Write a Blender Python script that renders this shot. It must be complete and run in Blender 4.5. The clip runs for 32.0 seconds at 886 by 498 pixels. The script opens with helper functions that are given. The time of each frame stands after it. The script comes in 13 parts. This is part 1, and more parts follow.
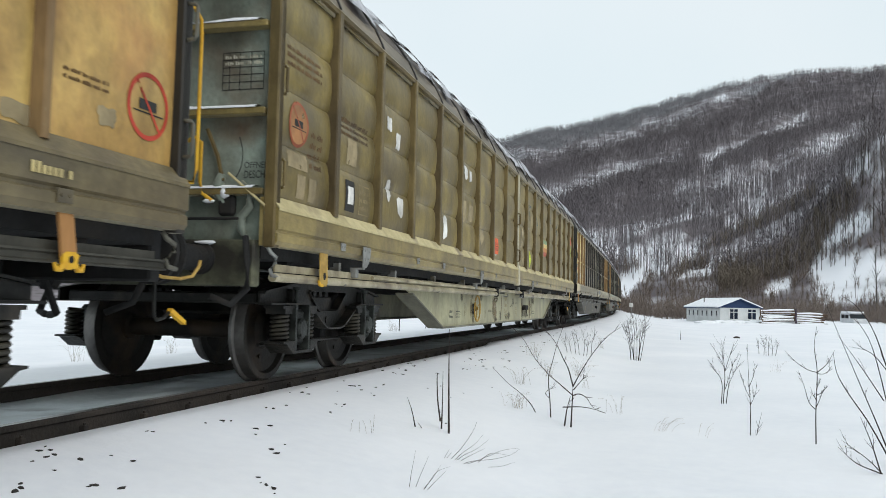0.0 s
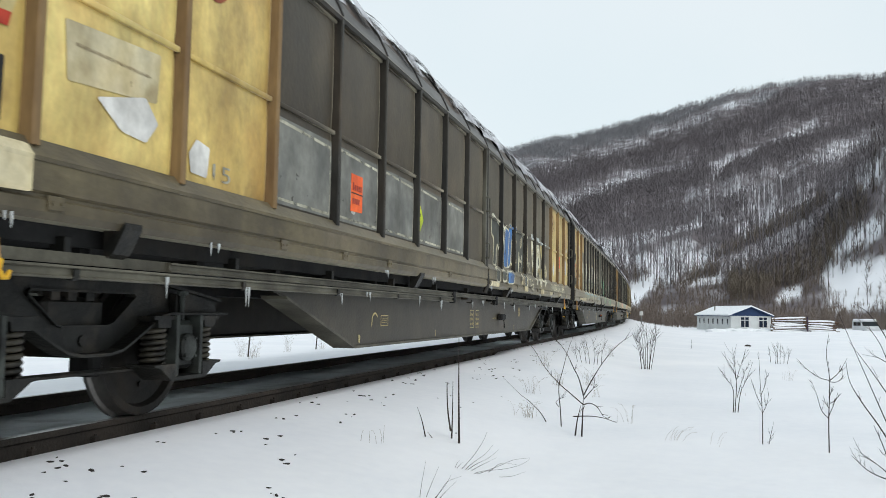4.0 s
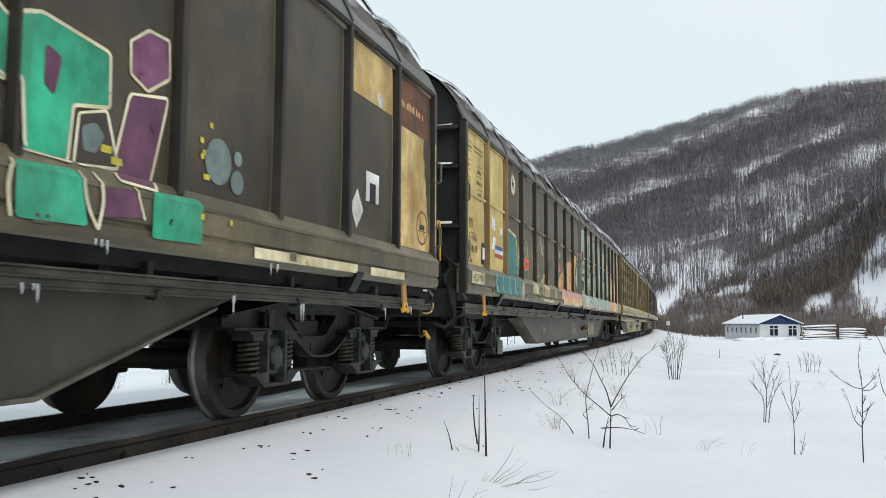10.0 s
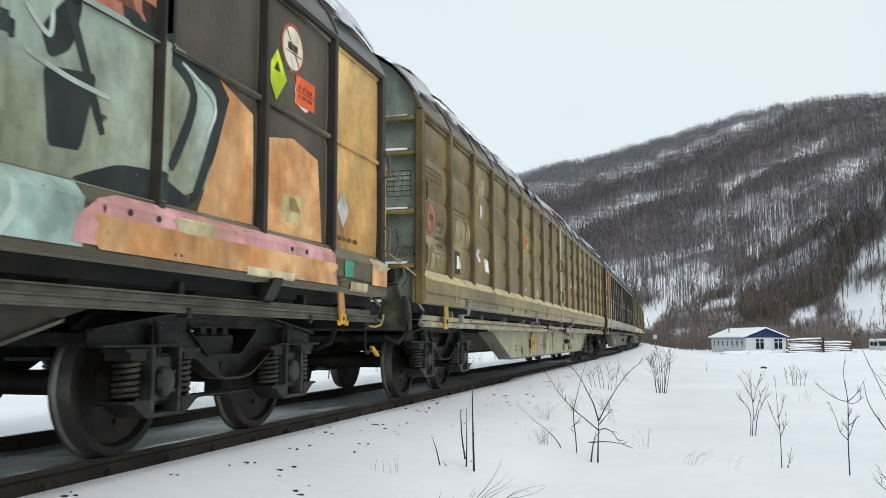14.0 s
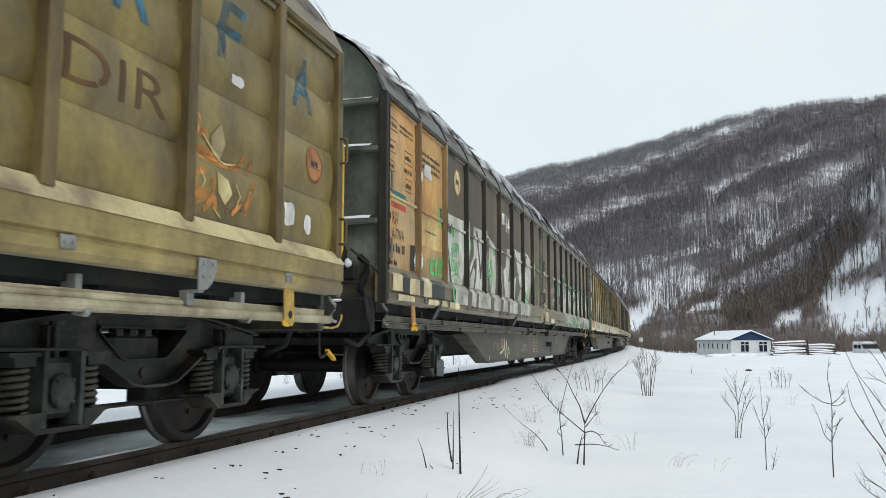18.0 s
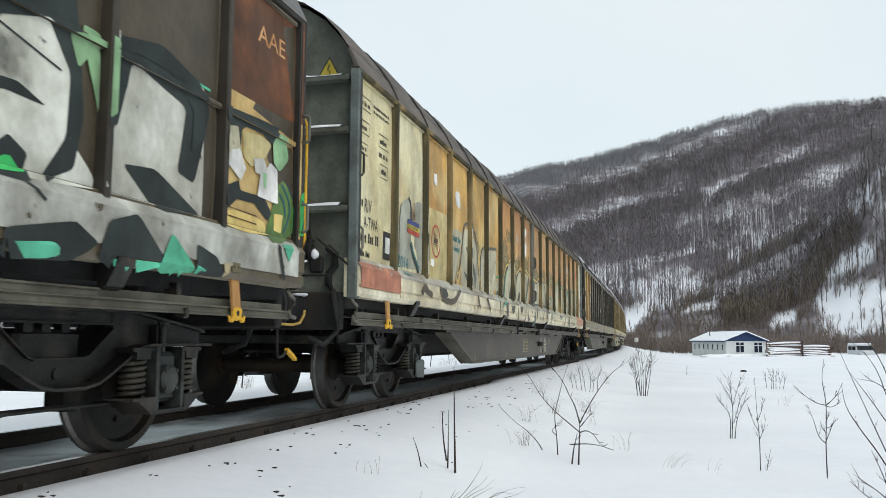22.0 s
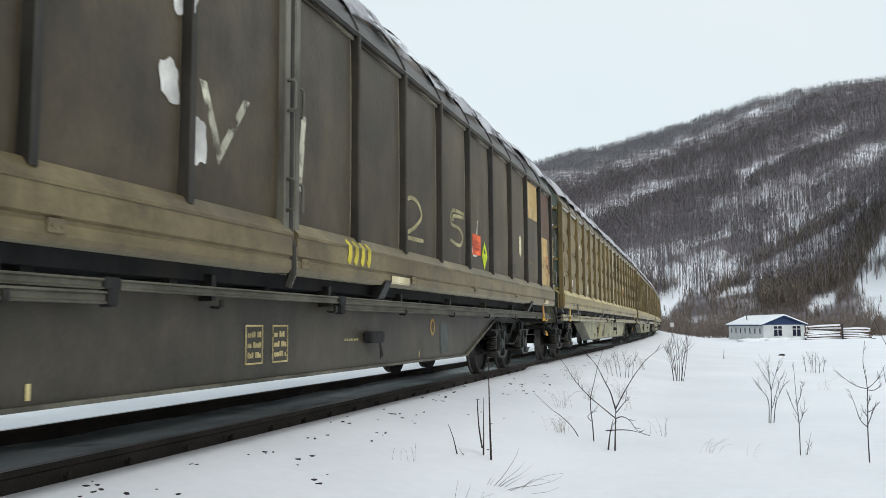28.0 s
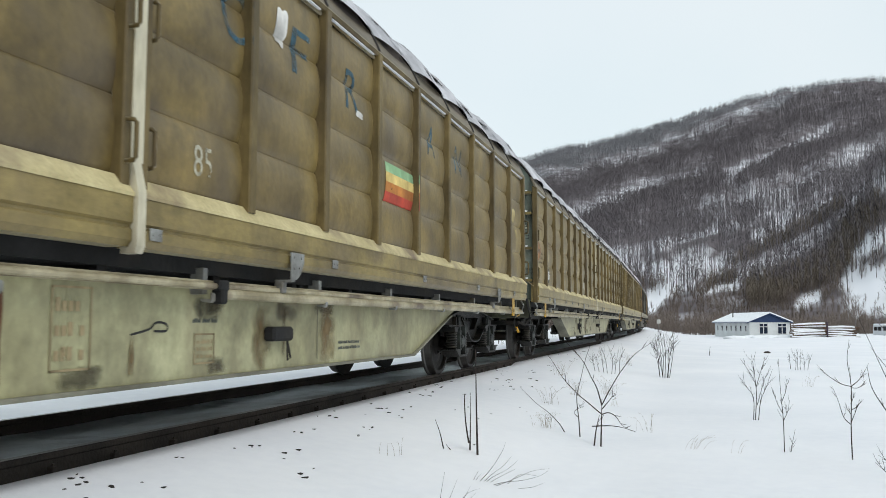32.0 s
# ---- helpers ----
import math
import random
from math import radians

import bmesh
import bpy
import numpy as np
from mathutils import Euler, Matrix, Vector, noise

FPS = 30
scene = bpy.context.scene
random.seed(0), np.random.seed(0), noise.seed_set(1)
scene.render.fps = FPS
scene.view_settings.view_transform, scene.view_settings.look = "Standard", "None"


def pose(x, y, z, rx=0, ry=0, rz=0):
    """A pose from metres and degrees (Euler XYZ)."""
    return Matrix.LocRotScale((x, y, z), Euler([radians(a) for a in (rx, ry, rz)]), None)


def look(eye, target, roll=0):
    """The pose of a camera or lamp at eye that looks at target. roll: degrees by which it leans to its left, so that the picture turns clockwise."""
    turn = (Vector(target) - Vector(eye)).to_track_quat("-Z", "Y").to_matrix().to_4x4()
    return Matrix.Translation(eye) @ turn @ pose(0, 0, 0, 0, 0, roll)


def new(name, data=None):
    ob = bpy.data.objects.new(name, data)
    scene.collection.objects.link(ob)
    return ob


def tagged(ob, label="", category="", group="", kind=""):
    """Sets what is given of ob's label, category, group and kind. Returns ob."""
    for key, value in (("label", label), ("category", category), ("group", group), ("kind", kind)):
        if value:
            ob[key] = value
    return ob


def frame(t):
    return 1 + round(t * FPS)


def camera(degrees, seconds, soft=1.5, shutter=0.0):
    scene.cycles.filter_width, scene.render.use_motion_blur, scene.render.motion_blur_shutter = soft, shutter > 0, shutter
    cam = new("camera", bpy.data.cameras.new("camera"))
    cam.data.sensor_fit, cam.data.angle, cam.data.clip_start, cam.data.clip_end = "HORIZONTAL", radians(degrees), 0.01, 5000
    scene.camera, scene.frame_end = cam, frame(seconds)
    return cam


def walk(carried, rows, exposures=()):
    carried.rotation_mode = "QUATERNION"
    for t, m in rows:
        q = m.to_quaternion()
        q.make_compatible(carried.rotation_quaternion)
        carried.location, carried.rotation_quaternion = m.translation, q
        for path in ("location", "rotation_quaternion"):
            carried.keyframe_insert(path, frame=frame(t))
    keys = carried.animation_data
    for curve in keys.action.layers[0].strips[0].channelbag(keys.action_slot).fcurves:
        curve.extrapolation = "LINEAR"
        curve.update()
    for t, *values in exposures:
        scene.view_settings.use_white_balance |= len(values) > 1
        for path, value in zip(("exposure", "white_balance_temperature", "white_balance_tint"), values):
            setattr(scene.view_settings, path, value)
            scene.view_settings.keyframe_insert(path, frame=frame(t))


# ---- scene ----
cam = camera(56.00, 32.0, soft=0.8, shutter=0.1)
EYE = 0.750
# seconds, yaw to the left of the track, pitch, lean: the camera stands and is panned by hand
ROWS = [
    (0.0, 15.02, 3.65, 1.18), (0.5, 15.21, 3.84, 1.19), (1.0, 15.23, 3.97, 1.21), (1.5, 15.21, 3.95, 1.21), (2.0, 15.33, 3.91, 1.19),
    (2.5, 15.42, 4.02, 1.09), (3.0, 15.44, 4.11, 0.96), (3.5, 15.54, 4.21, 0.93), (5.5, 16.14, 4.41, 0.69), (6.0, 16.34, 4.44, 0.54),
    (6.5, 16.53, 4.43, 0.31), (7.0, 16.65, 4.55, 0.14), (7.5, 16.84, 4.60, 0.17), (8.0, 16.99, 4.68, 0.20), (8.5, 17.07, 4.83, 0.14),
    (9.0, 17.18, 4.91, 0.16), (9.5, 17.29, 5.02, 0.19), (10.0, 17.32, 5.13, 0.15), (10.5, 17.27, 5.27, 0.14), (11.0, 17.21, 5.45, 0.19),
    (11.5, 17.13, 5.59, 0.23), (12.0, 17.02, 5.72, 0.14), (12.5, 16.87, 5.83, 0.05), (13.0, 16.72, 5.94, -0.01), (13.5, 16.56, 6.06, -0.10),
    (14.0, 16.43, 6.12, -0.08), (14.5, 16.30, 6.13, -0.02), (15.0, 16.18, 6.19, -0.07), (15.5, 16.17, 6.24, -0.06), (17.5, 15.70, 6.27, -0.09),
    (18.0, 15.53, 6.29, -0.03), (18.5, 15.39, 6.33, -0.02), (19.0, 15.27, 6.32, -0.09), (19.5, 15.11, 6.35, -0.22), (20.0, 15.03, 6.32, -0.28),
    (20.5, 14.94, 6.28, -0.27), (21.0, 14.83, 6.30, -0.18), (21.5, 14.92, 6.28, 0.06), (22.0, 15.27, 6.22, 0.32), (22.5, 18.03, 6.06, 0.44),
    (23.0, 19.74, 5.98, 0.38), (23.5, 20.20, 5.90, 0.27), (24.0, 20.14, 5.77, 0.28), (24.5, 19.56, 5.75, 0.31), (25.0, 19.44, 5.64, 0.16),
    (25.5, 19.65, 5.66, -0.08), (26.0, 19.74, 5.59, -0.13), (26.5, 19.34, 5.53, 0.07), (28.5, 17.28, 5.41, -0.57), (29.0, 17.41, 5.55, -0.34),
    (29.5, 17.14, 5.50, -0.34), (30.0, 16.88, 5.45, -0.52), (30.5, 16.75, 5.42, -0.68), (31.0, 16.59, 5.32, -0.54), (31.5, 16.57, 5.19, -0.19),
    (32.0, 16.70, 5.05, 0.01),
]
walk(cam, [(t, pose(0, 0, EYE, 90 + pitch, 0, yaw) @ pose(0, 0, 0, 0, 0, lean)) for t, yaw, pitch, lean in ROWS])

# ---- world and light: a bright, evenly overcast winter day ----
world = bpy.data.worlds.new("overcast_sky")
scene.world = world
world.use_nodes = True
_n, _l = world.node_tree.nodes, world.node_tree.links
_sky = _n.new("ShaderNodeTexSky")
_sky.sky_type, _sky.sun_disc, _sky.sun_elevation, _sky.sun_rotation = "NISHITA", False, radians(32), radians(130)
_sky.air_density, _sky.dust_density = 1.2, 2.0
_mul = _n.new("ShaderNodeMixRGB")
_mul.blend_type, _mul.inputs[0].default_value, _mul.inputs[2].default_value = "MULTIPLY", 1.0, (0.11, 0.11, 0.11, 1)
_tc = _n.new("ShaderNodeTexCoord")
_no = _n.new("ShaderNodeTexNoise")
_no.inputs["Scale"].default_value, _no.inputs["Detail"].default_value = 1.6, 5
_rp = _n.new("ShaderNodeValToRGB")
_rp.color_ramp.elements[0].position, _rp.color_ramp.elements[0].color = 0.3, (0.67, 0.775, 0.815, 1)
_rp.color_ramp.elements[1].position, _rp.color_ramp.elements[1].color = 0.7, (0.765, 0.83, 0.855, 1)
_mx = _n.new("ShaderNodeMixRGB")
_mx.inputs[0].default_value = 0.88
_l.new(_tc.outputs["Generated"], _no.inputs["Vector"])
_l.new(_no.outputs["Fac"], _rp.inputs["Fac"])
_l.new(_sky.outputs[0], _mul.inputs[1])
_l.new(_mul.outputs[0], _mx.inputs[1])
_l.new(_rp.outputs[0], _mx.inputs[2])
_l.new(_mx.outputs[0], _n["Background"].inputs["Color"])
_n["Background"].inputs["Strength"].default_value = 1.0
sun = new("sun", bpy.data.lights.new("sun", "SUN"))
sun.data.energy, sun.data.angle, sun.data.color = 0.85, radians(25), (1.0, 0.97, 0.92)
sun.matrix_world = look((30, -20, 40), (0, 10, 0))
scene.view_settings.exposure = 0.20

# ---- the track and the train's way along it ----
AXIS, RADIUS, BEND = -4.384, 1852.8, 9.31  # track centre beside the camera, curve to the left from there on
PITCH, BODY, AXLE = 23.24, 22.06, 1.309  # wagon to wagon, body length, body end to the first axle
RAIL = 0.75


def track(s, q=0.0):
    """Place at s metres along the track, q to its right, and the heading in radians to the left."""
    turn = max(s - BEND, 0) / RADIUS
    x = AXIS - RADIUS * (1 - math.cos(turn))
    y = min(s, BEND) + RADIUS * math.sin(turn)
    return x + q * math.cos(turn), y + q * math.sin(turn), turn


# seconds and metres: how far along the track the second wagon's near end stands
RUN = [(0, 5.76), (1, -1.18), (2, -7.94), (3, -14.7), (4, -21.28), (5, -27.82), (6, -34.31), (7, -40.73), (8, -47.06), (9, -53.3), (10, -59.5), (11, -65.72), (12, -71.77), (13, -77.93), (14, -84.01), (15, -90.13), (16, -96.08), (17, -102.08), (18, -108.04), (19, -114.11), (20, -119.99), (21, -126.05), (22, -132.03), (23, -138.0), (24, -143.81), (25, -149.91), (26, -156.02), (27, -162.11), (28, -168.23), (29, -174.37), (30, -180.62), (31, -186.88), (32, -193.14)]


def train_at(t):
    """The same at any time, by a smooth curve through those rows."""
    i = min(max(int(t), 0), len(RUN) - 2)
    p = [RUN[min(max(i + k, 0), len(RUN) - 1)][1] for k in (-1, 0, 1, 2)]
    if i == 0:
        p[0] = 2 * p[1] - p[2]
    if i == len(RUN) - 2:
        p[3] = 2 * p[2] - p[1]
    u = t - RUN[i][0]
    return p[1] + 0.5 * u * (p[2] - p[0] + u * (2 * p[0] - 5 * p[1] + 4 * p[2] - p[3] + u * (3 * (p[1] - p[2]) + p[3] - p[0])))


def wagon_pose(i, t):
    s = train_at(t) + (i - 1) * PITCH
    ax, ay, _ = track(s + AXLE + 0.9)
    bx, by, _ = track(s + BODY - AXLE - 0.9)
    return pose((ax + bx) / 2, (ay + by) / 2, 0, 0, 0, math.degrees(math.atan2(ax - bx, by - ay)))


# ---- materials ----
def mat(name, col, col2=None, rough=0.65, scale=2.5, fine=30.0, bump=0.15, metal=0.0, stretch=(1, 1, 1), low=0.38, high=0.68, grime=None, grime_at=0.62, random_hue=0.0, worn=0.0, spec=0.22, streak=None, worn_scale=7.0, feather=0.025, soft=False, grazing_sheen=0.50):
    """Two tones mixed by broad noise, a fine grain over them, a third tone as dirt, and fine relief. worn: the share of the coat that has flaked away."""
    m = bpy.data.materials.new(name)
    m.use_nodes = True
    n, l = m.node_tree.nodes, m.node_tree.links
    b = n["Principled BSDF"]
    tc, info = n.new("ShaderNodeTexCoord"), n.new("ShaderNodeObjectInfo")
    mul = n.new("ShaderNodeMath")
    mul.operation, mul.inputs[1].default_value = "MULTIPLY", 37.0
    l.new(info.outputs["Random"], mul.inputs[0])
    mp = n.new("ShaderNodeMapping")
    mp.inputs["Scale"].default_value = stretch
    l.new(tc.outputs["Object"], mp.inputs["Vector"])
    l.new(mul.outputs[0], mp.inputs["Location"])

    def noise_at(s, d=6):
        t = n.new("ShaderNodeTexNoise")
        t.inputs["Scale"].default_value, t.inputs["Detail"].default_value = s, d
        l.new(mp.outputs[0], t.inputs["Vector"])
        return t

    big, small = noise_at(scale), noise_at(fine, 4)
    ramp = n.new("ShaderNodeValToRGB")
    c2 = col2 or tuple(c * 0.7 for c in col)
    ramp.color_ramp.elements[0].position, ramp.color_ramp.elements[0].color = low, (*c2, 1)
    ramp.color_ramp.elements[1].position, ramp.color_ramp.elements[1].color = high, (*col, 1)
    l.new(big.outputs["Fac"], ramp.inputs["Fac"])
    grain = n.new("ShaderNodeMixRGB")
    grain.blend_type, grain.inputs[0].default_value = "OVERLAY", 0.28
    l.new(ramp.outputs[0], grain.inputs[1])
    l.new(small.outputs["Fac"], grain.inputs[2])
    out = grain.outputs[0]
    if grime:
        g = noise_at(scale * 0.7 + 0.3, 8)
        gr = n.new("ShaderNodeValToRGB")
        gr.color_ramp.elements[0].position, gr.color_ramp.elements[1].position = grime_at - 0.1, grime_at + 0.08
        l.new(g.outputs["Fac"], gr.inputs["Fac"])
        mx = n.new("ShaderNodeMixRGB")
        mx.inputs[2].default_value = (*grime, 1)
        l.new(gr.outputs[0], mx.inputs[0])
        l.new(out, mx.inputs[1])
        out = mx.outputs[0]
    if streak:
        # dirt washed down in upright runs
        sm, st, sr, sx = n.new("ShaderNodeMapping"), n.new("ShaderNodeTexNoise"), n.new("ShaderNodeValToRGB"), n.new("ShaderNodeMixRGB")
        sm.inputs["Scale"].default_value = (2.4, 2.4, 0.4)
        l.new(tc.outputs["Object"], sm.inputs["Vector"])
        l.new(mul.outputs[0], sm.inputs["Location"])
        st.inputs["Scale"].default_value, st.inputs["Detail"].default_value = 1.0, 4
        l.new(sm.outputs[0], st.inputs["Vector"])
        sr.color_ramp.elements[0].position, sr.color_ramp.elements[1].position = 0.44, 0.78
        sr.color_ramp.elements[1].color = (0.62, 0.62, 0.62, 1)
        l.new(st.outputs["Fac"], sr.inputs["Fac"])
        sx.inputs[2].default_value = (*streak, 1)
        l.new(sr.outputs[0], sx.inputs[0])
        l.new(out, sx.inputs[1])
        out = sx.outputs[0]
    if streak:
        # weathering at a middle scale, drawn out downwards
        mm, mt, mr2, mx2 = n.new("ShaderNodeMapping"), n.new("ShaderNodeTexNoise"), n.new("ShaderNodeValToRGB"), n.new("ShaderNodeMixRGB")
        mm.inputs["Scale"].default_value = (1.5, 1.5, 1.1)
        l.new(tc.outputs["Object"], mm.inputs["Vector"])
        l.new(mul.outputs[0], mm.inputs["Location"])
        mt.inputs["Scale"].default_value, mt.inputs["Detail"].default_value, mt.inputs["Roughness"].default_value = 1.6, 10, 0.68
        l.new(mm.outputs[0], mt.inputs["Vector"])
        mr2.color_ramp.elements[0].position, mr2.color_ramp.elements[1].position = 0.33, 0.66
        mr2.color_ramp.elements[0].color, mr2.color_ramp.elements[1].color = (0.50, 0.47, 0.42, 1), (1.42, 1.40, 1.34, 1)
        l.new(mt.outputs["Fac"], mr2.inputs["Fac"])
        mx2.blend_type, mx2.inputs[0].default_value = "MULTIPLY", 0.75
        l.new(out, mx2.inputs[1])
        l.new(mr2.outputs[0], mx2.inputs[2])
        out = mx2.outputs[0]
    if random_hue:
        hv = n.new("ShaderNodeHueSaturation")
        mr = n.new("ShaderNodeMapRange")
        mr.inputs["To Min"].default_value, mr.inputs["To Max"].default_value = 1 - random_hue, 1 + random_hue
        l.new(info.outputs["Random"], mr.inputs["Value"])
        l.new(mr.outputs[0], hv.inputs["Value"])
        l.new(out, hv.inputs["Color"])
        out = hv.outputs[0]
    l.new(out, b.inputs["Base Color"])
    b.inputs["Roughness"].default_value, b.inputs["Metallic"].default_value = rough, metal
    b.inputs["Specular IOR Level"].default_value = spec
    if streak:
        # sheen put on to lighten the paint where it is seen at a grazing angle
        b.inputs["Sheen Weight"].default_value, b.inputs["Sheen Roughness"].default_value, b.inputs["Sheen Tint"].default_value = grazing_sheen, 0.25, (0.92, 0.85, 0.66, 1)
    if bump:
        bp = n.new("ShaderNodeBump")
        bp.inputs["Strength"].default_value, bp.inputs["Distance"].default_value = bump, 0.02
        l.new(small.outputs["Fac"], bp.inputs["Height"])
        l.new(bp.outputs[0], b.inputs["Normal"])
    if worn:
        w = noise_at(worn_scale, 12)
        wr = n.new("ShaderNodeValToRGB")
        wr.color_ramp.elements[0].position, wr.color_ramp.elements[1].position = 0.245 + worn * 0.53 - feather, 0.245 + worn * 0.53 + feather
        if soft:
            # a sprayed or washed patch thins out towards its edge
            at, pull, add = n.new("ShaderNodeAttribute"), n.new("ShaderNodeMath"), n.new("ShaderNodeMath")
            at.attribute_name = "soft"
            pull.operation, pull.inputs[1].default_value, pull.inputs[2].default_value = "MULTIPLY_ADD", 0.55, -0.40
            l.new(at.outputs["Fac"], pull.inputs[0])
            l.new(pull.outputs[0], add.inputs[0])
            l.new(w.outputs["Fac"], add.inputs[1])
            l.new(add.outputs[0], wr.inputs["Fac"])
        else:
            l.new(w.outputs["Fac"], wr.inputs["Fac"])
        tr, ms = n.new("ShaderNodeBsdfTransparent"), n.new("ShaderNodeMixShader")
        l.new(wr.outputs[0], ms.inputs[0])
        l.new(tr.outputs[0], ms.inputs[1])
        l.new(b.outputs[0], ms.inputs[2])
        l.new(ms.outputs[0], n["Material Output"].inputs["Surface"])
    return m


M = {}
M["snow"] = mat("snow", (0.90, 0.90, 0.93), (0.82, 0.83, 0.87), rough=0.55, scale=0.5, fine=9, bump=0.35, spec=0.25)
M["snow_clump"] = mat("snow_clump", (0.90, 0.91, 0.93), (0.78, 0.80, 0.83), rough=0.6, scale=3, fine=30, bump=0.4)
# greyer than the open snow: part of the train's shade is in this colour
M["shaded_slush"] = mat("shaded_dirty_snow", (0.80, 0.86, 0.88), (0.56, 0.60, 0.60), rough=0.55, scale=1.3, fine=14, bump=0.5, grime=(0.12, 0.12, 0.11), grime_at=0.68)
M["rail_side"] = mat("rusty_rail", (0.052, 0.042, 0.035), (0.03, 0.026, 0.023), rough=0.85, scale=2, fine=40, bump=0.4)
M["rail_top"] = mat("polished_rail", (0.42, 0.41, 0.40), (0.3, 0.29, 0.28), rough=0.3, metal=0.8, bump=0.05)
M["stone"] = mat("ballast_stone", (0.07, 0.062, 0.055), (0.035, 0.032, 0.03), rough=0.9, scale=9, fine=60, bump=0.6)
M["black"] = mat("sooty_steel", (0.026, 0.026, 0.026), (0.014, 0.014, 0.014), rough=0.8, scale=3, fine=25, bump=0.3, grime=(0.03, 0.026, 0.022))
M["bogie"] = mat("greasy_bogie_steel", (0.021, 0.021, 0.018), (0.009, 0.009, 0.008), rough=0.44, scale=5, fine=30, bump=0.3, grime=(0.05, 0.042, 0.033), grime_at=0.62)
M["box"] = mat("axle_box_grey", (0.055, 0.062, 0.056), (0.014, 0.015, 0.014), rough=0.5, scale=6, fine=40, bump=0.3)
M["spring"] = mat("spring_steel", (0.07, 0.063, 0.047), (0.016, 0.015, 0.013), rough=0.4, scale=8, fine=40, bump=0.2)
M["wheel"] = mat("wheel_steel", (0.027, 0.024, 0.020), (0.012, 0.011, 0.010), rough=0.6, scale=3, fine=25, bump=0.25, grime=(0.05, 0.034, 0.023), grime_at=0.6)
M["tread"] = mat("wheel_tread", (0.22, 0.21, 0.2), (0.12, 0.115, 0.11), rough=0.4, metal=0.7, bump=0.1)
M["yellow"] = mat("yellow_paint", (0.72, 0.42, 0.03), (0.58, 0.32, 0.03), rough=0.5, scale=6)
M["orange"] = mat("orange_paint", (0.75, 0.30, 0.03), (0.6, 0.22, 0.02), rough=0.5, scale=6)
M["wood"] = mat("ochre_plate_paint", (0.52, 0.29, 0.10), (0.36, 0.18, 0.065), rough=0.6, scale=4, fine=30, stretch=(1, 1, 0.2))
M["galv"] = mat("dull_galvanised_steel", (0.34, 0.35, 0.33), (0.2, 0.2, 0.19), rough=0.45, metal=0.3, scale=4, grime=(0.1, 0.085, 0.06))
M["plate_grey"] = mat("grey_green_plate", (0.105, 0.12, 0.115), (0.07, 0.08, 0.077), rough=0.55, scale=5, fine=40, bump=0.2, grime=(0.06, 0.06, 0.055))
M["ink"] = mat("black_paint", (0.02, 0.02, 0.022), (0.03, 0.03, 0.03), rough=0.6)


# ---- mesh helpers ----
def bmesh_to(name, bm, material, smooth=False):
    me = bpy.data.meshes.new(name)
    bm.to_mesh(me)
    bm.free()
    for m in material if isinstance(material, (list, tuple)) else [material]:
        me.materials.append(m)
    if smooth:
        me.polygons.foreach_set("use_smooth", [True] * len(me.polygons))
    return me


def put(name, me, parent=None, at=None, label=""):
    ob = new(name, me)
    ob.parent = parent
    if at is not None:
        ob.matrix_basis = at if isinstance(at, Matrix) else Matrix.Translation(at)
    return tagged(ob, label) if label else ob


def part(name, bm, material, parent, label="", at=None, smooth=False):
    return put(name, bmesh_to(name, bm, material, smooth), parent, at, label)


def add_box(bm, lo, hi, bevel=0.0, mat_index=0):
    r = bmesh.ops.create_cube(bm, size=1)
    bmesh.ops.scale(bm, vec=[b - a for a, b in zip(lo, hi)], verts=r["verts"])
    bmesh.ops.translate(bm, vec=[(a + b) / 2 for a, b in zip(lo, hi)], verts=r["verts"])
    faces = {f for v in r["verts"] for f in v.link_faces}
    for f in faces:
        f.material_index = mat_index
    if bevel:
        edges = {e for v in r["verts"] for e in v.link_edges}
        bmesh.ops.bevel(bm, geom=list(edges), offset=bevel, segments=1, affect="EDGES", profile=0.5)
    return bm


def box(lo, hi, bevel=0.0):
    return add_box(bmesh.new(), lo, hi, bevel)


def add_prism(bm, pts, axis, a, b, mat_index=0):
    """A polygon of (first, second) coordinates drawn out along an axis from a to b."""
    def at(p, c):
        return {"x": (c, p[0], p[1]), "y": (p[0], c, p[1]), "z": (p[0], p[1], c)}[axis]
    va, vb = [bm.verts.new(at(p, a)) for p in pts], [bm.verts.new(at(p, b)) for p in pts]
    fs = [bm.faces.new(va[::-1]), bm.faces.new(vb)]
    for i in range(len(pts)):
        j = (i + 1) % len(pts)
        fs.append(bm.faces.new((va[i], va[j], vb[j], vb[i])))
    for f in fs:
        f.material_index = mat_index
    bmesh.ops.recalc_face_normals(bm, faces=fs)
    return bm


def prism(pts, axis, a, b):
    return add_prism(bmesh.new(), pts, axis, a, b)


def add_tube(bm, pts, radii, sides=6, mat_index=0, cap=True):
    """A round bar through the points; radii: one number or one a point."""
    pts = [Vector(p) for p in pts]
    if not isinstance(radii, (list, tuple)):
        radii = [radii] * len(pts)
    rings = []
    for i, p in enumerate(pts):
        d = (pts[min(i + 1, len(pts) - 1)] - pts[max(i - 1, 0)]).normalized()
        side = d.cross(Vector((0, 0, 1)) if abs(d.z) < 0.9 else Vector((0, 1, 0))).normalized()
        up = side.cross(d)
        rings.append([bm.verts.new(p + (side * math.cos(a) + up * math.sin(a)) * radii[i]) for a in [2 * math.pi * k / sides for k in range(sides)]])
    fs = []
    for r, s in zip(rings, rings[1:]):
        for k in range(sides):
            fs.append(bm.faces.new((r[k], r[(k + 1) % sides], s[(k + 1) % sides], s[k])))
    if cap:
        fs += [bm.faces.new(rings[0]), bm.faces.new(rings[-1][::-1])]
    for f in fs:
        f.material_index = mat_index
    return bm


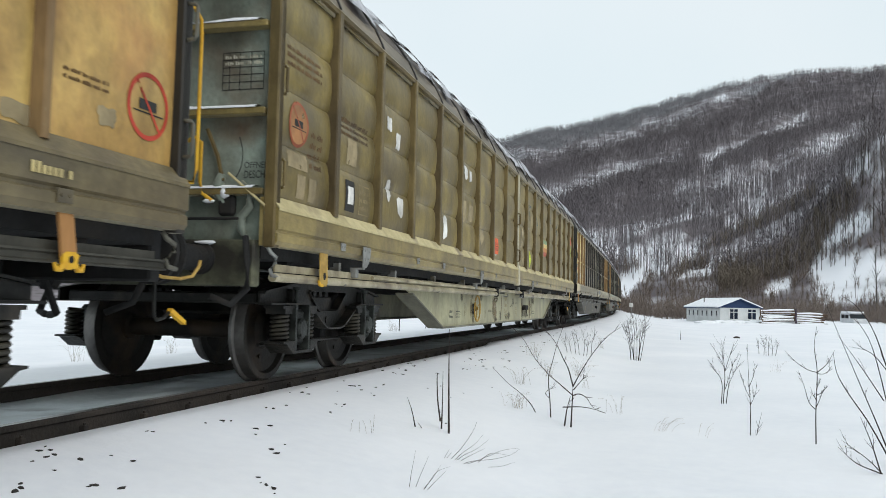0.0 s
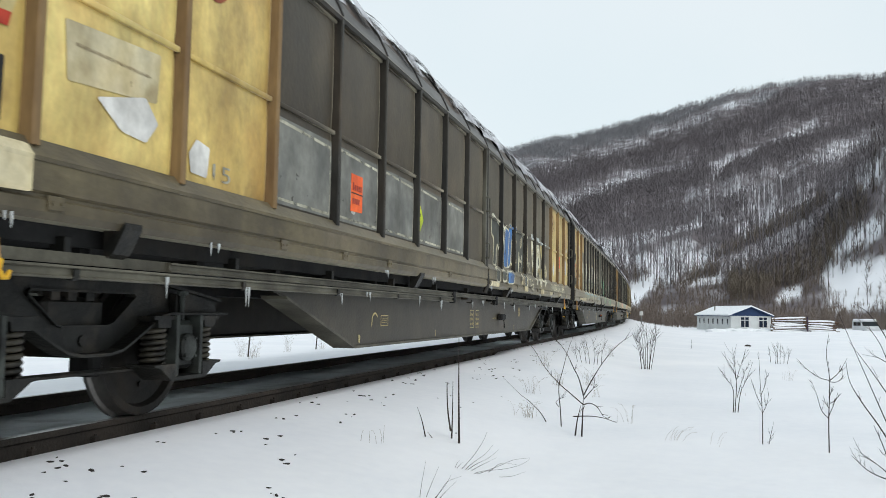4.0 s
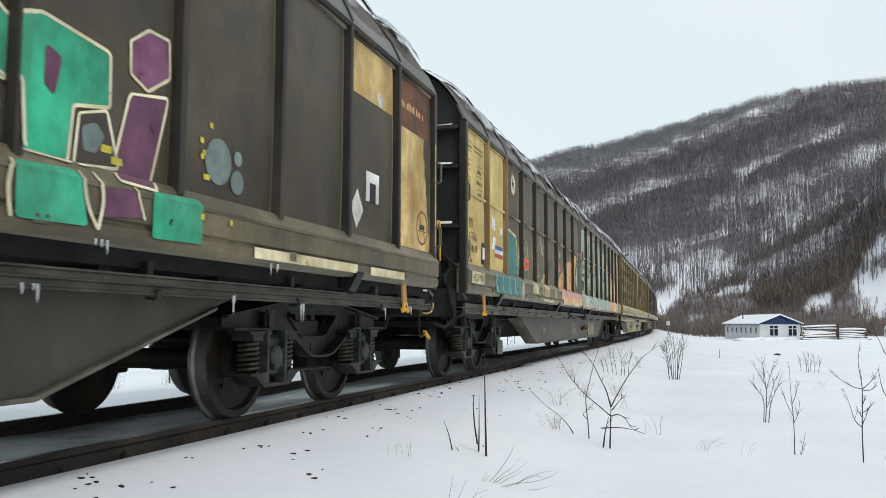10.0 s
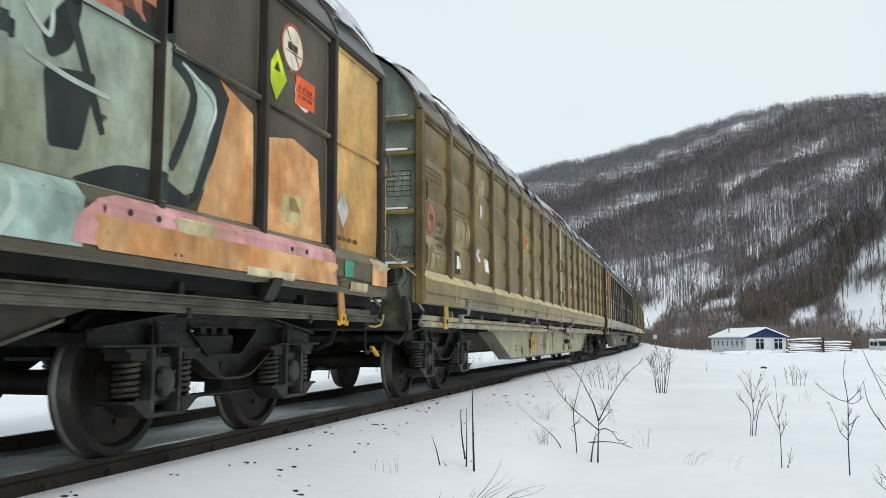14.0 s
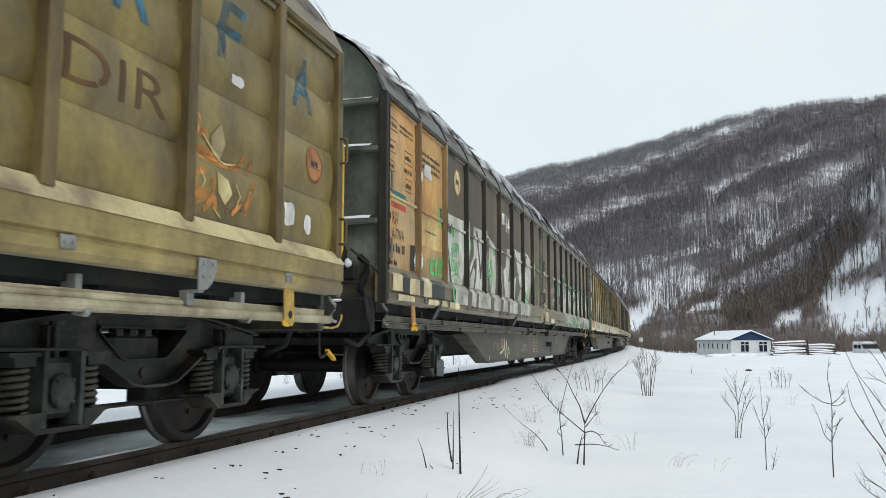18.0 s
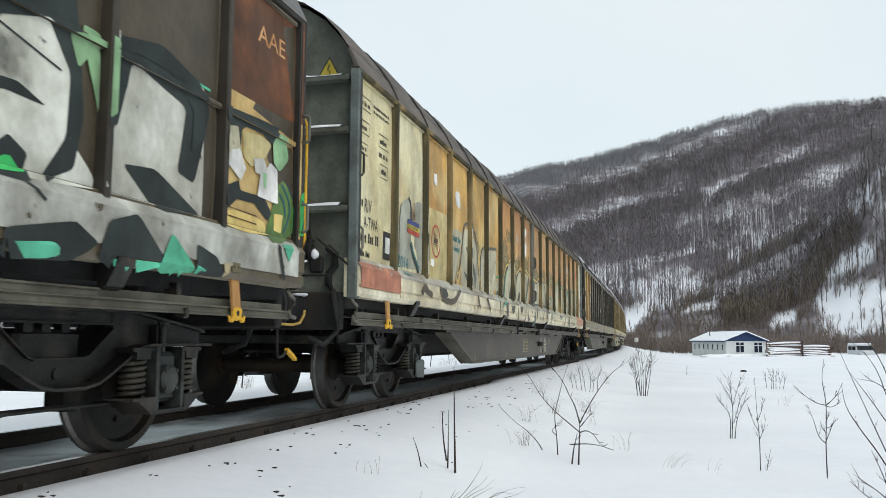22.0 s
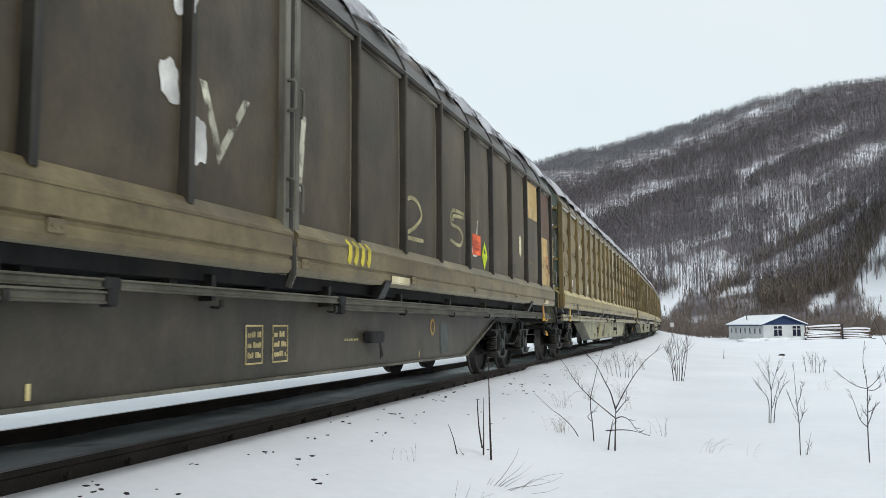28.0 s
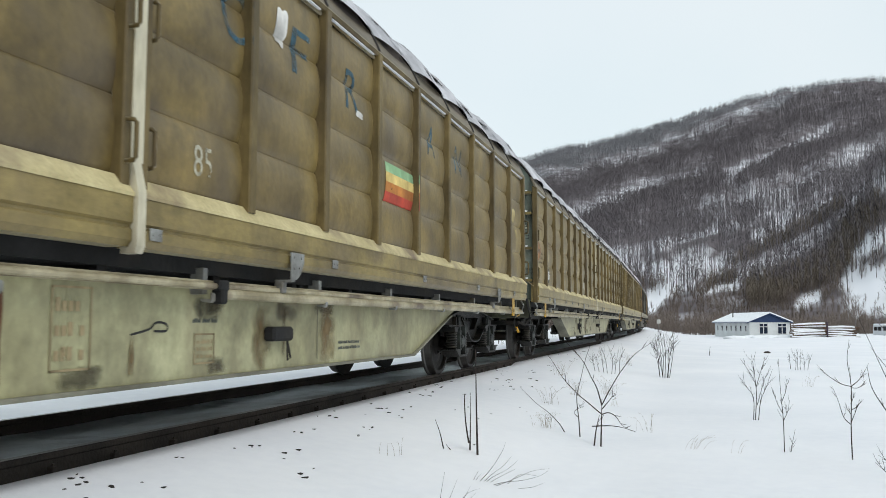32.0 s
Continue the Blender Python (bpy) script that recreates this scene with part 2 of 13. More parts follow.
def tube(pts, radii, sides=6):
    bm = add_tube(bmesh.new(), pts, radii, sides)
    bmesh.ops.recalc_face_normals(bm, faces=bm.faces)
    return bm


def add_lathe(bm, prof, segs=40, mats=None):
    """A profile of (x, radius) turned about the x axis."""
    rings = [[bm.verts.new((x, r * math.cos(a), r * math.sin(a))) for a in [2 * math.pi * k / segs for k in range(segs)]] for x, r in prof]
    for i, (r, s) in enumerate(zip(rings, rings[1:])):
        for k in range(segs):
            f = bm.faces.new((r[k], r[(k + 1) % segs], s[(k + 1) % segs], s[k]))
            f.material_index = mats[i] if mats else 0
    bm.faces.new(rings[0])
    bm.faces.new(rings[-1])
    return bm


def pydata(name, verts, faces, material, smooth=False):
    me = bpy.data.meshes.new(name)
    me.from_pydata([tuple(v) for v in verts] if not isinstance(verts, list) else verts, [], faces)
    for m in material if isinstance(material, (list, tuple)) else [material]:
        me.materials.append(m)
    if smooth:
        me.polygons.foreach_set("use_smooth", [True] * len(me.polygons))
    me.update()
    return me

# ---- ground, track, hill ----
def smooth_step(a, b, x):
    k = min(max((x - a) / (b - a), 0), 1)
    return k * k * (3 - 2 * k)


def ground_z(x, y):
    """Snow height: shoulders of the line, a gentle fall to the field, small drifts."""
    q = x - track(max(min(y, 160), -60))[0]
    if q > 0:
        z = -0.068 - 0.06 * smooth_step(0.8, 1.7, q) - 0.30 * smooth_step(1.3, 4.0, q) - 0.72 * smooth_step(12, 105, y) * smooth_step(2, 9, q)
    else:
        z = -0.09 - 0.10 * smooth_step(0.9, 2.5, -q) - 0.35 * smooth_step(2, 8, -q)
    near = math.exp(-abs(y) / 60)
    drift = 0.5 * noise.noise((x * 0.35, y * 0.28, 3.1)) + 0.3 * noise.noise((x * 1.1, y * 0.8, 7.7)) + 0.18 * noise.noise((x * 2.6, y * 2.2, 1.7))
    z += 0.07 * drift * near * smooth_step(0.85, 2.2, abs(q))
    z += 0.5 * noise.noise((x * 0.03, y * 0.03, 5)) * smooth_step(25, 90, math.hypot(x, y)) * smooth_step(4, 12, abs(q))
    if abs(q) < 0.84:
        z = -0.24
    return z


def span(lo, hi, fine_lo, fine_hi, step, grow):
    v = list(np.arange(fine_lo, fine_hi, step))
    s, c = step, fine_hi
    while c < hi:
        v.append(c)
        s *= grow
        c += s
    v.append(hi)
    s, c = step, fine_lo
    while c > lo:
        s *= grow
        c -= s
        v.insert(0, max(c, lo))
    return v


def build_ground():
    xs = span(-1800, 1800, -9.0, 4.0, 0.16, 1.14)
    ys = span(-400, 2500, -2.0, 22.0, 0.28, 1.07)
    verts = [(x, y, ground_z(x, y)) for y in ys for x in xs]
    w = len(xs)
    faces = [(j * w + i, j * w + i + 1, j * w + i + 1 + w, j * w + i + w) for j in range(len(ys) - 1) for i in range(w - 1)]
    tagged(put("ground", pydata("ground", verts, faces, M["snow"], True)), "smooth white snow covering the valley floor", "ground", kind="structure")


def sweep(profile, s0, s1, step, z_wave=0.0):
    """A profile of (q, z) carried along the track."""
    verts, faces, n = [], [], len(profile)
    count = int((s1 - s0) / step)
    for j in range(count + 1):
        s = s0 + j * step
        for q, z in profile:
            x, y, _ = track(s, q)
            verts.append((x, y, z + (z_wave * noise.noise((x * 1.7, y * 0.9, 2.2)) if z_wave else 0)))
    for j in range(count):
        for i in range(n - 1):
            faces.append((j * n + i, j * n + i + 1, j * n + n + i + 1, j * n + n + i))
    return verts, faces


def build_track():
    bed = [(-0.735, -0.115)] + [(-0.7 + 0.14 * k, -0.115 - 0.02 * math.sin(k * 0.63)) for k in range(11)] + [(0.735, -0.115)]
    v, f = sweep(bed, -40, 150, 0.25, 0.025)
    tagged(put("track_bed", pydata("track_bed", v, f, M["shaded_slush"], True)), "slushy snow packed between the rails, greyed for the train's shade", "track bed", kind="structure")
    prof = [(-0.07, -0.17), (-0.07, -0.155), (-0.012, -0.13), (-0.010, -0.05), (-0.035, -0.035), (-0.036, -0.012), (-0.028, 0.0), (0.028, 0.0), (0.036, -0.012), (0.035, -0.035), (0.010, -0.05), (0.012, -0.13), (0.07, -0.155), (0.07, -0.17)]
    for side in (RAIL, -RAIL):
        v, f = sweep([(q + side, z) for q, z in prof], -40, 150, 1.0)
        me = pydata("rail", v, f, [M["rail_side"], M["rail_top"]], False)
        per = len(prof) - 1
        me.polygons.foreach_set("material_index", [1 if k % per == 6 else 0 for k in range(len(f))])
        tagged(put("rail", me), "rust-brown steel rail with a polished running surface", "rail", "rails of the line", "structure")
    # clips and bolt heads that stand out of the snow along the foot of the near rail
    rng = random.Random(5)
    bm = bmesh.new()
    add_box(bm, (-0.03, -0.02, -0.04), (0.02, 0.02, 0.005), 0.006)
    add_tube(bm, [(0.0, 0, 0.0), (0.0, 0, 0.02)], 0.010, 6)
    clip = bmesh_to("rail_clip", bm, M["rail_side"])
    s = -2.0
    while s < 40:
        x, y, a = track(s + rng.uniform(-0.04, 0.04), RAIL + 0.085)
        tagged(put("rail_clip", clip, None, Matrix.Translation((x, y, -0.078)) @ Matrix.Rotation(a, 4, "Z")), "rusty rail clip half buried in snow", "rail clip", "rail clips")
        s += 0.6


def stone_mesh(seed):
    rng = random.Random(seed)
    bm = bmesh.new()
    bmesh.ops.create_icosphere(bm, subdivisions=1, radius=1)
    for v in bm.verts:
        v.co *= rng.uniform(0.45, 1.3)
    bmesh.ops.scale(bm, vec=(1, 0.75, 0.5), verts=bm.verts)
    return bmesh_to("stone", bm, M["stone"])


def build_stones():
    rng = random.Random(11)
    kinds = [stone_mesh(k) for k in range(6)]
    made = 0
    while made < 170:
        s = 2.5 + 26 * rng.random() ** 1.4
        q = rng.gauss(1.45, 0.32) if rng.random() < 0.75 else rng.uniform(1.0, 2.6)
        if q < 0.95:
            continue
        cl = 1 if rng.random() < 0.5 else rng.randint(2, 4)
        for _ in range(cl):
            x, y, _a = track(s + rng.gauss(0, 0.08), q + rng.gauss(0, 0.05))
            r = rng.uniform(0.007, 0.022)
            m = Matrix.Translation((x, y, ground_z(x, y) + r * 0.12)) @ Matrix.Rotation(rng.uniform(0, 6.3), 4, "Z") @ Matrix.Diagonal((r * 1.3, r, r, 1))
            tagged(put("ballast_stone", rng.choice(kinds), None, m), "dark ballast stone poking out of the snow", "stone", "ballast stones in the snow")
            made += 1


SKYLINE = [(-60, 4), (-30, 6.8), (-11.4, 11.1), (-8.45, 11.9), (-6.3, 12.1), (-3.7, 12.75), (-1.4, 13.2), (1.7, 14.0), (4.0, 14.5), (6.1, 14.72), (8.8, 14.85), (10.7, 14.8), (13.5, 14.6), (25, 12.8), (50, 7.0)]
FOOT, TOP = 165.0, 860.0


def skyline(az):
    return float(np.interp(az, [a for a, _ in SKYLINE], [e for _, e in SKYLINE])) + 0.12 * noise.noise((az * 0.9, 0, 0)) + 0.08 * noise.noise((az * 2.7, 4, 0))


def hill_z(az, r):
    """The mountain across the valley: spurs run down from the right to the left."""
    top = TOP * math.tan(radians(skyline(az)))
    k = (r - FOOT) / (TOP - FOOT)
    if k <= 0:
        return -1.6 + 0.3 * k
    if k > 1:
        return top - (k - 1) * 160
    z = top * (0.72 * k ** 0.9 + 0.28 * k ** 2.2) - 1.5
    el = math.degrees(math.atan2(z, r))
    band = el - 0.27 * az + 0.5 * noise.noise((az * 0.16, el * 0.35, 9))
    z += 2.0 * math.sin(band * 2.55) * smooth_step(0.02, 0.35, k) * (1 - smooth_step(0.85, 1, k))
    # a nearer knoll to the right of the log store
    z += 26 * math.exp(-((az - 13.5) / 3.4) ** 2) * smooth_step(0.0, 0.09, k) * (1 - smooth_step(0.12, 0.3, k))
    z += 3 * noise.noise((az * 0.8, r * 0.012, 1)) * smooth_step(0, 0.1, k)
    return z


def at_az(az, r, z):
    return (r * math.sin(radians(az)), r * math.cos(radians(az)), z)


# open snow on the slope as bands along the spurs: half width and clearness, then bearing and height in degrees from point to point
HIGH_SNOW = [
    (0.40, 0.18, (-11.4, 10.5), (-7.9, 10.1), (-5.2, 10.8), (-1.8, 11.6)),
    (0.36, 0.20, (-1.4, 12.1), (0.4, 12.4), (1.9, 13.1), (3.4, 13.5), (5.1, 14.1), (6.7, 14.4)),
    (0.16, 0.85, (3.2, 13.5), (3.6, 13.6)),
    (0.44, 0.42, (-8.6, 7.1), (-6.8, 7.7), (-5.2, 8.2), (-3.6, 8.9), (-2.3, 9.2)),
    (0.26, 0.34, (-2.3, 9.2), (-1.0, 9.5), (0.8, 9.9)),
    (0.42, 0.58, (2.5, 9.4), (3.0, 9.7), (3.5, 9.9)),
    (0.24, 0.40, (4.3, 10.2), (5.5, 10.8), (7.0, 11.4), (8.6, 12.1)),
]
MIDDLE_SNOW = [
    (1.5, 0.22, (1.5, 7.0), (6.0, 8.2), (10.0, 8.9), (13.5, 8.6)),
    (1.2, 0.26, (5.0, 4.6), (7.6, 5.8), (9.6, 7.2)),
    (0.40, 0.34, (3.2, 7.6), (4.5, 8.1), (6.1, 8.4), (8.0, 9.1)),
    (0.38, 0.42, (5.4, 8.2), (6.7, 8.6), (7.9, 9.1)),
    (0.75, 0.38, (8.6, 9.4), (10.0, 10.2), (12.1, 10.8)),
    (0.60, 0.45, (11.9, 9.0), (12.8, 8.1)),
    (0.36, 0.62, (-4.9, 4.6), (-3.3, 4.9), (-1.6, 5.2)),
    (0.20, 0.60, (-0.8, 5.45), (1.6, 6.0)),
    (0.42, 0.62, (4.2, 5.6), (5.4, 6.2), (6.2, 6.6)),
    (0.36, 0.50, (6.6, 6.7), (7.4, 7.0), (9.0, 7.6)),
]
LOW_SNOW = [
    (0.55, 0.85, (-2.9, 1.0), (-2.0, 2.1), (-0.4, 2.8), (1.4, 3.6), (2.3, 4.0)),
    (0.75, 0.55, (-4.2, 4.0), (-2.9, 3.3), (-1.5, 3.4), (0.6, 4.2)),
    (0.34, 0.92, (0.6, 2.2), (1.4, 2.3), (2.6, 2.5)),
    (0.45, 0.50, (3.2, 3.2), (4.4, 3.6), (5.6, 4.3)),
    (0.50, 0.85, (9.5, 4.1), (10.6, 4.9), (11.8, 5.5)),
    (0.80, 0.92, (9.6, 2.6), (10.6, 2.2), (12.1, 2.7), (13.5, 2.6)),
    (0.60, 0.92, (9.6, 1.0), (11.2, 1.2), (13.4, 1.0)),
    (0.34, 0.80, (6.4, 1.1), (7.3, 1.6)),
]
THICKET = [(0.75, 1.0, (3.9, 1.8), (5.7, 2.4), (7.3, 3.0), (8.6, 3.8), (9.8, 5.9), (10.8, 6.9)), (0.22, 1.0, (2.5, 3.9), (3.7, 4.5), (6.0, 5.5), (9.0, 7.3)), (0.10, 1.0, (0.5, 2.0), (1.5, 2.7), (2.6, 2.9))]


def band_cover(az, el, bands):
    """How far the nearest band reaches here, 0 to 1, with ragged rims."""
    best = 0.0
    wob = 0.30 * noise.noise((az * 0.9, el * 1.6, 4)) + 0.22 * noise.noise((az * 2.6, el * 3.4, 8))
    for half, clear, *line in bands:
        for (a0, e0), (a1, e1) in zip(line, line[1:]):
            dx, dy = a1 - a0, e1 - e0
            k = min(max(((az - a0) * dx + (el - e0) * dy) / (dx * dx + dy * dy), 0), 1)
            d = math.hypot(az - a0 - k * dx, el - e0 - k * dy)
            if d < half * 2.6:
                best = max(best, clear * (1 - smooth_step(0.1, 1.75, d / half + wob * 1.6)))
    return best


def snow_cover(az, el):
    """0 under close forest, 1 on the open snow."""
    return band_cover(az, el, HIGH_SNOW + MIDDLE_SNOW + LOW_SNOW) * (1 - 0.6 * band_cover(az, el, THICKET))


def hill_material():
    m = mat("snowy_forest_floor", (0.215, 0.19, 0.2), (0.14, 0.122, 0.13), rough=0.9, scale=0.03, fine=0.22, bump=0, grime=(0.10, 0.085, 0.085), grime_at=0.62)
    n, l = m.node_tree.nodes, m.node_tree.links
    bsdf = n["Principled BSDF"]
    base = bsdf.inputs["Base Color"].links[0].from_socket
    at, no, add, rp, mx = n.new("ShaderNodeAttribute"), n.new("ShaderNodeTexNoise"), n.new("ShaderNodeMath"), n.new("ShaderNodeValToRGB"), n.new("ShaderNodeMixRGB")
    at.attribute_name = "snow_cover"
    tc = n.new("ShaderNodeTexCoord")
    l.new(tc.outputs["Object"], no.inputs["Vector"])
    no.inputs["Scale"].default_value, no.inputs["Detail"].default_value = 0.09, 8
    add.operation = "ADD"
    l.new(at.outputs["Fac"], add.inputs[0])
    l.new(no.outputs["Fac"], add.inputs[1])
    rp.color_ramp.elements[0].position, rp.color_ramp.elements[1].position = 0.52, 1.5
    l.new(add.outputs[0], rp.inputs["Fac"])
    l.new(rp.outputs[0], mx.inputs[0])
    l.new(base, mx.inputs[1])
    mx.inputs[2].default_value = (0.78, 0.79, 0.83, 1)
    l.new(mx.outputs[0], bsdf.inputs["Base Color"])
    return m


def build_hill():
    azs, rs = np.concatenate([np.arange(-58, -16, 1.4), np.arange(-16, 17, 0.14), np.arange(17, 51, 1.4)]), np.concatenate([np.linspace(150, 360, 60), np.linspace(368, 1150, 70)])
    verts = [at_az(a, r, hill_z(a, r)) for r in rs for a in azs]
    w = len(azs)
    faces = [(j * w + i, j * w + i + 1, j * w + i + 1 + w, j * w + i + w) for j in range(len(rs) - 1) for i in range(w - 1)]
    me = pydata("hill", verts, faces, hill_material(), True)
    cover = me.attributes.new("snow_cover", "FLOAT", "POINT")
    cover.data.foreach_set("value", [snow_cover(math.degrees(math.atan2(x, y)), math.degrees(math.atan2(z - EYE, math.hypot(x, y)))) for x, y, z in verts])
    tagged(put("hill", me), "steep snowy mountainside with dark leaf litter", "hill", kind="structure")


def grow_trees(name, label, places, colour, twig_w, twigs, seed, spread=0.22, lean=0.05, base=0.25):
    """Bare trees as one mass: each a tapered three-sided trunk and slender limbs. places: rows of (x, y, z, height)."""
    rng = np.random.default_rng(seed)
    p = np.array(places)
    n = len(p)
    V, F, off = [], [], 0
    tip = p[:, :3] + np.c_[rng.normal(0, lean, (n, 2)) * p[:, 3:4], p[:, 3]]
    r = p[:, 3] * 0.0105 * rng.uniform(0.7, 1.4, n)
    ring = [np.c_[p[:, 0] + r * math.cos(a), p[:, 1] + r * math.sin(a), p[:, 2] - 0.5] for a in (0.3, 2.4, 4.5)]
    V.append(np.stack(ring + [tip], 1).reshape(-1, 3))
    i0 = np.arange(n) * 4
    for a, b in ((0, 1), (1, 2), (2, 0)):
        F.append(np.c_[i0 + a, i0 + b, i0 + 3])
    off = n * 4
    k = rng.uniform(base, 0.97, (n, twigs))
    a = rng.uniform(0, 2 * math.pi, (n, twigs))
    start = p[:, None, :3] + (tip - p[:, :3])[:, None] * k[..., None]
    length = p[:, 3][:, None] * spread * rng.uniform(0.5, 1.3, (n, twigs)) * (1.15 - 0.6 * k)
    d = np.stack([np.cos(a) * 0.8, np.sin(a) * 0.8, rng.uniform(0.45, 1.3, (n, twigs))], -1)
    end = start + d * length[..., None]
    side = np.stack([-np.sin(a), np.cos(a), np.zeros_like(a)], -1) * (twig_w * rng.uniform(0.5, 1.4, (n, twigs)))[..., None]
    V.append(np.stack([start - side, start + side, end], 2).reshape(-1, 3))
    j0 = off + np.arange(n * twigs) * 3
    F.append(np.c_[j0, j0 + 1, j0 + 2])
    V, F = np.concatenate(V), np.concatenate(F)
    me = bpy.data.meshes.new(name)
    me.vertices.add(len(V))
    me.vertices.foreach_set("co", V.ravel())
    me.loops.add(F.size)
    me.loops.foreach_set("vertex_index", F.ravel().astype(np.int32))
    me.polygons.add(len(F))
    me.polygons.foreach_set("loop_start", np.arange(len(F), dtype=np.int32) * 3)
    me.materials.append(colour)
    me.update()
    me.validate()
    return tagged(put(name, me), label, "trees", kind="stuff")


def wood_material(name, col, col2):
    m = bpy.data.materials.new(name)
    m.use_nodes = True
    n, l = m.node_tree.nodes, m.node_tree.links
    g, r = n.new("ShaderNodeNewGeometry"), n.new("ShaderNodeValToRGB")
    r.color_ramp.elements[0].color, r.color_ramp.elements[1].color = (*col, 1), (*col2, 1)
    l.new(g.outputs["Random Per Island"], r.inputs["Fac"])
    l.new(r.outputs[0], n["Principled BSDF"].inputs["Base Color"])
    n["Principled BSDF"].inputs["Roughness"].default_value = 0.9
    return m


def build_forest():
    rng = random.Random(3)
    wood = wood_material("bare_beech_wood", (0.10, 0.088, 0.094), (0.19, 0.168, 0.178))
    # frosted twigs, paler and bluer still for the haze of distance
    hazy_frosted = wood_material("hazy_frosted_beech_wood", (0.15, 0.15, 0.165), (0.27, 0.275, 0.29))
    close, stand, high = [], [], []
    while len(close) < 60000:
        az, r = rng.uniform(-19, 20), math.sqrt(rng.uniform(190 ** 2, 875 ** 2))
        z = hill_z(az, r)
        el = math.degrees(math.atan2(z - EYE, r))
        cover = snow_cover(az, el)
        dens = 0.8 + 0.4 * noise.noise((az * 0.4, r * 0.008, 2))
        row = (*at_az(az, r, z), rng.uniform(6.0, 9.5) * (0.85 - 0.26 * smooth_step(260, 700, r)))
        if cover > 0.16:
            if rng.random() < dens * (0.95 - 0.55 * cover):
                stand.append(row)
        elif rng.random() < dens:
            (high if el > 10.2 + 0.26 * (az + 8) + 0.5 * noise.noise((az * 0.8, r * 0.01, 6)) and r > 600 else close).append(row)
    grow_trees("beech_forest", "leafless grey-brown beech forest on the mountainside", close, wood, 0.06, 18, 1, spread=0.22)
    grow_trees("frosted_forest", "leafless beech forest along the ridge, pale with frost and painted haze", high, hazy_frosted, 0.06, 16, 8, spread=0.22)
    grow_trees("open_stand", "slender bare trees standing apart on the snowy slope", stand, wood, 0.05, 14, 9, spread=0.18, lean=0.025, base=0.4)
    rows = []
    scrub = wood_material("willow_scrub_wood", (0.125, 0.098, 0.082), (0.23, 0.185, 0.158))
    while len(rows) < 5200:
        az = rng.uniform(-16, 22)
        r = rng.uniform(138, 215)
        h = rng.uniform(1.3, 3.3) * (1 + 0.4 * noise.noise((az * 0.4, 0, 3)))
        x, y, _ = at_az(az, r, 0)
        z = hill_z(az, r) if r > 168 else ground_z(x, y)
        if snow_cover(az, math.degrees(math.atan2(z - EYE + 1, r))) > 0.5 and r > 175:
            continue
        rows.append((x, y, z, h))
    grow_trees("willow_scrub", "dense brown willow scrub at the foot of the hill", rows, scrub, 0.026, 44, 2, spread=0.40, lean=0.12, base=0.02)
    rows, tries = [], 0
    brush = wood_material("hillside_brush_wood", (0.13, 0.105, 0.082), (0.24, 0.20, 0.155))
    while len(rows) < 2600 and tries < 200000:
        tries += 1
        az, r = rng.uniform(0, 16), rng.uniform(176, 420)
        z = hill_z(az, r)
        if band_cover(az, math.degrees(math.atan2(z - EYE + 1, r)), THICKET) > 0.5:
            rows.append((*at_az(az, r, z), rng.uniform(1.4, 4.2)))
    grow_trees("hillside_brush", "brown thicket along the gully of the lower slope", rows, brush, 0.03, 34, 6, spread=0.36, lean=0.1, base=0.05)
    rows = []
    dark = wood_material("dark_trunk_wood", (0.045, 0.038, 0.036), (0.085, 0.072, 0.066))
    for _ in range(70):
        az, r = rng.uniform(8.8, 15.5), rng.uniform(168, 250)
        rows.append((*at_az(az, r, hill_z(az, r)), rng.uniform(5, 12) * (1.25 if az > 11.4 else 0.8)))
    grow_trees("lone_trees", "tall dark bare trees on the snowy knoll", rows, dark, 0.045, 40, 4, lean=0.03)


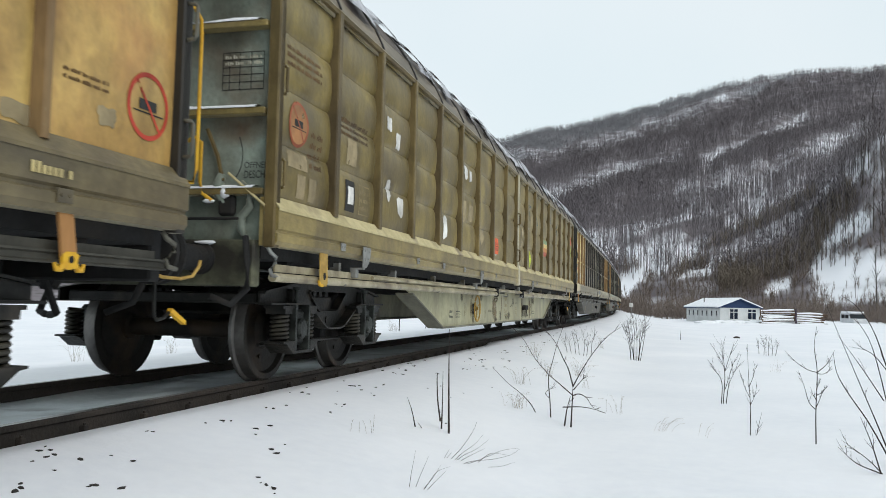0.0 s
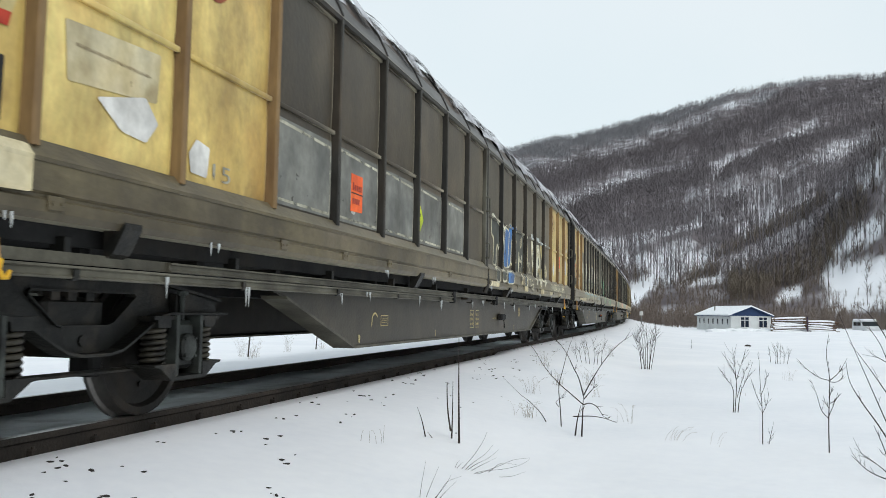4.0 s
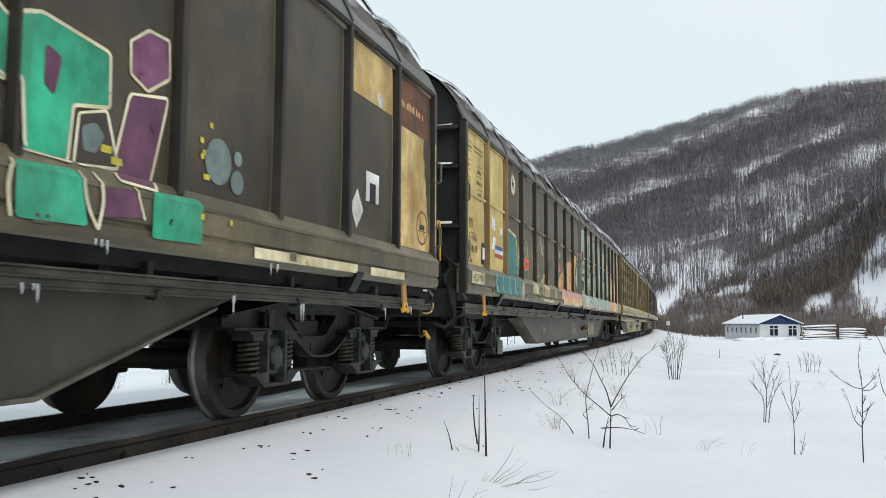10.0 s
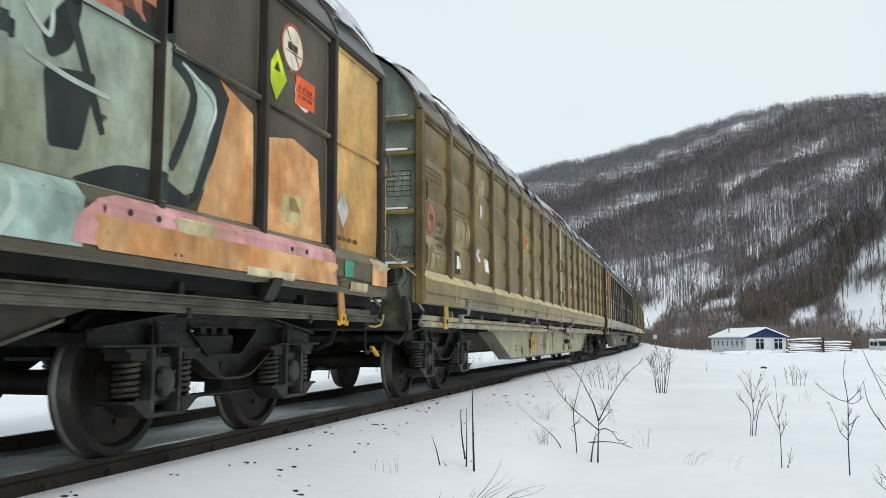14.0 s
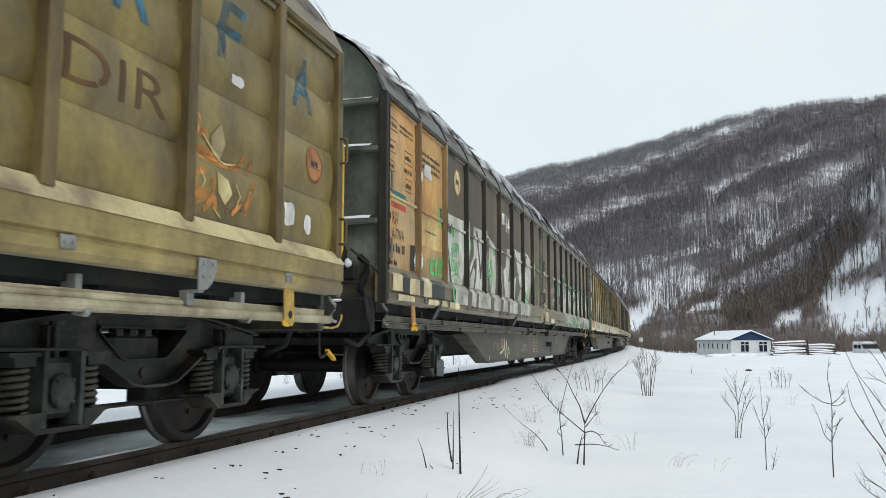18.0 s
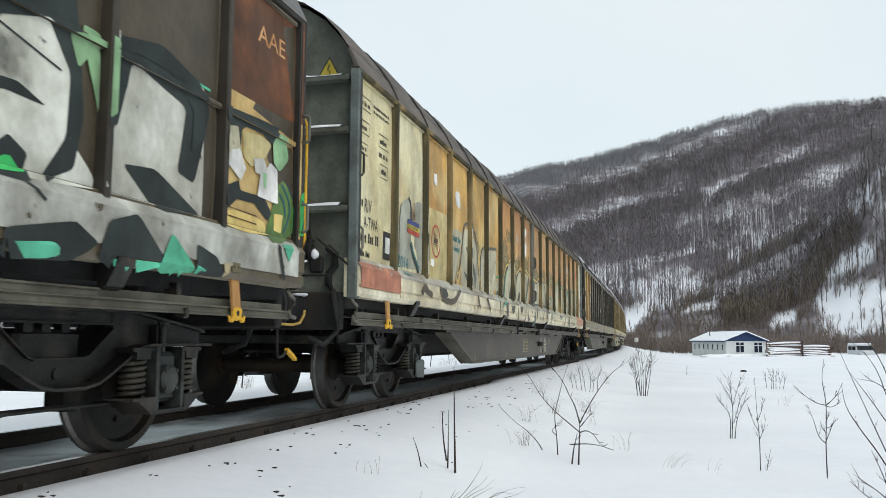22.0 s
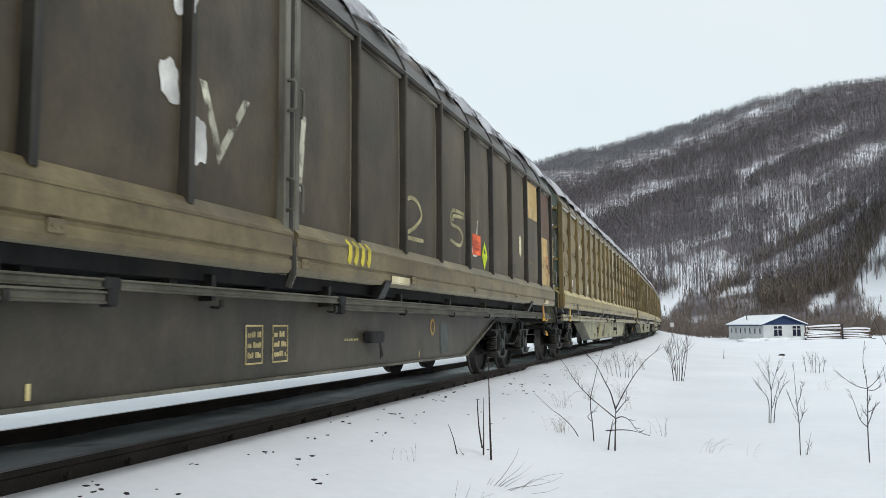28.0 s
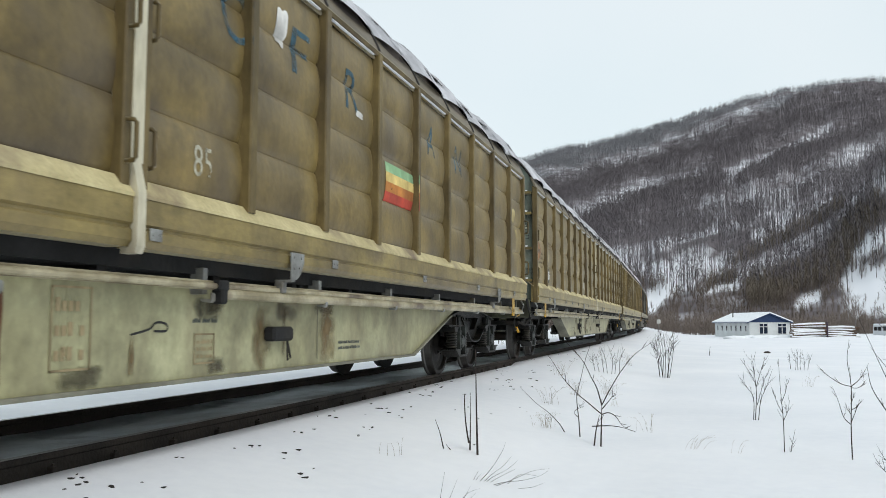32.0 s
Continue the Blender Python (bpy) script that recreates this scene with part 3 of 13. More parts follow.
# ---- house, log piles, van, post, fence ----
def build_house():
    root = tagged(new("cabin"), "long white prefabricated cabin with a snow-covered gable roof and blue gable", "house")
    wall = mat("white_cladding", (0.62, 0.64, 0.64), (0.52, 0.54, 0.54), rough=0.6, scale=0.8, fine=14, bump=0.15)
    blue = mat("blue_gable_sheet", (0.025, 0.05, 0.12), (0.02, 0.04, 0.1), rough=0.5)
    glass = mat("dark_window_glass", (0.02, 0.03, 0.05), (0.015, 0.02, 0.035), rough=0.1, bump=0)
    frame_m = mat("white_window_frame", (0.7, 0.7, 0.7), rough=0.5)
    W, L, H, R = 4.7, 13.6, 2.1, 0.98
    h = W / 2
    bm = bmesh.new()
    add_box(bm, (-h, 0, -0.3), (h, 0.16, H))
    add_box(bm, (-h, L - 0.16, -0.6), (h, L, H))
    add_box(bm, (-h, 0.16, -0.6), (-h + 0.16, L - 0.16, H))
    add_box(bm, (h - 0.16, 0.16, -0.6), (h, L - 0.16, H))
    part("wall", bm, wall, root)
    part("gable", prism([(-h - 0.05, H), (h + 0.05, H), (0, H + R - 0.02)], "y", 0.0, 0.08), blue, root, "dark blue gable board")
    part("gable", prism([(-h - 0.05, H), (h + 0.05, H), (0, H + R - 0.02)], "y", L - 0.08, L), blue, root)
    for s in (-1, 1):
        part("roof_slope", prism([(s * (h + 0.3), H - 0.1), (0, H + R), (0, H + R + 0.1), (s * (h + 0.3), H)], "y", -0.25, L + 0.25), blue, root, "blue metal roof slope")
        part("roof_snow", prism([(s * (h + 0.32), H + 0.01), (0, H + R + 0.11), (0, H + R + 0.26), (s * (h + 0.28), H + 0.15)], "y", -0.27, L + 0.27), M["snow_clump"], root, "thick white snow on the roof")
    for cx in (-0.72, 1.42):
        win = put("window", bmesh_to("window", box((cx - 0.52, -0.03, 0.72), (cx + 0.52, 0.02, 2.02)), frame_m), root)
        for k in (-1, 1):
            part("pane", box((cx + k * 0.25 - 0.2, -0.045, 0.8), (cx + k * 0.25 + 0.2, -0.032, 1.55)), glass, win)
            part("pane", box((cx + k * 0.25 - 0.2, -0.045, 1.64), (cx + k * 0.25 + 0.2, -0.032, 1.94)), glass, win)
    for k in range(7):
        y = 0.9 + k * 1.85
        win = put("window", bmesh_to("window", box((-h - 0.03, y, 1.0), (-h + 0.02, y + 0.5, 1.75)), frame_m), root)
        part("pane", box((-h - 0.045, y + 0.06, 1.06), (-h - 0.032, y + 0.44, 1.69)), glass, win)
    part("stove_pipe", tube([(-1.4, 9, H + 0.4), (-1.4, 9, H + 1.2)], 0.08, 8), M["galv"], root)
    root.matrix_basis = pose(8.47, 104.7, -1.32, 0, 0, math.degrees(math.atan2(8.45 - 4.91, 13.24)))
    # snow thrown up against the walls
    rng = random.Random(8)
    for k in range(9):
        bm = bmesh.new()
        bmesh.ops.create_icosphere(bm, subdivisions=3, radius=1)
        for v in bm.verts:
            v.co *= 1 + 0.35 * noise.noise(v.co * 1.5 + Vector((k * 3, 0, 0)))
        bmesh.ops.scale(bm, vec=(1.3, 0.7, 0.32), verts=bm.verts)
        x = 4.6 + k * 1.35
        tagged(part("snow_bank", bm, M["snow_clump"], None, "", (x, 102.2 + rng.uniform(-0.8, 0.6), ground_z(x, 102.4)), True), "low bank of shovelled snow before the cabin", "snow bank", "snow before the cabin")


def build_logs():
    rng = random.Random(21)
    bark = mat("log_bark", (0.16, 0.10, 0.07), (0.08, 0.055, 0.04), rough=0.9, scale=5)
    for x0, x1, top, y in ((10.4, 13.8, 1.85, 100.3), (14.2, 16.9, 1.6, 100.8)):
        row = 0
        z = -1.5
        while z < top - 1.5:
            r = rng.uniform(0.075, 0.125)
            for d in range(2):
                a = rng.uniform(-0.25, 0.2)
                zz = z + rng.uniform(-0.03, 0.03)
                rise = rng.uniform(-0.2, 0.25)
                log = tagged(new("log"), "felled log capped with snow in a pile", "log", "stacked logs")
                log.matrix_basis = Matrix.Translation((0, y + d * 0.45 + rng.uniform(-0.1, 0.1), zz + r))
                part("trunk", tube([(x0 + a, 0, 0), ((x0 + x1) / 2, 0, rise / 2 + 0.03), (x1 + a + rng.uniform(-0.2, 0.4), 0, rise)], [r, r * 0.95, r * 0.85], 8), bark, log)
                part("snow_cap", tube([(x0 + a + 0.1, -0.03, r * 0.8), ((x0 + x1) / 2, -0.03, rise / 2 + 0.03 + r * 0.8), (x1 + a - 0.1, -0.03, rise + r * 0.75)], [r * 0.95, r * 1.12, r * 0.85], 6), M["snow_clump"], log, "white snow cap")
            z += r * 2.1
            row += 1
    post = mat("purple_grey_post", (0.06, 0.045, 0.07), rough=0.8)
    tagged(part("stake", tube([(14.02, 100.0, -1.6), (13.98, 100.0, 0.8)], [0.09, 0.07], 7), post, None), "dark stake holding the log pile", "stake")


def build_van():
    root = tagged(new("van"), "parked white van covered in snow", "van")
    body = mat("white_vehicle_paint", (0.6, 0.61, 0.63), (0.5, 0.51, 0.53), rough=0.4)
    glass = mat("vehicle_glass", (0.02, 0.025, 0.03), rough=0.1, bump=0)
    part("body", prism([(-2.4, 0.3), (2.3, 0.3), (2.4, 0.9), (1.7, 1.15), (1.1, 1.85), (-2.3, 1.9), (-2.4, 1.0)], "y", -0.9, 0.9), body, root)
    part("windscreen", prism([(1.22, 1.2), (1.66, 1.2), (1.16, 1.78), (1.05, 1.78)], "y", -0.93, 0.93), glass, root)
    for x in (-1.9, -0.6):
        part("side_window", box((x, -0.93, 1.2), (x + 1.1, 0.93, 1.7), 0.02), glass, root)
    part("roof_snow", box((-2.3, -0.85, 1.9), (1.1, 0.85, 2.12), 0.06), M["snow_clump"], root, "snow on the roof")
    for x in (-1.5, 1.4):
        for y in (-0.92, 0.72):
            bm = bmesh.new()
            add_lathe(bm, [(0, 0.2), (0, 0.33), (0.2, 0.33), (0.2, 0.2)], 16)
            part("wheel", bm, M["ink"], root, "", Matrix.Translation((x, y, 0.33)) @ Matrix.Rotation(radians(90), 4, "Z") @ Matrix.Translation((0, 0, 0)))
    root.matrix_basis = pose(24.39, 122.60, -1.50, 0, 0, -80)


def build_posts():
    root = tagged(new("distance_post"), "thin post with a small white sign beside the line", "sign post")
    part("post", tube([(0, 0, -0.6), (0, 0, 1.95)], 0.04, 6), M["galv"], root)
    part("sign_plate", box((-0.2, -0.05, 1.5), (0.2, -0.035, 1.95), 0.005), mat("white_sign", (0.75, 0.75, 0.72), rough=0.5), root, "small white plate")
    root.matrix_basis = pose(-3.71, 94.9, -0.85)
    rng = random.Random(31)
    stake = bmesh_to("fence_post", tube([(0, 0, -0.3), (0.02, 0.01, 0.5), (0.03, 0, 1.15)], [0.02, 0.018, 0.014], 5), mat("grey_fence_wood", (0.09, 0.08, 0.07), rough=0.9))
    for k in range(16):
        y = 6 + k * 4.2
        x = track(y)[0] - 5.6 + rng.uniform(-0.3, 0.3)
        tagged(put("fence_post", stake, None, Matrix.Translation((x, y, ground_z(x, y))) @ Matrix.Rotation(rng.uniform(-0.08, 0.08), 4, "Y")), "thin weathered fence post in the snow beyond the line", "fence post", "fence posts")


# ---- bare shrubs, stalks and grass in the snow ----
TWIG = mat("dark_twig_bark", (0.06, 0.045, 0.04), (0.035, 0.028, 0.026), rough=0.9, scale=8, bump=0.2)
STRAW = mat("dry_grass", (0.30, 0.24, 0.165), (0.17, 0.13, 0.095), rough=0.9, scale=5, bump=0)


def curve_through(pts, steps=4):
    """A smooth line through the given points."""
    p = [pts[0] * 2 - pts[1]] + list(pts) + [pts[-1] * 2 - pts[-2]]
    out = []
    for a, b, c, d in zip(p, p[1:], p[2:], p[3:]):
        for k in range(steps):
            t = k / steps
            out.append(((b * 2) + (c - a) * t + (a * 2 - b * 5 + c * 4 - d) * t * t + (b * 3 - a - c * 3 + d) * t ** 3) * 0.5)
    return out + [pts[-1]]


def shrub(name, label, category, x, y, stems, seed, twigs=6, twig_len=0.35, r0=0.008, group=""):
    """stems: rows of points relative to the foot; twigs branch off their upper parts."""
    rng = random.Random(seed)
    root = tagged(new(name), label, category, group)
    root.matrix_basis = Matrix.Translation((x, y, ground_z(x, y) - 0.03))
    for j, pts in enumerate(stems):
        fine = curve_through([Vector(p) for p in pts])
        n = len(fine)
        r1 = r0 if fine[0].z < 0.12 else r0 * 0.72
        bm = bmesh.new()
        add_tube(bm, fine, [r1 * (1 - 0.78 * i / (n - 1)) for i in range(n)], 6)
        stem = part("stem", bm, TWIG, root)
        if not twigs:
            continue
        bm = bmesh.new()
        for _ in range(twigs):
            k = rng.randint(max(1, n // 3), n - 2)
            d = (fine[k + 1] - fine[k]).normalized()
            side = Vector((rng.gauss(0, 1), rng.gauss(0, 1), rng.gauss(0.3, 0.4))).normalized()
            w = (d * 0.85 + side * 0.6).normalized()
            ln = twig_len * rng.uniform(0.4, 1.2)
            p0 = fine[k]
            p1 = p0 + w * ln * 0.5
            p2 = p1 + (w + Vector((rng.gauss(0, 0.12), rng.gauss(0, 0.12), 0.22))).normalized() * ln * 0.5
            add_tube(bm, curve_through([p0, p1, p2], 2), [r0 * 0.36, r0 * 0.3, r0 * 0.25, r0 * 0.2, r0 * 0.12], 4)
            for _k in range(2):
                q0 = p0.lerp(p1, rng.uniform(0.45, 0.95))
                q1 = q0 + (w + Vector((rng.gauss(0, 0.5), rng.gauss(0, 0.5), rng.gauss(0.2, 0.3)))).normalized() * ln * 0.3
                add_tube(bm, [q0, q1], [r0 * 0.2, r0 * 0.1], 3)
        part("branchwork", bm, TWIG, stem)
    return root


def grass(x, y, n, h, seed, droop=0.5, label="tuft of dry bent grass in the snow", blow=None):
    rng = random.Random(seed)
    bm = bmesh.new()
    for _ in range(n):
        a, ln = rng.uniform(0, 6.28) if blow is None else rng.gauss(blow, 0.45), h * rng.uniform(0.5, 1.1)
        o = Vector((rng.gauss(0, 0.05), rng.gauss(0, 0.05), 0))
        d = Vector((math.cos(a), math.sin(a), 0)) * rng.uniform(0.1 if blow is None else 0.6, 1) * droop
        add_tube(bm, [o, o + Vector((0, 0, ln * 0.38)) + d * ln * 0.25, o + Vector((0, 0, ln * 0.58)) + d * ln * 0.6, o + Vector((0, 0, ln * 0.6)) + d * ln * 1.0], [0.0012, 0.0010, 0.0009, 0.0005], 3)
    tagged(part("grass_tuft", bm, STRAW, None, "", (x, y, ground_z(x, y) - 0.01)), label, "grass", "grass tufts")


def fan(scale, *stems):
    """Stems drawn as (sideways, up) in steps of 1/scale metres, in the plane that faces the camera."""
    rows = []
    for k, st in enumerate(stems):
        back = 0.35 * math.sin(3.1 * k)
        rows.append([(a / scale * 0.963, a / scale * 0.27 + back * (b - st[0][1]) / scale, b / scale) for a, b in st])
    return rows


def build_plants():
    # tall single stalk and its short neighbours
    shrub("dry_stalk", "tall dark dead stalk standing straight in the snow", "stalk", -1.661, 6.487, fan(230, [(0, 0), (-2, 100), (-3, 197)]), 1, 0, 0.2, 0.0095)
    shrub("dry_stalk", "pair of short dead stalks in the snow", "stalk", -1.759, 6.619, fan(228, [(0, 0), (1, 50), (1, 112)], [(-2, 20), (-8, 60), (-10, 105), (-6, 107)]), 2, 0, 0.2, 0.0075)
    shrub("dry_stalk", "short leaning dead stalk in the snow", "stalk", -1.936, 6.494, fan(227, [(0, 0), (-8, 35), (-17, 60)]), 3, 0, 0.2, 0.006)
    shrub("dry_stalk", "broken dead stalk lying against the snow", "stalk", -1.859, 6.506, fan(225, [(0, 0), (-8, 9), (-15, 18)]), 4, 0, 0.2, 0.005)
    # forked bush
    shrub("bare_bush", "bare forked bush with long thin branches", "bush", -0.864, 8.016, fan(190,
        [(0, 0), (2, 50), (3, 80)], [(3, 62), (-22, 83), (-42, 100), (-67, 128), (-87, 160), (-109, 183)],
        [(3, 78), (-5, 108), (-15, 128), (-27, 153), (-42, 173), (-62, 193)], [(3, 78), (18, 106), (38, 138), (63, 168), (91, 188)],
        [(3, 62), (15, 65), (28, 58), (38, 43), (48, 38)], [(-15, 41), (18, 42), (43, 38), (63, 31)], [(4, 72), (15, 85), (28, 100)], [(-12, 3), (-8, 35), (-2, 60)]), 5, 2, 0.1, 0.0085)
    shrub("bare_bush", "thin leaning bare shoot in the snow", "bush", -1.110, 8.441, fan(177, [(0, 0), (-2, 35), (-5, 75), (2, 105), (11, 140), (22, 170)], [(-4, 40), (-10, 48), (-2, 55), (8, 58)]), 6, 2, 0.12, 0.006)
    shrub("dry_stalk", "long bent dead stalk in the snow", "stalk", -1.262, 8.547, fan(179, [(0, 0), (-13, 22), (-33, 42), (-53, 57), (-82, 85)]), 7, 0, 0.2, 0.006)
    # shrubs further out
    shrub("bare_shrub", "small twiggy bare shrub", "shrub", 0.688, 10.960, fan(142, [(0, 0), (3, 60), (-8, 87), (-23, 110)], [(3, 60), (10, 82), (20, 112)], [(5, 0), (10, 37), (20, 60), (32, 92)], [(-3, 0), (-2, 42), (-14, 62), (-24, 77)], [(3, 60), (0, 90), (-4, 118)], [(4, 30), (12, 55), (22, 84)]), 8, 7, 0.17, 0.0056)
    shrub("sapling", "thin bare sapling in the snow", "sapling", 0.768, 8.373, fan(187, [(0, 0), (0, 60), (-3, 110), (-5, 165)], [(0, 2), (10, 4), (14, 20), (20, 45)], [(0, 58), (8, 75), (12, 95)], [(0, 70), (-10, 90), (-16, 112)], [(-2, 90), (6, 110), (9, 130)]), 9, 5, 0.10, 0.0046)
    shrub("sapling", "slender upright bare sapling", "sapling", 1.263, 7.914, fan(202, [(0, 0), (0, 60), (3, 130), (-2, 175), (3, 212)], [(0, 65), (-12, 78), (-20, 105), (-30, 132)], [(3, 130), (-15, 135), (-35, 148), (-55, 168)], [(3, 130), (20, 145), (35, 170)], [(3, 128), (15, 128), (28, 138)], [(0, 68), (8, 85), (14, 100)], [(1, 90), (12, 96), (20, 108)], [(1, 100), (10, 120)], [(1, 82), (-8, 96)]), 10, 4, 0.07, 0.0056)
    shrub("bare_shrub", "clump of tall thin bare stems", "shrub", -0.555, 18.584, fan(82, [(-14, 0), (-19, 35), (-30, 65)], [(-9, 0), (-12, 45), (-17, 75)], [(-4, 0), (-4, 45), (-6, 80)], [(0, 0), (1, 45), (6, 75)], [(-2, 0), (4, 40), (14, 68)], [(-12, 20), (-20, 45), (-24, 62)], [(-14, 0), (-17, 40), (-20, 72)], [(2, 0), (10, 50), (10, 80)], [(-7, 0), (-8, 50), (-12, 84)], [(-9, 0), (-14, 35), (-20, 60)], [(-1, 0), (4, 40), (8, 60)]), 11, 9, 0.26, 0.0068)
    shrub("bare_shrub", "low clump of thin bare stems beside the line", "shrub", -1.791, 17.486, fan(91, [(0, 0), (-3, 20), (-8, 45)], [(14, 0), (16, 22), (12, 48)], [(28, 0), (30, 25), (36, 44)], [(-16, 0), (-20, 20), (-26, 36)], [(6, 0), (4, 22), (0, 40)], [(20, 0), (22, 20), (26, 38)], [(-8, 0), (-12, 18), (-14, 34)]), 12, 7, 0.24, 0.006)
    shrub("bare_shrub", "scattered thin stems before the far field", "shrub", 2.433, 22.938, fan(66, [(0, 0), (1, 15), (-2, 35)], [(8, 0), (8, 15), (10, 32)], [(-8, 4), (-9, 16), (-12, 30)], [(14, 0), (15, 14), (13, 28)], [(20, 0), (22, 12), (24, 26)], [(4, 0), (4, 18), (6, 36)]), 13, 6, 0.22, 0.007)
    shrub("dry_stalk", "thin lone stalk far out in the snow", "stalk", 0.527, 32.315, [[(0, 0, 0), (0.0, 0, 0.2), (0.02, 0, 0.38)]], 14, 0, 0.2, 0.011)
    # wind-laid grass before the stalks
    lay = "dark wind-laid dry grass stems in the snow"
    shrub("dry_grass", lay, "grass", -1.476, 5.655, fan(252, [(0, 0), (6, 10), (14, 18)], [(-2, 2), (2, 12), (8, 22)], [(12, -2), (28, 14), (52, 32), (66, 48)], [(16, 0), (36, 14), (56, 24), (76, 40)], [(20, -2), (44, 12), (72, 26)], [(10, 4), (30, 26), (48, 54), (54, 70)]), 21, 0, 0.1, 0.0022, "grass tufts")
    shrub("dry_grass", lay, "grass", -1.384, 5.59, fan(256, [(0, 0), (30, 10), (66, 14), (96, 22), (112, 32)], [(4, 0), (30, 8), (60, 20), (84, 30), (112, 34)], [(14, -4), (50, -6), (90, -16), (110, -24), (134, -20)], [(16, -2), (50, 0), (80, 2), (104, 10)], [(40, 8), (62, 24), (90, 22)], [(30, -6), (64, -10), (94, -22)], [(60, -2), (90, -6), (120, -8)]), 22, 0, 0.1, 0.0021, "grass tufts")
    shrub("dry_grass", lay, "grass", -1.406, 4.816, fan(294, [(0, -6), (14, 16), (30, 38), (54, 48)], [(-4, -6), (12, 14), (26, 32), (36, 50)], [(4, -6), (24, 18), (46, 40)]), 23, 0, 0.1, 0.0021, "grass tufts")
    shrub("dry_stalk", "thin straight dry stem in the snow", "stalk", -1.469, 4.799, fan(294, [(0, -6), (4, 30), (11, 72)]), 24, 0, 0.1, 0.0021)
    shrub("dry_stalk", "thin leaning dry stem in the snow", "stalk", -1.452, 4.832, fan(292, [(0, -6), (12, 26), (26, 60)]), 25, 0, 0.1, 0.0021)
    # large bush close by, its foot outside the view
    shrub("bare_bush", "large bare bush with long arching branches", "bush", 1.680, 7.034, fan(227,
        [(0, 0), (-30, 75), (-62, 150), (-119, 285)], [(0, 0), (-45, 80), (-80, 130), (-100, 165), (-106, 200)], [(4, 0), (-10, 90), (-40, 210), (-70, 262)],
        [(4, 0), (0, 120), (-30, 230), (-62, 280), (-90, 300)], [(6, 0), (20, 130), (0, 260), (-20, 320)], [(-20, 120), (-60, 180), (-98, 232)], [(2, 150), (-40, 200), (-80, 212)], [(8, 0), (40, 110), (80, 240)]), 15, 1, 0.16, 0.0062)
    shrub("bare_bush", "low twiggy bush with seed heads", "bush", 1.537, 6.714, fan(231, [(0, 0), (-30, 30), (-75, 62)], [(-8, 5), (-25, 60), (-42, 100)], [(0, 0), (10, 40), (20, 80)], [(-10, 8), (-50, 24), (-80, 50)]), 16, 4, 0.12, 0.0055)
    for k, (x, y, n, h, dr) in enumerate(((-1.47, 8.56, 26, 0.27, 0.8), (-1.29, 13.21, 26, 0.46, 0.8), (-1.66, 12.26, 18, 0.39, 0.7), (-0.05, 8.23, 8, 0.23, 1.0), (0.32, 8.09, 3, 0.20, 0.7), (1.95, 16.77, 8, 0.39, 0.7), (-1.78, 10.61, 14, 0.38, 0.8), (-0.54, 9.35, 8, 0.39, 0.9), (0.89, 13.39, 4, 0.15, 0.8), (-2.16, 5.86, 5, 0.21, 0.3), (-1.13, 11.68, 8, 0.28, 0.9), (-2.26, 14.80, 20, 0.43, 0.6), (-1.60, 21.38, 20, 0.53, 0.6))):
        grass(x, y, n, h, 100 + k, dr, blow=0.35 if k in (3, 4) else None)
    rng = random.Random(77)
    for k in range(26):
        y = 4 + k * 1.5 + rng.random()
        x = track(y)[0] - 4.2 - rng.random() * 2.4
        grass(x, y, 20, rng.uniform(0.45, 0.9), 200 + k, 0.6, "dry weeds in the snow beyond the line")
    bm = bmesh.new()
    bmesh.ops.create_icosphere(bm, subdivisions=2, radius=0.11)
    bmesh.ops.scale(bm, vec=(1.3, 1, 0.6), verts=bm.verts)
    tagged(part("tussock", bm, TWIG, None, "", (2.95, 38.10, ground_z(2.95, 38.10) + 0.02)), "dark grass tussock showing through the snow", "tussock")


build_ground()
build_track()
build_hill()
build_forest()
build_house()
build_logs()
build_van()
build_posts()
build_plants()
build_stones()

# ---- the wagons ----
HALF = BODY / 2
SIDE, RIB_X, BEAM_X, WEB_X = 1.44, 1.50, 1.522, 1.30  # panel face, rib face, lower beam, belly web
Z0, Z1 = 1.52, 3.36
SEAMS = {"seam": 2.33, "seam_high": 2.49}  # height of the joint across a wall sheet
DOOR = HALF - 0.06  # length of one sliding wall
BAYS = 9
BAY = DOOR / BAYS
CACHE = {}


def shared(key, material, build, smooth=False):
    """One mesh for all alike pieces."""
    k = (key, material.name if not isinstance(material, (list, tuple)) else tuple(m.name for m in material))
    if k not in CACHE:
        CACHE[k] = bmesh_to(key[0] if isinstance(key, tuple) else key, build(), material, smooth)
    return CACHE[k]


def panel_rise(kind, z):
    """Bulge of a wall sheet at the height z over its foot: 0 at its fullest, less towards its creases."""
    hgt = Z1 - Z0
    z = min(max(z, 0.0), hgt)
    if kind == "pillow":
        q = (z * 4 / hgt) % 1.0
        return 0.038 * ((4 * q * (1 - q)) ** 0.6 - 1)
    seam = SEAMS.get(kind, Z1) - Z0
    a, b = (0, seam) if z < seam or kind == "flat" else (seam, hgt)
    return 0.010 * (max(math.sin(math.pi * (z - a) / (b - a)), 0) ** 0.5 - 1)


def panel_levels(kind):
    """The heights over its foot at which a wall sheet is creased or bent."""
    hgt = Z1 - Z0
    cuts = [0, SEAMS[kind] - Z0, hgt] if kind in SEAMS else ([hgt * k / 4 for k in range(5)] if kind == "pillow" else [0, hgt])
    per, out = 9, []
    for a, b in zip(cuts, cuts[1:]):
        for j in range(per):
            q = (1 - math.cos(math.pi * j / per)) / 2 if kind == "pillow" else j / per
            out.append(a + (b - a) * q)
    return cuts, out + [hgt]


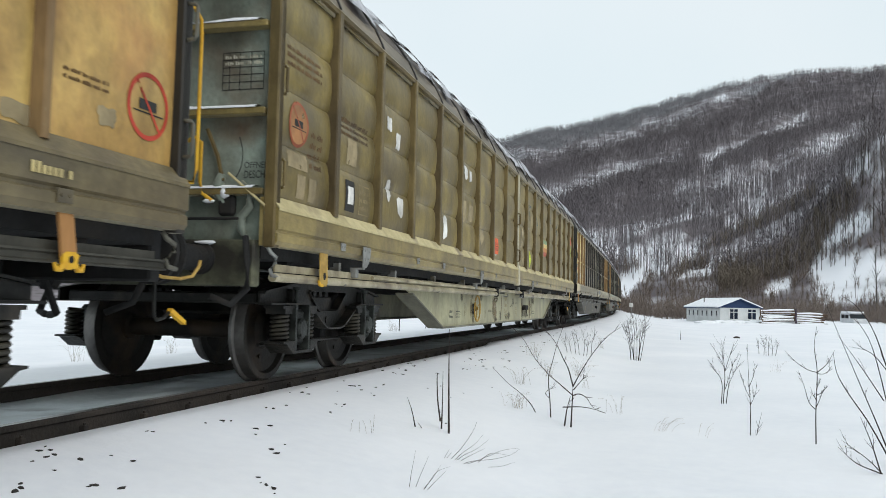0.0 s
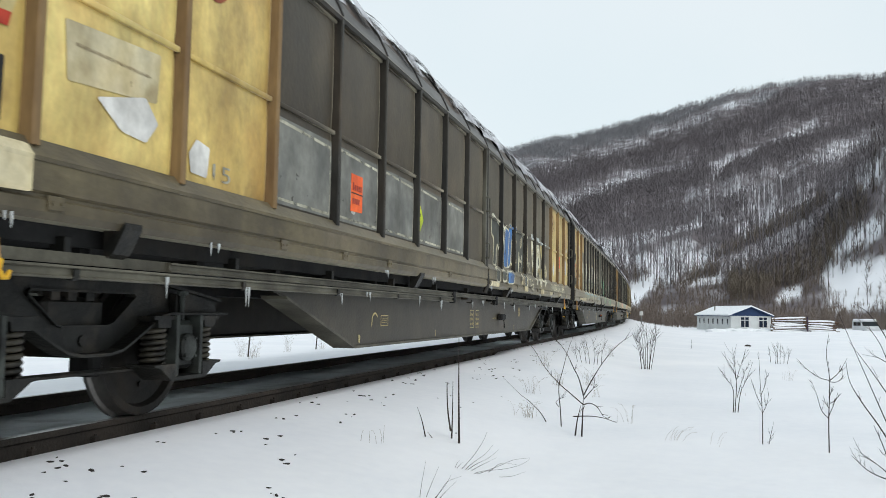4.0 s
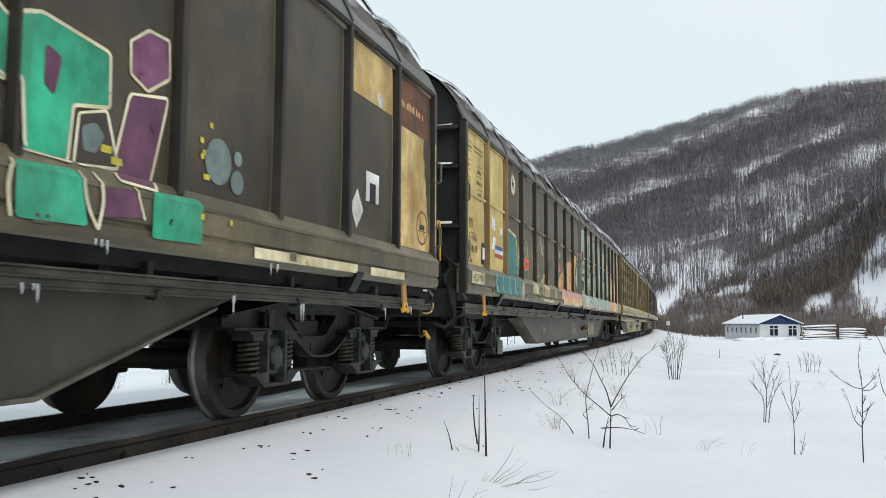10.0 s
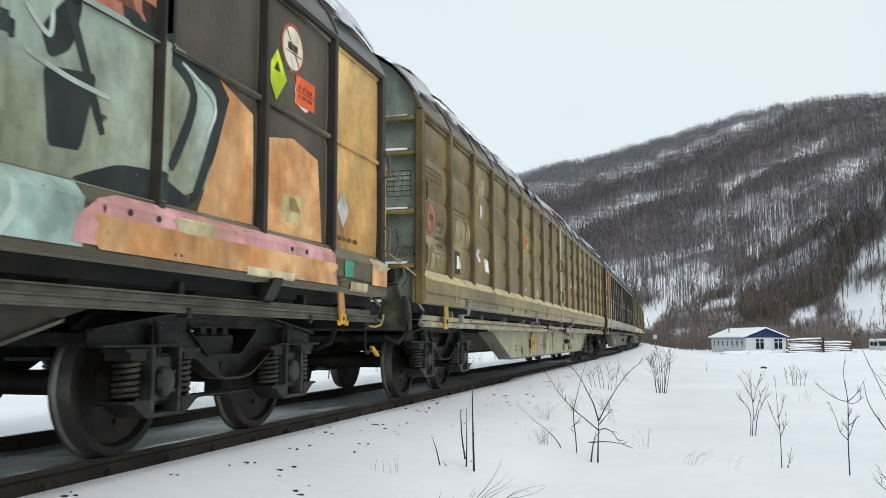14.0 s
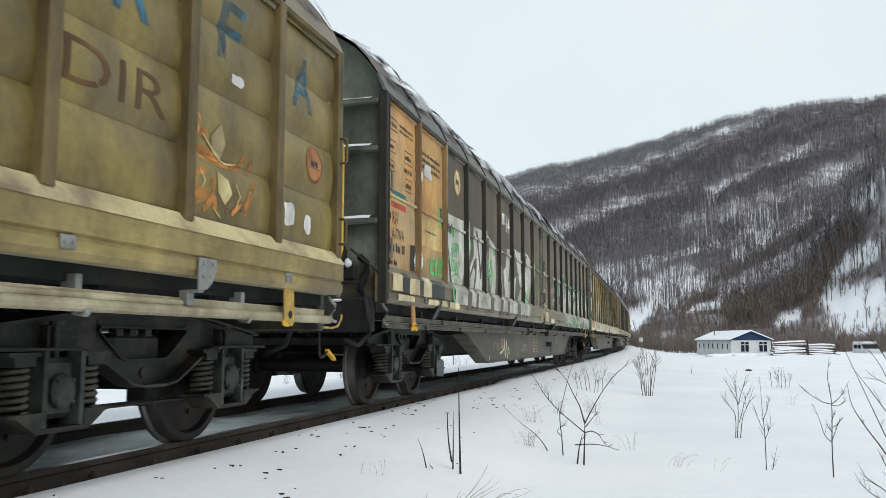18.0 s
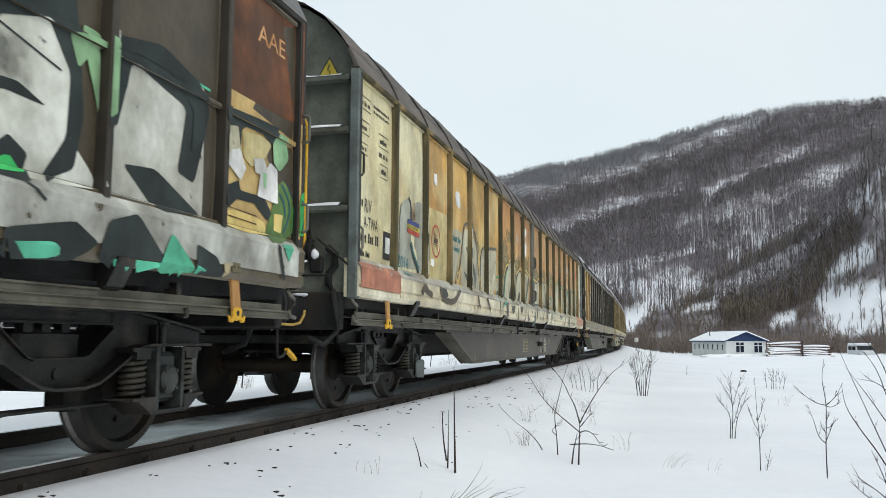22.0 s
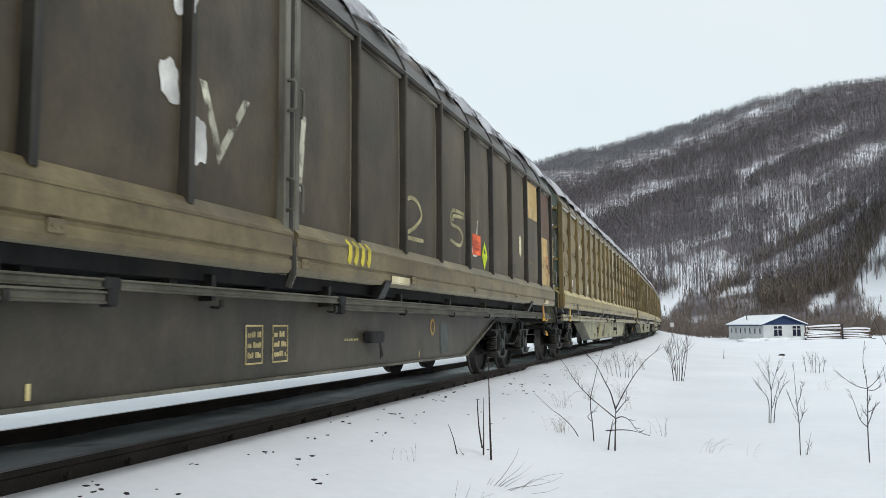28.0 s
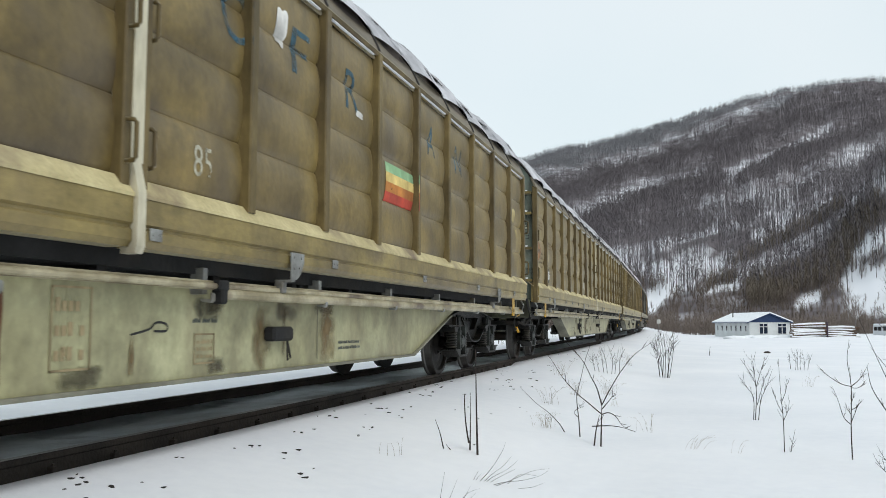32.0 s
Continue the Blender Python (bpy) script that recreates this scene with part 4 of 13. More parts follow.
PANEL_EDGE = ((0.0, -0.03), (0.031, -0.008), (0.085, 0.0))  # distance from the joint, how far the sheet falls back


def panel_mesh(kind):
    """One bay of wall sheet in its own space: x out, y along from 0 to the bay's length, z from 0 up."""
    w, hgt = BAY - 0.03, Z1 - Z0
    bm = bmesh.new()
    cuts, levels = panel_levels(kind)
    soft = 0.3 if kind == "pillow" else 1.0
    cols = [(d, f * soft) for d, f in PANEL_EDGE] + [(w * 0.35, 0.0), (w * 0.65, 0.0)] + [(w - d, f * soft) for d, f in PANEL_EDGE[::-1]]
    grid = [[bm.verts.new((panel_rise(kind, z) + f, y, z)) for y, f in cols] for z in levels]
    for t, u in zip(grid, grid[1:]):
        for c in range(len(cols) - 1):
            bm.faces.new((t[c], t[c + 1], u[c + 1], u[c]))
    for e in bm.edges:
        if any(abs(e.verts[0].co.z - c) < 0.002 and abs(e.verts[1].co.z - c) < 0.002 for c in cuts):
            e.smooth = False
    if kind in SEAMS:
        z = SEAMS[kind] - Z0
        add_box(bm, (-0.012, 0, z - 0.018), (0.016, w, z + 0.018), 0.004)
    add_box(bm, (-0.01, 0, hgt - 0.03), (0.008, w, hgt))
    return bm


def rib_mesh(half):
    hgt = Z1 - Z0
    return prism([(-0.07, -half - 0.008), (0.05, -half), (0.06, -half + 0.01), (0.06, half - 0.01), (0.05, half), (-0.07, half + 0.008)], "z", -0.02, hgt + 0.02)


def edge_mesh():
    bm = bmesh.new()
    hgt = Z1 - Z0
    add_box(bm, (-0.03, 0, -0.33), (0.055, 0.075, hgt + 0.02), 0.008)
    return bm


def beam_mesh():
    """Lower beam of a sliding wall, from y 0 to its length, z absolute."""
    bm = bmesh.new()
    add_prism(bm, [(1.36, 1.53), (1.445, 1.53), (1.505, 1.455), (1.52, 1.44), (1.52, 1.285), (1.50, 1.272), (1.50, 1.258), (1.515, 1.245), (1.515, 1.19), (1.49, 1.155), (1.36, 1.155)], "y", 0, DOOR)
    return bm


def strip_mesh():
    return prism([(1.447, 1.535), (1.509, 1.459), (1.5235, 1.444), (1.5235, 1.425), (1.527, 1.425), (1.527, 1.446), (1.512, 1.463), (1.450, 1.541)], "y", 0.0, DOOR)


def top_rail_mesh():
    return prism([(1.40, Z1), (1.485, Z1), (1.50, Z1 + 0.03), (1.47, Z1 + 0.07), (1.40, Z1 + 0.07)], "y", 0, DOOR)


def handle_mesh():
    return tube([(0, 0, 0), (0.055, 0, 0.005), (0.068, 0, 0.02), (0.068, 0, 0.21), (0.055, 0, 0.225), (0, 0, 0.23)], 0.014, 6)


def latch_mesh():
    bm = bmesh.new()
    add_box(bm, (0, -0.055, 0.0), (0.009, 0.055, 0.07), 0.003)
    for y in (-0.03, 0.03):
        add_tube(bm, [(0.009, y, 0.035), (0.015, y, 0.035)], 0.010, 6)
    return bm


ROOF = [(1.475, Z1 + 0.05), (1.45, 3.47), (1.375, 3.62), (1.26, 3.79), (1.10, 3.97), (0.88, 4.12), (0.5, 4.24), (0.0, 4.28)]


def roof_mesh(seed):
    rng = random.Random(seed)
    bm = bmesh.new()
    full = ROOF + [(-x, z) for x, z in ROOF[-2::-1]]
    sub, rings = 6, []
    bays = 2 * BAYS
    sag = [rng.uniform(0.6, 1.25) for _ in range(bays)]
    for j in range(bays * sub + 1):
        b, s = min(j // sub, bays - 1), (j % sub) / sub if j < bays * sub else 1.0
        drop = -0.022 * sag[b] * math.sin(math.pi * s) ** 0.8 * (1 if 0 < s < 1 else 0)
        y = -HALF + BODY * j / (bays * sub)
        rings.append([bm.verts.new((x * (1 - drop * 0.9 * smooth_step(3.5, 3.8, z)), y, z - drop * smooth_step(3.5, 3.8, z))) for x, z in full])
    for r, s in zip(rings, rings[1:]):
        for k in range(len(full) - 1):
            bm.faces.new((r[k], s[k], s[k + 1], r[k + 1]))
    bmesh.ops.recalc_face_normals(bm, faces=bm.faces)
    return bm


def roof_snow_mesh(seed):
    """A thin shell over the upper roof that carries the patchy snow, swelling between the bows."""
    rng = random.Random(seed)
    bm = bmesh.new()
    low = [(x + 0.010, z + 0.008) for x, z in [(1.40, 3.575)] + ROOF[2:]]
    full = low + [(-x, z) for x, z in low[-2::-1]]
    bays, sub, rows = 2 * BAYS, 6, []
    full_of = [rng.uniform(0.6, 1.3) for _ in range(bays)]
    for j in range(bays * sub + 1):
        b, f = min(j // sub, bays - 1), (j % sub) / sub if j < bays * sub else 1.0
        e = 0.004 + 0.048 * full_of[b] * math.sin(math.pi * f) ** 0.7 * (1 if 0 < f < 1 else 0)
        y = -HALF + 0.05 + (BODY - 0.1) * j / (bays * sub)
        rows.append([bm.verts.new((x * (1 + e * 0.9), y, z + e * smooth_step(3.5, 3.75, z))) for x, z in full])
    for r, q in zip(rows, rows[1:]):
        for k in range(len(r) - 1):
            bm.faces.new((r[k], q[k], q[k + 1], r[k + 1]))
    return bm


def cornice_mesh():
    """The smooth strip of sheet between a wall and the roof proper."""
    out = [(x + 0.008, z) for x, z in ROOF[:3]]
    pts = out + [(1.385, 3.628), (1.365, 3.60)] + [(x - 0.03, z) for x, z in ROOF[1::-1]]
    return prism(pts, "y", -HALF, HALF)


def end_wall_mesh():
    pts = [(-1.41, 1.18), (1.41, 1.18)] + [(min(x, 1.43) - 0.02, z - 0.02) for x, z in ROOF] + [(-(min(x, 1.43) - 0.02), z - 0.02) for x, z in ROOF[-2::-1]]
    return prism(pts, "y", 0.0, 0.05)


def ledge_snow(seed, w=2.6):
    rng = random.Random(seed)
    bm = bmesh.new()
    n = 22
    top, bot = [], []
    for k in range(n + 1):
        x = -w / 2 + w * k / n
        h = max(0.004, 0.03 + 0.035 * noise.noise((x * 2.2, seed, 0)))
        top.append([bm.verts.new((x, y, h * f)) for y, f in ((-0.115, 0.25), (-0.07, 1), (-0.02, 1.25), (0.0, 1.3))])
        bot.append(bm.verts.new((x, -0.115, 0)))
    for k in range(n):
        for j in range(3):
            bm.faces.new((top[k][j], top[k + 1][j], top[k + 1][j + 1], top[k][j + 1]))
        bm.faces.new((bot[k], bot[k + 1], top[k + 1][0], top[k][0]))
    bmesh.ops.recalc_face_normals(bm, faces=bm.faces)
    return bm


def wheelset_mesh():
    bm = bmesh.new()
    prof = [(0.0, 0.085), (0.60, 0.085), (0.62, 0.12), (0.655, 0.125), (0.66, 0.2), (0.70, 0.34), (0.685, 0.40), (0.68, 0.485), (0.71, 0.488), (0.722, 0.462), (0.815, 0.455), (0.82, 0.445), (0.82, 0.40), (0.775, 0.38), (0.76, 0.30), (0.775, 0.18), (0.83, 0.125), (0.84, 0.085), (1.06, 0.07)]
    mats = [0] * 7 + [1, 1, 1] + [0] * 8
    add_lathe(bm, prof, 44, mats)
    add_lathe(bm, [(-x, r) for x, r in prof], 44, mats)
    # wear marks on the wheel discs that turn with it
    for s in (-1, 1):
        for a in (0.4, 2.5, 4.4):
            add_tube(bm, [(s * 0.773, 0.25 * math.cos(a), 0.25 * math.sin(a)), (s * 0.786, 0.25 * math.cos(a), 0.25 * math.sin(a))], 0.022, 8)
    bmesh.ops.recalc_face_normals(bm, faces=bm.faces)
    return bm


def spring_mesh():
    n, turns, r, hgt = 84, 6.5, 0.073, 0.245
    pts = [(r * math.cos(2 * math.pi * turns * k / n), r * math.sin(2 * math.pi * turns * k / n), hgt * k / n) for k in range(n + 1)]
    return tube(pts, 0.0165, 5)


def side_frame_mesh():
    """Pressed bogie side: tapering arms over the boxes and a flanged belly with a window between the wheels."""
    bm = bmesh.new()
    top = [(-1.47, 0.80), (-1.40, 0.815), (-0.66, 0.915), (0.66, 0.915), (1.40, 0.815), (1.47, 0.80)]
    low = [(1.47, 0.705), (0.74, 0.705), (0.64, 0.69), (0.34, 0.53), (0.24, 0.482), (0.12, 0.462), (-0.12, 0.462), (-0.24, 0.482), (-0.34, 0.53), (-0.64, 0.69), (-0.74, 0.705), (-1.47, 0.705)]
    hole = [(-0.45, 0.835), (-0.47, 0.81), (-0.25, 0.645), (-0.20, 0.63), (0.20, 0.63), (0.25, 0.645), (0.47, 0.81), (0.45, 0.835)]
    add_prism(bm, top[:3] + [(-0.47, 0.915)] + hole[:4] + [(-0.20, 0.56), (-0.12, 0.462)] + low[7:], "x", 1.00, 1.02)
    add_prism(bm, [(y * -1, z) for y, z in (top[:3] + [(-0.47, 0.915)] + hole[:4] + [(-0.20, 0.56), (-0.12, 0.462)] + low[7:])][::-1], "x", 1.00, 1.02)
    add_prism(bm, [(-0.12, 0.462), (0.12, 0.462), (0.20, 0.56), (0.20, 0.63), (-0.20, 0.63), (-0.20, 0.56)], "x", 1.00, 1.02)
    add_prism(bm, [(-0.47, 0.915), (-0.47, 0.81), (-0.45, 0.835), (0.45, 0.835), (0.47, 0.81), (0.47, 0.915)], "x", 1.00, 1.02)
    # flanges along the edges and round the window
    for line, wide in ((low, 0.11), (top, 0.05)):
        for (a, b), (c, d) in zip(line, line[1:]):
            add_prism(bm, [(a, b - 0.009), (c, d - 0.009), (c, d + 0.009), (a, b + 0.009)], "x", 1.0, 1.02 + wide)
    for (a, b), (c, d) in zip(hole, hole[1:] + hole[:1]):
        add_prism(bm, [(a, b - 0.006), (c, d - 0.006), (c, d + 0.006), (a, b + 0.006)], "x", 0.96, 1.045)
    for y in (-0.2, -0.06, 0.10):
        add_box(bm, (0.90, y, 0.60), (0.96, y + 0.07, 0.88))
    # stiffeners and a worn boss on the belly
    add_tube(bm, [(1.02, 0, 0.545), (1.03, 0, 0.545)], 0.035, 12)
    for y in (-0.9, 0.9):
        add_box(bm, (1.02, y - 0.035, 0.71), (1.08, y + 0.035, 0.84), 0.006)
    bmesh.ops.recalc_face_normals(bm, faces=bm.faces)
    return bm


def axle_box_mesh():
    return box((0.93, -0.125, -0.13), (1.13, 0.125, 0.20), 0.03)


def box_cover_mesh():
    """Round cover with its four bolts."""
    bm = tube([(1.12, 0, 0.02), (1.165, 0, 0.02), (1.18, 0, 0.02), (1.182, 0, 0.02)], [0.095, 0.095, 0.075, 0.03], 16)
    for a in range(4):
        c, q = math.cos(a * 1.571 + 0.785), math.sin(a * 1.571 + 0.785)
        add_tube(bm, [(1.16, 0.082 * c, 0.02 + 0.082 * q), (1.185, 0.082 * c, 0.02 + 0.082 * q)], 0.012, 6)
    return bm


def cheek_mesh():
    """One guide cheek beside an axle box, with its outer flange."""
    return prism([(1.04, -0.17), (1.17, -0.17), (1.17, 0.235), (1.04, 0.235)], "y", 0.125, 0.16)


def guide_bolt_mesh():
    return tube([(1.10, 0.0, 0.20), (1.10, 0.0, 0.37), (1.10, 0.0, 0.375), (1.10, 0.0, 0.40)], [0.018, 0.018, 0.04, 0.04], 8)


def spring_seat_mesh():
    """The dished tie below an axle box, with a tray at each end."""
    low = [(-0.40, -0.10), (-0.34, -0.107), (-0.20, -0.197), (0.20, -0.197), (0.34, -0.107), (0.40, -0.10)]
    return prism(low + [(0.40, -0.085), (0.165, -0.085), (0.165, -0.172), (-0.165, -0.172), (-0.165, -0.085), (-0.40, -0.085)], "x", 0.95, 1.175)


def spring_cap_mesh():
    return prism([(-0.115, 0.23), (-0.115, 0.205), (-0.075, 0.205), (-0.07, 0.155), (0.07, 0.155), (0.075, 0.205), (0.115, 0.205), (0.115, 0.23)], "x", 0.965, 1.155)


def build_bogie(wagon, y, wheels, plates=False):
    bog = put("bogie", shared("bogie_bolster", M["bogie"], lambda: add_box(add_box(bmesh.new(), (-0.97, -0.26, 0.58), (0.97, 0.26, 0.80), 0.03), (-0.2, -0.2, 0.78), (0.2, 0.2, 0.98))), wagon, (0, y, 0))
    for k in (-1.42, 1.30):
        put("head_beam", shared("head_beam", M["bogie"], lambda: box((-0.95, 0, 0.70), (0.95, 0.12, 0.80), 0.015)), bog, (0, k, 0))
    for s in (1, -1):
        flip = Matrix.Identity(4) if s > 0 else Matrix.Rotation(math.pi, 4, "Z")
        put("side_frame", shared("side_frame", M["bogie"], side_frame_mesh), bog, flip)
        for k in (-0.9, 0.9):
            put("axle_box", shared("axle_box", M["box"], axle_box_mesh), bog, Matrix.Translation((0, k, 0.46)) @ flip)
            here = Matrix.Translation((0, k, 0.46)) @ flip
            put("spring_seat", shared("spring_seat", M["bogie"], spring_seat_mesh), bog, here)
            if s > 0:
                put("box_cover", shared("box_cover", M["box"], box_cover_mesh), bog, here)
                put("guide_bolt", shared("guide_bolt", M["box"], guide_bolt_mesh), bog, here)
                for y in (0.0, -0.285):
                    put("guide_cheek", shared("guide_cheek", M["box"], cheek_mesh), bog, here @ Matrix.Translation((0, y, 0)))
                for y in (-0.275, 0.275):
                    put("spring_cap", shared("spring_cap", M["bogie"], spring_cap_mesh), bog, here @ Matrix.Translation((0, y, 0)))
            for j in (-0.27, 0.27):
                put("coil_spring", shared("coil_spring", M["spring"], spring_mesh, True), bog, Matrix.Translation((s * 1.065, k + j, 0.372)))
            if plates and k > 0:
                put("keep_plate", shared("keep_plate", M["plate_grey"], lambda: prism([(-0.13, 0.27), (0.20, 0.25), (0.23, 0.28), (0.23, 0.46), (0.16, 0.49), (-0.10, 0.48), (-0.14, 0.44)], "x", 1.192, 1.205)), bog, Matrix.Translation((0, k, 0)) @ flip, "smooth grey keep plate")
        put("brake_pipe", shared("brake_pipe", M["box"], lambda: tube([(1.13, -1.75, 0.98), (1.14, -0.7, 0.99), (1.14, 0.7, 0.99), (1.13, 1.75, 0.98)], 0.012, 6)), bog, flip)
        put("pull_rod", shared("pull_rod", M["bogie"], lambda: tube([(0.90, -1.25, 0.34), (0.90, 1.25, 0.34)], 0.018, 6)), bog, flip)
        for k in (-0.9, 0.9):
            put("stop_lug", shared("stop_lug", M["bogie"], lambda: box((1.08, -0.07, 0.94), (1.15, 0.07, 1.02), 0.012)), bog, Matrix.Translation((0, k, 0)) @ flip)
    for k in (-0.9, 0.9):
        for x in (-0.75, 0.75):
            put("brake_block", shared("brake_block", M["black"], lambda: box((-0.09, -0.06, -0.16), (0.09, 0.06, 0.16), 0.02)), bog, (x, k * 0.42, 0.46))
    for k in (-0.9, 0.9):
        ws = put("wheelset", shared("wheelset", [M["wheel"], M["tread"]], wheelset_mesh, False), bog, (0, k, 0.46))
        wheels.append((ws, Vector((0, k, 0.46))))
    return bog


def buffer_mesh():
    bm = bmesh.new()
    add_lathe(bm, [(0.0, 0.13), (0.05, 0.13), (0.06, 0.10), (0.34, 0.10), (0.35, 0.085), (0.54, 0.085), (0.55, 0.22), (0.585, 0.225), (0.60, 0.20), (0.605, 0.05)], 24)
    bmesh.ops.rotate(bm, matrix=Matrix.Rotation(math.pi / 2, 3, "Z"), verts=bm.verts)
    bmesh.ops.recalc_face_normals(bm, faces=bm.faces)
    return bm


def belly_mesh():
    bm = bmesh.new()
    for s in (1, -1):
        a, b = sorted((s * 1.28, s * 1.30))
        add_prism(bm, [(-7.3, 0.99), (7.3, 0.99), (6.75, 0.84), (5.25, 0.395), (-5.25, 0.395), (-6.75, 0.84)], "x", a, b)
    return bm


def belly_flange_mesh():
    bm = bmesh.new()
    for s in (1, -1):
        a, b = sorted((s * 1.10, s * 1.335))
        add_prism(bm, [(-6.8, 0.857), (-6.78, 0.832), (-5.25, 0.372), (5.25, 0.372), (6.78, 0.832), (6.8, 0.857), (5.25, 0.397), (-5.25, 0.397)], "x", a, b)
    return bm


def floor_mesh():
    bm = bmesh.new()
    add_box(bm, (-1.34, -HALF + 0.1, 1.06), (1.34, HALF - 0.1, 1.16))
    add_box(bm, (-0.25, -HALF + 0.1, 0.86), (0.25, HALF - 0.1, 1.06))
    for k in range(19):
        y = -HALF + 0.7 + k * (BODY - 1.4) / 18
        add_box(bm, (-1.30, y - 0.04, 0.98), (1.30, y + 0.04, 1.06))
    add_box(bm, (-1.36, -HALF + 0.16, 1.16), (1.36, HALF - 0.16, 3.30))
    return bm


RODS = ((0.985, -8.6, 8.6, 0.026), (0.915, -10.9, -1.9, 0.03), (0.935, 1.0, 10.9, 0.03))


def bracket_mesh():
    bm = bmesh.new()
    add_box(bm, (1.30, -0.025, 0.93), (1.40, 0.025, 1.10), 0.004)
    add_prism(bm, [(1.38, 0.885), (1.445, 0.875), (1.462, 0.89), (1.462, 0.93), (1.45, 0.94), (1.45, 0.895), (1.38, 0.9)], "y", -0.02, 0.02)
    return bm


def icicle_mesh(seed):
    rng = random.Random(seed)
    bm = bmesh.new()
    for k in range(rng.randint(2, 5)):
        y, ln = rng.gauss(0, 0.05), rng.uniform(0.03, 0.15)
        add_tube(bm, [(0, y, 0), (0, y + 0.004, -ln * 0.5), (0.003, y, -ln)], [0.009, 0.006, 0.001], 5)
    return bm


M["ice"] = mat("grey_ice", (0.55, 0.58, 0.58), (0.4, 0.42, 0.42), rough=0.25, scale=8, bump=0.2)


def snow_lump(seed, a, b, c):
    bm = bmesh.new()
    bmesh.ops.create_icosphere(bm, subdivisions=2, radius=1)
    for v in bm.verts:
        v.co *= 1 + 0.3 * noise.noise(v.co * 1.7 + Vector((seed, 0, 0)))
    bmesh.ops.scale(bm, vec=(a, b, c), verts=bm.verts)
    return bm


def light_hanger_mesh():
    """Bent pale plate bolted to the beam, tapering down to the pipe that it carries."""
    bm = prism([(-0.10, 1.27), (0.11, 1.27), (0.105, 1.20), (0.06, 1.12), (0.0, 1.075), (-0.06, 1.06), (-0.10, 1.06)], "x", 1.531, 1.541)
    add_box(bm, (1.40, -0.10, 1.05), (1.541, -0.04, 1.068), 0.004)
    add_box(bm, (1.40, -0.10, 0.97), (1.47, -0.03, 1.06), 0.008)
    for y, z in ((-0.05, 1.235), (0.06, 1.235), (-0.05, 1.15), (0.03, 1.16)):
        add_tube(bm, [(1.541, y, z), (1.548, y, z)], 0.012, 6)
    return bm


def hook_plate_mesh(light):
    """Flat plate leaning back under the wall; on the light wagons it is broad and has its eye in itself."""
    if light:
        return prism([(-0.085, 0.90), (-0.06, 0.875), (0.055, 0.865), (0.09, 0.90), (0.07, 1.17), (-0.10, 1.17)], "x", 1.476, 1.484)
    return prism([(-0.045, 0.915), (0.065, 0.905), (0.015, 1.17), (-0.09, 1.17)], "x", 1.464, 1.482)


def hook_mesh(light):
    """The yellow claw at the foot of the plate."""
    if light:
        return prism([(-0.10, 0.915), (-0.102, 0.875), (-0.06, 0.862), (-0.01, 0.86), (-0.01, 0.88), (-0.06, 0.888)], "x", 1.472, 1.487)
    bm = prism([(-0.05, 0.95), (-0.045, 0.885), (0.0, 0.872), (0.055, 0.885), (0.07, 0.95), (0.04, 0.965), (-0.02, 0.965)], "x", 1.468, 1.486)
    for k in (-1, 1):
        add_tube(bm, [(1.477, 0.01 + k * 0.045, 0.90), (1.477, 0.01 + k * 0.065, 0.872), (1.477, 0.01 + k * 0.092, 0.872), (1.477, 0.01 + k * 0.108, 0.905)], [0.014, 0.014, 0.013, 0.009], 7)
    return bm


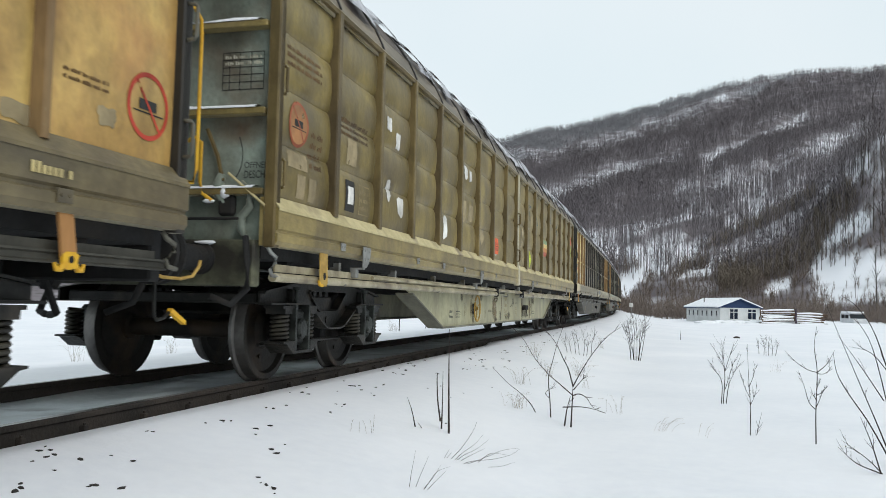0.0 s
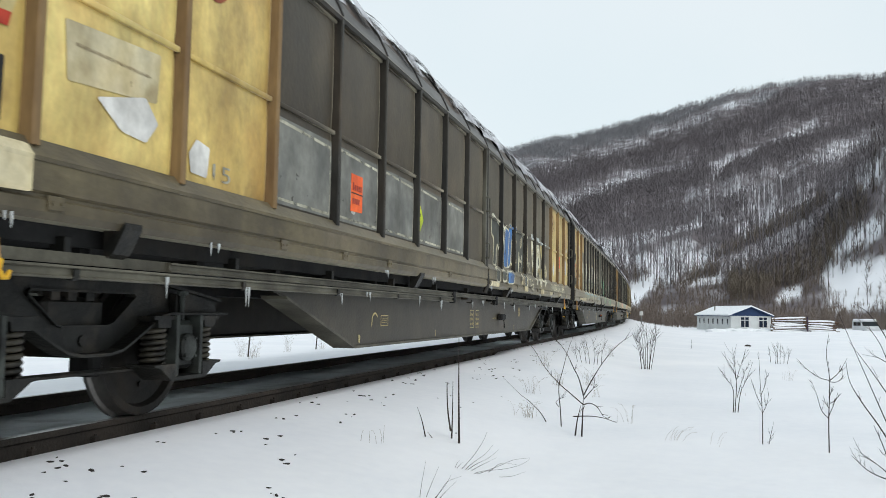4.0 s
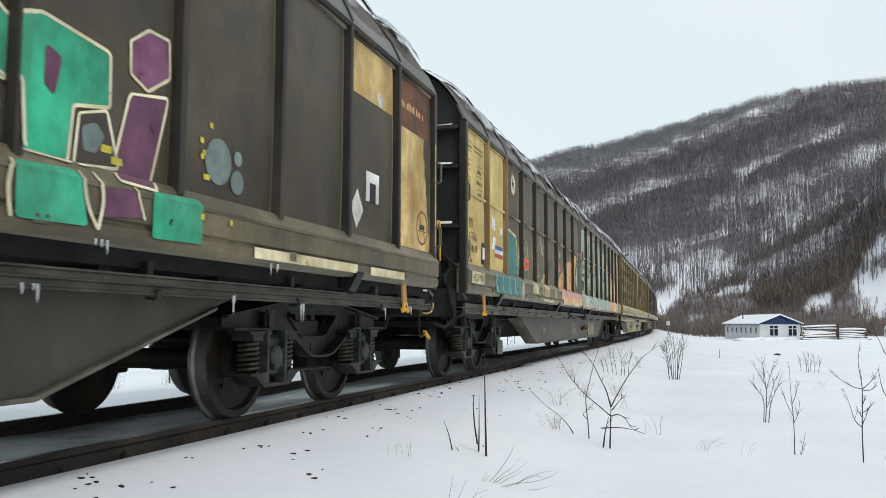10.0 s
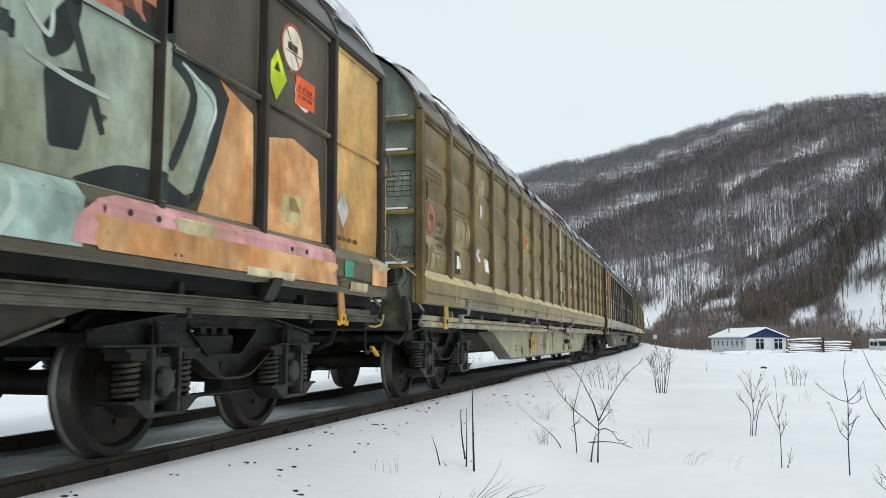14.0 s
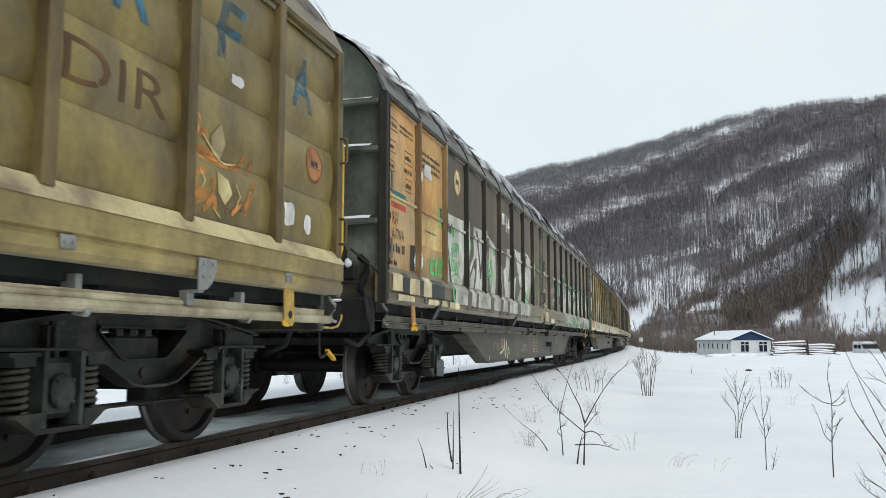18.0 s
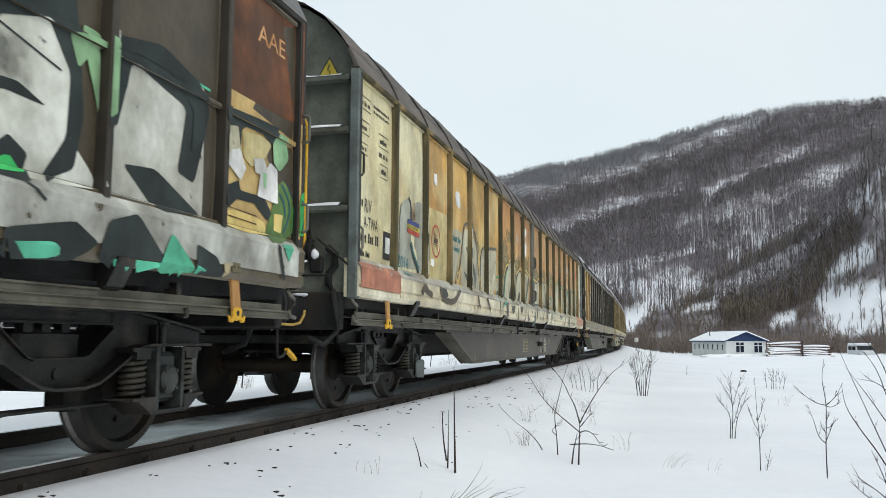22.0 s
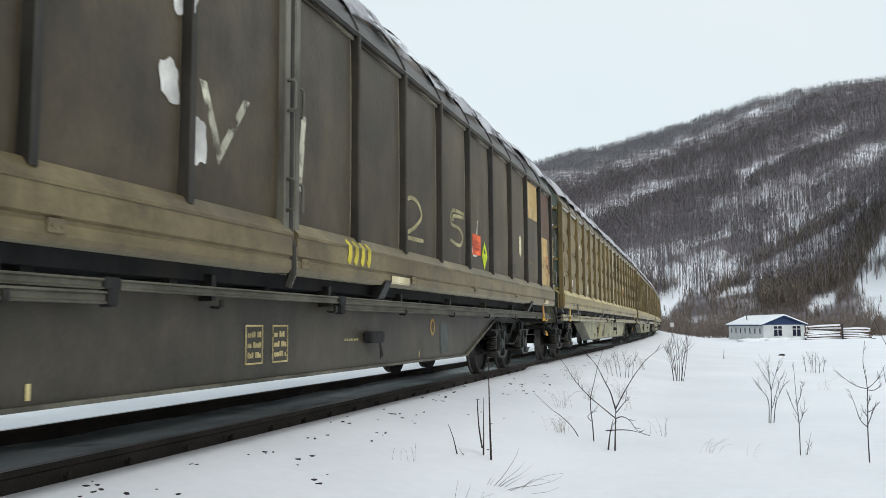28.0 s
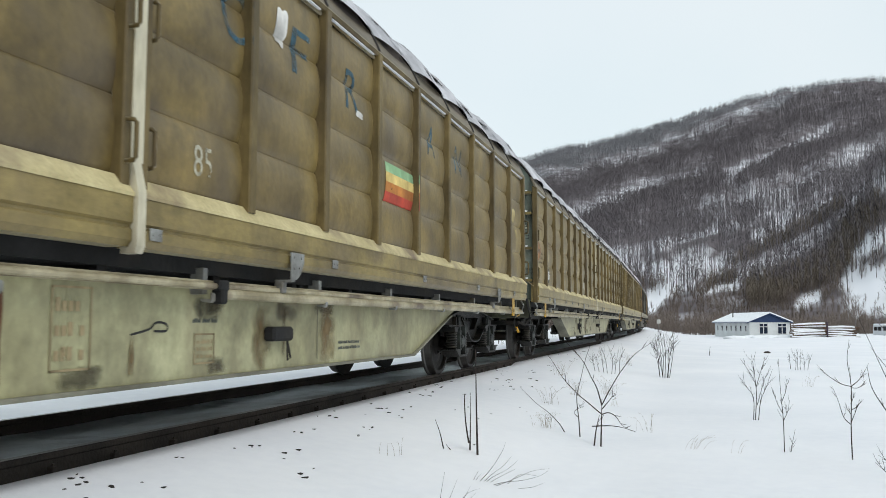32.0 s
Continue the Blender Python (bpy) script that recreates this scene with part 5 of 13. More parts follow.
def end_fittings(wagon, light):
    """Brake change-over gear, pipes and caught snow on the leading end."""
    def at(name, key, material, build, x, z, out, label="", smooth=False):
        put(name, shared(key, material, build, smooth), wagon, (x, -HALF + 0.11 - out, z), label)

    gear = M["end_green"] if light else M["black"]
    pale = M["cream"] if light else M["bogie"]
    at("gear_arm", "gear_arm", M["olive_rib"] if light else M["bogie"], lambda: tube([(-0.16, 0, 0.42), (-0.06, 0, 0.2), (0, -0.02, 0)], 0.018, 6), 1.02, 1.66, 0.05)
    at("gear_casting", "gear_casting", gear, lambda: tube([(0, 0, 0.1), (-0.03, 0, 0.02), (-0.02, 0, -0.07), (0.04, 0, -0.13)], [0.03, 0.045, 0.045, 0.025], 8), 1.01, 1.62, 0.06, "", True)
    at("change_lever", "change_lever", pale, lambda: tube([(0, 0, 0.0), (0.33, -0.02, -0.26)], 0.011, 6), 1.08, 1.72, 0.09, "pale diagonal lever")
    at("pipe_elbow", "pipe_elbow", gear, lambda: tube([(0, 0, 0.14), (0.09, 0, 0.06), (0.09, 0, -0.04), (0.02, 0, -0.12), (0.02, 0, -0.22), (0.1, -0.03, -0.32)], 0.036, 8), 1.17, 1.5, 0.06, "", True)
    at("air_pipe", "air_pipe", M["yellow"] if light else M["bogie"], lambda: tube([(-0.1, 0, 0.28), (-0.04, 0, 0.31), (0.02, 0, 0.27), (0.02, 0, -0.05), (0.05, 0, -0.14), (0.14, -0.02, -0.2)], 0.016, 7), 0.82, 1.7, 0.1, "", True)
    at("valve_block", "valve_block", M["black"], lambda: box((-0.07, -0.06, -0.09), (0.07, 0.0, 0.07), 0.02), 1.06, 1.48, 0.02)
    for k, (x, z, out, a, b, c) in enumerate(((0.92, 1.175, 0.10, 0.1, 0.07, 0.018), (1.05, 1.57, 0.08, 0.04, 0.04, 0.05), (0.93, 1.5, 0.11, 0.055, 0.025, 0.018))):
        at("caught_snow", ("caught_snow", k), M["snow_clump"], lambda: snow_lump(k, a, b, c), x, z, out, "lump of caught snow", True)
    at("end_rail", "end_rail", M["black"], lambda: tube([(-1.2, 0, 0), (1.2, 0, 0)], 0.012, 6), 0, 1.36, 0.13)
    at("side_hose", "side_hose", M["black"], lambda: tube([(0, 0, 0.1), (0.05, -0.05, -0.1), (0.08, -0.1, -0.3), (0.0, -0.2, -0.42), (-0.12, -0.28, -0.36)], 0.025, 7), 1.28, 1.12, 0.15, "", True)


def build_wagon(look_of):
    """look_of: the wagon's paints and shape. Returns the wagon and its wheelsets."""
    g = look_of.get
    wagon = tagged(new("freight_wagon"), look_of["label"], "freight wagon", "wagons of the goods train")
    wheels = []
    body, rib, beam, strip = g("panel"), g("rib"), g("beam"), g("strip", g("beam"))
    special = g("special", {})
    kind = g("kind", "flat")
    put("floor", shared("floor", M["black"], floor_mesh), wagon)
    put("roof", shared(("roof", g("seed", 0)), g("roof"), lambda: roof_mesh(g("seed", 0)), True), wagon)
    bow = shared("roof_bow", M["roof_bow"], lambda: tube([(x + 0.004, 0, z + 0.004) for x, z in ROOF] + [(-x - 0.004, 0, z + 0.004) for x, z in ROOF[-2::-1]], 0.022, 5))
    for k in range(1, 2 * BAYS):
        put("roof_bow", bow, wagon, (0, -HALF + BODY * k / (2 * BAYS), 0))
    if g("snow", 0):
        put("roof_snow", shared("roof_snow", M["roof_snow_thick"] if g("snow") > 0.65 else M["roof_snow_thin"], lambda: roof_snow_mesh(0), True), wagon, None, "ragged patches of snow on the roof")
    for side in (1, -1):
        turn = Matrix.Identity(4) if side > 0 else Matrix.Rotation(math.pi, 4, "Z")
        for d in (0, 1):
            y0 = -HALF + 0.02 if d == 0 else 0.04
            base = turn @ Matrix.Translation((0, y0, 0))
            door = put("sliding_wall", shared("sliding_wall", beam, beam_mesh), wagon, base)
            put("top_rail", shared("top_rail", rib, top_rail_mesh), door)
            put("sill_strip", shared("sill_strip", strip, strip_mesh), door)
            for b in range(BAYS):
                n = b + d * BAYS
                pm = special.get(n, body) if side > 0 else body
                put("panel", shared(("panel", kind), pm, lambda: panel_mesh(kind), True), door, (SIDE, b * BAY + 0.015, Z0))
                # white strip added in place of the glint on the panel's top frame
                if g("panel_snow") and side > 0:
                    put("snow_line", shared("snow_line", M["snow_clump"], lambda: box((1.448, 0.10, Z1 - 0.014), (1.478, BAY - 0.12, Z1 - 0.003), 0.003)), door, (0, b * BAY, 0), "thin white strip for the glint along the panel's top edge")
                if b:
                    rm = special.get(("rib", n), special.get("rib", rib)) if side > 0 else rib
                    put("rib", shared(("rib", kind), rm, lambda: rib_mesh(0.048 if kind == "pillow" else 0.027)), door, (SIDE, b * BAY, Z0))
            for y in (0.0, DOOR - 0.075):
                put("edge_frame", shared("edge_frame", g("edge", rib), edge_mesh), door, (SIDE, y, Z0))
            for y in (0.11, DOOR - 0.045):
                for z in (1.61, 2.35):
                    put("handle", shared("handle", g("grip", M["bogie"]), handle_mesh, True), door, (SIDE + (0.05 if y > 1 else -0.005), y, z))
            for b in range(BAYS):
                if b % 2 == (0 if d else 1) or b == 4:
                    put("latch", shared("latch", g("latch", M["galv"]), latch_mesh), door, (1.518, b * BAY + 0.12, 1.20))
        put("cornice", shared("cornice", g("cornice", body), cornice_mesh), wagon, turn)
        if g("light"):
            put("centre_post", shared("centre_post_flat", g("post"), lambda: add_prism(prism([(1.44, 1.62), (1.505, 1.62), (1.505, Z1 + 0.02), (1.44, Z1 + 0.02)], "y", -0.05, 0.05), [(1.44, 1.12), (1.53, 1.12), (1.545, 1.16), (1.545, 1.45), (1.505, 1.62), (1.44, 1.62)], "y", -0.035, 0.035)), wagon, turn)
        else:
            put("centre_post", shared("centre_post", g("post", rib), lambda: tube([(1.47, 0, Z1 + 0.02), (1.47, 0, 1.42), (1.50, 0, 1.35), (1.50, 0, 1.16), (1.46, 0, 1.06)], 0.035, 8)), wagon, turn)
        for z, y0, y1, r in RODS:
            put("rod", shared(("rod", y0, bool(g("light"))), g("rod"), lambda: tube([(1.43, y0, z), (1.43, y1, z)], r * 1.22 if z < 0.95 else r * 0.8, 10) if g("light") else prism([(1.40, z - r), (1.45, z - r), (1.456, z - r * 0.7), (1.44, z - r * 0.4), (1.44, z + r * 0.5), (1.456, z + r * 0.8), (1.45, z + r * 1.2), (1.40, z + r * 1.2)], "y", y0, y1)), wagon, turn)
        for y, k in ((-1.88, 1), (0.98, -1)):
            put("rod_cap", shared("rod_cap", M["black"], lambda: add_box(add_box(bmesh.new(), (1.385, -0.035, -0.055), (1.475, 0.035, 0.05), 0.014), (1.40, -0.06, 0.03), (1.47, 0.06, 0.10), 0.012)), wagon, turn @ Matrix.Translation((0, y, 0.925)))
        for y in (-HALF + 0.02, HALF - 0.16):
            put("rod_clamp", shared("rod_clamp", M["galv"] if g("light") else M["edge_grey"], lambda: tube([(1.44, 0.0, 0.19), (1.455, 0.02, 0.15), (1.46, 0.10, 0.12), (1.46, 0.09, 0.08), (1.45, 0.03, 0.02), (1.45, 0.05, -0.02), (1.45, 0.14, -0.03)], 0.016, 6), True), wagon, turn @ Matrix.Translation((0, y, 0.95)))
        put("rod_channel", shared("rod_channel", g("rod"), lambda: box((1.40, -HALF + 0.2, 0.96), (1.415, HALF - 0.2, 1.02))), wagon, turn)
        for k in range(12):
            y = -HALF + 1.6 + k * (BODY - 3.2) / 11
            put("rod_bracket", shared("rod_bracket", M["bogie"] if not g("light") else M["galv"], bracket_mesh), wagon, turn @ Matrix.Translation((0, y, 0)))
            if side > 0 and g("ice", 0):
                for j, (x, dy, z) in enumerate(((1.45, 0.1, 0.9), (1.50, -0.5, 1.17), (1.46, 0.75, 0.93))):
                    if (k + j) % 3:
                        put("icicle_cluster", shared(("icicle_cluster", (k * 3 + j) % 9), M["ice"], lambda: icicle_mesh((k * 3 + j) % 9)), wagon, (x, y + dy, z), "grey icicles on the rods")
        for u in (1.95, 7.4, 12.9, 19.75):
            put("hanger", shared(("hanger", bool(g("light"))), M["galv"] if g("light") else M["bogie"], lambda: (prism([(1.39, 1.19), (1.53, 1.19), (1.522, 1.2), (1.53, 1.2), (1.527, 1.165), (1.455, 1.03), (1.40, 1.0)], "y", -0.075, 0.075) if not g("light") else light_hanger_mesh())), wagon, turn @ Matrix.Translation((0, (u - HALF) * (1 if side > 0 else -1), 0)))
    put("belly_web", shared("belly_web", g("belly"), belly_mesh), wagon)
    put("belly_flange", shared("belly_flange", M["flange"] if g("light") else M["dark_rod"], belly_flange_mesh), wagon)
    # ends
    for e in (-1, 1):
        turn = Matrix.Translation((0, e * HALF, 0)) @ (Matrix.Identity(4) if e < 0 else Matrix.Rotation(math.pi, 4, "Z"))
        ew = put("end_wall", shared("end_wall", g("end"), end_wall_mesh), wagon, turn @ Matrix.Translation((0, 0.11, 0)))
        for z in g("ledges", (3.34, 2.82, 2.04)):
            put("cross_beam", shared("cross_beam", g("end_beam", g("end")), lambda: box((-1.38, -0.11, -0.05), (1.38, 0.0, 0.0), 0.006)), ew, (0, 0, z))
            if g("ledge_snow", 1):
                put("ledge_snow", shared(("ledge_snow", int(z * 10)), M["snow_clump"], lambda: ledge_snow(int(z * 10)), True), ew, (0, 0, z), "strip of snow on the beam")
        for x in (-1, 1):
            put("corner_post", shared("corner_post", g("corner", rib), lambda: box((-0.05, 0.0, 1.14), (0.05, 0.10, 3.40), 0.012)), ew, (x * 1.445, -0.108, 0))
            put("buffer", shared("buffer", M["black"], buffer_mesh), wagon, turn @ Matrix.Rotation(math.pi, 4, "Z") @ Matrix.Translation((x * 0.875, -0.02, 1.055)))
        for x in (-0.46, 0.46):
            put("stanchion", shared("stanchion", g("end_beam", g("end")), lambda: box((-0.04, -0.08, 1.2), (0.04, 0, 3.9), 0.005)), ew, (x, 0, 0))
        put("headstock", shared("headstock", g("head", M["black"]), lambda: box((-1.33, 0.0, 0.84), (1.33, 0.12, 1.2), 0.015)), wagon, turn)
        put("coupling", shared("coupling", M["black"], lambda: add_tube(add_tube(add_box(bmesh.new(), (-0.06, -0.3, 0.98), (0.06, 0.05, 1.12), 0.02), [(0.05, -0.28, 1.05), (0.05, -0.5, 0.92), (0.05, -0.6, 0.8)], 0.025, 6), [(-0.3, 0.0, 0.95), (-0.3, -0.2, 0.85), (-0.24, -0.4, 0.62), (-0.1, -0.5, 0.6)], 0.028, 6)), wagon, turn)
        # hook plate under the wall near each corner
        for x in (1, -1):
            pose_of = (turn @ Matrix.Translation((0, 1.02, 0))) if x * -e > 0 else (Matrix.Translation((0, e * (HALF - 1.02), 0)) @ (Matrix.Identity(4) if e > 0 else Matrix.Rotation(math.pi, 4, "Z")))
            near = put("hook_plate", shared(("hook_plate", bool(g("light"))), g("plate", M["wood"]), lambda: hook_plate_mesh(g("light"))), wagon, pose_of)
            put("hook", shared(("hook", bool(g("light"))), M["yellow"], lambda: hook_mesh(g("light"))), near)
            put("eye", shared(("eye", bool(g("light"))), M["black"], lambda: tube([(1.47, 0.012, 0.955 if g("light") else 0.925), (1.487, 0.012, 0.955 if g("light") else 0.925)], 0.032 if g("light") else 0.02, 12)), near)
    end_fittings(wagon, g("light"))
    drop = 0.0 if g("level_grip") else 0.075
    put("release_lever", shared("release_lever", M["bogie"], lambda: tube([(1.27, HALF + 0.02, 0.98), (1.28, HALF + 0.02, 0.63), (1.28, HALF + 0.05, 0.60), (1.28, HALF + 0.12, 0.61), (1.28, HALF + 0.20, 0.655)], 0.012, 6), True), wagon)
    put("lever_grip", shared(("lever_grip", drop), M["yellow"], lambda: prism([(HALF + 0.18, 0.645), (HALF + 0.19, 0.64), (HALF + 0.35, 0.64 - drop), (HALF + 0.355, 0.65 - drop), (HALF + 0.355, 0.665 - drop), (HALF + 0.345, 0.672 - drop), (HALF + 0.19, 0.675)], "x", 1.265, 1.30)), wagon, None, "yellow-painted lever end")
    put("hose_pipe", shared("hose_pipe", M["mustard"], lambda: tube([(1.22, HALF + 0.06, 0.90), (1.25, HALF + 0.14, 0.875), (1.27, HALF + 0.32, 0.87), (1.28, HALF + 0.44, 0.89), (1.28, HALF + 0.52, 0.96), (1.27, HALF + 0.55, 1.0)], 0.012, 7), True), wagon, None, "curved mustard-yellow pipe")
    rail = M["orange"] if g("orange_rail") else M["yellow"]
    put("hand_rail", shared("hand_rail", rail, lambda: tube([(1.30, HALF - 0.10, 2.62), (1.37, HALF + 0.2, 2.66), (1.38, HALF + 0.27, 2.6), (1.38, HALF + 0.28, 2.5), (1.38, HALF + 0.28, 1.6), (1.38, HALF + 0.24, 1.5), (1.30, HALF + 0.02, 1.48)], 0.013, 8), True), wagon, None, "yellow hand rail")
    if g("hoop"):
        put("grab_hoop", shared("grab_hoop", M["yellow"], lambda: tube([(1.38, HALF + 0.28, 1.86), (1.38, HALF + 0.38, 1.97), (1.38, HALF + 0.44, 1.98), (1.38, HALF + 0.46, 1.9), (1.38, HALF + 0.47, 1.5)], 0.013, 8), True), wagon, None, "bent yellow grab hoop")
    put("brake_hose", shared("brake_hose", M["black"], lambda: tube([(0.55, -HALF, 1.0), (0.55, -HALF - 0.18, 0.95), (0.5, -HALF - 0.3, 0.7), (0.35, -HALF - 0.42, 0.62)], 0.028, 6), True), wagon)
    if g("light"):
        put("hand_wheel", shared("hand_wheel", g("wheel_paint", M["yellow"]), lambda: ring_wheel(), True), wagon, (1.36, -3.14, 0.655))
        put("brake_box", shared("brake_box", M["black"], lambda: add_tube(box((1.28, -0.10, -0.10), (1.325, 0.06, 0.08), 0.018), [(1.32, 0, 0), (1.345, 0, 0)], 0.045, 10)), wagon, (0, -3.17, 0.655))
    put("release_valve", shared("release_valve", M["black"], lambda: add_tube(add_box(bmesh.new(), (1.30, -0.16, -0.05), (1.40, 0.16, 0.06), 0.02), [(1.36, 0.12, -0.04), (1.38, 0.14, -0.18), (1.38, 0.09, -0.2), (1.37, 0.1, -0.05)], 0.008, 5)), wagon, (0, 1.95, 0.66))
    if g("cocks"):
        for y, z, m in ((12.44, 0.64, M["cock_red"]), (12.83, 0.66, M["orange"])):
            cock = put("stop_cock", shared("stop_cock", M["black"], lambda: add_tube(tube([(1.29, 0, 0), (1.37, 0, 0), (1.375, 0, -0.01)], [0.05, 0.045, 0.03], 10), [(1.35, -0.09, -0.02), (1.36, 0.05, 0.02)], 0.02, 7)), wagon, (0, y - HALF, z), "dark stop cock on the belly")
            put("cock_lever", shared("cock_lever", m, lambda: tube([(1.37, 0, 0.0), (1.385, 0.02, 0.03), (1.385, 0.05, 0.045)], [0.028, 0.02, 0.014], 8)), cock, None, "bright painted lever")
    for y in (AXLE + 0.9 - HALF, HALF - AXLE - 0.9):
        build_bogie(wagon, y, wheels, g("plates") and y < 0)
    return wagon, wheels


def ring_wheel():
    bm = bmesh.new()
    n = 28
    pts = [(0, 0.212 * math.cos(2 * math.pi * k / n), 0.212 * math.sin(2 * math.pi * k / n)) for k in range(n + 1)]
    add_tube(bm, pts, 0.013, 6, cap=False)
    for a in (0.45, 2.5, 4.6):
        add_tube(bm, [(-0.012, 0, 0), (0, 0.212 * math.cos(a), 0.212 * math.sin(a))], 0.008, 5)
    add_tube(bm, [(-0.07, 0, 0), (0.015, 0, 0)], 0.024, 8)
    return bm


# ---- paints of the train ----
M["roof_snow_thick"] = mat("patchy_roof_snow", (0.58, 0.58, 0.61), (0.36, 0.36, 0.38), rough=0.6, scale=2, worn=0.30, worn_scale=2.6, feather=0.06)
M["roof_snow_thin"] = mat("thin_roof_snow", (0.52, 0.53, 0.56), (0.32, 0.32, 0.34), rough=0.6, scale=2, worn=0.52, worn_scale=2.4, feather=0.06)
M["roof_bow"] = mat("roof_bow_dark", (0.05, 0.045, 0.042), (0.03, 0.028, 0.026), rough=0.7)
M["roof_brown"] = mat("brown_roof_sheet", (0.15, 0.12, 0.10), (0.085, 0.07, 0.06), rough=0.6, scale=1.2, fine=20, grime=(0.05, 0.045, 0.04))
M["olive"] = mat("olive_brown_wall_sheet", (0.25, 0.19, 0.052), (0.13, 0.097, 0.027), rough=0.42, scale=1.1, fine=18, bump=0.12, grime=(0.095, 0.075, 0.055), grime_at=0.66, random_hue=0.10, streak=(0.085, 0.064, 0.036), spec=0.45)
M["olive_rib"] = mat("brown_rib", (0.17, 0.127, 0.05), (0.09, 0.067, 0.028), rough=0.5, scale=3, stretch=(1, 1, 0.25), streak=(0.07, 0.05, 0.03), spec=0.3)
M["olive_beam"] = mat("ochre_beam", (0.30, 0.235, 0.088), (0.19, 0.148, 0.056), rough=0.45, scale=1.6, stretch=(1, 0.4, 1), grime=(0.09, 0.07, 0.05), grime_at=0.66, streak=(0.11, 0.085, 0.055), spec=0.4)
# cream paint, lightened to carry the light that falls on the sloping sill
M["cream"] = mat("cream_strip", (0.60, 0.52, 0.29), (0.45, 0.38, 0.20), rough=0.6, scale=2, grime=(0.2, 0.15, 0.1))
M["pale"] = mat("pale_grey_belly", (0.395, 0.395, 0.245), (0.295, 0.285, 0.16), rough=0.4, scale=0.8, fine=14, bump=0.05, grime=(0.15, 0.125, 0.075), grime_at=0.66, streak=(0.20, 0.17, 0.10), spec=0.4)
M["mustard"] = mat("mustard_paint", (0.50, 0.33, 0.085), (0.34, 0.21, 0.05), rough=0.5, scale=9)
M["cock_red"] = mat("red_handle_paint", (0.45, 0.06, 0.03), (0.3, 0.05, 0.03), rough=0.5)
# grey sheet, with some of the sky light on its slope in the colour
M["cornice_grey"] = mat("grey_roof_edge_sheet", (0.17, 0.165, 0.16), (0.10, 0.097, 0.092), rough=0.5, scale=2, stretch=(1, 0.3, 1))
M["cornice_brown"] = mat("brown_grey_roof_edge_sheet", (0.215, 0.18, 0.13), (0.13, 0.11, 0.08), rough=0.5, scale=2, stretch=(1, 0.3, 1))
M["head_olive"] = mat("dirty_olive_headstock", (0.15, 0.155, 0.10), (0.055, 0.055, 0.038), rough=0.55, scale=3, fine=24, bump=0.3, grime=(0.03, 0.028, 0.022), grime_at=0.55)
# dull_grey_rod made darker: the shade under two wagons is in this colour
M["shaded_rod"] = mat("shaded_grey_rod", (0.085, 0.08, 0.065), (0.04, 0.038, 0.03), rough=0.5, metal=0.2, scale=3)
M["post_white"] = mat("worn_white_post", (0.66, 0.62, 0.48), (0.48, 0.44, 0.32), rough=0.5, scale=3, stretch=(1, 1, 0.3), grime=(0.2, 0.17, 0.12), grime_at=0.66)
M["flange"] = mat("grey_olive_flange", (0.23, 0.225, 0.17), (0.12, 0.115, 0.085), rough=0.5, scale=4, stretch=(1, 0.3, 1))
M["end_green"] = mat("grey_green_end", (0.29, 0.35, 0.31), (0.165, 0.20, 0.175), rough=0.6, scale=1.2, grime=(0.16, 0.10, 0.06), grime_at=0.66, streak=(0.12, 0.11, 0.085))
M["dark"] = mat("dark_umber_wall_sheet", (0.066, 0.051, 0.030), (0.037, 0.028, 0.017), rough=0.46, scale=1.0, fine=20, bump=0.12, grime=(0.085, 0.066, 0.046), grime_at=0.68, random_hue=0.10, streak=(0.082, 0.064, 0.042), spec=0.4)
M["dark_rib"] = mat("dark_rib", (0.035, 0.033, 0.029), (0.018, 0.018, 0.017), rough=0.5, scale=3, stretch=(1, 1, 0.25), grime=(0.07, 0.053, 0.036), grime_at=0.66, streak=(0.05, 0.04, 0.028), spec=0.3)
M["dark_beam"] = mat("dark_beam", (0.15, 0.124, 0.07), (0.08, 0.065, 0.038), rough=0.45, scale=1.5, stretch=(1, 0.4, 1), grime=(0.17, 0.14, 0.10), grime_at=0.64, streak=(0.05, 0.043, 0.036), spec=0.4)
M["dark_belly"] = mat("soot_brown_belly", (0.052, 0.044, 0.030), (0.030, 0.026, 0.018), rough=0.45, scale=0.8, grime=(0.095, 0.075, 0.055), grime_at=0.68, streak=(0.06, 0.05, 0.034), spec=0.4, grazing_sheen=0.14)
M["dark_end"] = mat("black_end_wall", (0.035, 0.034, 0.033), (0.02, 0.02, 0.02), rough=0.7, scale=1.5)
M["grey_end"] = mat("grey_green_dark_end", (0.17, 0.19, 0.165), (0.09, 0.10, 0.088), rough=0.6, scale=1.2, grime=(0.06, 0.045, 0.03), streak=(0.06, 0.055, 0.045))
M["khaki_beam"] = mat("khaki_beam", (0.20, 0.163, 0.085), (0.115, 0.09, 0.046), rough=0.45, scale=1.4, stretch=(1, 0.4, 1), grime=(0.06, 0.05, 0.035), grime_at=0.62, streak=(0.09, 0.07, 0.045), spec=0.4)
M["dark_rod"] = mat("dull_grey_rod", (0.145, 0.137, 0.105), (0.065, 0.06, 0.046), rough=0.5, metal=0.2, scale=3)
M["pale_rod"] = mat("cream_rod", (0.47, 0.42, 0.29), (0.25, 0.215, 0.13), rough=0.38, scale=3, grime=(0.12, 0.09, 0.06))
M["ochre"] = mat("faded_yellow_panel", (0.64, 0.51, 0.19), (0.54, 0.39, 0.12), rough=0.42, scale=0.9, fine=16, stretch=(1, 1, 0.55), grime=(0.36, 0.19, 0.05), grime_at=0.70, random_hue=0.08, streak=(0.44, 0.29, 0.085), spec=0.45)
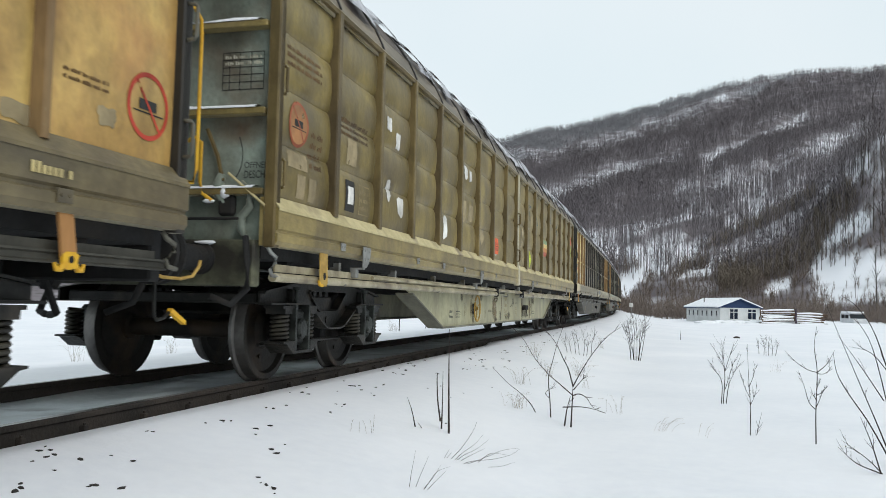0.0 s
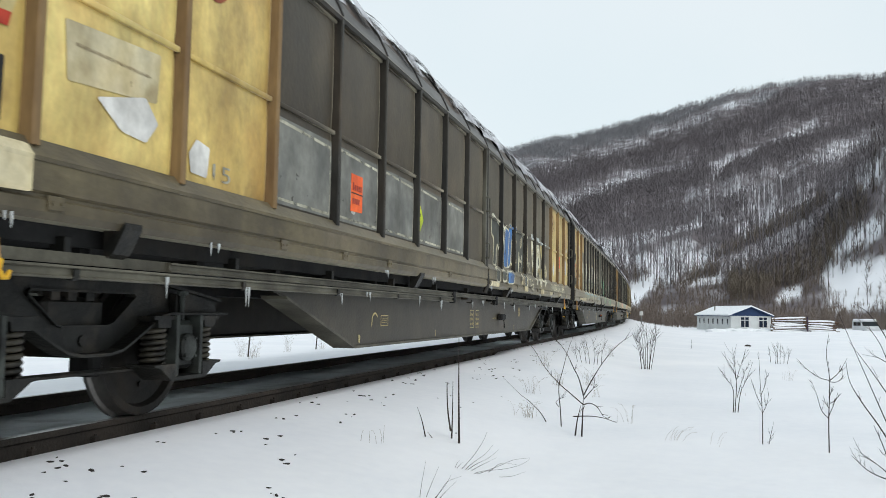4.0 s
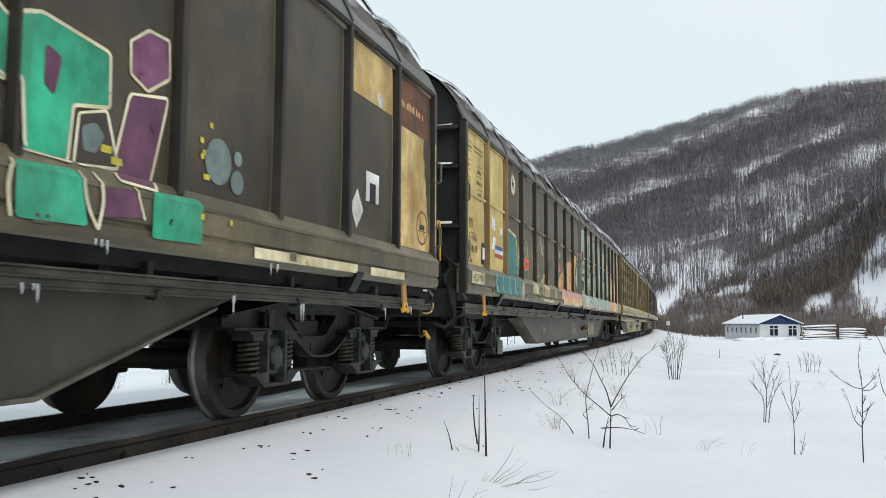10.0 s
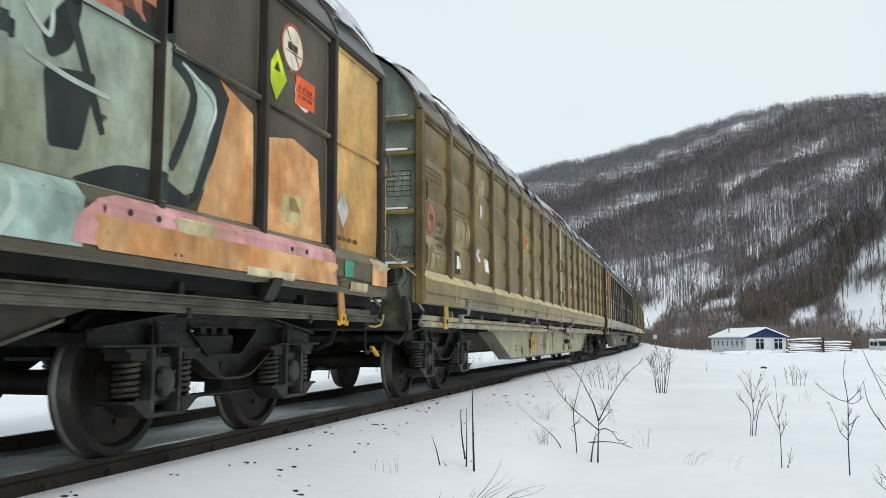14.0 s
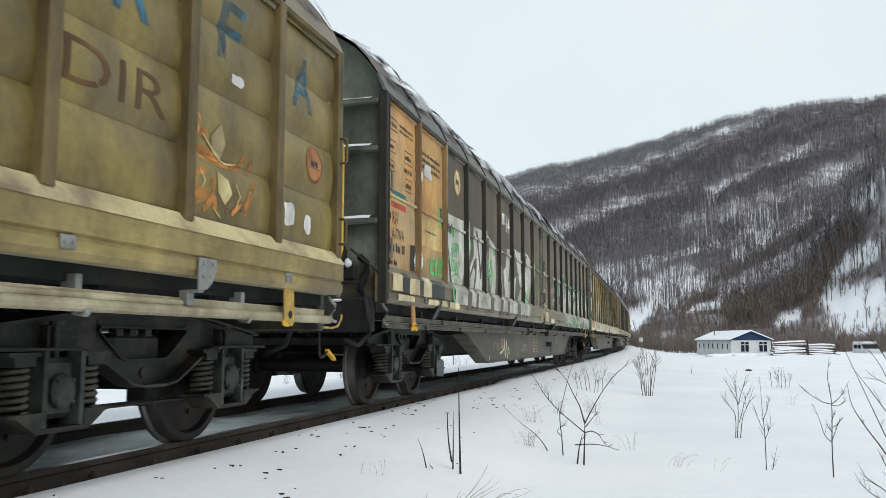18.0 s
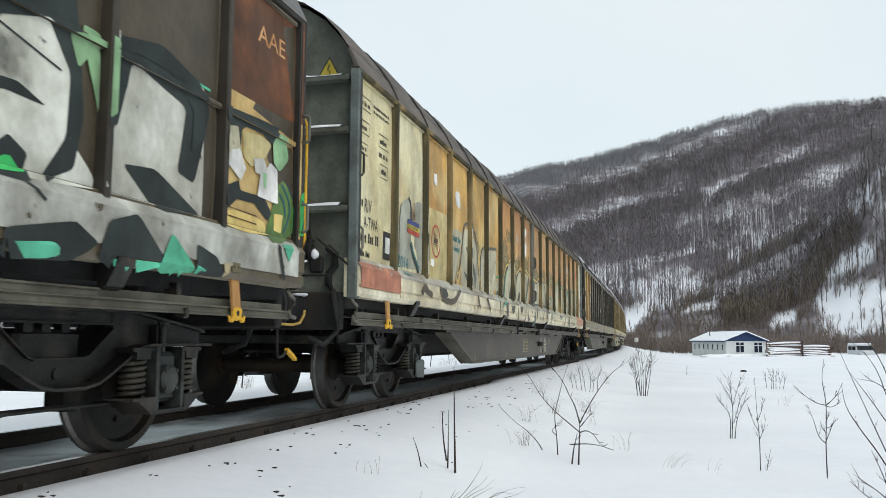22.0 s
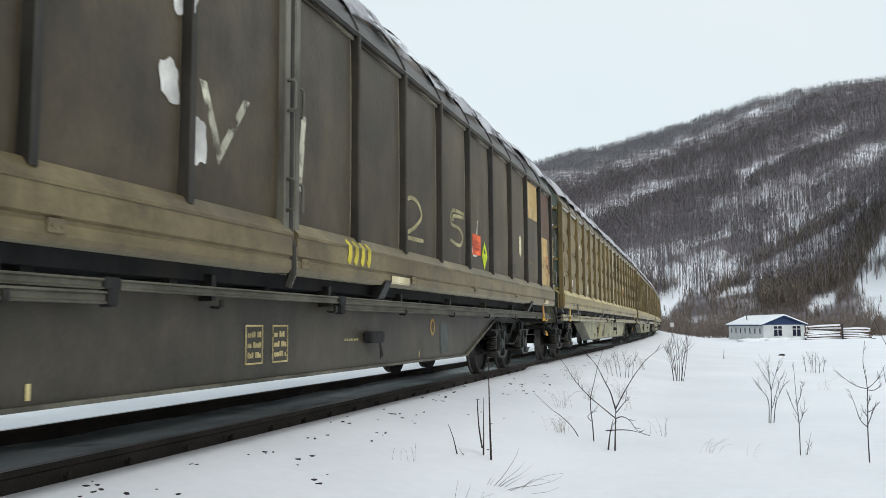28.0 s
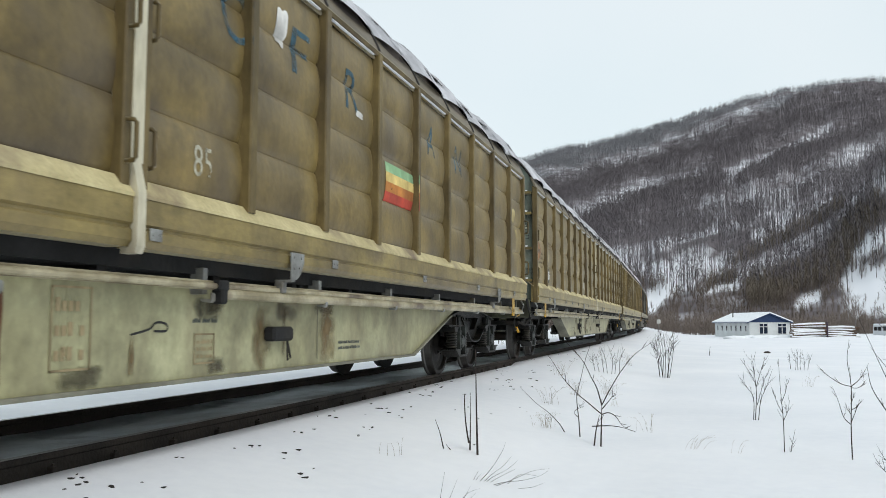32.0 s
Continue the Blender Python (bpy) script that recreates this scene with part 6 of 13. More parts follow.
M["ochre_rib"] = mat("brown_yellow_rib", (0.30, 0.20, 0.09), (0.16, 0.10, 0.05), rough=0.6, scale=3, stretch=(1, 1, 0.25))
M["orange_panel"] = mat("orange_rusting_panel", (0.60, 0.365, 0.11), (0.47, 0.22, 0.055), rough=0.42, scale=0.8, stretch=(1, 1, 0.6), grime=(0.36, 0.30, 0.18), grime_at=0.62, random_hue=0.1, streak=(0.25, 0.1, 0.035), spec=0.45)
M["rust"] = mat("rusty_orange_wall_sheet", (0.66, 0.40, 0.085), (0.44, 0.215, 0.045), rough=0.42, scale=0.9, fine=14, low=0.36, high=0.6, grime=(0.70, 0.56, 0.26), grime_at=0.60, random_hue=0.10, streak=(0.30, 0.24, 0.08), spec=0.45)
M["orange_rust"] = mat("orange_rust_wall_sheet", (0.55, 0.275, 0.06), (0.36, 0.15, 0.032), rough=0.42, scale=0.9, fine=14, grime=(0.66, 0.50, 0.24), grime_at=0.66, random_hue=0.08, streak=(0.36, 0.17, 0.05), spec=0.45)
M["chalk_panel"] = mat("chalky_white_panel", (0.70, 0.71, 0.62), (0.58, 0.57, 0.46), rough=0.42, scale=0.9, grime=(0.40, 0.24, 0.09), grime_at=0.70, streak=(0.48, 0.42, 0.26), spec=0.45)
M["amber"] = mat("amber_brown_panel", (0.66, 0.45, 0.16), (0.54, 0.31, 0.085), rough=0.42, scale=0.8, fine=14, grime=(0.24, 0.09, 0.03), grime_at=0.64, streak=(0.40, 0.19, 0.06), spec=0.45)
M["rust_rib"] = mat("rusty_rib", (0.10, 0.085, 0.045), (0.05, 0.045, 0.025), rough=0.7, scale=3, stretch=(1, 1, 0.25), grime=(0.33, 0.24, 0.11))
M["bone"] = mat("dirty_white_panel", (0.72, 0.68, 0.48), (0.60, 0.54, 0.32), rough=0.42, scale=0.9, grime=(0.44, 0.27, 0.09), grime_at=0.66, streak=(0.52, 0.40, 0.18), spec=0.45)
M["white_beam"] = mat("worn_white_beam", (0.74, 0.70, 0.55), (0.60, 0.54, 0.38), rough=0.45, scale=1.4, stretch=(1, 0.4, 1), grime=(0.20, 0.155, 0.10), grime_at=0.68, streak=(0.36, 0.29, 0.18), spec=0.4)
M["corner_teal"] = mat("worn_teal_grey_corner", (0.15, 0.18, 0.17), (0.09, 0.10, 0.095), rough=0.6, scale=4)
M["tan"] = mat("stained_tan_panel", (0.48, 0.34, 0.115), (0.36, 0.22, 0.06), rough=0.42, scale=1.1, fine=16, grime=(0.30, 0.14, 0.045), grime_at=0.64, random_hue=0.08, streak=(0.38, 0.2, 0.07), spec=0.45)
M["edge_grey"] = mat("worn_grey_edge_steel", (0.19, 0.185, 0.15), (0.10, 0.095, 0.075), rough=0.5, scale=3, stretch=(1, 1, 0.3), grime=(0.05, 0.045, 0.035), grime_at=0.62)
M["chalky"] = mat("chalky_grey_beam", (0.50, 0.49, 0.44), (0.34, 0.33, 0.29), rough=0.45, scale=1.2, stretch=(1, 0.4, 1), grime=(0.14, 0.11, 0.08), grime_at=0.62, streak=(0.2, 0.16, 0.11), spec=0.4)

M["olive_brown"] = mat("brown_wall_sheet", (0.24, 0.175, 0.06), (0.13, 0.094, 0.033), rough=0.42, scale=1.1, fine=18, bump=0.12, grime=(0.095, 0.075, 0.05), grime_at=0.66, random_hue=0.08, streak=(0.09, 0.066, 0.034), spec=0.45)

OLIVE = dict(ledges=(3.33, 2.92, 2.23, 1.60), label="olive-brown sliding-wall wagon with quilted panels and a pale belly", kind="pillow", panel=M["olive"], rib=M["olive_rib"], beam=M["olive_beam"], strip=M["cream"], roof=M["roof_brown"], belly=M["pale"], end=M["end_green"], end_beam=M["olive_beam"], corner=M["olive_rib"], head=M["head_olive"], rod=M["pale_rod"], post=M["post_white"], light=True, plate=M["mustard"], grip=M["olive_rib"], cornice=M["cornice_brown"])
DARK = dict(label="dark umber sliding-wall wagon", kind="flat", panel=M["dark"], rib=M["dark_rib"], beam=M["dark_beam"], roof=M["roof_brown"], belly=M["dark_belly"], end=M["dark_end"], rod=M["dark_rod"], latch=M["dark_beam"], edge=M["edge_grey"], grip=M["edge_grey"], cornice=M["cornice_grey"])


def ends(first, last, m, rib=None):
    d = {k: m for k in list(range(first)) + list(range(18 - last, 18))}
    if rib:
        d.update({("rib", k): rib for k in list(range(1, first + 1)) + list(range(18 - last, 18))})
    return d


TRAIN = [
    dict(DARK, label="dark sliding-wall wagon with faded yellow end panels", special=ends(2, 2, M["tan"], M["ochre_rib"]), beam=M["khaki_beam"], rod=M["shaded_rod"], seed=1, snow=0.2),
    dict(OLIVE, wheel_paint=M["mustard"], seed=2, snow=0.25),
    dict(DARK, label="dark sliding-wall wagon with yellow ends and white graffiti", kind="seam", special=ends(3, 3, M["ochre"], M["ochre_rib"]), seed=3, snow=0.6, ice=1, level_grip=1, end=M["grey_end"]),
    dict(DARK, label="dark sliding-wall wagon with yellow ends and green graffiti", special=ends(2, 0, M["ochre"], M["ochre_rib"]), hoop=1, cocks=1, rod=M["shaded_rod"], seed=4, snow=0.6, orange_rail=1, ice=1),
    dict(DARK, label="dark sliding-wall wagon with teal and peach graffiti", kind="seam_high", special={**ends(2, 0, M["ochre"], M["ochre_rib"]), 17: M["amber"], ("rib", 17): M["dark_rib"]}, plates=1, cocks=1, seed=5, snow=0.3),
    dict(OLIVE, seed=6, snow=0.3),
    dict(DARK, label="dark sliding-wall wagon with orange ends and silver graffiti", kind="seam", special=ends(2, 0, M["orange_panel"], M["ochre_rib"]), plates=1, seed=7, snow=0.6, beam=M["dark_beam"], end=M["grey_end"]),
    dict(DARK, label="rust-orange sliding-wall wagon with grey bubble graffiti", panel=M["rust"], cornice=M["roof_brown"], end=M["grey_end"], rib=M["rust_rib"], beam=M["white_beam"], strip=M["chalky"], latch=M["white_beam"], corner=M["corner_teal"], post=M["corner_teal"], plates=1, special={**{k: M["orange_rust"] for k in range(6, 17)}, **ends(2, 0, M["bone"]), 17: M["chalk_panel"]}, seed=8, snow=0),
    dict(DARK, label="dark sliding-wall wagon with yellow ends and chalked numbers", special=ends(2, 0, M["ochre"], M["ochre_rib"]), beam=M["khaki_beam"], latch=M["khaki_beam"], seed=9, snow=0.3),
    dict(OLIVE, wheel_paint=M["cream"], seed=10, snow=0.75, panel_snow=1, panel=M["olive_brown"]),
    dict(OLIVE, wheel_paint=M["bogie"], seed=11, snow=0.8, panel_snow=1, panel=M["olive_brown"]),
    dict(OLIVE, wheel_paint=M["bogie"], seed=12, snow=0.7, panel=M["olive_brown"]),
    dict(DARK, seed=13, snow=0.5, special=ends(2, 2, M["ochre"], M["ochre_rib"])),
    dict(DARK, seed=14, snow=0.4, special=ends(2, 2, M["ochre"], M["ochre_rib"])),
]
WAGONS = [build_wagon(spec) for spec in TRAIN]

# ---- paint, stickers and lettering on the near side of the wagons ----
def paint(name, col, col2=None, worn=0.12, rough=0.6, scale=2.5, feather=0.025, soft=False):
    return mat(name, col, col2 or tuple(c * 0.62 for c in col), rough=rough, scale=scale, fine=9, bump=0.05, worn=worn, low=0.40, high=0.60, streak=tuple(c * 0.45 + 0.02 for c in (col2 or col)), feather=feather, soft=soft)


K = {
    "cream": paint("cream_spray", (0.62, 0.55, 0.36), (0.46, 0.37, 0.2)),
    "chalk": paint("white_chalk", (0.55, 0.54, 0.44), worn=0.35, feather=0.09),
    "faint": paint("faint_spray", (0.30, 0.33, 0.31), worn=0.5, feather=0.09),
    "white": paint("white_spray", (0.74, 0.73, 0.62), (0.58, 0.54, 0.38)),
    "silver": paint("silver_spray", (0.56, 0.57, 0.52), (0.42, 0.42, 0.37), scale=1.5),
    "ash": paint("ash_grey_spray", (0.52, 0.49, 0.36), (0.36, 0.34, 0.245), worn=0.04, scale=1.4),
    "sky": paint("light_blue_spray", (0.34, 0.50, 0.60), (0.28, 0.42, 0.48)),
    "blue": paint("blue_spray", (0.02, 0.15, 0.42), (0.02, 0.10, 0.30)),
    "dull_blue": paint("dull_blue_spray", (0.05, 0.155, 0.24), (0.04, 0.10, 0.14), worn=0.38, feather=0.2),
    "green": paint("green_spray", (0.04, 0.42, 0.25), (0.06, 0.34, 0.21)),
    "lime": paint("bright_green_spray", (0.06, 0.60, 0.16), worn=0.06),
    "purple": paint("purple_spray", (0.17, 0.07, 0.13), (0.11, 0.045, 0.085)),
    "teal": paint("teal_spray", (0.025, 0.20, 0.20), (0.02, 0.14, 0.15)),
    "mint": paint("pale_mint_spray", (0.34, 0.43, 0.38), (0.26, 0.29, 0.20), worn=0.05, scale=1.6),
    "mint_light": paint("white_mint_spray", (0.50, 0.60, 0.56), (0.40, 0.50, 0.45)),
    "moss": paint("mossy_spray", (0.36, 0.39, 0.25), (0.30, 0.33, 0.21), worn=0.58, feather=0.28, soft=True),
    "night": paint("black_teal_spray", (0.03, 0.04, 0.04), worn=0.02),
    "umber": paint("umber_spray", (0.085, 0.065, 0.058), (0.065, 0.05, 0.045), worn=0.02),
    "peach": paint("peach_spray", (0.72, 0.43, 0.21), (0.58, 0.27, 0.10), worn=0.05),
    "pink": paint("pink_spray", (0.62, 0.32, 0.34), (0.50, 0.25, 0.22)),
    "salmon": paint("salmon_spray", (0.56, 0.24, 0.16), (0.44, 0.17, 0.12)),
    "yellow": paint("yellow_spray", (0.66, 0.55, 0.07), worn=0.15),
    "straw": paint("straw_yellow_paint", (0.58, 0.50, 0.26), (0.45, 0.36, 0.16), worn=0.1),
    "ochre": paint("ochre_patch", (0.56, 0.41, 0.18), (0.44, 0.28, 0.10), worn=0.0, scale=2.0),
    "maroon": paint("maroon_patch", (0.10, 0.035, 0.025), (0.07, 0.03, 0.022), worn=0.0),
    "rust_patch": paint("rust_brown_patch", (0.17, 0.065, 0.03), (0.09, 0.04, 0.022), worn=0.0),
    "orange": paint("orange_sticker", (0.85, 0.14, 0.03), (0.75, 0.11, 0.03), worn=0.0),
    "neon": paint("neon_yellow_sticker", (0.68, 0.85, 0.02), worn=0.0),
    "red": paint("red_paint", (0.50, 0.06, 0.035), worn=0.1),
    "dark_red": paint("faded_red_paint", (0.36, 0.10, 0.05), worn=0.2),
    "torn": paint("torn_white_paper", (0.80, 0.80, 0.79), worn=0.03),
    "ghost": paint("pale_ghost_mark", (0.36, 0.29, 0.17), worn=0.15),
    "ink": paint("black_lettering", (0.03, 0.03, 0.03), worn=0.1),
    "brown_ink": paint("brown_lettering", (0.14, 0.08, 0.035), worn=0.15),
    "flame": paint("orange_flame_spray", (0.56, 0.25, 0.07), (0.45, 0.17, 0.045), worn=0.4, feather=0.2),
    "plate": paint("black_label_plate", (0.02, 0.02, 0.022), worn=0.0),
    "silver_beam": paint("flaking_silver_spray", (0.50, 0.51, 0.48), (0.30, 0.30, 0.27), worn=0.16, scale=3),
    "denim": paint("mottled_blue_spray", (0.07, 0.15, 0.26), (0.40, 0.47, 0.47), worn=0.04, scale=6),
    "ember": paint("faded_brown_red_spray", (0.13, 0.06, 0.042), (0.10, 0.055, 0.042), worn=0.55, feather=0.2),
    "ember_mist": paint("brown_red_overspray", (0.13, 0.06, 0.042), (0.10, 0.055, 0.042), worn=0.58, feather=0.28, soft=True),
    "blue_mist": paint("dull_blue_overspray", (0.04, 0.10, 0.15), (0.03, 0.06, 0.085), worn=0.58, feather=0.28, soft=True),
    "smoke_blue": paint("grey_blue_spray", (0.22, 0.28, 0.27), (0.16, 0.21, 0.21), worn=0.1),
    "pond": paint("grey_teal_spray", (0.30, 0.38, 0.36), (0.36, 0.33, 0.22), worn=0.08, scale=2.2),
    "sky_white": paint("white_blue_spray", (0.60, 0.66, 0.68), (0.45, 0.5, 0.5), worn=0.1),
    "bright_chalk": paint("pale_yellow_marker", (0.66, 0.62, 0.46), worn=0.08),
    "olive_line": paint("olive_yellow_spray", (0.36, 0.36, 0.12), worn=0.18),
    "faded_teal": paint("faded_teal_spray", (0.07, 0.16, 0.13), worn=0.25),
    "jade": paint("jade_spray", (0.12, 0.56, 0.36), (0.08, 0.40, 0.26), worn=0.06),
    "lichen": paint("green_weathering", (0.30, 0.28, 0.13), (0.23, 0.19, 0.085), worn=0.58, scale=1.5, feather=0.28, soft=True),
    "navy": paint("navy_blue_paint", (0.04, 0.05, 0.20), worn=0.05),
    "rust_run": paint("thin_rust_wash", (0.21, 0.15, 0.075), (0.17, 0.12, 0.06), worn=0.58, feather=0.28, soft=True),
    "belly_soot": paint("brown_belly_soot", (0.085, 0.078, 0.055), (0.12, 0.105, 0.07), worn=0.58, scale=3, feather=0.28, soft=True),
    "old_salmon": paint("flaking_salmon_paint", (0.52, 0.21, 0.13), (0.36, 0.14, 0.09), worn=0.24, scale=4),
    "dull_orange": paint("dull_orange_disc", (0.36, 0.17, 0.07), (0.26, 0.13, 0.06), worn=0.1),
    "jade_pale": paint("pale_green_spray", (0.28, 0.46, 0.26), (0.2, 0.36, 0.2), worn=0.06),
    "old_chalk": paint("yellowed_chalk", (0.40, 0.36, 0.20), worn=0.2),
    "amber": paint("amber_ring_paint", (0.60, 0.36, 0.09), (0.55, 0.42, 0.2), worn=0.1),
    "beam_mint": paint("cyan_mint_spray", (0.38, 0.52, 0.49), (0.25, 0.35, 0.32), worn=0.08, scale=2),
    "lemon": paint("lemon_cream_spray", (0.74, 0.58, 0.22), (0.62, 0.46, 0.16), worn=0.06),
    "pewter": paint("pewter_grey_spray", (0.38, 0.39, 0.34), (0.28, 0.28, 0.23), worn=0.05, scale=1.4),
    "peach_light": paint("light_peach_spray", (0.80, 0.56, 0.28), (0.72, 0.45, 0.2), worn=0.3, feather=0.2),
    "patch": paint("pale_cream_patch", (0.66, 0.60, 0.42), (0.52, 0.44, 0.26), worn=0.08, scale=3),
    "blue_line": paint("deep_blue_spray", (0.02, 0.09, 0.20), (0.015, 0.10, 0.13), worn=0.05),
    "green_olive": paint("olive_green_spray", (0.13, 0.22, 0.06), (0.08, 0.15, 0.05), worn=0.05),
    "dim_mist": paint("grey_overspray", (0.30, 0.31, 0.28), worn=0.66, feather=0.28, soft=True),
    "lemon_mist": paint("yellow_overspray", (0.58, 0.45, 0.18), worn=0.68, feather=0.28, soft=True),
    "amber_dark": paint("brown_amber_spray", (0.15, 0.09, 0.03), (0.11, 0.07, 0.03), worn=0.1),
    "slate_blue": paint("slate_blue_spray", (0.035, 0.055, 0.075), (0.03, 0.04, 0.05), worn=0.08),
    "slate": paint("worn_grey_poster", (0.21, 0.215, 0.20), (0.13, 0.135, 0.13), worn=0.08),
    "flame_solid": paint("orange_rust_fill", (0.58, 0.24, 0.05), (0.42, 0.15, 0.035), worn=0.04),
    "peach_dull": paint("dull_peach_spray", (0.40, 0.27, 0.15), (0.3, 0.2, 0.11), worn=0.06),
    "rim_white": paint("white_outline_spray", (0.76, 0.72, 0.55), (0.66, 0.60, 0.40), worn=0.04),
    "pond_fade": paint("grey_teal_fade", (0.30, 0.40, 0.39), (0.36, 0.34, 0.23), worn=0.36, scale=2.2, feather=0.26, soft=True),
    "dim": paint("dim_olive_lettering", (0.15, 0.145, 0.10), worn=0.2),
    "smoke": paint("grey_green_patch", (0.10, 0.12, 0.12), worn=0.05),
}
RIBS = [0.02 + b * BAY for b in range(1, BAYS)] + [HALF + 0.04 + b * BAY for b in range(1, BAYS)]
EDGES = [(0.02, 0.095), (0.02 + DOOR - 0.075, 0.02 + DOOR), (HALF + 0.04, HALF + 0.115), (HALF + 0.04 + DOOR - 0.075, HALF + 0.04 + DOOR)]


def beam_x(z):
    """Face of the lower beam and its sloping sill."""
    return float(np.interp(z, (1.155, 1.19, 1.425, 1.446, 1.463, 1.54), (1.494, 1.5225, 1.5245, 1.529, 1.514, 1.452)))


KINDS = {w.name: spec.get("kind", "flat") for (w, _), spec in zip(WAGONS, TRAIN)}
BAY_EDGES = [0.02 + b * BAY for b in range(BAYS + 1)] + [HALF + 0.04 + b * BAY for b in range(BAYS + 1)]


def surface_x(kind, u, z, um):
    """How far out the wagon's near side lies at u along and z up; um: the middle of the piece of paint, which tells rib from sheet."""
    if z < 1.1:
        return WEB_X + 0.002
    rib = 0.049 if kind == "pillow" else 0.028
    if any(abs(um - r) < rib for r in RIBS):
        return SIDE + 0.0605
    if any(a <= um <= b for a, b in EDGES):
        return SIDE + 0.0555
    if kind in SEAMS and abs(z - SEAMS[kind]) < 0.0185:
        return SIDE + 0.0165
    near = max(min(abs(u - r) for r in BAY_EDGES) - 0.015, 0)
    return SIDE + panel_rise(kind, z - Z0) + float(np.interp(near, [d for d, _ in PANEL_EDGE], [f * (0.3 if kind == "pillow" else 1.0) for _, f in PANEL_EDGE]))


def stick(wagon, bm, colour, name="graffiti", label="", lift=1):
    """Lay flat paint (y along the wagon from its near end, z up) over panels, ribs and beam, following their relief."""
    if not bm.verts:
        bm.free()
        return
    kind = KINDS[wagon.name]
    us, zs = [v.co.y for v in bm.verts], [v.co.z for v in bm.verts]
    lo, hi, bottom, top = min(us), max(us), min(zs), max(zs)

    def cut(co, no):
        bmesh.ops.bisect_plane(bm, geom=list(bm.verts) + list(bm.edges) + list(bm.faces), plane_co=co, plane_no=no, dist=1e-5)

    heights = [1.535, 1.463, 1.446, 1.425, 1.19, 1.1]
    if top > 1.1:
        rib = 0.049 if kind == "pillow" else 0.028
        wide = [rib, 0.10] if kind == "pillow" else [rib, 0.046, 0.10]
        for c in [r + d * k for r in RIBS for d in wide for k in (-1, 1)] + [e for pair in EDGES for e in pair]:
            if lo < c < hi:
                cut((0, c, 0), (0, 1, 0))
        heights += [Z0 + z for z in panel_levels(kind)[1] if Z0 + z > 1.54]
        if kind in SEAMS:
            heights += [SEAMS[kind] - 0.018, SEAMS[kind] + 0.018]
    for z in heights:
        if bottom + 1e-4 < z < top - 1e-4:
            cut((0, 0, z), (0, 0, 1))
    drop = [f for f in bm.faces if 0.99 < f.calc_center_median().z < 1.15]
    if drop:
        bmesh.ops.delete(bm, geom=drop, context="FACES")

    def zone(f):
        c = f.calc_center_median()
        if c.z < 1.535:
            return 0 if c.z < 1.1 else 1
        if any(abs(c.y - r) < (0.049 if kind == "pillow" else 0.028) for r in RIBS):
            return 2
        if any(a <= c.y <= b for a, b in EDGES):
            return 3
        return 4 if kind in SEAMS and abs(c.z - SEAMS[kind]) < 0.018 else 5

    zones = {f: zone(f) for f in bm.faces}
    split = [e for e in bm.edges if len(e.link_faces) == 2 and zones[e.link_faces[0]] != zones[e.link_faces[1]]]
    if split:
        bmesh.ops.split_edges(bm, edges=split)
    proud = 0.0012 + lift * 0.0016
    for f in bm.faces:
        c, k = f.calc_center_median(), zones[f]
        for v in f.verts:
            if k == 1:
                v.co.x = beam_x(v.co.z) + proud
            elif k == 5:
                z = v.co.z + (-0.03 if v.co.z > c.z else 0.03) * (kind in SEAMS and abs(v.co.z - SEAMS[kind]) < 0.0185)
                v.co.x = surface_x(kind, v.co.y, z, c.y) + proud
            else:
                v.co.x = surface_x(kind, v.co.y, c.z, c.y) + proud
    for v in bm.verts:
        v.co.y -= HALF
    put(name, bmesh_to(name, bm, colour), wagon, None, label)


def poly(*pts):
    bm = bmesh.new()
    f = bm.faces.new([bm.verts.new((0, u, z)) for u, z in pts])
    f.normal_update()
    if f.normal.x < 0:
        f.normal_flip()
    bmesh.ops.triangulate(bm, faces=bm.faces)
    return bm


def rounded(pts, cut=0.2, turns=2):
    """The same outline with its corners cut off and so rounded, as a spray can draws it."""
    for _ in range(turns):
        out = []
        for (a, b), (c, d) in zip(pts, list(pts[1:]) + [pts[0]]):
            out += [(a + (c - a) * cut, b + (d - b) * cut), (c - (c - a) * cut, d - (d - b) * cut)]
        pts = out
    return pts


def rect(u0, u1, z0, z1):
    return poly((u0, z0), (u1, z0), (u1, z1), (u0, z1))


def ragged(u0, u1, z0, z1, seed, n=30, rough=0.3):
    """A patch with a torn or sprayed outline inside the given box."""
    rng = random.Random(seed)
    cu, cz, ru, rz = (u0 + u1) / 2, (z0 + z1) / 2, (u1 - u0) / 2, (z1 - z0) / 2
    if rough < 0.25:
        # a torn rectangle with nearly straight sides
        pts = []
        for a, b in (((u0, z0), (u1, z0)), ((u1, z0), (u1, z1)), ((u1, z1), (u0, z1)), ((u0, z1), (u0, z0))):
            for k in range(4):
                f = k / 4
                pts.append((a[0] + (b[0] - a[0]) * f + rng.gauss(0, rough * 0.12) * ru, a[1] + (b[1] - a[1]) * f + rng.gauss(0, rough * 0.12) * rz))
        return poly(*pts)
    pts = []
    wob = [1 - rough * rng.random() ** 1.5 for _ in range(n)]
    wob = [(wob[k - 1] + 2 * wob[k] + wob[(k + 1) % n]) / 4 if rough > 0.3 else wob[k] for k in range(n)]
    for k in range(n):
        a = 2 * math.pi * (k + 0.5) / n
        c, s = math.cos(a), math.sin(a)
        sq = 1 / max(abs(c), abs(s)) ** (0.97 if rough < 0.25 else 0.75)
        pts.append((cu + ru * c * sq * wob[k], cz + rz * s * sq * wob[k]))
    return poly(*pts)


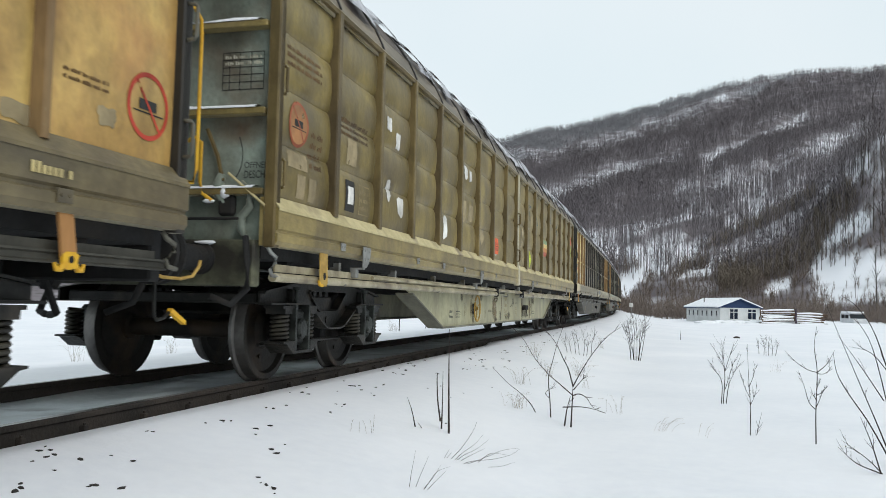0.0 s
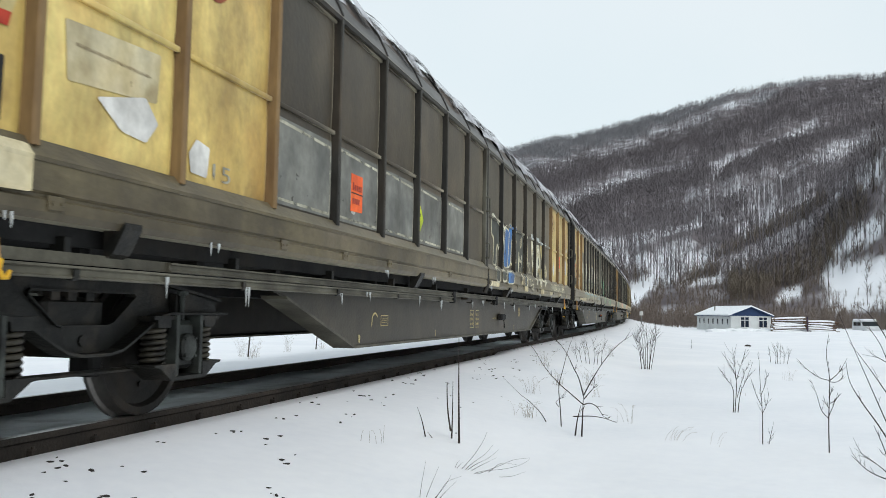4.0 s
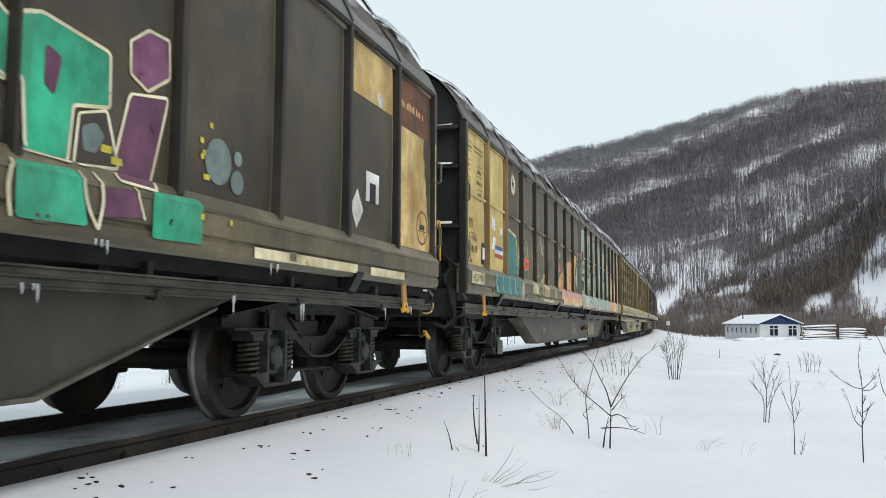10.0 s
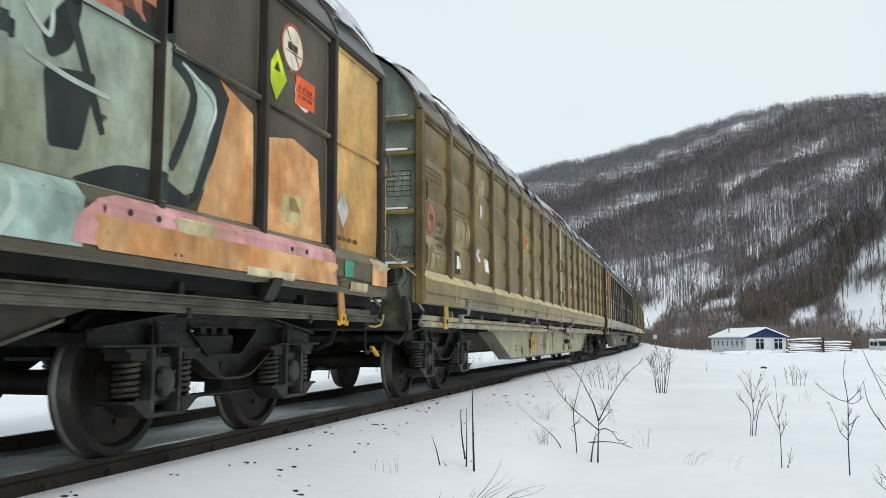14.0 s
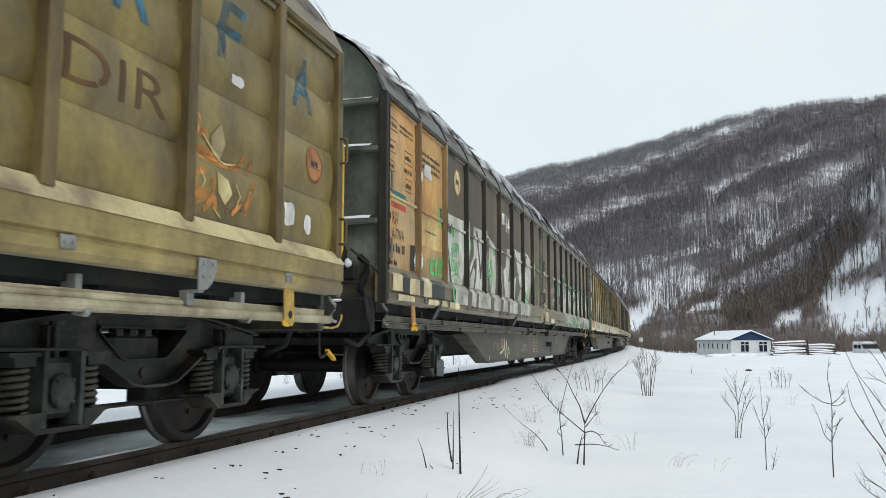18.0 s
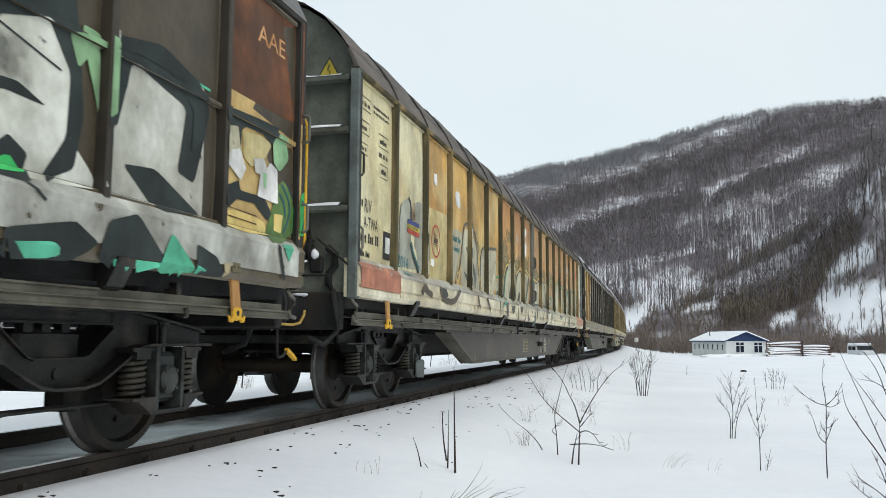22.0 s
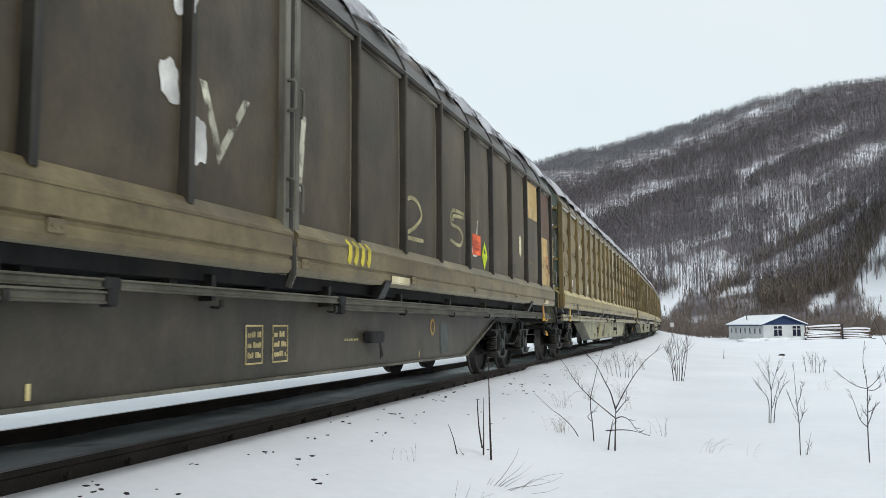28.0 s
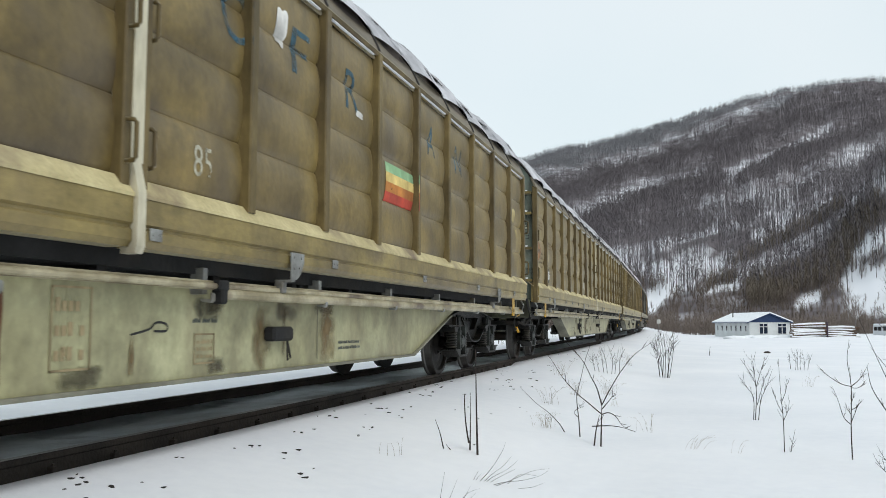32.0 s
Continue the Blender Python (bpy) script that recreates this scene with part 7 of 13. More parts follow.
def smudge(u0, u1, z0, z1, seed, n=22, rough=0.45):
    """A patch that fades out towards its uneven edge."""
    rng = random.Random(seed)
    bm = bmesh.new()
    layer = bm.verts.layers.float.new("soft")
    cu, cz, ru, rz = (u0 + u1) / 2, (z0 + z1) / 2, (u1 - u0) / 2, (z1 - z0) / 2
    wob = [1 - rough * rng.random() for _ in range(n)]
    wob = [(wob[k - 1] + 2 * wob[k] + wob[(k + 1) % n]) / 4 for k in range(n)]
    mid = bm.verts.new((0, cu, cz))
    mid[layer] = 1.0
    rows = []
    for f, level in ((0.4, 0.9), (0.72, 0.5), (1.0, 0.0)):
        row = []
        for k in range(n):
            a = 2 * math.pi * k / n
            c, q = math.cos(a), math.sin(a)
            r = f * wob[k] / max(abs(c), abs(q)) ** 0.6
            v = bm.verts.new((0, cu + ru * c * r, cz + rz * q * r))
            v[layer] = level
            row.append(v)
        rows.append(row)
    for k in range(n):
        j = (k + 1) % n
        bm.faces.new((mid, rows[0][k], rows[0][j]))
        for a, b in zip(rows, rows[1:]):
            bm.faces.new((a[k], b[k], b[j], a[j]))
    return bm


def oval(u, z, ru, rz, n=28):
    return poly(*[(u + ru * math.cos(2 * math.pi * k / n), z + rz * math.sin(2 * math.pi * k / n)) for k in range(n)])


def stroke(pts, width, bm=None, smooth=True):
    """A brush line through the points."""
    bm = bm or bmesh.new()
    p = [Vector((u, z)) for u, z in pts]
    if smooth and len(p) > 2:
        fine = []
        for i in range(len(p) - 1):
            a, b, c, d = p[max(i - 1, 0)], p[i], p[i + 1], p[min(i + 2, len(p) - 1)]
            for k in range(5):
                t = k / 5
                fine.append(0.5 * (2 * b + (c - a) * t + (2 * a - 5 * b + 4 * c - d) * t * t + (3 * b - a - 3 * c + d) * t ** 3))
        p = fine + [p[-1]]
    rows = []
    for i, q in enumerate(p):
        d = (p[min(i + 1, len(p) - 1)] - p[max(i - 1, 0)])
        d = d.normalized() if d.length > 1e-6 else Vector((1, 0))
        w = Vector((-d.y, d.x)) * width / 2 * (0.7 if i in (0, len(p) - 1) else 1)
        rows.append((bm.verts.new((0, q.x + w.x, q.y + w.y)), bm.verts.new((0, q.x - w.x, q.y - w.y))))
    for (a, b), (c, d) in zip(rows, rows[1:]):
        try:
            bm.faces.new((a, b, d, c))
        except ValueError:
            pass
    return bm


def ring(u, z, ru, rz, width):
    n = 32
    bm = bmesh.new()
    o = [bm.verts.new((0, u + ru * math.cos(2 * math.pi * k / n), z + rz * math.sin(2 * math.pi * k / n))) for k in range(n)]
    i = [bm.verts.new((0, u + (ru - width) * math.cos(2 * math.pi * k / n), z + (rz - width) * math.sin(2 * math.pi * k / n))) for k in range(n)]
    for k in range(n):
        bm.faces.new((o[k], o[(k + 1) % n], i[(k + 1) % n], i[k]))
    return bm


def letters(body, u0, u1, z0, z1, bold=0.0, shear=0.0):
    """Words in the built-in font, stretched into the box."""
    c = bpy.data.curves.new("letters", "FONT")
    c.body, c.offset, c.shear, c.resolution_u = body, bold, shear, 3
    ob = bpy.data.objects.new("letters", c)
    me = ob.to_mesh()
    bm = bmesh.new()
    bm.from_mesh(me)
    ob.to_mesh_clear()
    bpy.data.objects.remove(ob)
    bpy.data.curves.remove(c)
    xs, ys = [v.co.x for v in bm.verts], [v.co.y for v in bm.verts]
    a, b, d, e = min(xs), max(xs), min(ys), max(ys)
    for v in bm.verts:
        v.co = Vector((0, u0 + (v.co.x - a) / (b - a) * (u1 - u0), z0 + (v.co.y - d) / (e - d) * (z1 - z0)))
    return bm


def clip(bm, z0, z1):
    for z, up in ((z0, -1), (z1, 1)):
        bmesh.ops.bisect_plane(bm, geom=list(bm.verts) + list(bm.edges) + list(bm.faces), plane_co=(0, 0, z), plane_no=(0, 0, up), clear_outer=True)
    return bm


def fade(bm, z0, z1):
    """Let a coat thin out upwards from z0 to z1."""
    for k in range(1, 4):
        bmesh.ops.bisect_plane(bm, geom=list(bm.verts) + list(bm.edges) + list(bm.faces), plane_co=(0, 0, z0 + (z1 - z0) * (k - 1) / 3), plane_no=(0, 0, 1))
    layer = bm.verts.layers.float.new("soft")
    for v in bm.verts:
        v[layer] = min(max((z1 - v.co.z) / (z1 - z0), 0), 1)
    return bm


def bars(u0, u1, z0, z1, rows, seed):
    """Small lettering that cannot be read: rows of words made of letter-sized bars."""
    rng = random.Random(seed)
    bm = bmesh.new()
    h = (z1 - z0) / rows
    wide = max(min(h * 0.34, 0.05), 0.012)
    for r in range(rows):
        u, z, left = u0, z1 - (r + 0.8) * h, rng.randint(2, 6)
        while u < u1 - wide * 0.5:
            tall = h * (0.56 if rng.random() < 0.4 else 0.42)
            bm.faces.new([bm.verts.new((0, a, b)) for a, b in ((u, z), (u + wide * 0.8, z), (u + wide * 0.8, z + tall), (u, z + tall))])
            u, left = u + wide * 1.1, left - 1
            if left == 0:
                u, left = u + wide * 0.9, rng.randint(2, 6)
    return bm


def boxed(w, u0, u1, z0, z1, ink, seed):
    """A line of small lettering inside a thin frame."""
    stick(w, stroke([(u0, z0), (u1, z0), (u1, z1), (u0, z1), (u0, z0)], 0.011, None, False), K[ink], "label_frame")
    stick(w, bars(u0 + 0.03, u1 - 0.03, z0 + 0.02, z1 - 0.02, 1, seed), K[ink], "lettering")


def scrawl(u0, u1, z0, z1, seed, width=0.025, loops=7):
    rng = random.Random(seed)
    pts = []
    for k in range(loops * 2):
        u = u0 + (u1 - u0) * (k + rng.uniform(-0.6, 0.9)) / (loops * 2)
        pts.append((min(max(u, u0), u1), (z1 if k % 2 else z0) + rng.uniform(-0.3, 0.3) * (z1 - z0) * (-1 if k % 2 else 1)))
    return stroke(pts, width)


def frame_plate(w, u, z, wd, ht, seed, colour="straw"):
    bm = bmesh.new()
    for a, b, c, d in ((u, u + wd, z, z + 0.012), (u, u + wd, z + ht - 0.012, z + ht), (u, u + 0.012, z, z + ht), (u + wd - 0.012, u + wd, z, z + ht)):
        bm.faces.new([bm.verts.new((0, p, q)) for p, q in ((a, c), (b, c), (b, d), (a, d))])
    stick(w, bm, K[colour], "label_frame")
    stick(w, bars(u + 0.03, u + wd - 0.03, z + 0.03, z + ht - 0.03, 3, seed), K[colour], "lettering")


def sign(w, u, z, r, colour="red", ground=None):
    """Round no-humping sign: ring, slash and a small wagon."""
    if ground:
        stick(w, oval(u, z, r, r), K[ground], "sign_ground")
    stick(w, ring(u, z, r, r, r * 0.14), K[colour], "warning_ring", "", 2)
    stick(w, stroke([(u - r * 0.6, z + r * 0.7), (u + r * 0.6, z - r * 0.7)], r * 0.12), K[colour], "slash", "", 3)
    stick(w, rect(u - r * 0.45, u + r * 0.4, z - r * 0.12, z + r * 0.18), K["ink"], "wagon_symbol", "", 2)
    stick(w, stroke([(u - r * 0.7, z - r * 0.2), (u + r * 0.75, z - r * 0.2)], r * 0.06), K["ink"], "track_symbol", "", 2)


def label_set(w, u, ink, stripes=None, code="A-TWA"):
    """The lettering beside a wagon's first door edge."""
    boxed(w, u + 0.12, u + 0.46, 3.06, 3.19, ink, 4)
    stick(w, bars(u + 0.55, u + 1.05, 3.08, 3.2, 2, 3), K[ink], "lettering")
    boxed(w, u + 0.12, u + 0.42, 2.81, 2.94, ink, 5)
    boxed(w, u + 0.72, u + 1.02, 2.78, 2.92, ink, 6)
    boxed(w, u + 0.14, u + 0.38, 2.60, 2.71, ink, 7)
    stick(w, bars(u + 0.72, u + 1.0, 2.65, 2.74, 1, 8), K[ink], "lettering")
    boxed(w, u + 0.76, u + 1.0, 2.46, 2.6, ink, 9)
    stick(w, letters("RIV", u + 0.32, u + 0.52, 2.02, 2.16), K[ink], "lettering")
    stick(w, bars(u + 0.12, u + 0.26, 2.03, 2.2, 1, 13), K[ink], "lettering")
    stick(w, bars(u + 0.12, u + 0.24, 1.86, 2.03, 1, 10), K[ink], "lettering")
    stick(w, letters(code, u + 0.30, u + 0.72, 1.86, 1.98), K[ink], "lettering")
    stick(w, bars(u + 0.12, u + 0.74, 1.68, 1.86, 1, 11), K[ink], "lettering")
    stick(w, bars(u + 0.14, u + 0.52, 1.55, 1.66, 1, 12), K[ink], "lettering")
    if stripes:
        for k, c in enumerate(stripes):
            stick(w, poly((u + 0.28, 2.34 - k * 0.065), (u + 0.8, 2.34 - k * 0.065), (u + 0.8, 2.40 - k * 0.065), (u + 0.28, 2.40 - k * 0.065)), K[c], "stripe")


def ticket(w, u, z, paper=True):
    """Black ticket holder with or without a waybill."""
    stick(w, rect(u, u + 0.24, z, z + 0.3), K["plate"], "ticket_holder", "", 3)
    if paper:
        stick(w, ragged(u + 0.05, u + 0.2, z + 0.07, z + 0.24, int(u * 100), 16, 0.15), K["torn"], "waybill", "", 5)


def tears(w, spots, colour="torn"):
    for k, (u, z, a, b) in enumerate(spots):
        stick(w, ragged(u - a / 2, u + a / 2, z - b / 2, z + b / 2, int(u * 100) + k, 22, 0.55), K[colour], "torn_paper", "", 2)


def diamond(w, u, z, r, colour="neon", lift=3):
    stick(w, poly((u - r * 0.8, z), (u, z - r), (u + r * 0.8, z), (u, z + r)), K[colour], "diamond_sticker", "", lift)
    if colour == "neon":
        stick(w, poly((u - 0.05, z + r * 0.15), (u + 0.05, z + r * 0.15), (u, z + r * 0.55)), K["ink"], "flame_mark", "", lift + 1)


def orange_sticker(w, u, z, wd=0.34, ht=0.3):
    stick(w, ragged(u - 0.03, u + wd * 0.8, z - 0.03, z + ht * 0.9, int(u * 10), 14, 0.25), K["torn"], "sticker_backing", "", 2)
    stick(w, poly((u, z), (u + wd, z + 0.01), (u + wd, z + ht), (u, z + ht)), K["orange"], "orange_sticker", "", 3)
    stick(w, bars(u + 0.04, u + wd - 0.04, z + 0.05, z + ht - 0.05, 2, int(u * 7)), K["red"], "lettering", "", 4)
    stick(w, rect(u, u + wd, z + ht * 0.48, z + ht * 0.51), K["ink"], "rule", "", 4)


def flag(w, u, z, wd, ht, colours):
    for k, c in enumerate(colours):
        h = ht / len(colours)
        stick(w, rect(u, u + wd, z + ht - (k + 1) * h, z + ht - k * h), K[c], "stripe", "", 2)


def rimmed(w, fill, rim, pts, width=0.03, lift=2, name="graffiti_letter", turn=0.16):
    """A sprayed shape with its outline."""
    pts = rounded(pts, turn)
    stick(w, poly(*pts), K[fill], name, "", lift)
    stick(w, stroke(list(pts) + [pts[0]], width, None, False), K[rim], "graffiti_rim", "", lift + 1)


def bubble(u, z, ru, rz, bend=2.4, n=22):
    """Outline of a fat rounded letter."""
    out = []
    for k in range(n):
        c, q = math.cos(2 * math.pi * k / n), math.sin(2 * math.pi * k / n)
        out.append((u + ru * math.copysign(abs(c) ** (2 / bend), c), z + rz * math.copysign(abs(q) ** (2 / bend), q)))
    return out


def belly_marks(w, seed, ring_u=None, k_mark=True, colour="straw"):
    if k_mark:
        stick(w, stroke([(6.32, 0.58), (6.34, 0.68), (6.42, 0.72), (6.5, 0.68)], 0.02), K[colour], "brake_symbol")
        frame_plate(w, 6.60, 0.58, 0.24, 0.12, seed, colour)
    frame_plate(w, 10.72, 0.5, 0.24, 0.28, seed + 1, colour)
    frame_plate(w, 11.1, 0.5, 0.24, 0.28, seed + 2, colour)
    for u in (5.95, 8.75, 14.4):
        stick(w, rect(u, u + 0.03, 0.42, 0.5), K[colour], "jacking_mark")
    stick(w, bars(12.4, 12.7, 0.63, 0.67, 1, seed), K[colour], "lettering")
    if ring_u:
        stick(w, ring(ring_u, 0.76, 0.085, 0.1, 0.035), K["amber"], "painted_ring")


def on_end(w, bm, colour, name, lift=1):
    """Lay paint on the leading end wall: y across, z up."""
    for v in bm.verts:
        v.co = Vector((v.co.y, -HALF + 0.108 - 0.002 * lift, v.co.z))
    bmesh.ops.reverse_faces(bm, faces=bm.faces)
    put(name, bmesh_to(name, bm, colour), w)


def end_marks(w, dark):
    if dark:
        return
    grid = bmesh.new()
    for k in range(6):
        stroke([(0.95, 2.40 + 0.06 * k), (1.31, 2.40 + 0.06 * k)], 0.009, grid, False)
    for x in (0.95, 1.01, 1.10, 1.20, 1.31):
        stroke([(x, 2.40), (x, 2.70)], 0.009, grid, False)
    on_end(w, grid, K["ink"], "label_grid")
    on_end(w, bars(0.97, 1.30, 2.59, 2.69, 2, 4), K["chalk"], "lettering")
    on_end(w, letters("\u00d6FFNEN", 1.17, 1.38, 1.77, 1.83), K["ink"], "lettering")
    on_end(w, letters("DESCHIS", 1.17, 1.39, 1.69, 1.75), K["ink"], "lettering")
    on_end(w, stroke([(1.12, 2.02), (1.15, 1.9), (1.14, 1.78), (1.1, 1.7)], 0.008), K["ink"], "arc_mark")


def decorate():
    W = [w for w, _ in WAGONS]
    for n in (1, 5, 9, 10, 11):
        end_marks(W[n], False)
    # the wagon ahead: its last panels
    w = W[0]
    sign(w, 21.7, 1.86, 0.2, "red")
    stick(w, bars(20.98, 21.34, 1.84, 1.92, 2, 3), K["brown_ink"], "lettering")
    stick(w, ragged(21.25, 21.42, 1.66, 1.78, 4), K["ghost"], "ghost_mark")
    tears(w, [(20.7, 1.60, 0.25, 0.12)], "ghost")
    stick(w, bars(20.7, 21.0, 1.3, 1.4, 1, 5), K["straw"], "lettering")
    belly_marks(w, 1)

    # quilted wagons share their kind of marks
    for n, spots in ((1, [(2.83, 2.7, 0.2, 0.2), (3.16, 2.56, 0.2, 0.22), (2.89, 1.97, 0.2, 0.3), (3.28, 1.83, 0.34, 0.3), (6.54, 2.73, 0.28, 0.24), (6.86, 2.72, 0.2, 0.24), (5.34, 1.78, 0.26, 0.4), (18.84, 2.6, 0.3, 0.22), (21.16, 2.83, 0.12, 0.4)]),
                     (5, [(2.93, 1.97, 0.22, 0.24), (3.4, 1.84, 0.34, 0.26), (3.04, 2.62, 0.16, 0.3), (8.01, 1.67, 0.2, 0.2), (6.7, 1.67, 0.12, 0.1), (21.08, 1.76, 0.22, 0.22), (21.43, 1.72, 0.16, 0.18), (20.23, 2.58, 0.2, 0.1)]),
                     (9, [(1.61, 3.02, 0.16, 0.2), (3.04, 3.02, 0.14, 0.1), (3.13, 2.72, 0.24, 0.14), (4.55, 1.72, 0.2, 0.28), (4.45, 1.74, 0.1, 0.2), (14.32, 2.68, 0.2, 0.08), (12.78, 2.98, 0.2, 0.34)]),
                     (10, [(1.4, 2.6, 0.2, 0.2), (2.7, 1.8, 0.3, 0.3), (5.2, 2.3, 0.2, 0.2), (8.2, 1.8, 0.3, 0.24)]),
                     (11, [(1.6, 2.5, 0.2, 0.2), (3.1, 1.9, 0.3, 0.3)])):
        w = W[n]
        tears(w, spots)
        sign(w, 0.5, 2.19, 0.19, "dark_red", "dull_orange")
        ticket(w, 1.58, 1.6)
        stick(w, ring(2.1, 1.75, 0.15, 0.17, 0.016), K["straw"], "label_frame") if n == 0 else frame_plate(w, 1.95, 1.6, 0.3, 0.3, n, "ghost")
        for u0, u1, z0, z1 in ((0.32, 0.7, 1.82, 1.96), (0.5, 0.66, 1.58, 1.78), (0.74, 0.88, 1.58, 1.78), (1.6, 1.86, 2.05, 2.3), (6.3, 6.6, 1.98, 2.3), (6.75, 7.05, 2.02, 2.28)):
            stick(w, ragged(u0, u1, z0, z1, int(u0 * 30) + n, 18, 0.15), K["ghost"], "ghost_mark")
        stick(w, bars(0.25, 0.95, 2.62, 2.82, 3, n), K["brown_ink"], "lettering")
        stick(w, bars(1.4, 2.2, 2.3, 2.5, 3, n + 1), K["brown_ink"], "lettering")
        stick(w, bars(0.75, 1.0, 1.85, 2.2, 4, n + 2), K["brown_ink"], "lettering")
        stick(w, bars(6.22, 6.42, 0.5, 0.66, 2, n), K["smoke"], "lettering")
        frame_plate(w, 6.62, 0.52, 0.28, 0.1, n, "smoke")
        frame_plate(w, 10.66, 0.5, 0.3, 0.44, n + 4, "ghost")
        frame_plate(w, 11.92, 0.48, 0.24, 0.2, n + 5, "ghost")
        stick(w, bars(11.9, 12.2, 0.74, 0.79, 1, n), K["smoke"], "lettering")
        stick(w, bars(14.2, 14.7, 0.5, 0.6, 2, n), K["smoke"], "lettering")
        stick(w, stroke([(11.28, 0.68), (11.45, 0.71), (11.52, 0.75), (11.62, 0.74), (11.62, 0.70), (11.5, 0.70)], 0.014), K["ink"], "release_wire")
        stick(w, ragged(10.3, 10.36, 0.42, 0.96, n, 20, 0.6), K["rust_patch"], "rust_run")
        rng = random.Random(500 + n)
        for _ in range(12):
            u, low = rng.uniform(6.6, 14.2), rng.random() < 0.4
            a, b = rng.uniform(0.3, 0.8), rng.uniform(0.15, 0.34)
            stick(w, smudge(u, u + a, 0.37 if low else 0.95 - b, 0.37 + b if low else 0.96, rng.randrange(999)), K["belly_soot"], "soot_stain", "", 0)
        for u, a in ((9.3, 0.7), (12.6, 0.4), (13.7, 0.5)):
            stick(w, smudge(u, u + a, 0.30, 1.0, n + int(u), 22, 0.25), K["rust_run"], "rust_run", "", 1)
        for _ in range(5):
            u = rng.uniform(6.8, 14.4)
            stick(w, smudge(u, u + rng.uniform(0.06, 0.14), 0.36, rng.uniform(0.75, 1.0), rng.randrange(999)), K["rust_run"], "rust_run", "", 1)
        stick(w, smudge(7.62, 7.92, 0.5, 0.82, n), K["belly_soot"], "soot_stain", "", 2)
        stick(w, smudge(7.70, 7.92, 0.36, 0.62, n + 3), K["belly_soot"], "soot_stain", "", 2)
        for u in (8.36, 13.75):
            stick(w, rect(u, u + 0.014, 0.4, 0.985), K["dim"], "weld_seam", "", 1)
        stick(w, bars(9.04, 9.66, 0.57, 0.65, 1, n + 7), K["dim"], "lettering")
    w = W[1]
    orange_sticker(w, 8.8, 1.63, 0.42, 0.3)
    diamond(w, 13.0, 1.76, 0.2)
    flag(w, 14.98, 1.98, 0.88, 0.40, ["jade_pale", "lemon", "flame_solid", "red"])
    for body, u, z in (("T", 12.75, 2.62), ("R", 13.8, 2.62), ("A", 16.4, 2.78), ("M", 17.7, 2.68), ("F", 19.8, 2.62)):
        stick(w, letters(body, u, u + 0.34, z, z + 0.36, 0.01), K["dull_blue"], "graffiti_letter")
    for u, z, a, b in ((11.95, 2.28, 0.3, 0.3), (11.98, 2.02, 0.34, 0.22), (11.95, 1.72, 0.3, 0.36), (13.17, 2.6, 0.24, 0.34), (18.77, 1.8, 0.3, 0.3), (16.5, 1.8, 0.3, 0.3), (7.75, 1.86, 0.5, 0.3)):
        stick(w, poly((u - a / 2, z), (u, z - b / 2), (u + a / 2, z), (u, z + b / 2)), K["ghost"], "ghost_mark")
    orange_sticker(w, 21.4, 2.68, 0.4, 0.27)
    diamond(w, 21.6, 2.46, 0.17)
    tears(w, [(21.1, 2.02, 0.42, 0.3), (21.38, 1.68, 0.26, 0.24), (21.2, 2.45, 0.2, 0.08)])
    w = W[5]
    tears(w, [(1.78, 1.76, 0.2, 0.2)])
    for pts in ([(1.65, 2.32), (2.0, 2.34), (2.02, 2.06), (1.67, 2.06)], [(2.11, 2.16), (2.26, 2.36), (2.41, 2.22), (2.26, 2.05)], [(2.93, 3.1), (3.29, 3.15), (3.3, 2.86), (2.94, 2.86)], [(3.09, 2.61), (3.17, 2.79), (3.26, 2.67), (3.18, 2.47)]):
        stick(w, poly(*pts), K["ghost"], "ghost_mark", "", 2)
    stick(w, letters("2-15", 0.75, 1.05, 2.0, 2.1), K["chalk"], "lettering")
    stick(w, bars(0.62, 1.12, 1.72, 1.84, 2, 9), K["chalk"], "lettering")
    orange_sticker(w, 6.6, 2.43, 0.26, 0.28)
    diamond(w, 6.92, 2.55, 0.17)
    flag(w, 13.2, 1.95, 1.0, 0.4, ["flame", "chalk", "red"])
    for body, u, z in (("H", 14.7, 2.62), ("A", 15.7, 2.66), ("A", 16.9, 2.6), ("R", 17.95, 2.58), ("F", 19.95, 2.68), ("A", 21.1, 2.66)):
        stick(w, letters(body, u, u + 0.38, z, z + 0.44, 0.012, 0.1), K["dull_blue"], "graffiti_letter")
    stick(w, letters("R", 18.85, 19.2, 2.6, 3.0, 0.012, 0.1), K["dull_blue"], "graffiti_letter")
    stick(w, letters("DIR", 18.5, 19.4, 2.08, 2.32, -0.005), K["brown_ink"], "graffiti_letter")
    stick(w, letters("STYLE", 14.7, 15.75, 1.95, 2.2), K["ink"], "graffiti_letter")
    stick(w, letters("JIOTRU", 14.65, 15.8, 2.32, 2.52), K["ink"], "graffiti_letter")
    stick(w, letters("HARDE", 13.0, 14.1, 1.72, 1.9), K["flame"], "graffiti_letter")
    stick(w, letters("SUCK", 13.2, 14.0, 1.56, 1.7), K["flame"], "graffiti_letter")
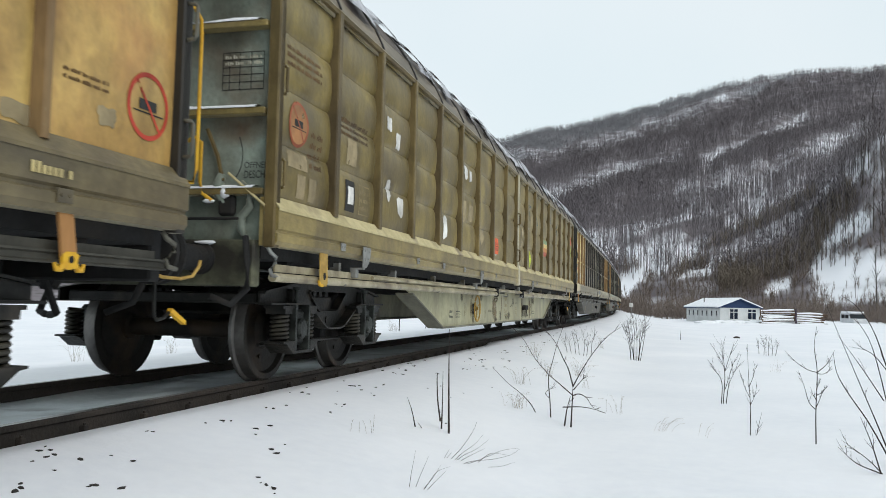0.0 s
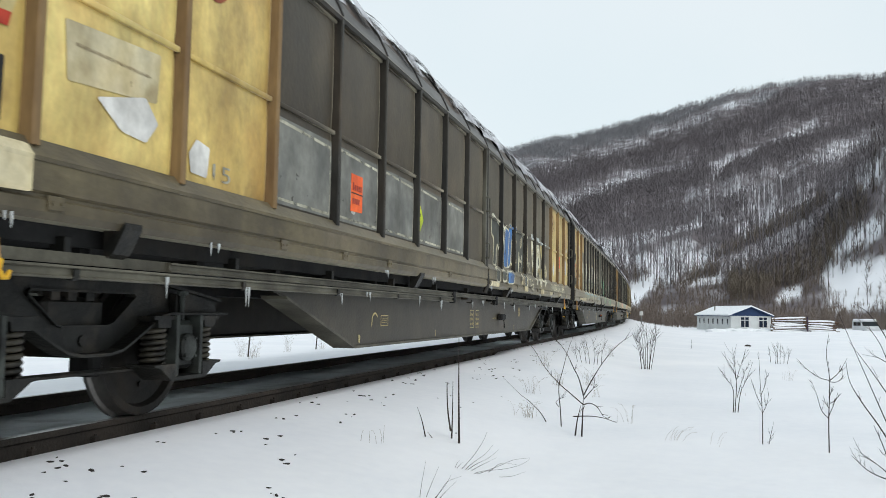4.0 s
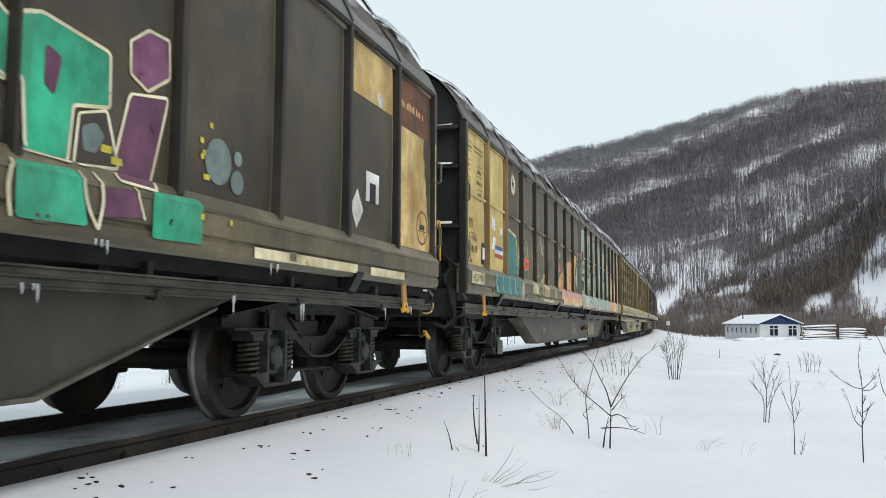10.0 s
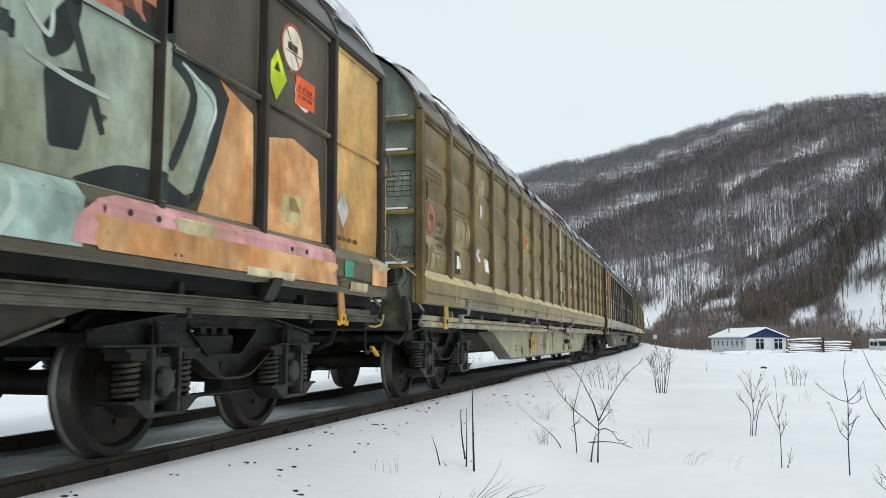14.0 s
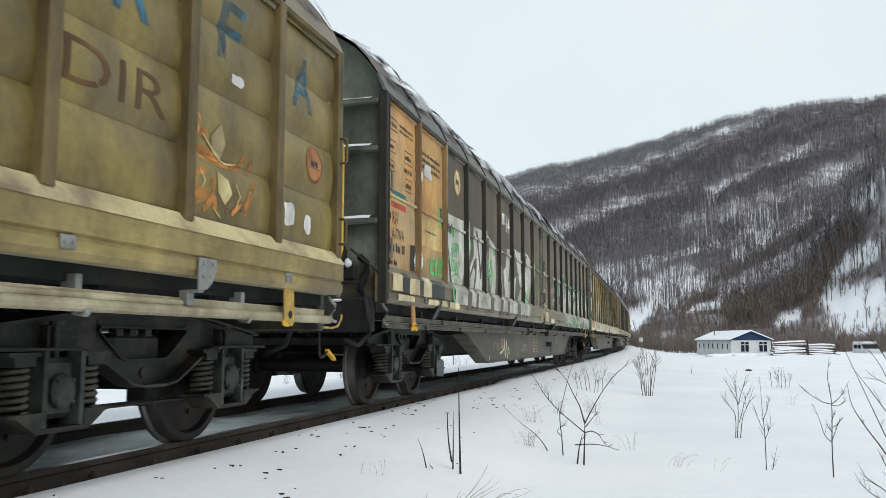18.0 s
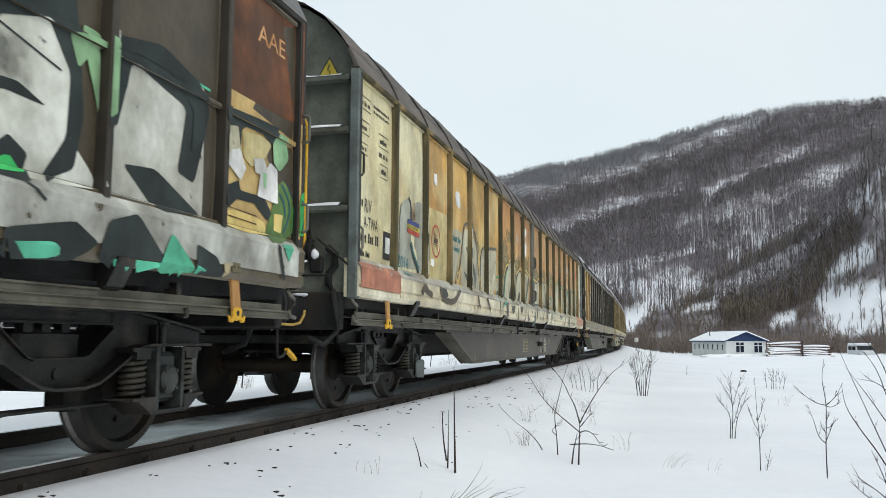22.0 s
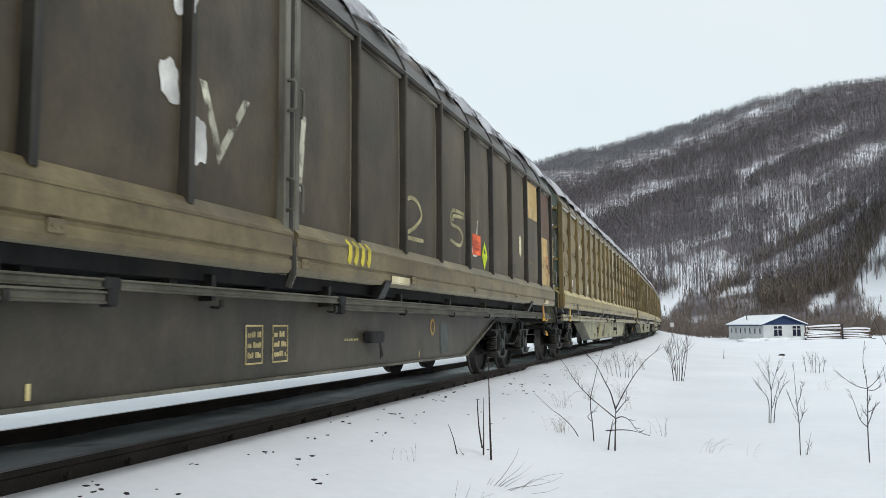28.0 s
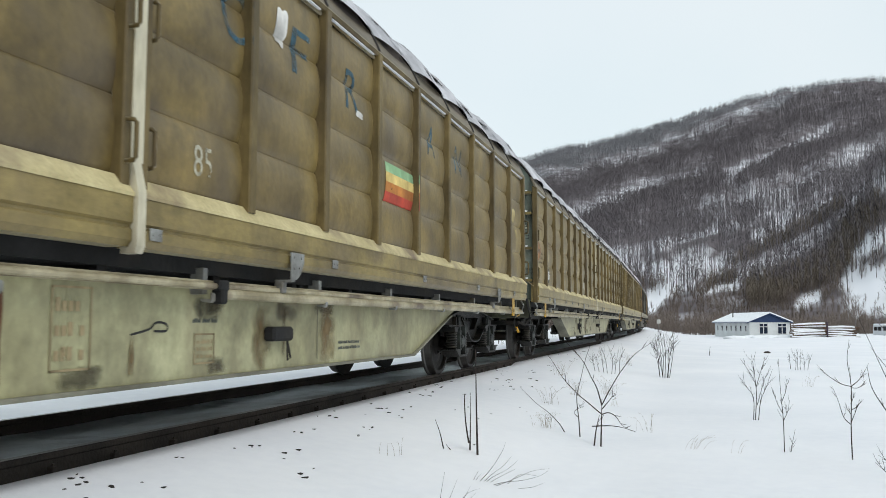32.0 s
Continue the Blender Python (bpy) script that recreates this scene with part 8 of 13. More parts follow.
    for pts, wd in (([(19.66, 2.06), (19.72, 2.14), (19.7, 2.22)], 0.1), ([(19.74, 2.08), (19.82, 2.12), (19.86, 2.08)], 0.04), ([(19.64, 1.93), (19.78, 2.0), (19.96, 1.98), (20.15, 1.96), (20.3, 1.98), (20.36, 2.06)], 0.055), ([(19.7, 1.95), (20.0, 1.94), (20.3, 1.95)], 0.03), ([(19.64, 1.7), (19.72, 1.82), (19.85, 1.88)], 0.06), ([(19.7, 1.58), (19.76, 1.68), (19.9, 1.74), (19.94, 1.84)], 0.09), ([(19.84, 1.6), (19.96, 1.7), (19.98, 1.62)], 0.05), ([(20.38, 1.68), (20.45, 1.8), (20.5, 1.9)], 0.06), ([(20.42, 1.94), (20.48, 2.06)], 0.05), ([(20.2, 1.62), (20.32, 1.7), (20.4, 1.64)], 0.035)):
        stick(w, stroke(pts, wd), K["flame"], "graffiti_flame", "", 2)
    stick(w, poly((20.02, 2.22), (20.09, 2.1), (20.06, 1.99), (19.94, 2.01), (19.9, 2.11)), K["ghost"], "graffiti_leaf", "", 3)
    stick(w, poly((20.0, 1.89), (20.14, 1.85), (20.19, 1.76), (20.1, 1.67), (20.0, 1.75)), K["straw"], "graffiti_leaf", "", 3)
    stick(w, smudge(19.85, 20.45, 1.58, 1.88, 48), K["rust_run"], "graffiti_shade", "", 1)
    for pts in ([(19.8, 2.1), (19.95, 2.02), (20.12, 1.96), (20.28, 1.99)], [(19.78, 1.86), (19.84, 1.8), (19.8, 1.74)], [(20.24, 1.84), (20.3, 1.76), (20.24, 1.68)], [(19.98, 1.62), (20.06, 1.58)]):
        stick(w, stroke(pts, 0.016, None, False), K["straw"], "graffiti_line", "", 4)
    sign(w, 21.55, 2.25, 0.16, "dark_red", "dull_orange")
    w = W[9]
    stick(w, letters("2-15", 0.55, 0.78, 2.42, 2.54), K["chalk"], "lettering")
    for u, z, a, b in ((5.25, 1.82, 0.3, 0.34), (5.67, 1.77, 0.26, 0.36), (9.06, 1.86, 0.26, 0.14), (6.6, 1.66, 0.4, 0.2), (8.92, 1.9, 0.16, 0.1), (3.02, 1.8, 0.3, 0.14)):
        stick(w, ragged(u - a / 2, u + a / 2, z - b / 2, z + b / 2, int(u * 9), 22, 0.45), K["straw"], "torn_paper")
    tears(w, [(5.12, 1.95, 0.06, 0.1), (5.4, 1.66, 0.06, 0.1), (4.16, 1.85, 0.08, 0.06)])
    flag(w, 15.02, 1.98, 0.9, 0.40, ["jade_pale", "lemon", "flame_solid", "red"])
    for body, u, z in (("C", 11.95, 2.65), ("F", 12.95, 2.7), ("R", 14.0, 2.68), ("A", 16.4, 2.72), ("N", 17.6, 2.7)):
        stick(w, letters(body, u, u + 0.3, z, z + 0.36, 0.0), K["dull_blue"], "graffiti_letter")
    stick(w, letters("85", 11.66, 11.86, 1.66, 1.86), K["chalk"], "lettering")
    tears(w, [(21.27, 2.6, 0.3, 0.3), (21.5, 2.3, 0.2, 0.2)], "straw")

    # dark wagon with the large white-rimmed words
    w = W[2]
    label_set(w, 0.02, "brown_ink", ["dark_red"])
    ticket(w, 0.83, 1.58)
    sign(w, 2.82, 2.98, 0.2, "dark_red")
    for k in range(5):
        u = 3.75 + k * BAY
        stick(w, rect(u, u + BAY - 0.12, 1.56, 2.24), K["slate"], "repaint_patch")
        stick(w, stroke([(u + 0.04, 1.6), (u + BAY - 0.16, 1.59), (u + BAY - 0.17, 2.18), (u + 0.05, 2.21), (u + 0.04, 1.6)], 0.03, None, False), K["chalk"], "poster_rim", "", 2)
    orange_sticker(w, 5.3, 1.68, 0.3, 0.36)
    diamond(w, 7.5, 1.85, 0.2)
    rimmed(w, "night", "white", [(11.57, 2.28), (11.66, 2.41), (12.1, 2.32), (12.36, 2.23), (12.21, 1.83), (12.06, 1.92), (11.97, 1.82), (11.99, 1.54), (11.72, 1.54), (11.77, 2.0), (11.56, 2.06)], 0.05)
    stick(w, poly(*[(12.25, 2.25), (12.39, 2.47), (12.54, 2.36), (12.59, 1.54), (12.25, 1.54), (12.21, 1.8), (12.36, 2.13)]), K["night"], "graffiti_block")
    stick(w, stroke([(12.34, 2.44), (12.45, 2.4), (12.54, 2.3)], 0.05, None, False), K["white"], "graffiti_line", "", 2)
    rimmed(w, "blue", "white", [(12.75, 2.22), (12.9, 2.29), (13.09, 2.24), (13.19, 2.41), (13.67, 2.33), (13.41, 2.23), (13.27, 1.6), (12.7, 1.54), (12.63, 1.74), (12.7, 2.0)], 0.03)
    stick(w, stroke([(13.14, 2.23), (13.05, 1.88), (12.99, 1.54)], 0.05), K["white"], "graffiti_line", "", 4)
    rimmed(w, "umber", "cream", [(13.35, 2.11), (13.61, 2.06), (13.59, 1.73), (13.27, 1.61)], 0.05)
    stick(w, stroke([(12.64, 2.02), (12.61, 2.16), (12.74, 2.29), (12.87, 2.26)], 0.06), K["white"], "graffiti_line", "", 4)
    stick(w, poly(*[(13.72, 2.3), (14.14, 2.36), (14.91, 2.23), (14.78, 1.58), (13.76, 1.54)]), K["night"], "graffiti_block")
    for pts in ([(11.63, 1.49), (11.66, 1.26), (11.96, 1.26), (11.9, 1.5)], [(12.13, 1.48), (12.19, 1.28), (12.52, 1.3), (12.51, 1.49)], [(12.57, 1.48), (12.61, 1.26), (13.24, 1.29), (13.3, 1.5)]):
        rimmed(w, "night", "white", pts, 0.035)
    stick(w, poly(*[(12.65, 1.46), (12.69, 1.27), (13.2, 1.3), (13.23, 1.49)]), K["blue"], "graffiti_block", "", 4)
    for body, a in (("V", [(14.96, 2.01), (15.11, 1.79)]), (".A.", [(15.05, 1.89), (15.24, 1.71)]), ("S", [(15.21, 1.81), (15.46, 1.57)]), ("*", [(15.5, 1.64), (15.66, 1.55)]), ("D", [(14.86, 1.6), (15.05, 1.41)]), ("L", [(15.03, 1.46), (15.21, 1.3)]), ("E", [(15.18, 1.43), (15.35, 1.23)]), ("Z", [(15.3, 1.36), (15.52, 1.22)])):
        (u0, z1), (u1, z0) = a
        stick(w, letters(body, u0, u1, z0, z1, 0.005, -0.15), K["bright_chalk"], "graffiti_tag", "", 3)
    stick(w, letters("TANGOASUA.LIMFH.", 18.0, 20.6, 1.29, 1.47, 0.025), K["bright_chalk"], "graffiti_tag")
    for a, b in ((14.4, 14.8), (16.55, 16.95), (17.85, 18.3), (19.6, 19.95), (20.9, 21.2), (11.2, 11.9)):
        stick(w, rect(a, b, 1.175, 1.26), K["patch"], "paint_patch")
    sign(w, 18.82, 2.98, 0.2, "dark_red")
    diamond(w, 19.0, 1.84, 0.2, "torn")
    orange_sticker(w, 19.85, 1.92, 0.36, 0.32)
    diamond(w, 21.02, 1.92, 0.2, "torn")
    stick(w, ragged(21.24, 21.5, 1.82, 2.2, 33, 16, 0.2), K["torn"], "torn_paper", "", 2)
    stick(w, ragged(21.46, 21.6, 1.78, 2.1, 34, 24, 0.4), K["torn"], "torn_paper", "", 3)
    tears(w, [(21.6, 2.5, 0.24, 0.14)])
    stick(w, bars(20.85, 21.25, 1.6, 1.7, 2, 5), K["brown_ink"], "lettering")
    stick(w, ragged(20.0, 20.3, 1.6, 1.85, 4, 20, 0.2), K["ghost"], "ghost_mark")
    stick(w, poly(*rounded([(-0.13, 1.5), (1.19, 1.5), (1.19, 1.27), (-0.11, 1.23)], 0.02)), K["patch"], "paint_patch", "", 2)
    stick(w, poly(*rounded([(0.72, 2.21), (1.14, 2.24), (1.13, 2.18), (0.7, 2.15)], 0.02)), K["navy"], "sticker", "", 4)
    stick(w, poly(*rounded([(0.7, 2.15), (1.13, 2.18), (1.1, 2.09), (0.67, 2.07)], 0.02)), K["straw"], "sticker", "", 4)
    stick(w, poly(*rounded([(0.67, 2.07), (1.1, 2.09), (1.08, 2.02), (0.63, 2)], 0.02)), K["red"], "sticker", "", 4)
    stick(w, stroke([(0.76, 2.11), (1.02, 2.12)], 0.03), K["ink"], "lettering", "", 5)
    stick(w, poly(*rounded([(0.26, 2.05), (0.62, 2.07), (0.6, 1.91), (0.28, 1.9)], 0.02)), K["torn"], "worn_label", "", 3)
    stick(w, bars(0.29, 0.6, 1.95, 2, 2, 61), K["ink"], "lettering", "", 4)
    stick(w, poly(*rounded([(1.45, 2.19), (2.26, 2.24), (2.23, 1.94), (1.48, 1.88)], 0.02)), K["patch"], "pale_label", "", 2)
    stick(w, bars(1.53, 2.16, 2.09, 2.07, 3, 62), K["brown_ink"], "lettering", "", 4)
    stick(w, poly(*rounded([(0.46, 2.93), (0.55, 2.93), (0.74, 2.91), (0.86, 2.82), (0.72, 2.77), (0.72, 2.67), (0.62, 2.77), (0.51, 2.73)], 0.05)), K["torn"], "torn_paper", "", 4)
    stick(w, poly(*rounded([(1.67, 2.93), (1.79, 3.07), (1.97, 3.02), (1.85, 2.87)], 0.05)), K["torn"], "torn_paper", "", 4)
    stick(w, poly(*rounded([(1.7, 1.85), (2.12, 1.95), (2.25, 1.82), (2.14, 1.69), (1.92, 1.71)], 0.05)), K["torn"], "torn_paper", "", 4)
    stick(w, poly(*rounded([(2.58, 1.72), (2.66, 1.82), (2.82, 1.79), (2.8, 1.59), (2.61, 1.6)], 0.05)), K["torn"], "torn_paper", "", 4)
    stick(w, letters("15", 2.87, 3.1, 1.59, 1.7), K["chalk"], "lettering", "", 3)
    stick(w, poly(*rounded([(14.07, 1.91), (14.12, 1.96), (14.16, 1.91), (14.18, 1.54), (14.07, 1.54), (14.06, 1.75)], 0.06)), K["white"], "graffiti_letter", "", 5)
    stick(w, stroke([(14.14, 1.86), (14.21, 1.77), (14.33, 1.76), (14.39, 1.8)], 0.06), K["white"], "graffiti_line", "", 5)
    stick(w, poly(*rounded([(14.35, 1.87), (14.41, 1.89), (14.42, 1.77), (14.41, 1.54), (14.36, 1.54), (14.37, 1.74)], 0.06)), K["white"], "graffiti_letter", "", 5)
    stick(w, poly(*rounded([(14.77, 2.18), (14.83, 2.15), (14.82, 1.99), (14.74, 1.83), (14.71, 1.54), (14.62, 1.54), (14.63, 1.66), (14.66, 1.87), (14.72, 2.04)], 0.06)), K["cream"], "graffiti_letter", "", 5)
    stick(w, smudge(14.55, 14.78, 1.48, 1.78, 3), K["lemon_mist"], "graffiti_shade", "", 6)
    stick(w, stroke([(14.55, 2.31), (14.68, 2.29), (14.81, 2.27)], 0.06), K["white"], "graffiti_line", "", 5)
    stick(w, stroke([(14.26, 2.2), (14.26, 2.07), (14.32, 2.04), (14.4, 2.12), (14.42, 2.25)], 0.045), K["cream"], "graffiti_line", "", 5)
    stick(w, poly(*rounded([(13.97, 1.35), (14.16, 1.39), (14.18, 1.3), (13.97, 1.29)], 0.06)), K["cream"], "graffiti_letter", "", 5)
    stick(w, poly(*rounded([(14.07, 1.5), (14.21, 1.52), (14.16, 1.39), (14.08, 1.39)], 0.06)), K["white"], "graffiti_letter", "", 5)
    stick(w, poly(*rounded([(14.22, 1.53), (14.35, 1.49), (14.38, 1.29), (14.18, 1.3)], 0.06)), K["amber_dark"], "graffiti_block", "", 4)
    stick(w, stroke([(14.36, 1.49), (14.34, 1.4), (14.38, 1.28)], 0.05), K["white"], "graffiti_line", "", 5)
    stick(w, poly(*rounded([(14.44, 1.52), (14.68, 1.52), (14.62, 1.29), (14.39, 1.29)], 0.06)), K["slate_blue"], "graffiti_block", "", 4)
    stick(w, poly(*rounded([(14.02, 1.53), (14.12, 1.52), (14.07, 1.39), (13.97, 1.36)], 0.06)), K["slate_blue"], "graffiti_block", "", 4)
    stick(w, poly(*rounded([(14.68, 1.52), (14.75, 1.52), (14.72, 1.28), (14.62, 1.28), (14.6, 1.39)], 0.06)), K["white"], "graffiti_letter", "", 5)
    stick(w, smudge(14.6, 14.74, 1.25, 1.45, 4), K["lemon_mist"], "graffiti_shade", "", 6)
    stick(w, poly(*rounded([(14.34, 1.27), (14.7, 1.28), (14.69, 1.19), (14.33, 1.19)], 0.06)), K["cream"], "graffiti_letter", "", 5)
    stick(w, poly(*rounded([(15.58, 2.29), (15.83, 2.28), (15.85, 1.91), (15.96, 1.56), (15.8, 1.52), (15.66, 1.83), (15.59, 2.08)], 0.06)), K["white"], "graffiti_letter", "", 5)
    stick(w, poly(*rounded([(15.57, 2.42), (15.85, 2.44), (15.87, 2.34), (15.58, 2.3)], 0.06)), K["sky_white"], "graffiti_letter", "", 5)
    stick(w, poly(*rounded([(16.08, 2.22), (16.34, 2.22), (16.19, 1.76), (16.09, 1.52), (16, 1.55), (16.12, 1.92)], 0.06)), K["straw"], "graffiti_letter", "", 5)
    stick(w, poly(*rounded([(16.33, 2.25), (16.68, 2.27), (16.76, 2.08), (16.94, 1.53), (16.72, 1.53), (16.65, 1.66), (16.46, 1.64), (16.44, 1.54), (16.27, 1.53), (16.28, 1.95)], 0.06)), K["white"], "graffiti_letter", "", 5)
    stick(w, poly(*rounded([(16.5, 1.95), (16.59, 1.99), (16.63, 1.81), (16.48, 1.81)], 0.06)), K["night"], "graffiti_block", "", 7)
    stick(w, poly(*rounded([(16.3, 2.41), (16.68, 2.42), (16.65, 2.32), (16.32, 2.31)], 0.06)), K["sky_white"], "graffiti_letter", "", 5)
    stick(w, poly(*rounded([(16.79, 2.29), (17.15, 2.28), (17.13, 1.95), (16.96, 2.01), (16.79, 2.17)], 0.06)), K["straw"], "graffiti_letter", "", 5)
    stick(w, poly(*rounded([(16.76, 2.37), (17.18, 2.36), (17.15, 2.28), (16.79, 2.29)], 0.06)), K["sky_white"], "graffiti_letter", "", 6)
    stick(w, poly(*rounded([(17.24, 2.3), (17.57, 2.3), (17.54, 2.12), (17.32, 2.11)], 0.06)), K["cream"], "graffiti_letter", "", 5)
    stick(w, poly(*rounded([(17.23, 2.38), (17.64, 2.39), (17.61, 2.31), (17.24, 2.31)], 0.06)), K["sky_white"], "graffiti_letter", "", 6)
    stick(w, poly(*rounded([(17.22, 2), (17.46, 1.95), (17.87, 1.74), (17.87, 1.6), (17.28, 1.53), (17.3, 1.66), (17.51, 1.75), (17.22, 1.91)], 0.06)), K["cream"], "graffiti_letter", "", 5)
    stick(w, poly(*rounded([(17, 1.75), (17.14, 1.76), (17.16, 1.52), (16.92, 1.53)], 0.06)), K["straw"], "graffiti_letter", "", 5)
    stick(w, smudge(15.65, 15.96, 1.5, 1.84, 600), K["lemon_mist"], "graffiti_shade", "", 7)
    stick(w, smudge(16.11, 16.34, 1.87, 2.22, 690), K["lemon_mist"], "graffiti_shade", "", 7)
    stick(w, smudge(16.31, 16.64, 1.89, 2.21, 730), K["lemon_mist"], "graffiti_shade", "", 7)
    stick(w, smudge(16.61, 16.92, 1.49, 1.86, 800), K["lemon_mist"], "graffiti_shade", "", 7)
    stick(w, smudge(17.3, 17.78, 1.53, 1.76, 895), K["lemon_mist"], "graffiti_shade", "", 7)
    stick(w, smudge(15.6, 15.8, 1.98, 2.21, 575), K["lemon_mist"], "graffiti_shade", "", 7)
    stick(w, smudge(16.38, 16.71, 1.57, 1.83, 740), K["lemon_mist"], "graffiti_shade", "", 7)
    stick(w, smudge(15.67, 15.85, 1.74, 2.1, 300), K["dim_mist"], "graffiti_shade", "", 7)
    stick(w, smudge(16.33, 16.68, 2.12, 2.33, 290), K["dim_mist"], "graffiti_shade", "", 7)
    stick(w, poly(*rounded([(15.8, 1.5), (16.08, 1.5), (16.01, 1.35), (15.83, 1.35)], 0.06)), K["white"], "graffiti_letter", "", 5)
    stick(w, poly(*rounded([(16.24, 1.5), (16.64, 1.52), (16.49, 1.32), (16.26, 1.28)], 0.06)), K["white"], "graffiti_letter", "", 5)
    stick(w, smudge(16.24, 16.53, 1.26, 1.44, 9), K["lemon_mist"], "graffiti_shade", "", 6)
    stick(w, poly(*rounded([(16.66, 1.5), (17.06, 1.53), (16.95, 1.44), (16.68, 1.44)], 0.06)), K["white"], "graffiti_letter", "", 5)
    stick(w, poly(*rounded([(16.96, 1.48), (17.53, 1.53), (16.98, 1.31)], 0.06)), K["white"], "graffiti_letter", "", 5)
    stick(w, poly(*rounded([(16.48, 1.27), (16.81, 1.29), (16.78, 1.17), (16.46, 1.17)], 0.06)), K["cream"], "graffiti_letter", "", 5)
    belly_marks(w, 20, 14.98)

    # dark wagon with green and silver words
    w = W[3]
    label_set(w, 0.02, "brown_ink", ["teal", "straw", "red"])
    sign(w, 1.0, 2.08, 0.2, "dark_red")
    ticket(w, 0.88, 1.58, False)
    tears(w, [(1.83, 2.78, 0.4, 0.34), (1.86, 1.76, 0.24, 0.3)])
    stick(w, rect(1.78, 2.2, 1.92, 2.02), K["brown_ink"], "name_bar")
    stick(w, rect(2.5, 3.6, 2.83, 3.34), K["ochre"], "repaint_patch")
    for pts in (
            [(2.69, 2.38), (3.04, 2.5), (3.38, 2.45), (3.53, 1.86), (3.74, 2.3), (3.7, 2.5), (3.78, 2.44), (3.7, 1.55), (3.25, 1.54), (3.18, 2.12), (2.91, 2.16), (2.69, 2.17)],
            [(4.18, 2.38), (4.29, 2.46), (4.54, 2.5), (4.79, 2.49), (4.88, 2.43), (4.88, 2.22), (4.77, 2.16), (4.73, 1.94), (4.75, 1.55), (4.28, 1.55), (4.36, 1.66), (4.52, 1.62), (4.49, 1.74), (4.26, 1.72), (4.22, 1.55), (3.85, 1.56), (3.86, 1.73), (4.0, 1.73), (4.07, 1.9)],
            [(5.04, 2.49), (5.12, 2.54), (5.25, 2.52), (5.51, 1.89), (5.93, 2.58), (6.13, 2.55), (6.17, 1.55), (5.84, 1.55), (5.81, 1.8), (5.67, 1.54), (5.36, 1.54), (5.21, 1.91), (5.17, 1.54), (4.99, 1.55), (4.99, 1.82)],
            [(6.22, 2.44), (6.37, 2.52), (6.77, 2.5), (6.98, 2.57), (7.42, 2.52), (7.36, 1.88), (7.21, 1.71), (6.94, 1.69), (6.88, 1.54), (6.32, 1.54), (6.32, 1.67), (6.63, 1.75), (6.66, 2.22), (6.53, 2.21), (6.51, 2.01), (6.27, 2.05)],
            [(7.59, 2.35), (7.86, 2.51), (8.35, 2.47), (8.38, 1.55), (7.48, 1.55), (7.48, 1.96)]):
        rimmed(w, "silver", "cream", pts, 0.035)
        stick(w, fade(clip(poly(*rounded(pts, 0.16)), 1.5, 2.12), 1.72, 2.12), K["pond_fade"], "graffiti_shade", "", 3)
    for pts in ([(4.34, 2.17), (4.51, 2.2), (4.47, 1.97), (4.32, 1.97)], [(6.98, 2.23), (7.09, 2.23), (7.04, 2.02), (6.97, 2.02)], [(7.82, 2.14), (8.01, 2.15), (8.07, 1.84), (7.94, 1.58), (7.79, 1.67)]):
        rimmed(w, "umber", "cream", pts, 0.025, 4, "graffiti_counter")
    for a, b in ((3.25, 3.62), (3.72, 4.16), (4.21, 4.67), (4.72, 5.1), (5.32, 5.57), (5.7, 6.19), (6.24, 6.79), (7.43, 8.16)):
        half = [(a, 1.512)] + [((a + b) / 2 - (b - a) / 2 * math.cos(math.pi * k / 10), 1.512 - 0.24 * math.sin(math.pi * k / 10) ** 0.7) for k in range(1, 10)] + [(b, 1.512)]
        rimmed(w, "sky", "cream", half, 0.03)
        stick(w, clip(poly(*half), 1.0, 1.4), K["pond"], "graffiti_shade", "", 3)
    rimmed(w, "silver", "cream", [(3.69, 2.52), (3.88, 2.58), (4.04, 2.45), (4.03, 2.24), (3.85, 2.15), (3.75, 2.27), (3.67, 2.06), (3.55, 1.61), (3.34, 1.53), (3.45, 1.92), (3.57, 2.27)], 0.03, 4, turn=0.1)
    stick(w, rect(2.6, 4.04, 1.2, 1.285), K["patch"], "paint_patch")
    for k in range(3):
        stick(w, ring(8.62 + k * 0.12, 2.26, 0.05, 0.15, 0.02), K["cream"], "graffiti_mark")
    rimmed(w, "silver", "cream", [(9.18, 2.42), (9.81, 2.42), (9.73, 2.0), (9.55, 1.54), (8.98, 1.6), (9.02, 1.87), (9.3, 1.87), (9.32, 1.78), (9.2, 1.74), (9.42, 1.7), (9.5, 1.95), (9.4, 2.0), (9.16, 1.98), (9.52, 2.1), (9.5, 2.22), (9.04, 2.13)], 0.035)
    rimmed(w, "denim", "cream", [(9.92, 2.4), (10.75, 2.4), (10.52, 1.93), (10.31, 1.54), (9.68, 1.54), (9.68, 1.62), (9.9, 1.6), (9.92, 1.7), (9.68, 1.7), (9.67, 1.95), (10.08, 1.95), (10.2, 2.14), (9.86, 2.14)], 0.045)
    stick(w, stroke([(10.05, 2.3), (10.42, 2.27), (10.22, 1.85), (10.05, 1.56)], 0.025, None, False), K["cream"], "graffiti_line", "", 4)
    rimmed(w, "denim", "cream", [(9.58, 1.51), (10.16, 1.51), (10.02, 1.28), (9.6, 1.28)], 0.035)
    for u in (9.0, 9.3):
        rimmed(w, "sky", "cream", bubble(u, 1.4, 0.1, 0.11), 0.025)
    stick(w, smudge(10.35, 10.9, 1.55, 2.2, 41), K["ember_mist"], "graffiti_shade")
    stick(w, stroke([(10.3, 2.06), (10.62, 2.08), (10.9, 1.8)], 0.02), K["flame"], "graffiti_line")
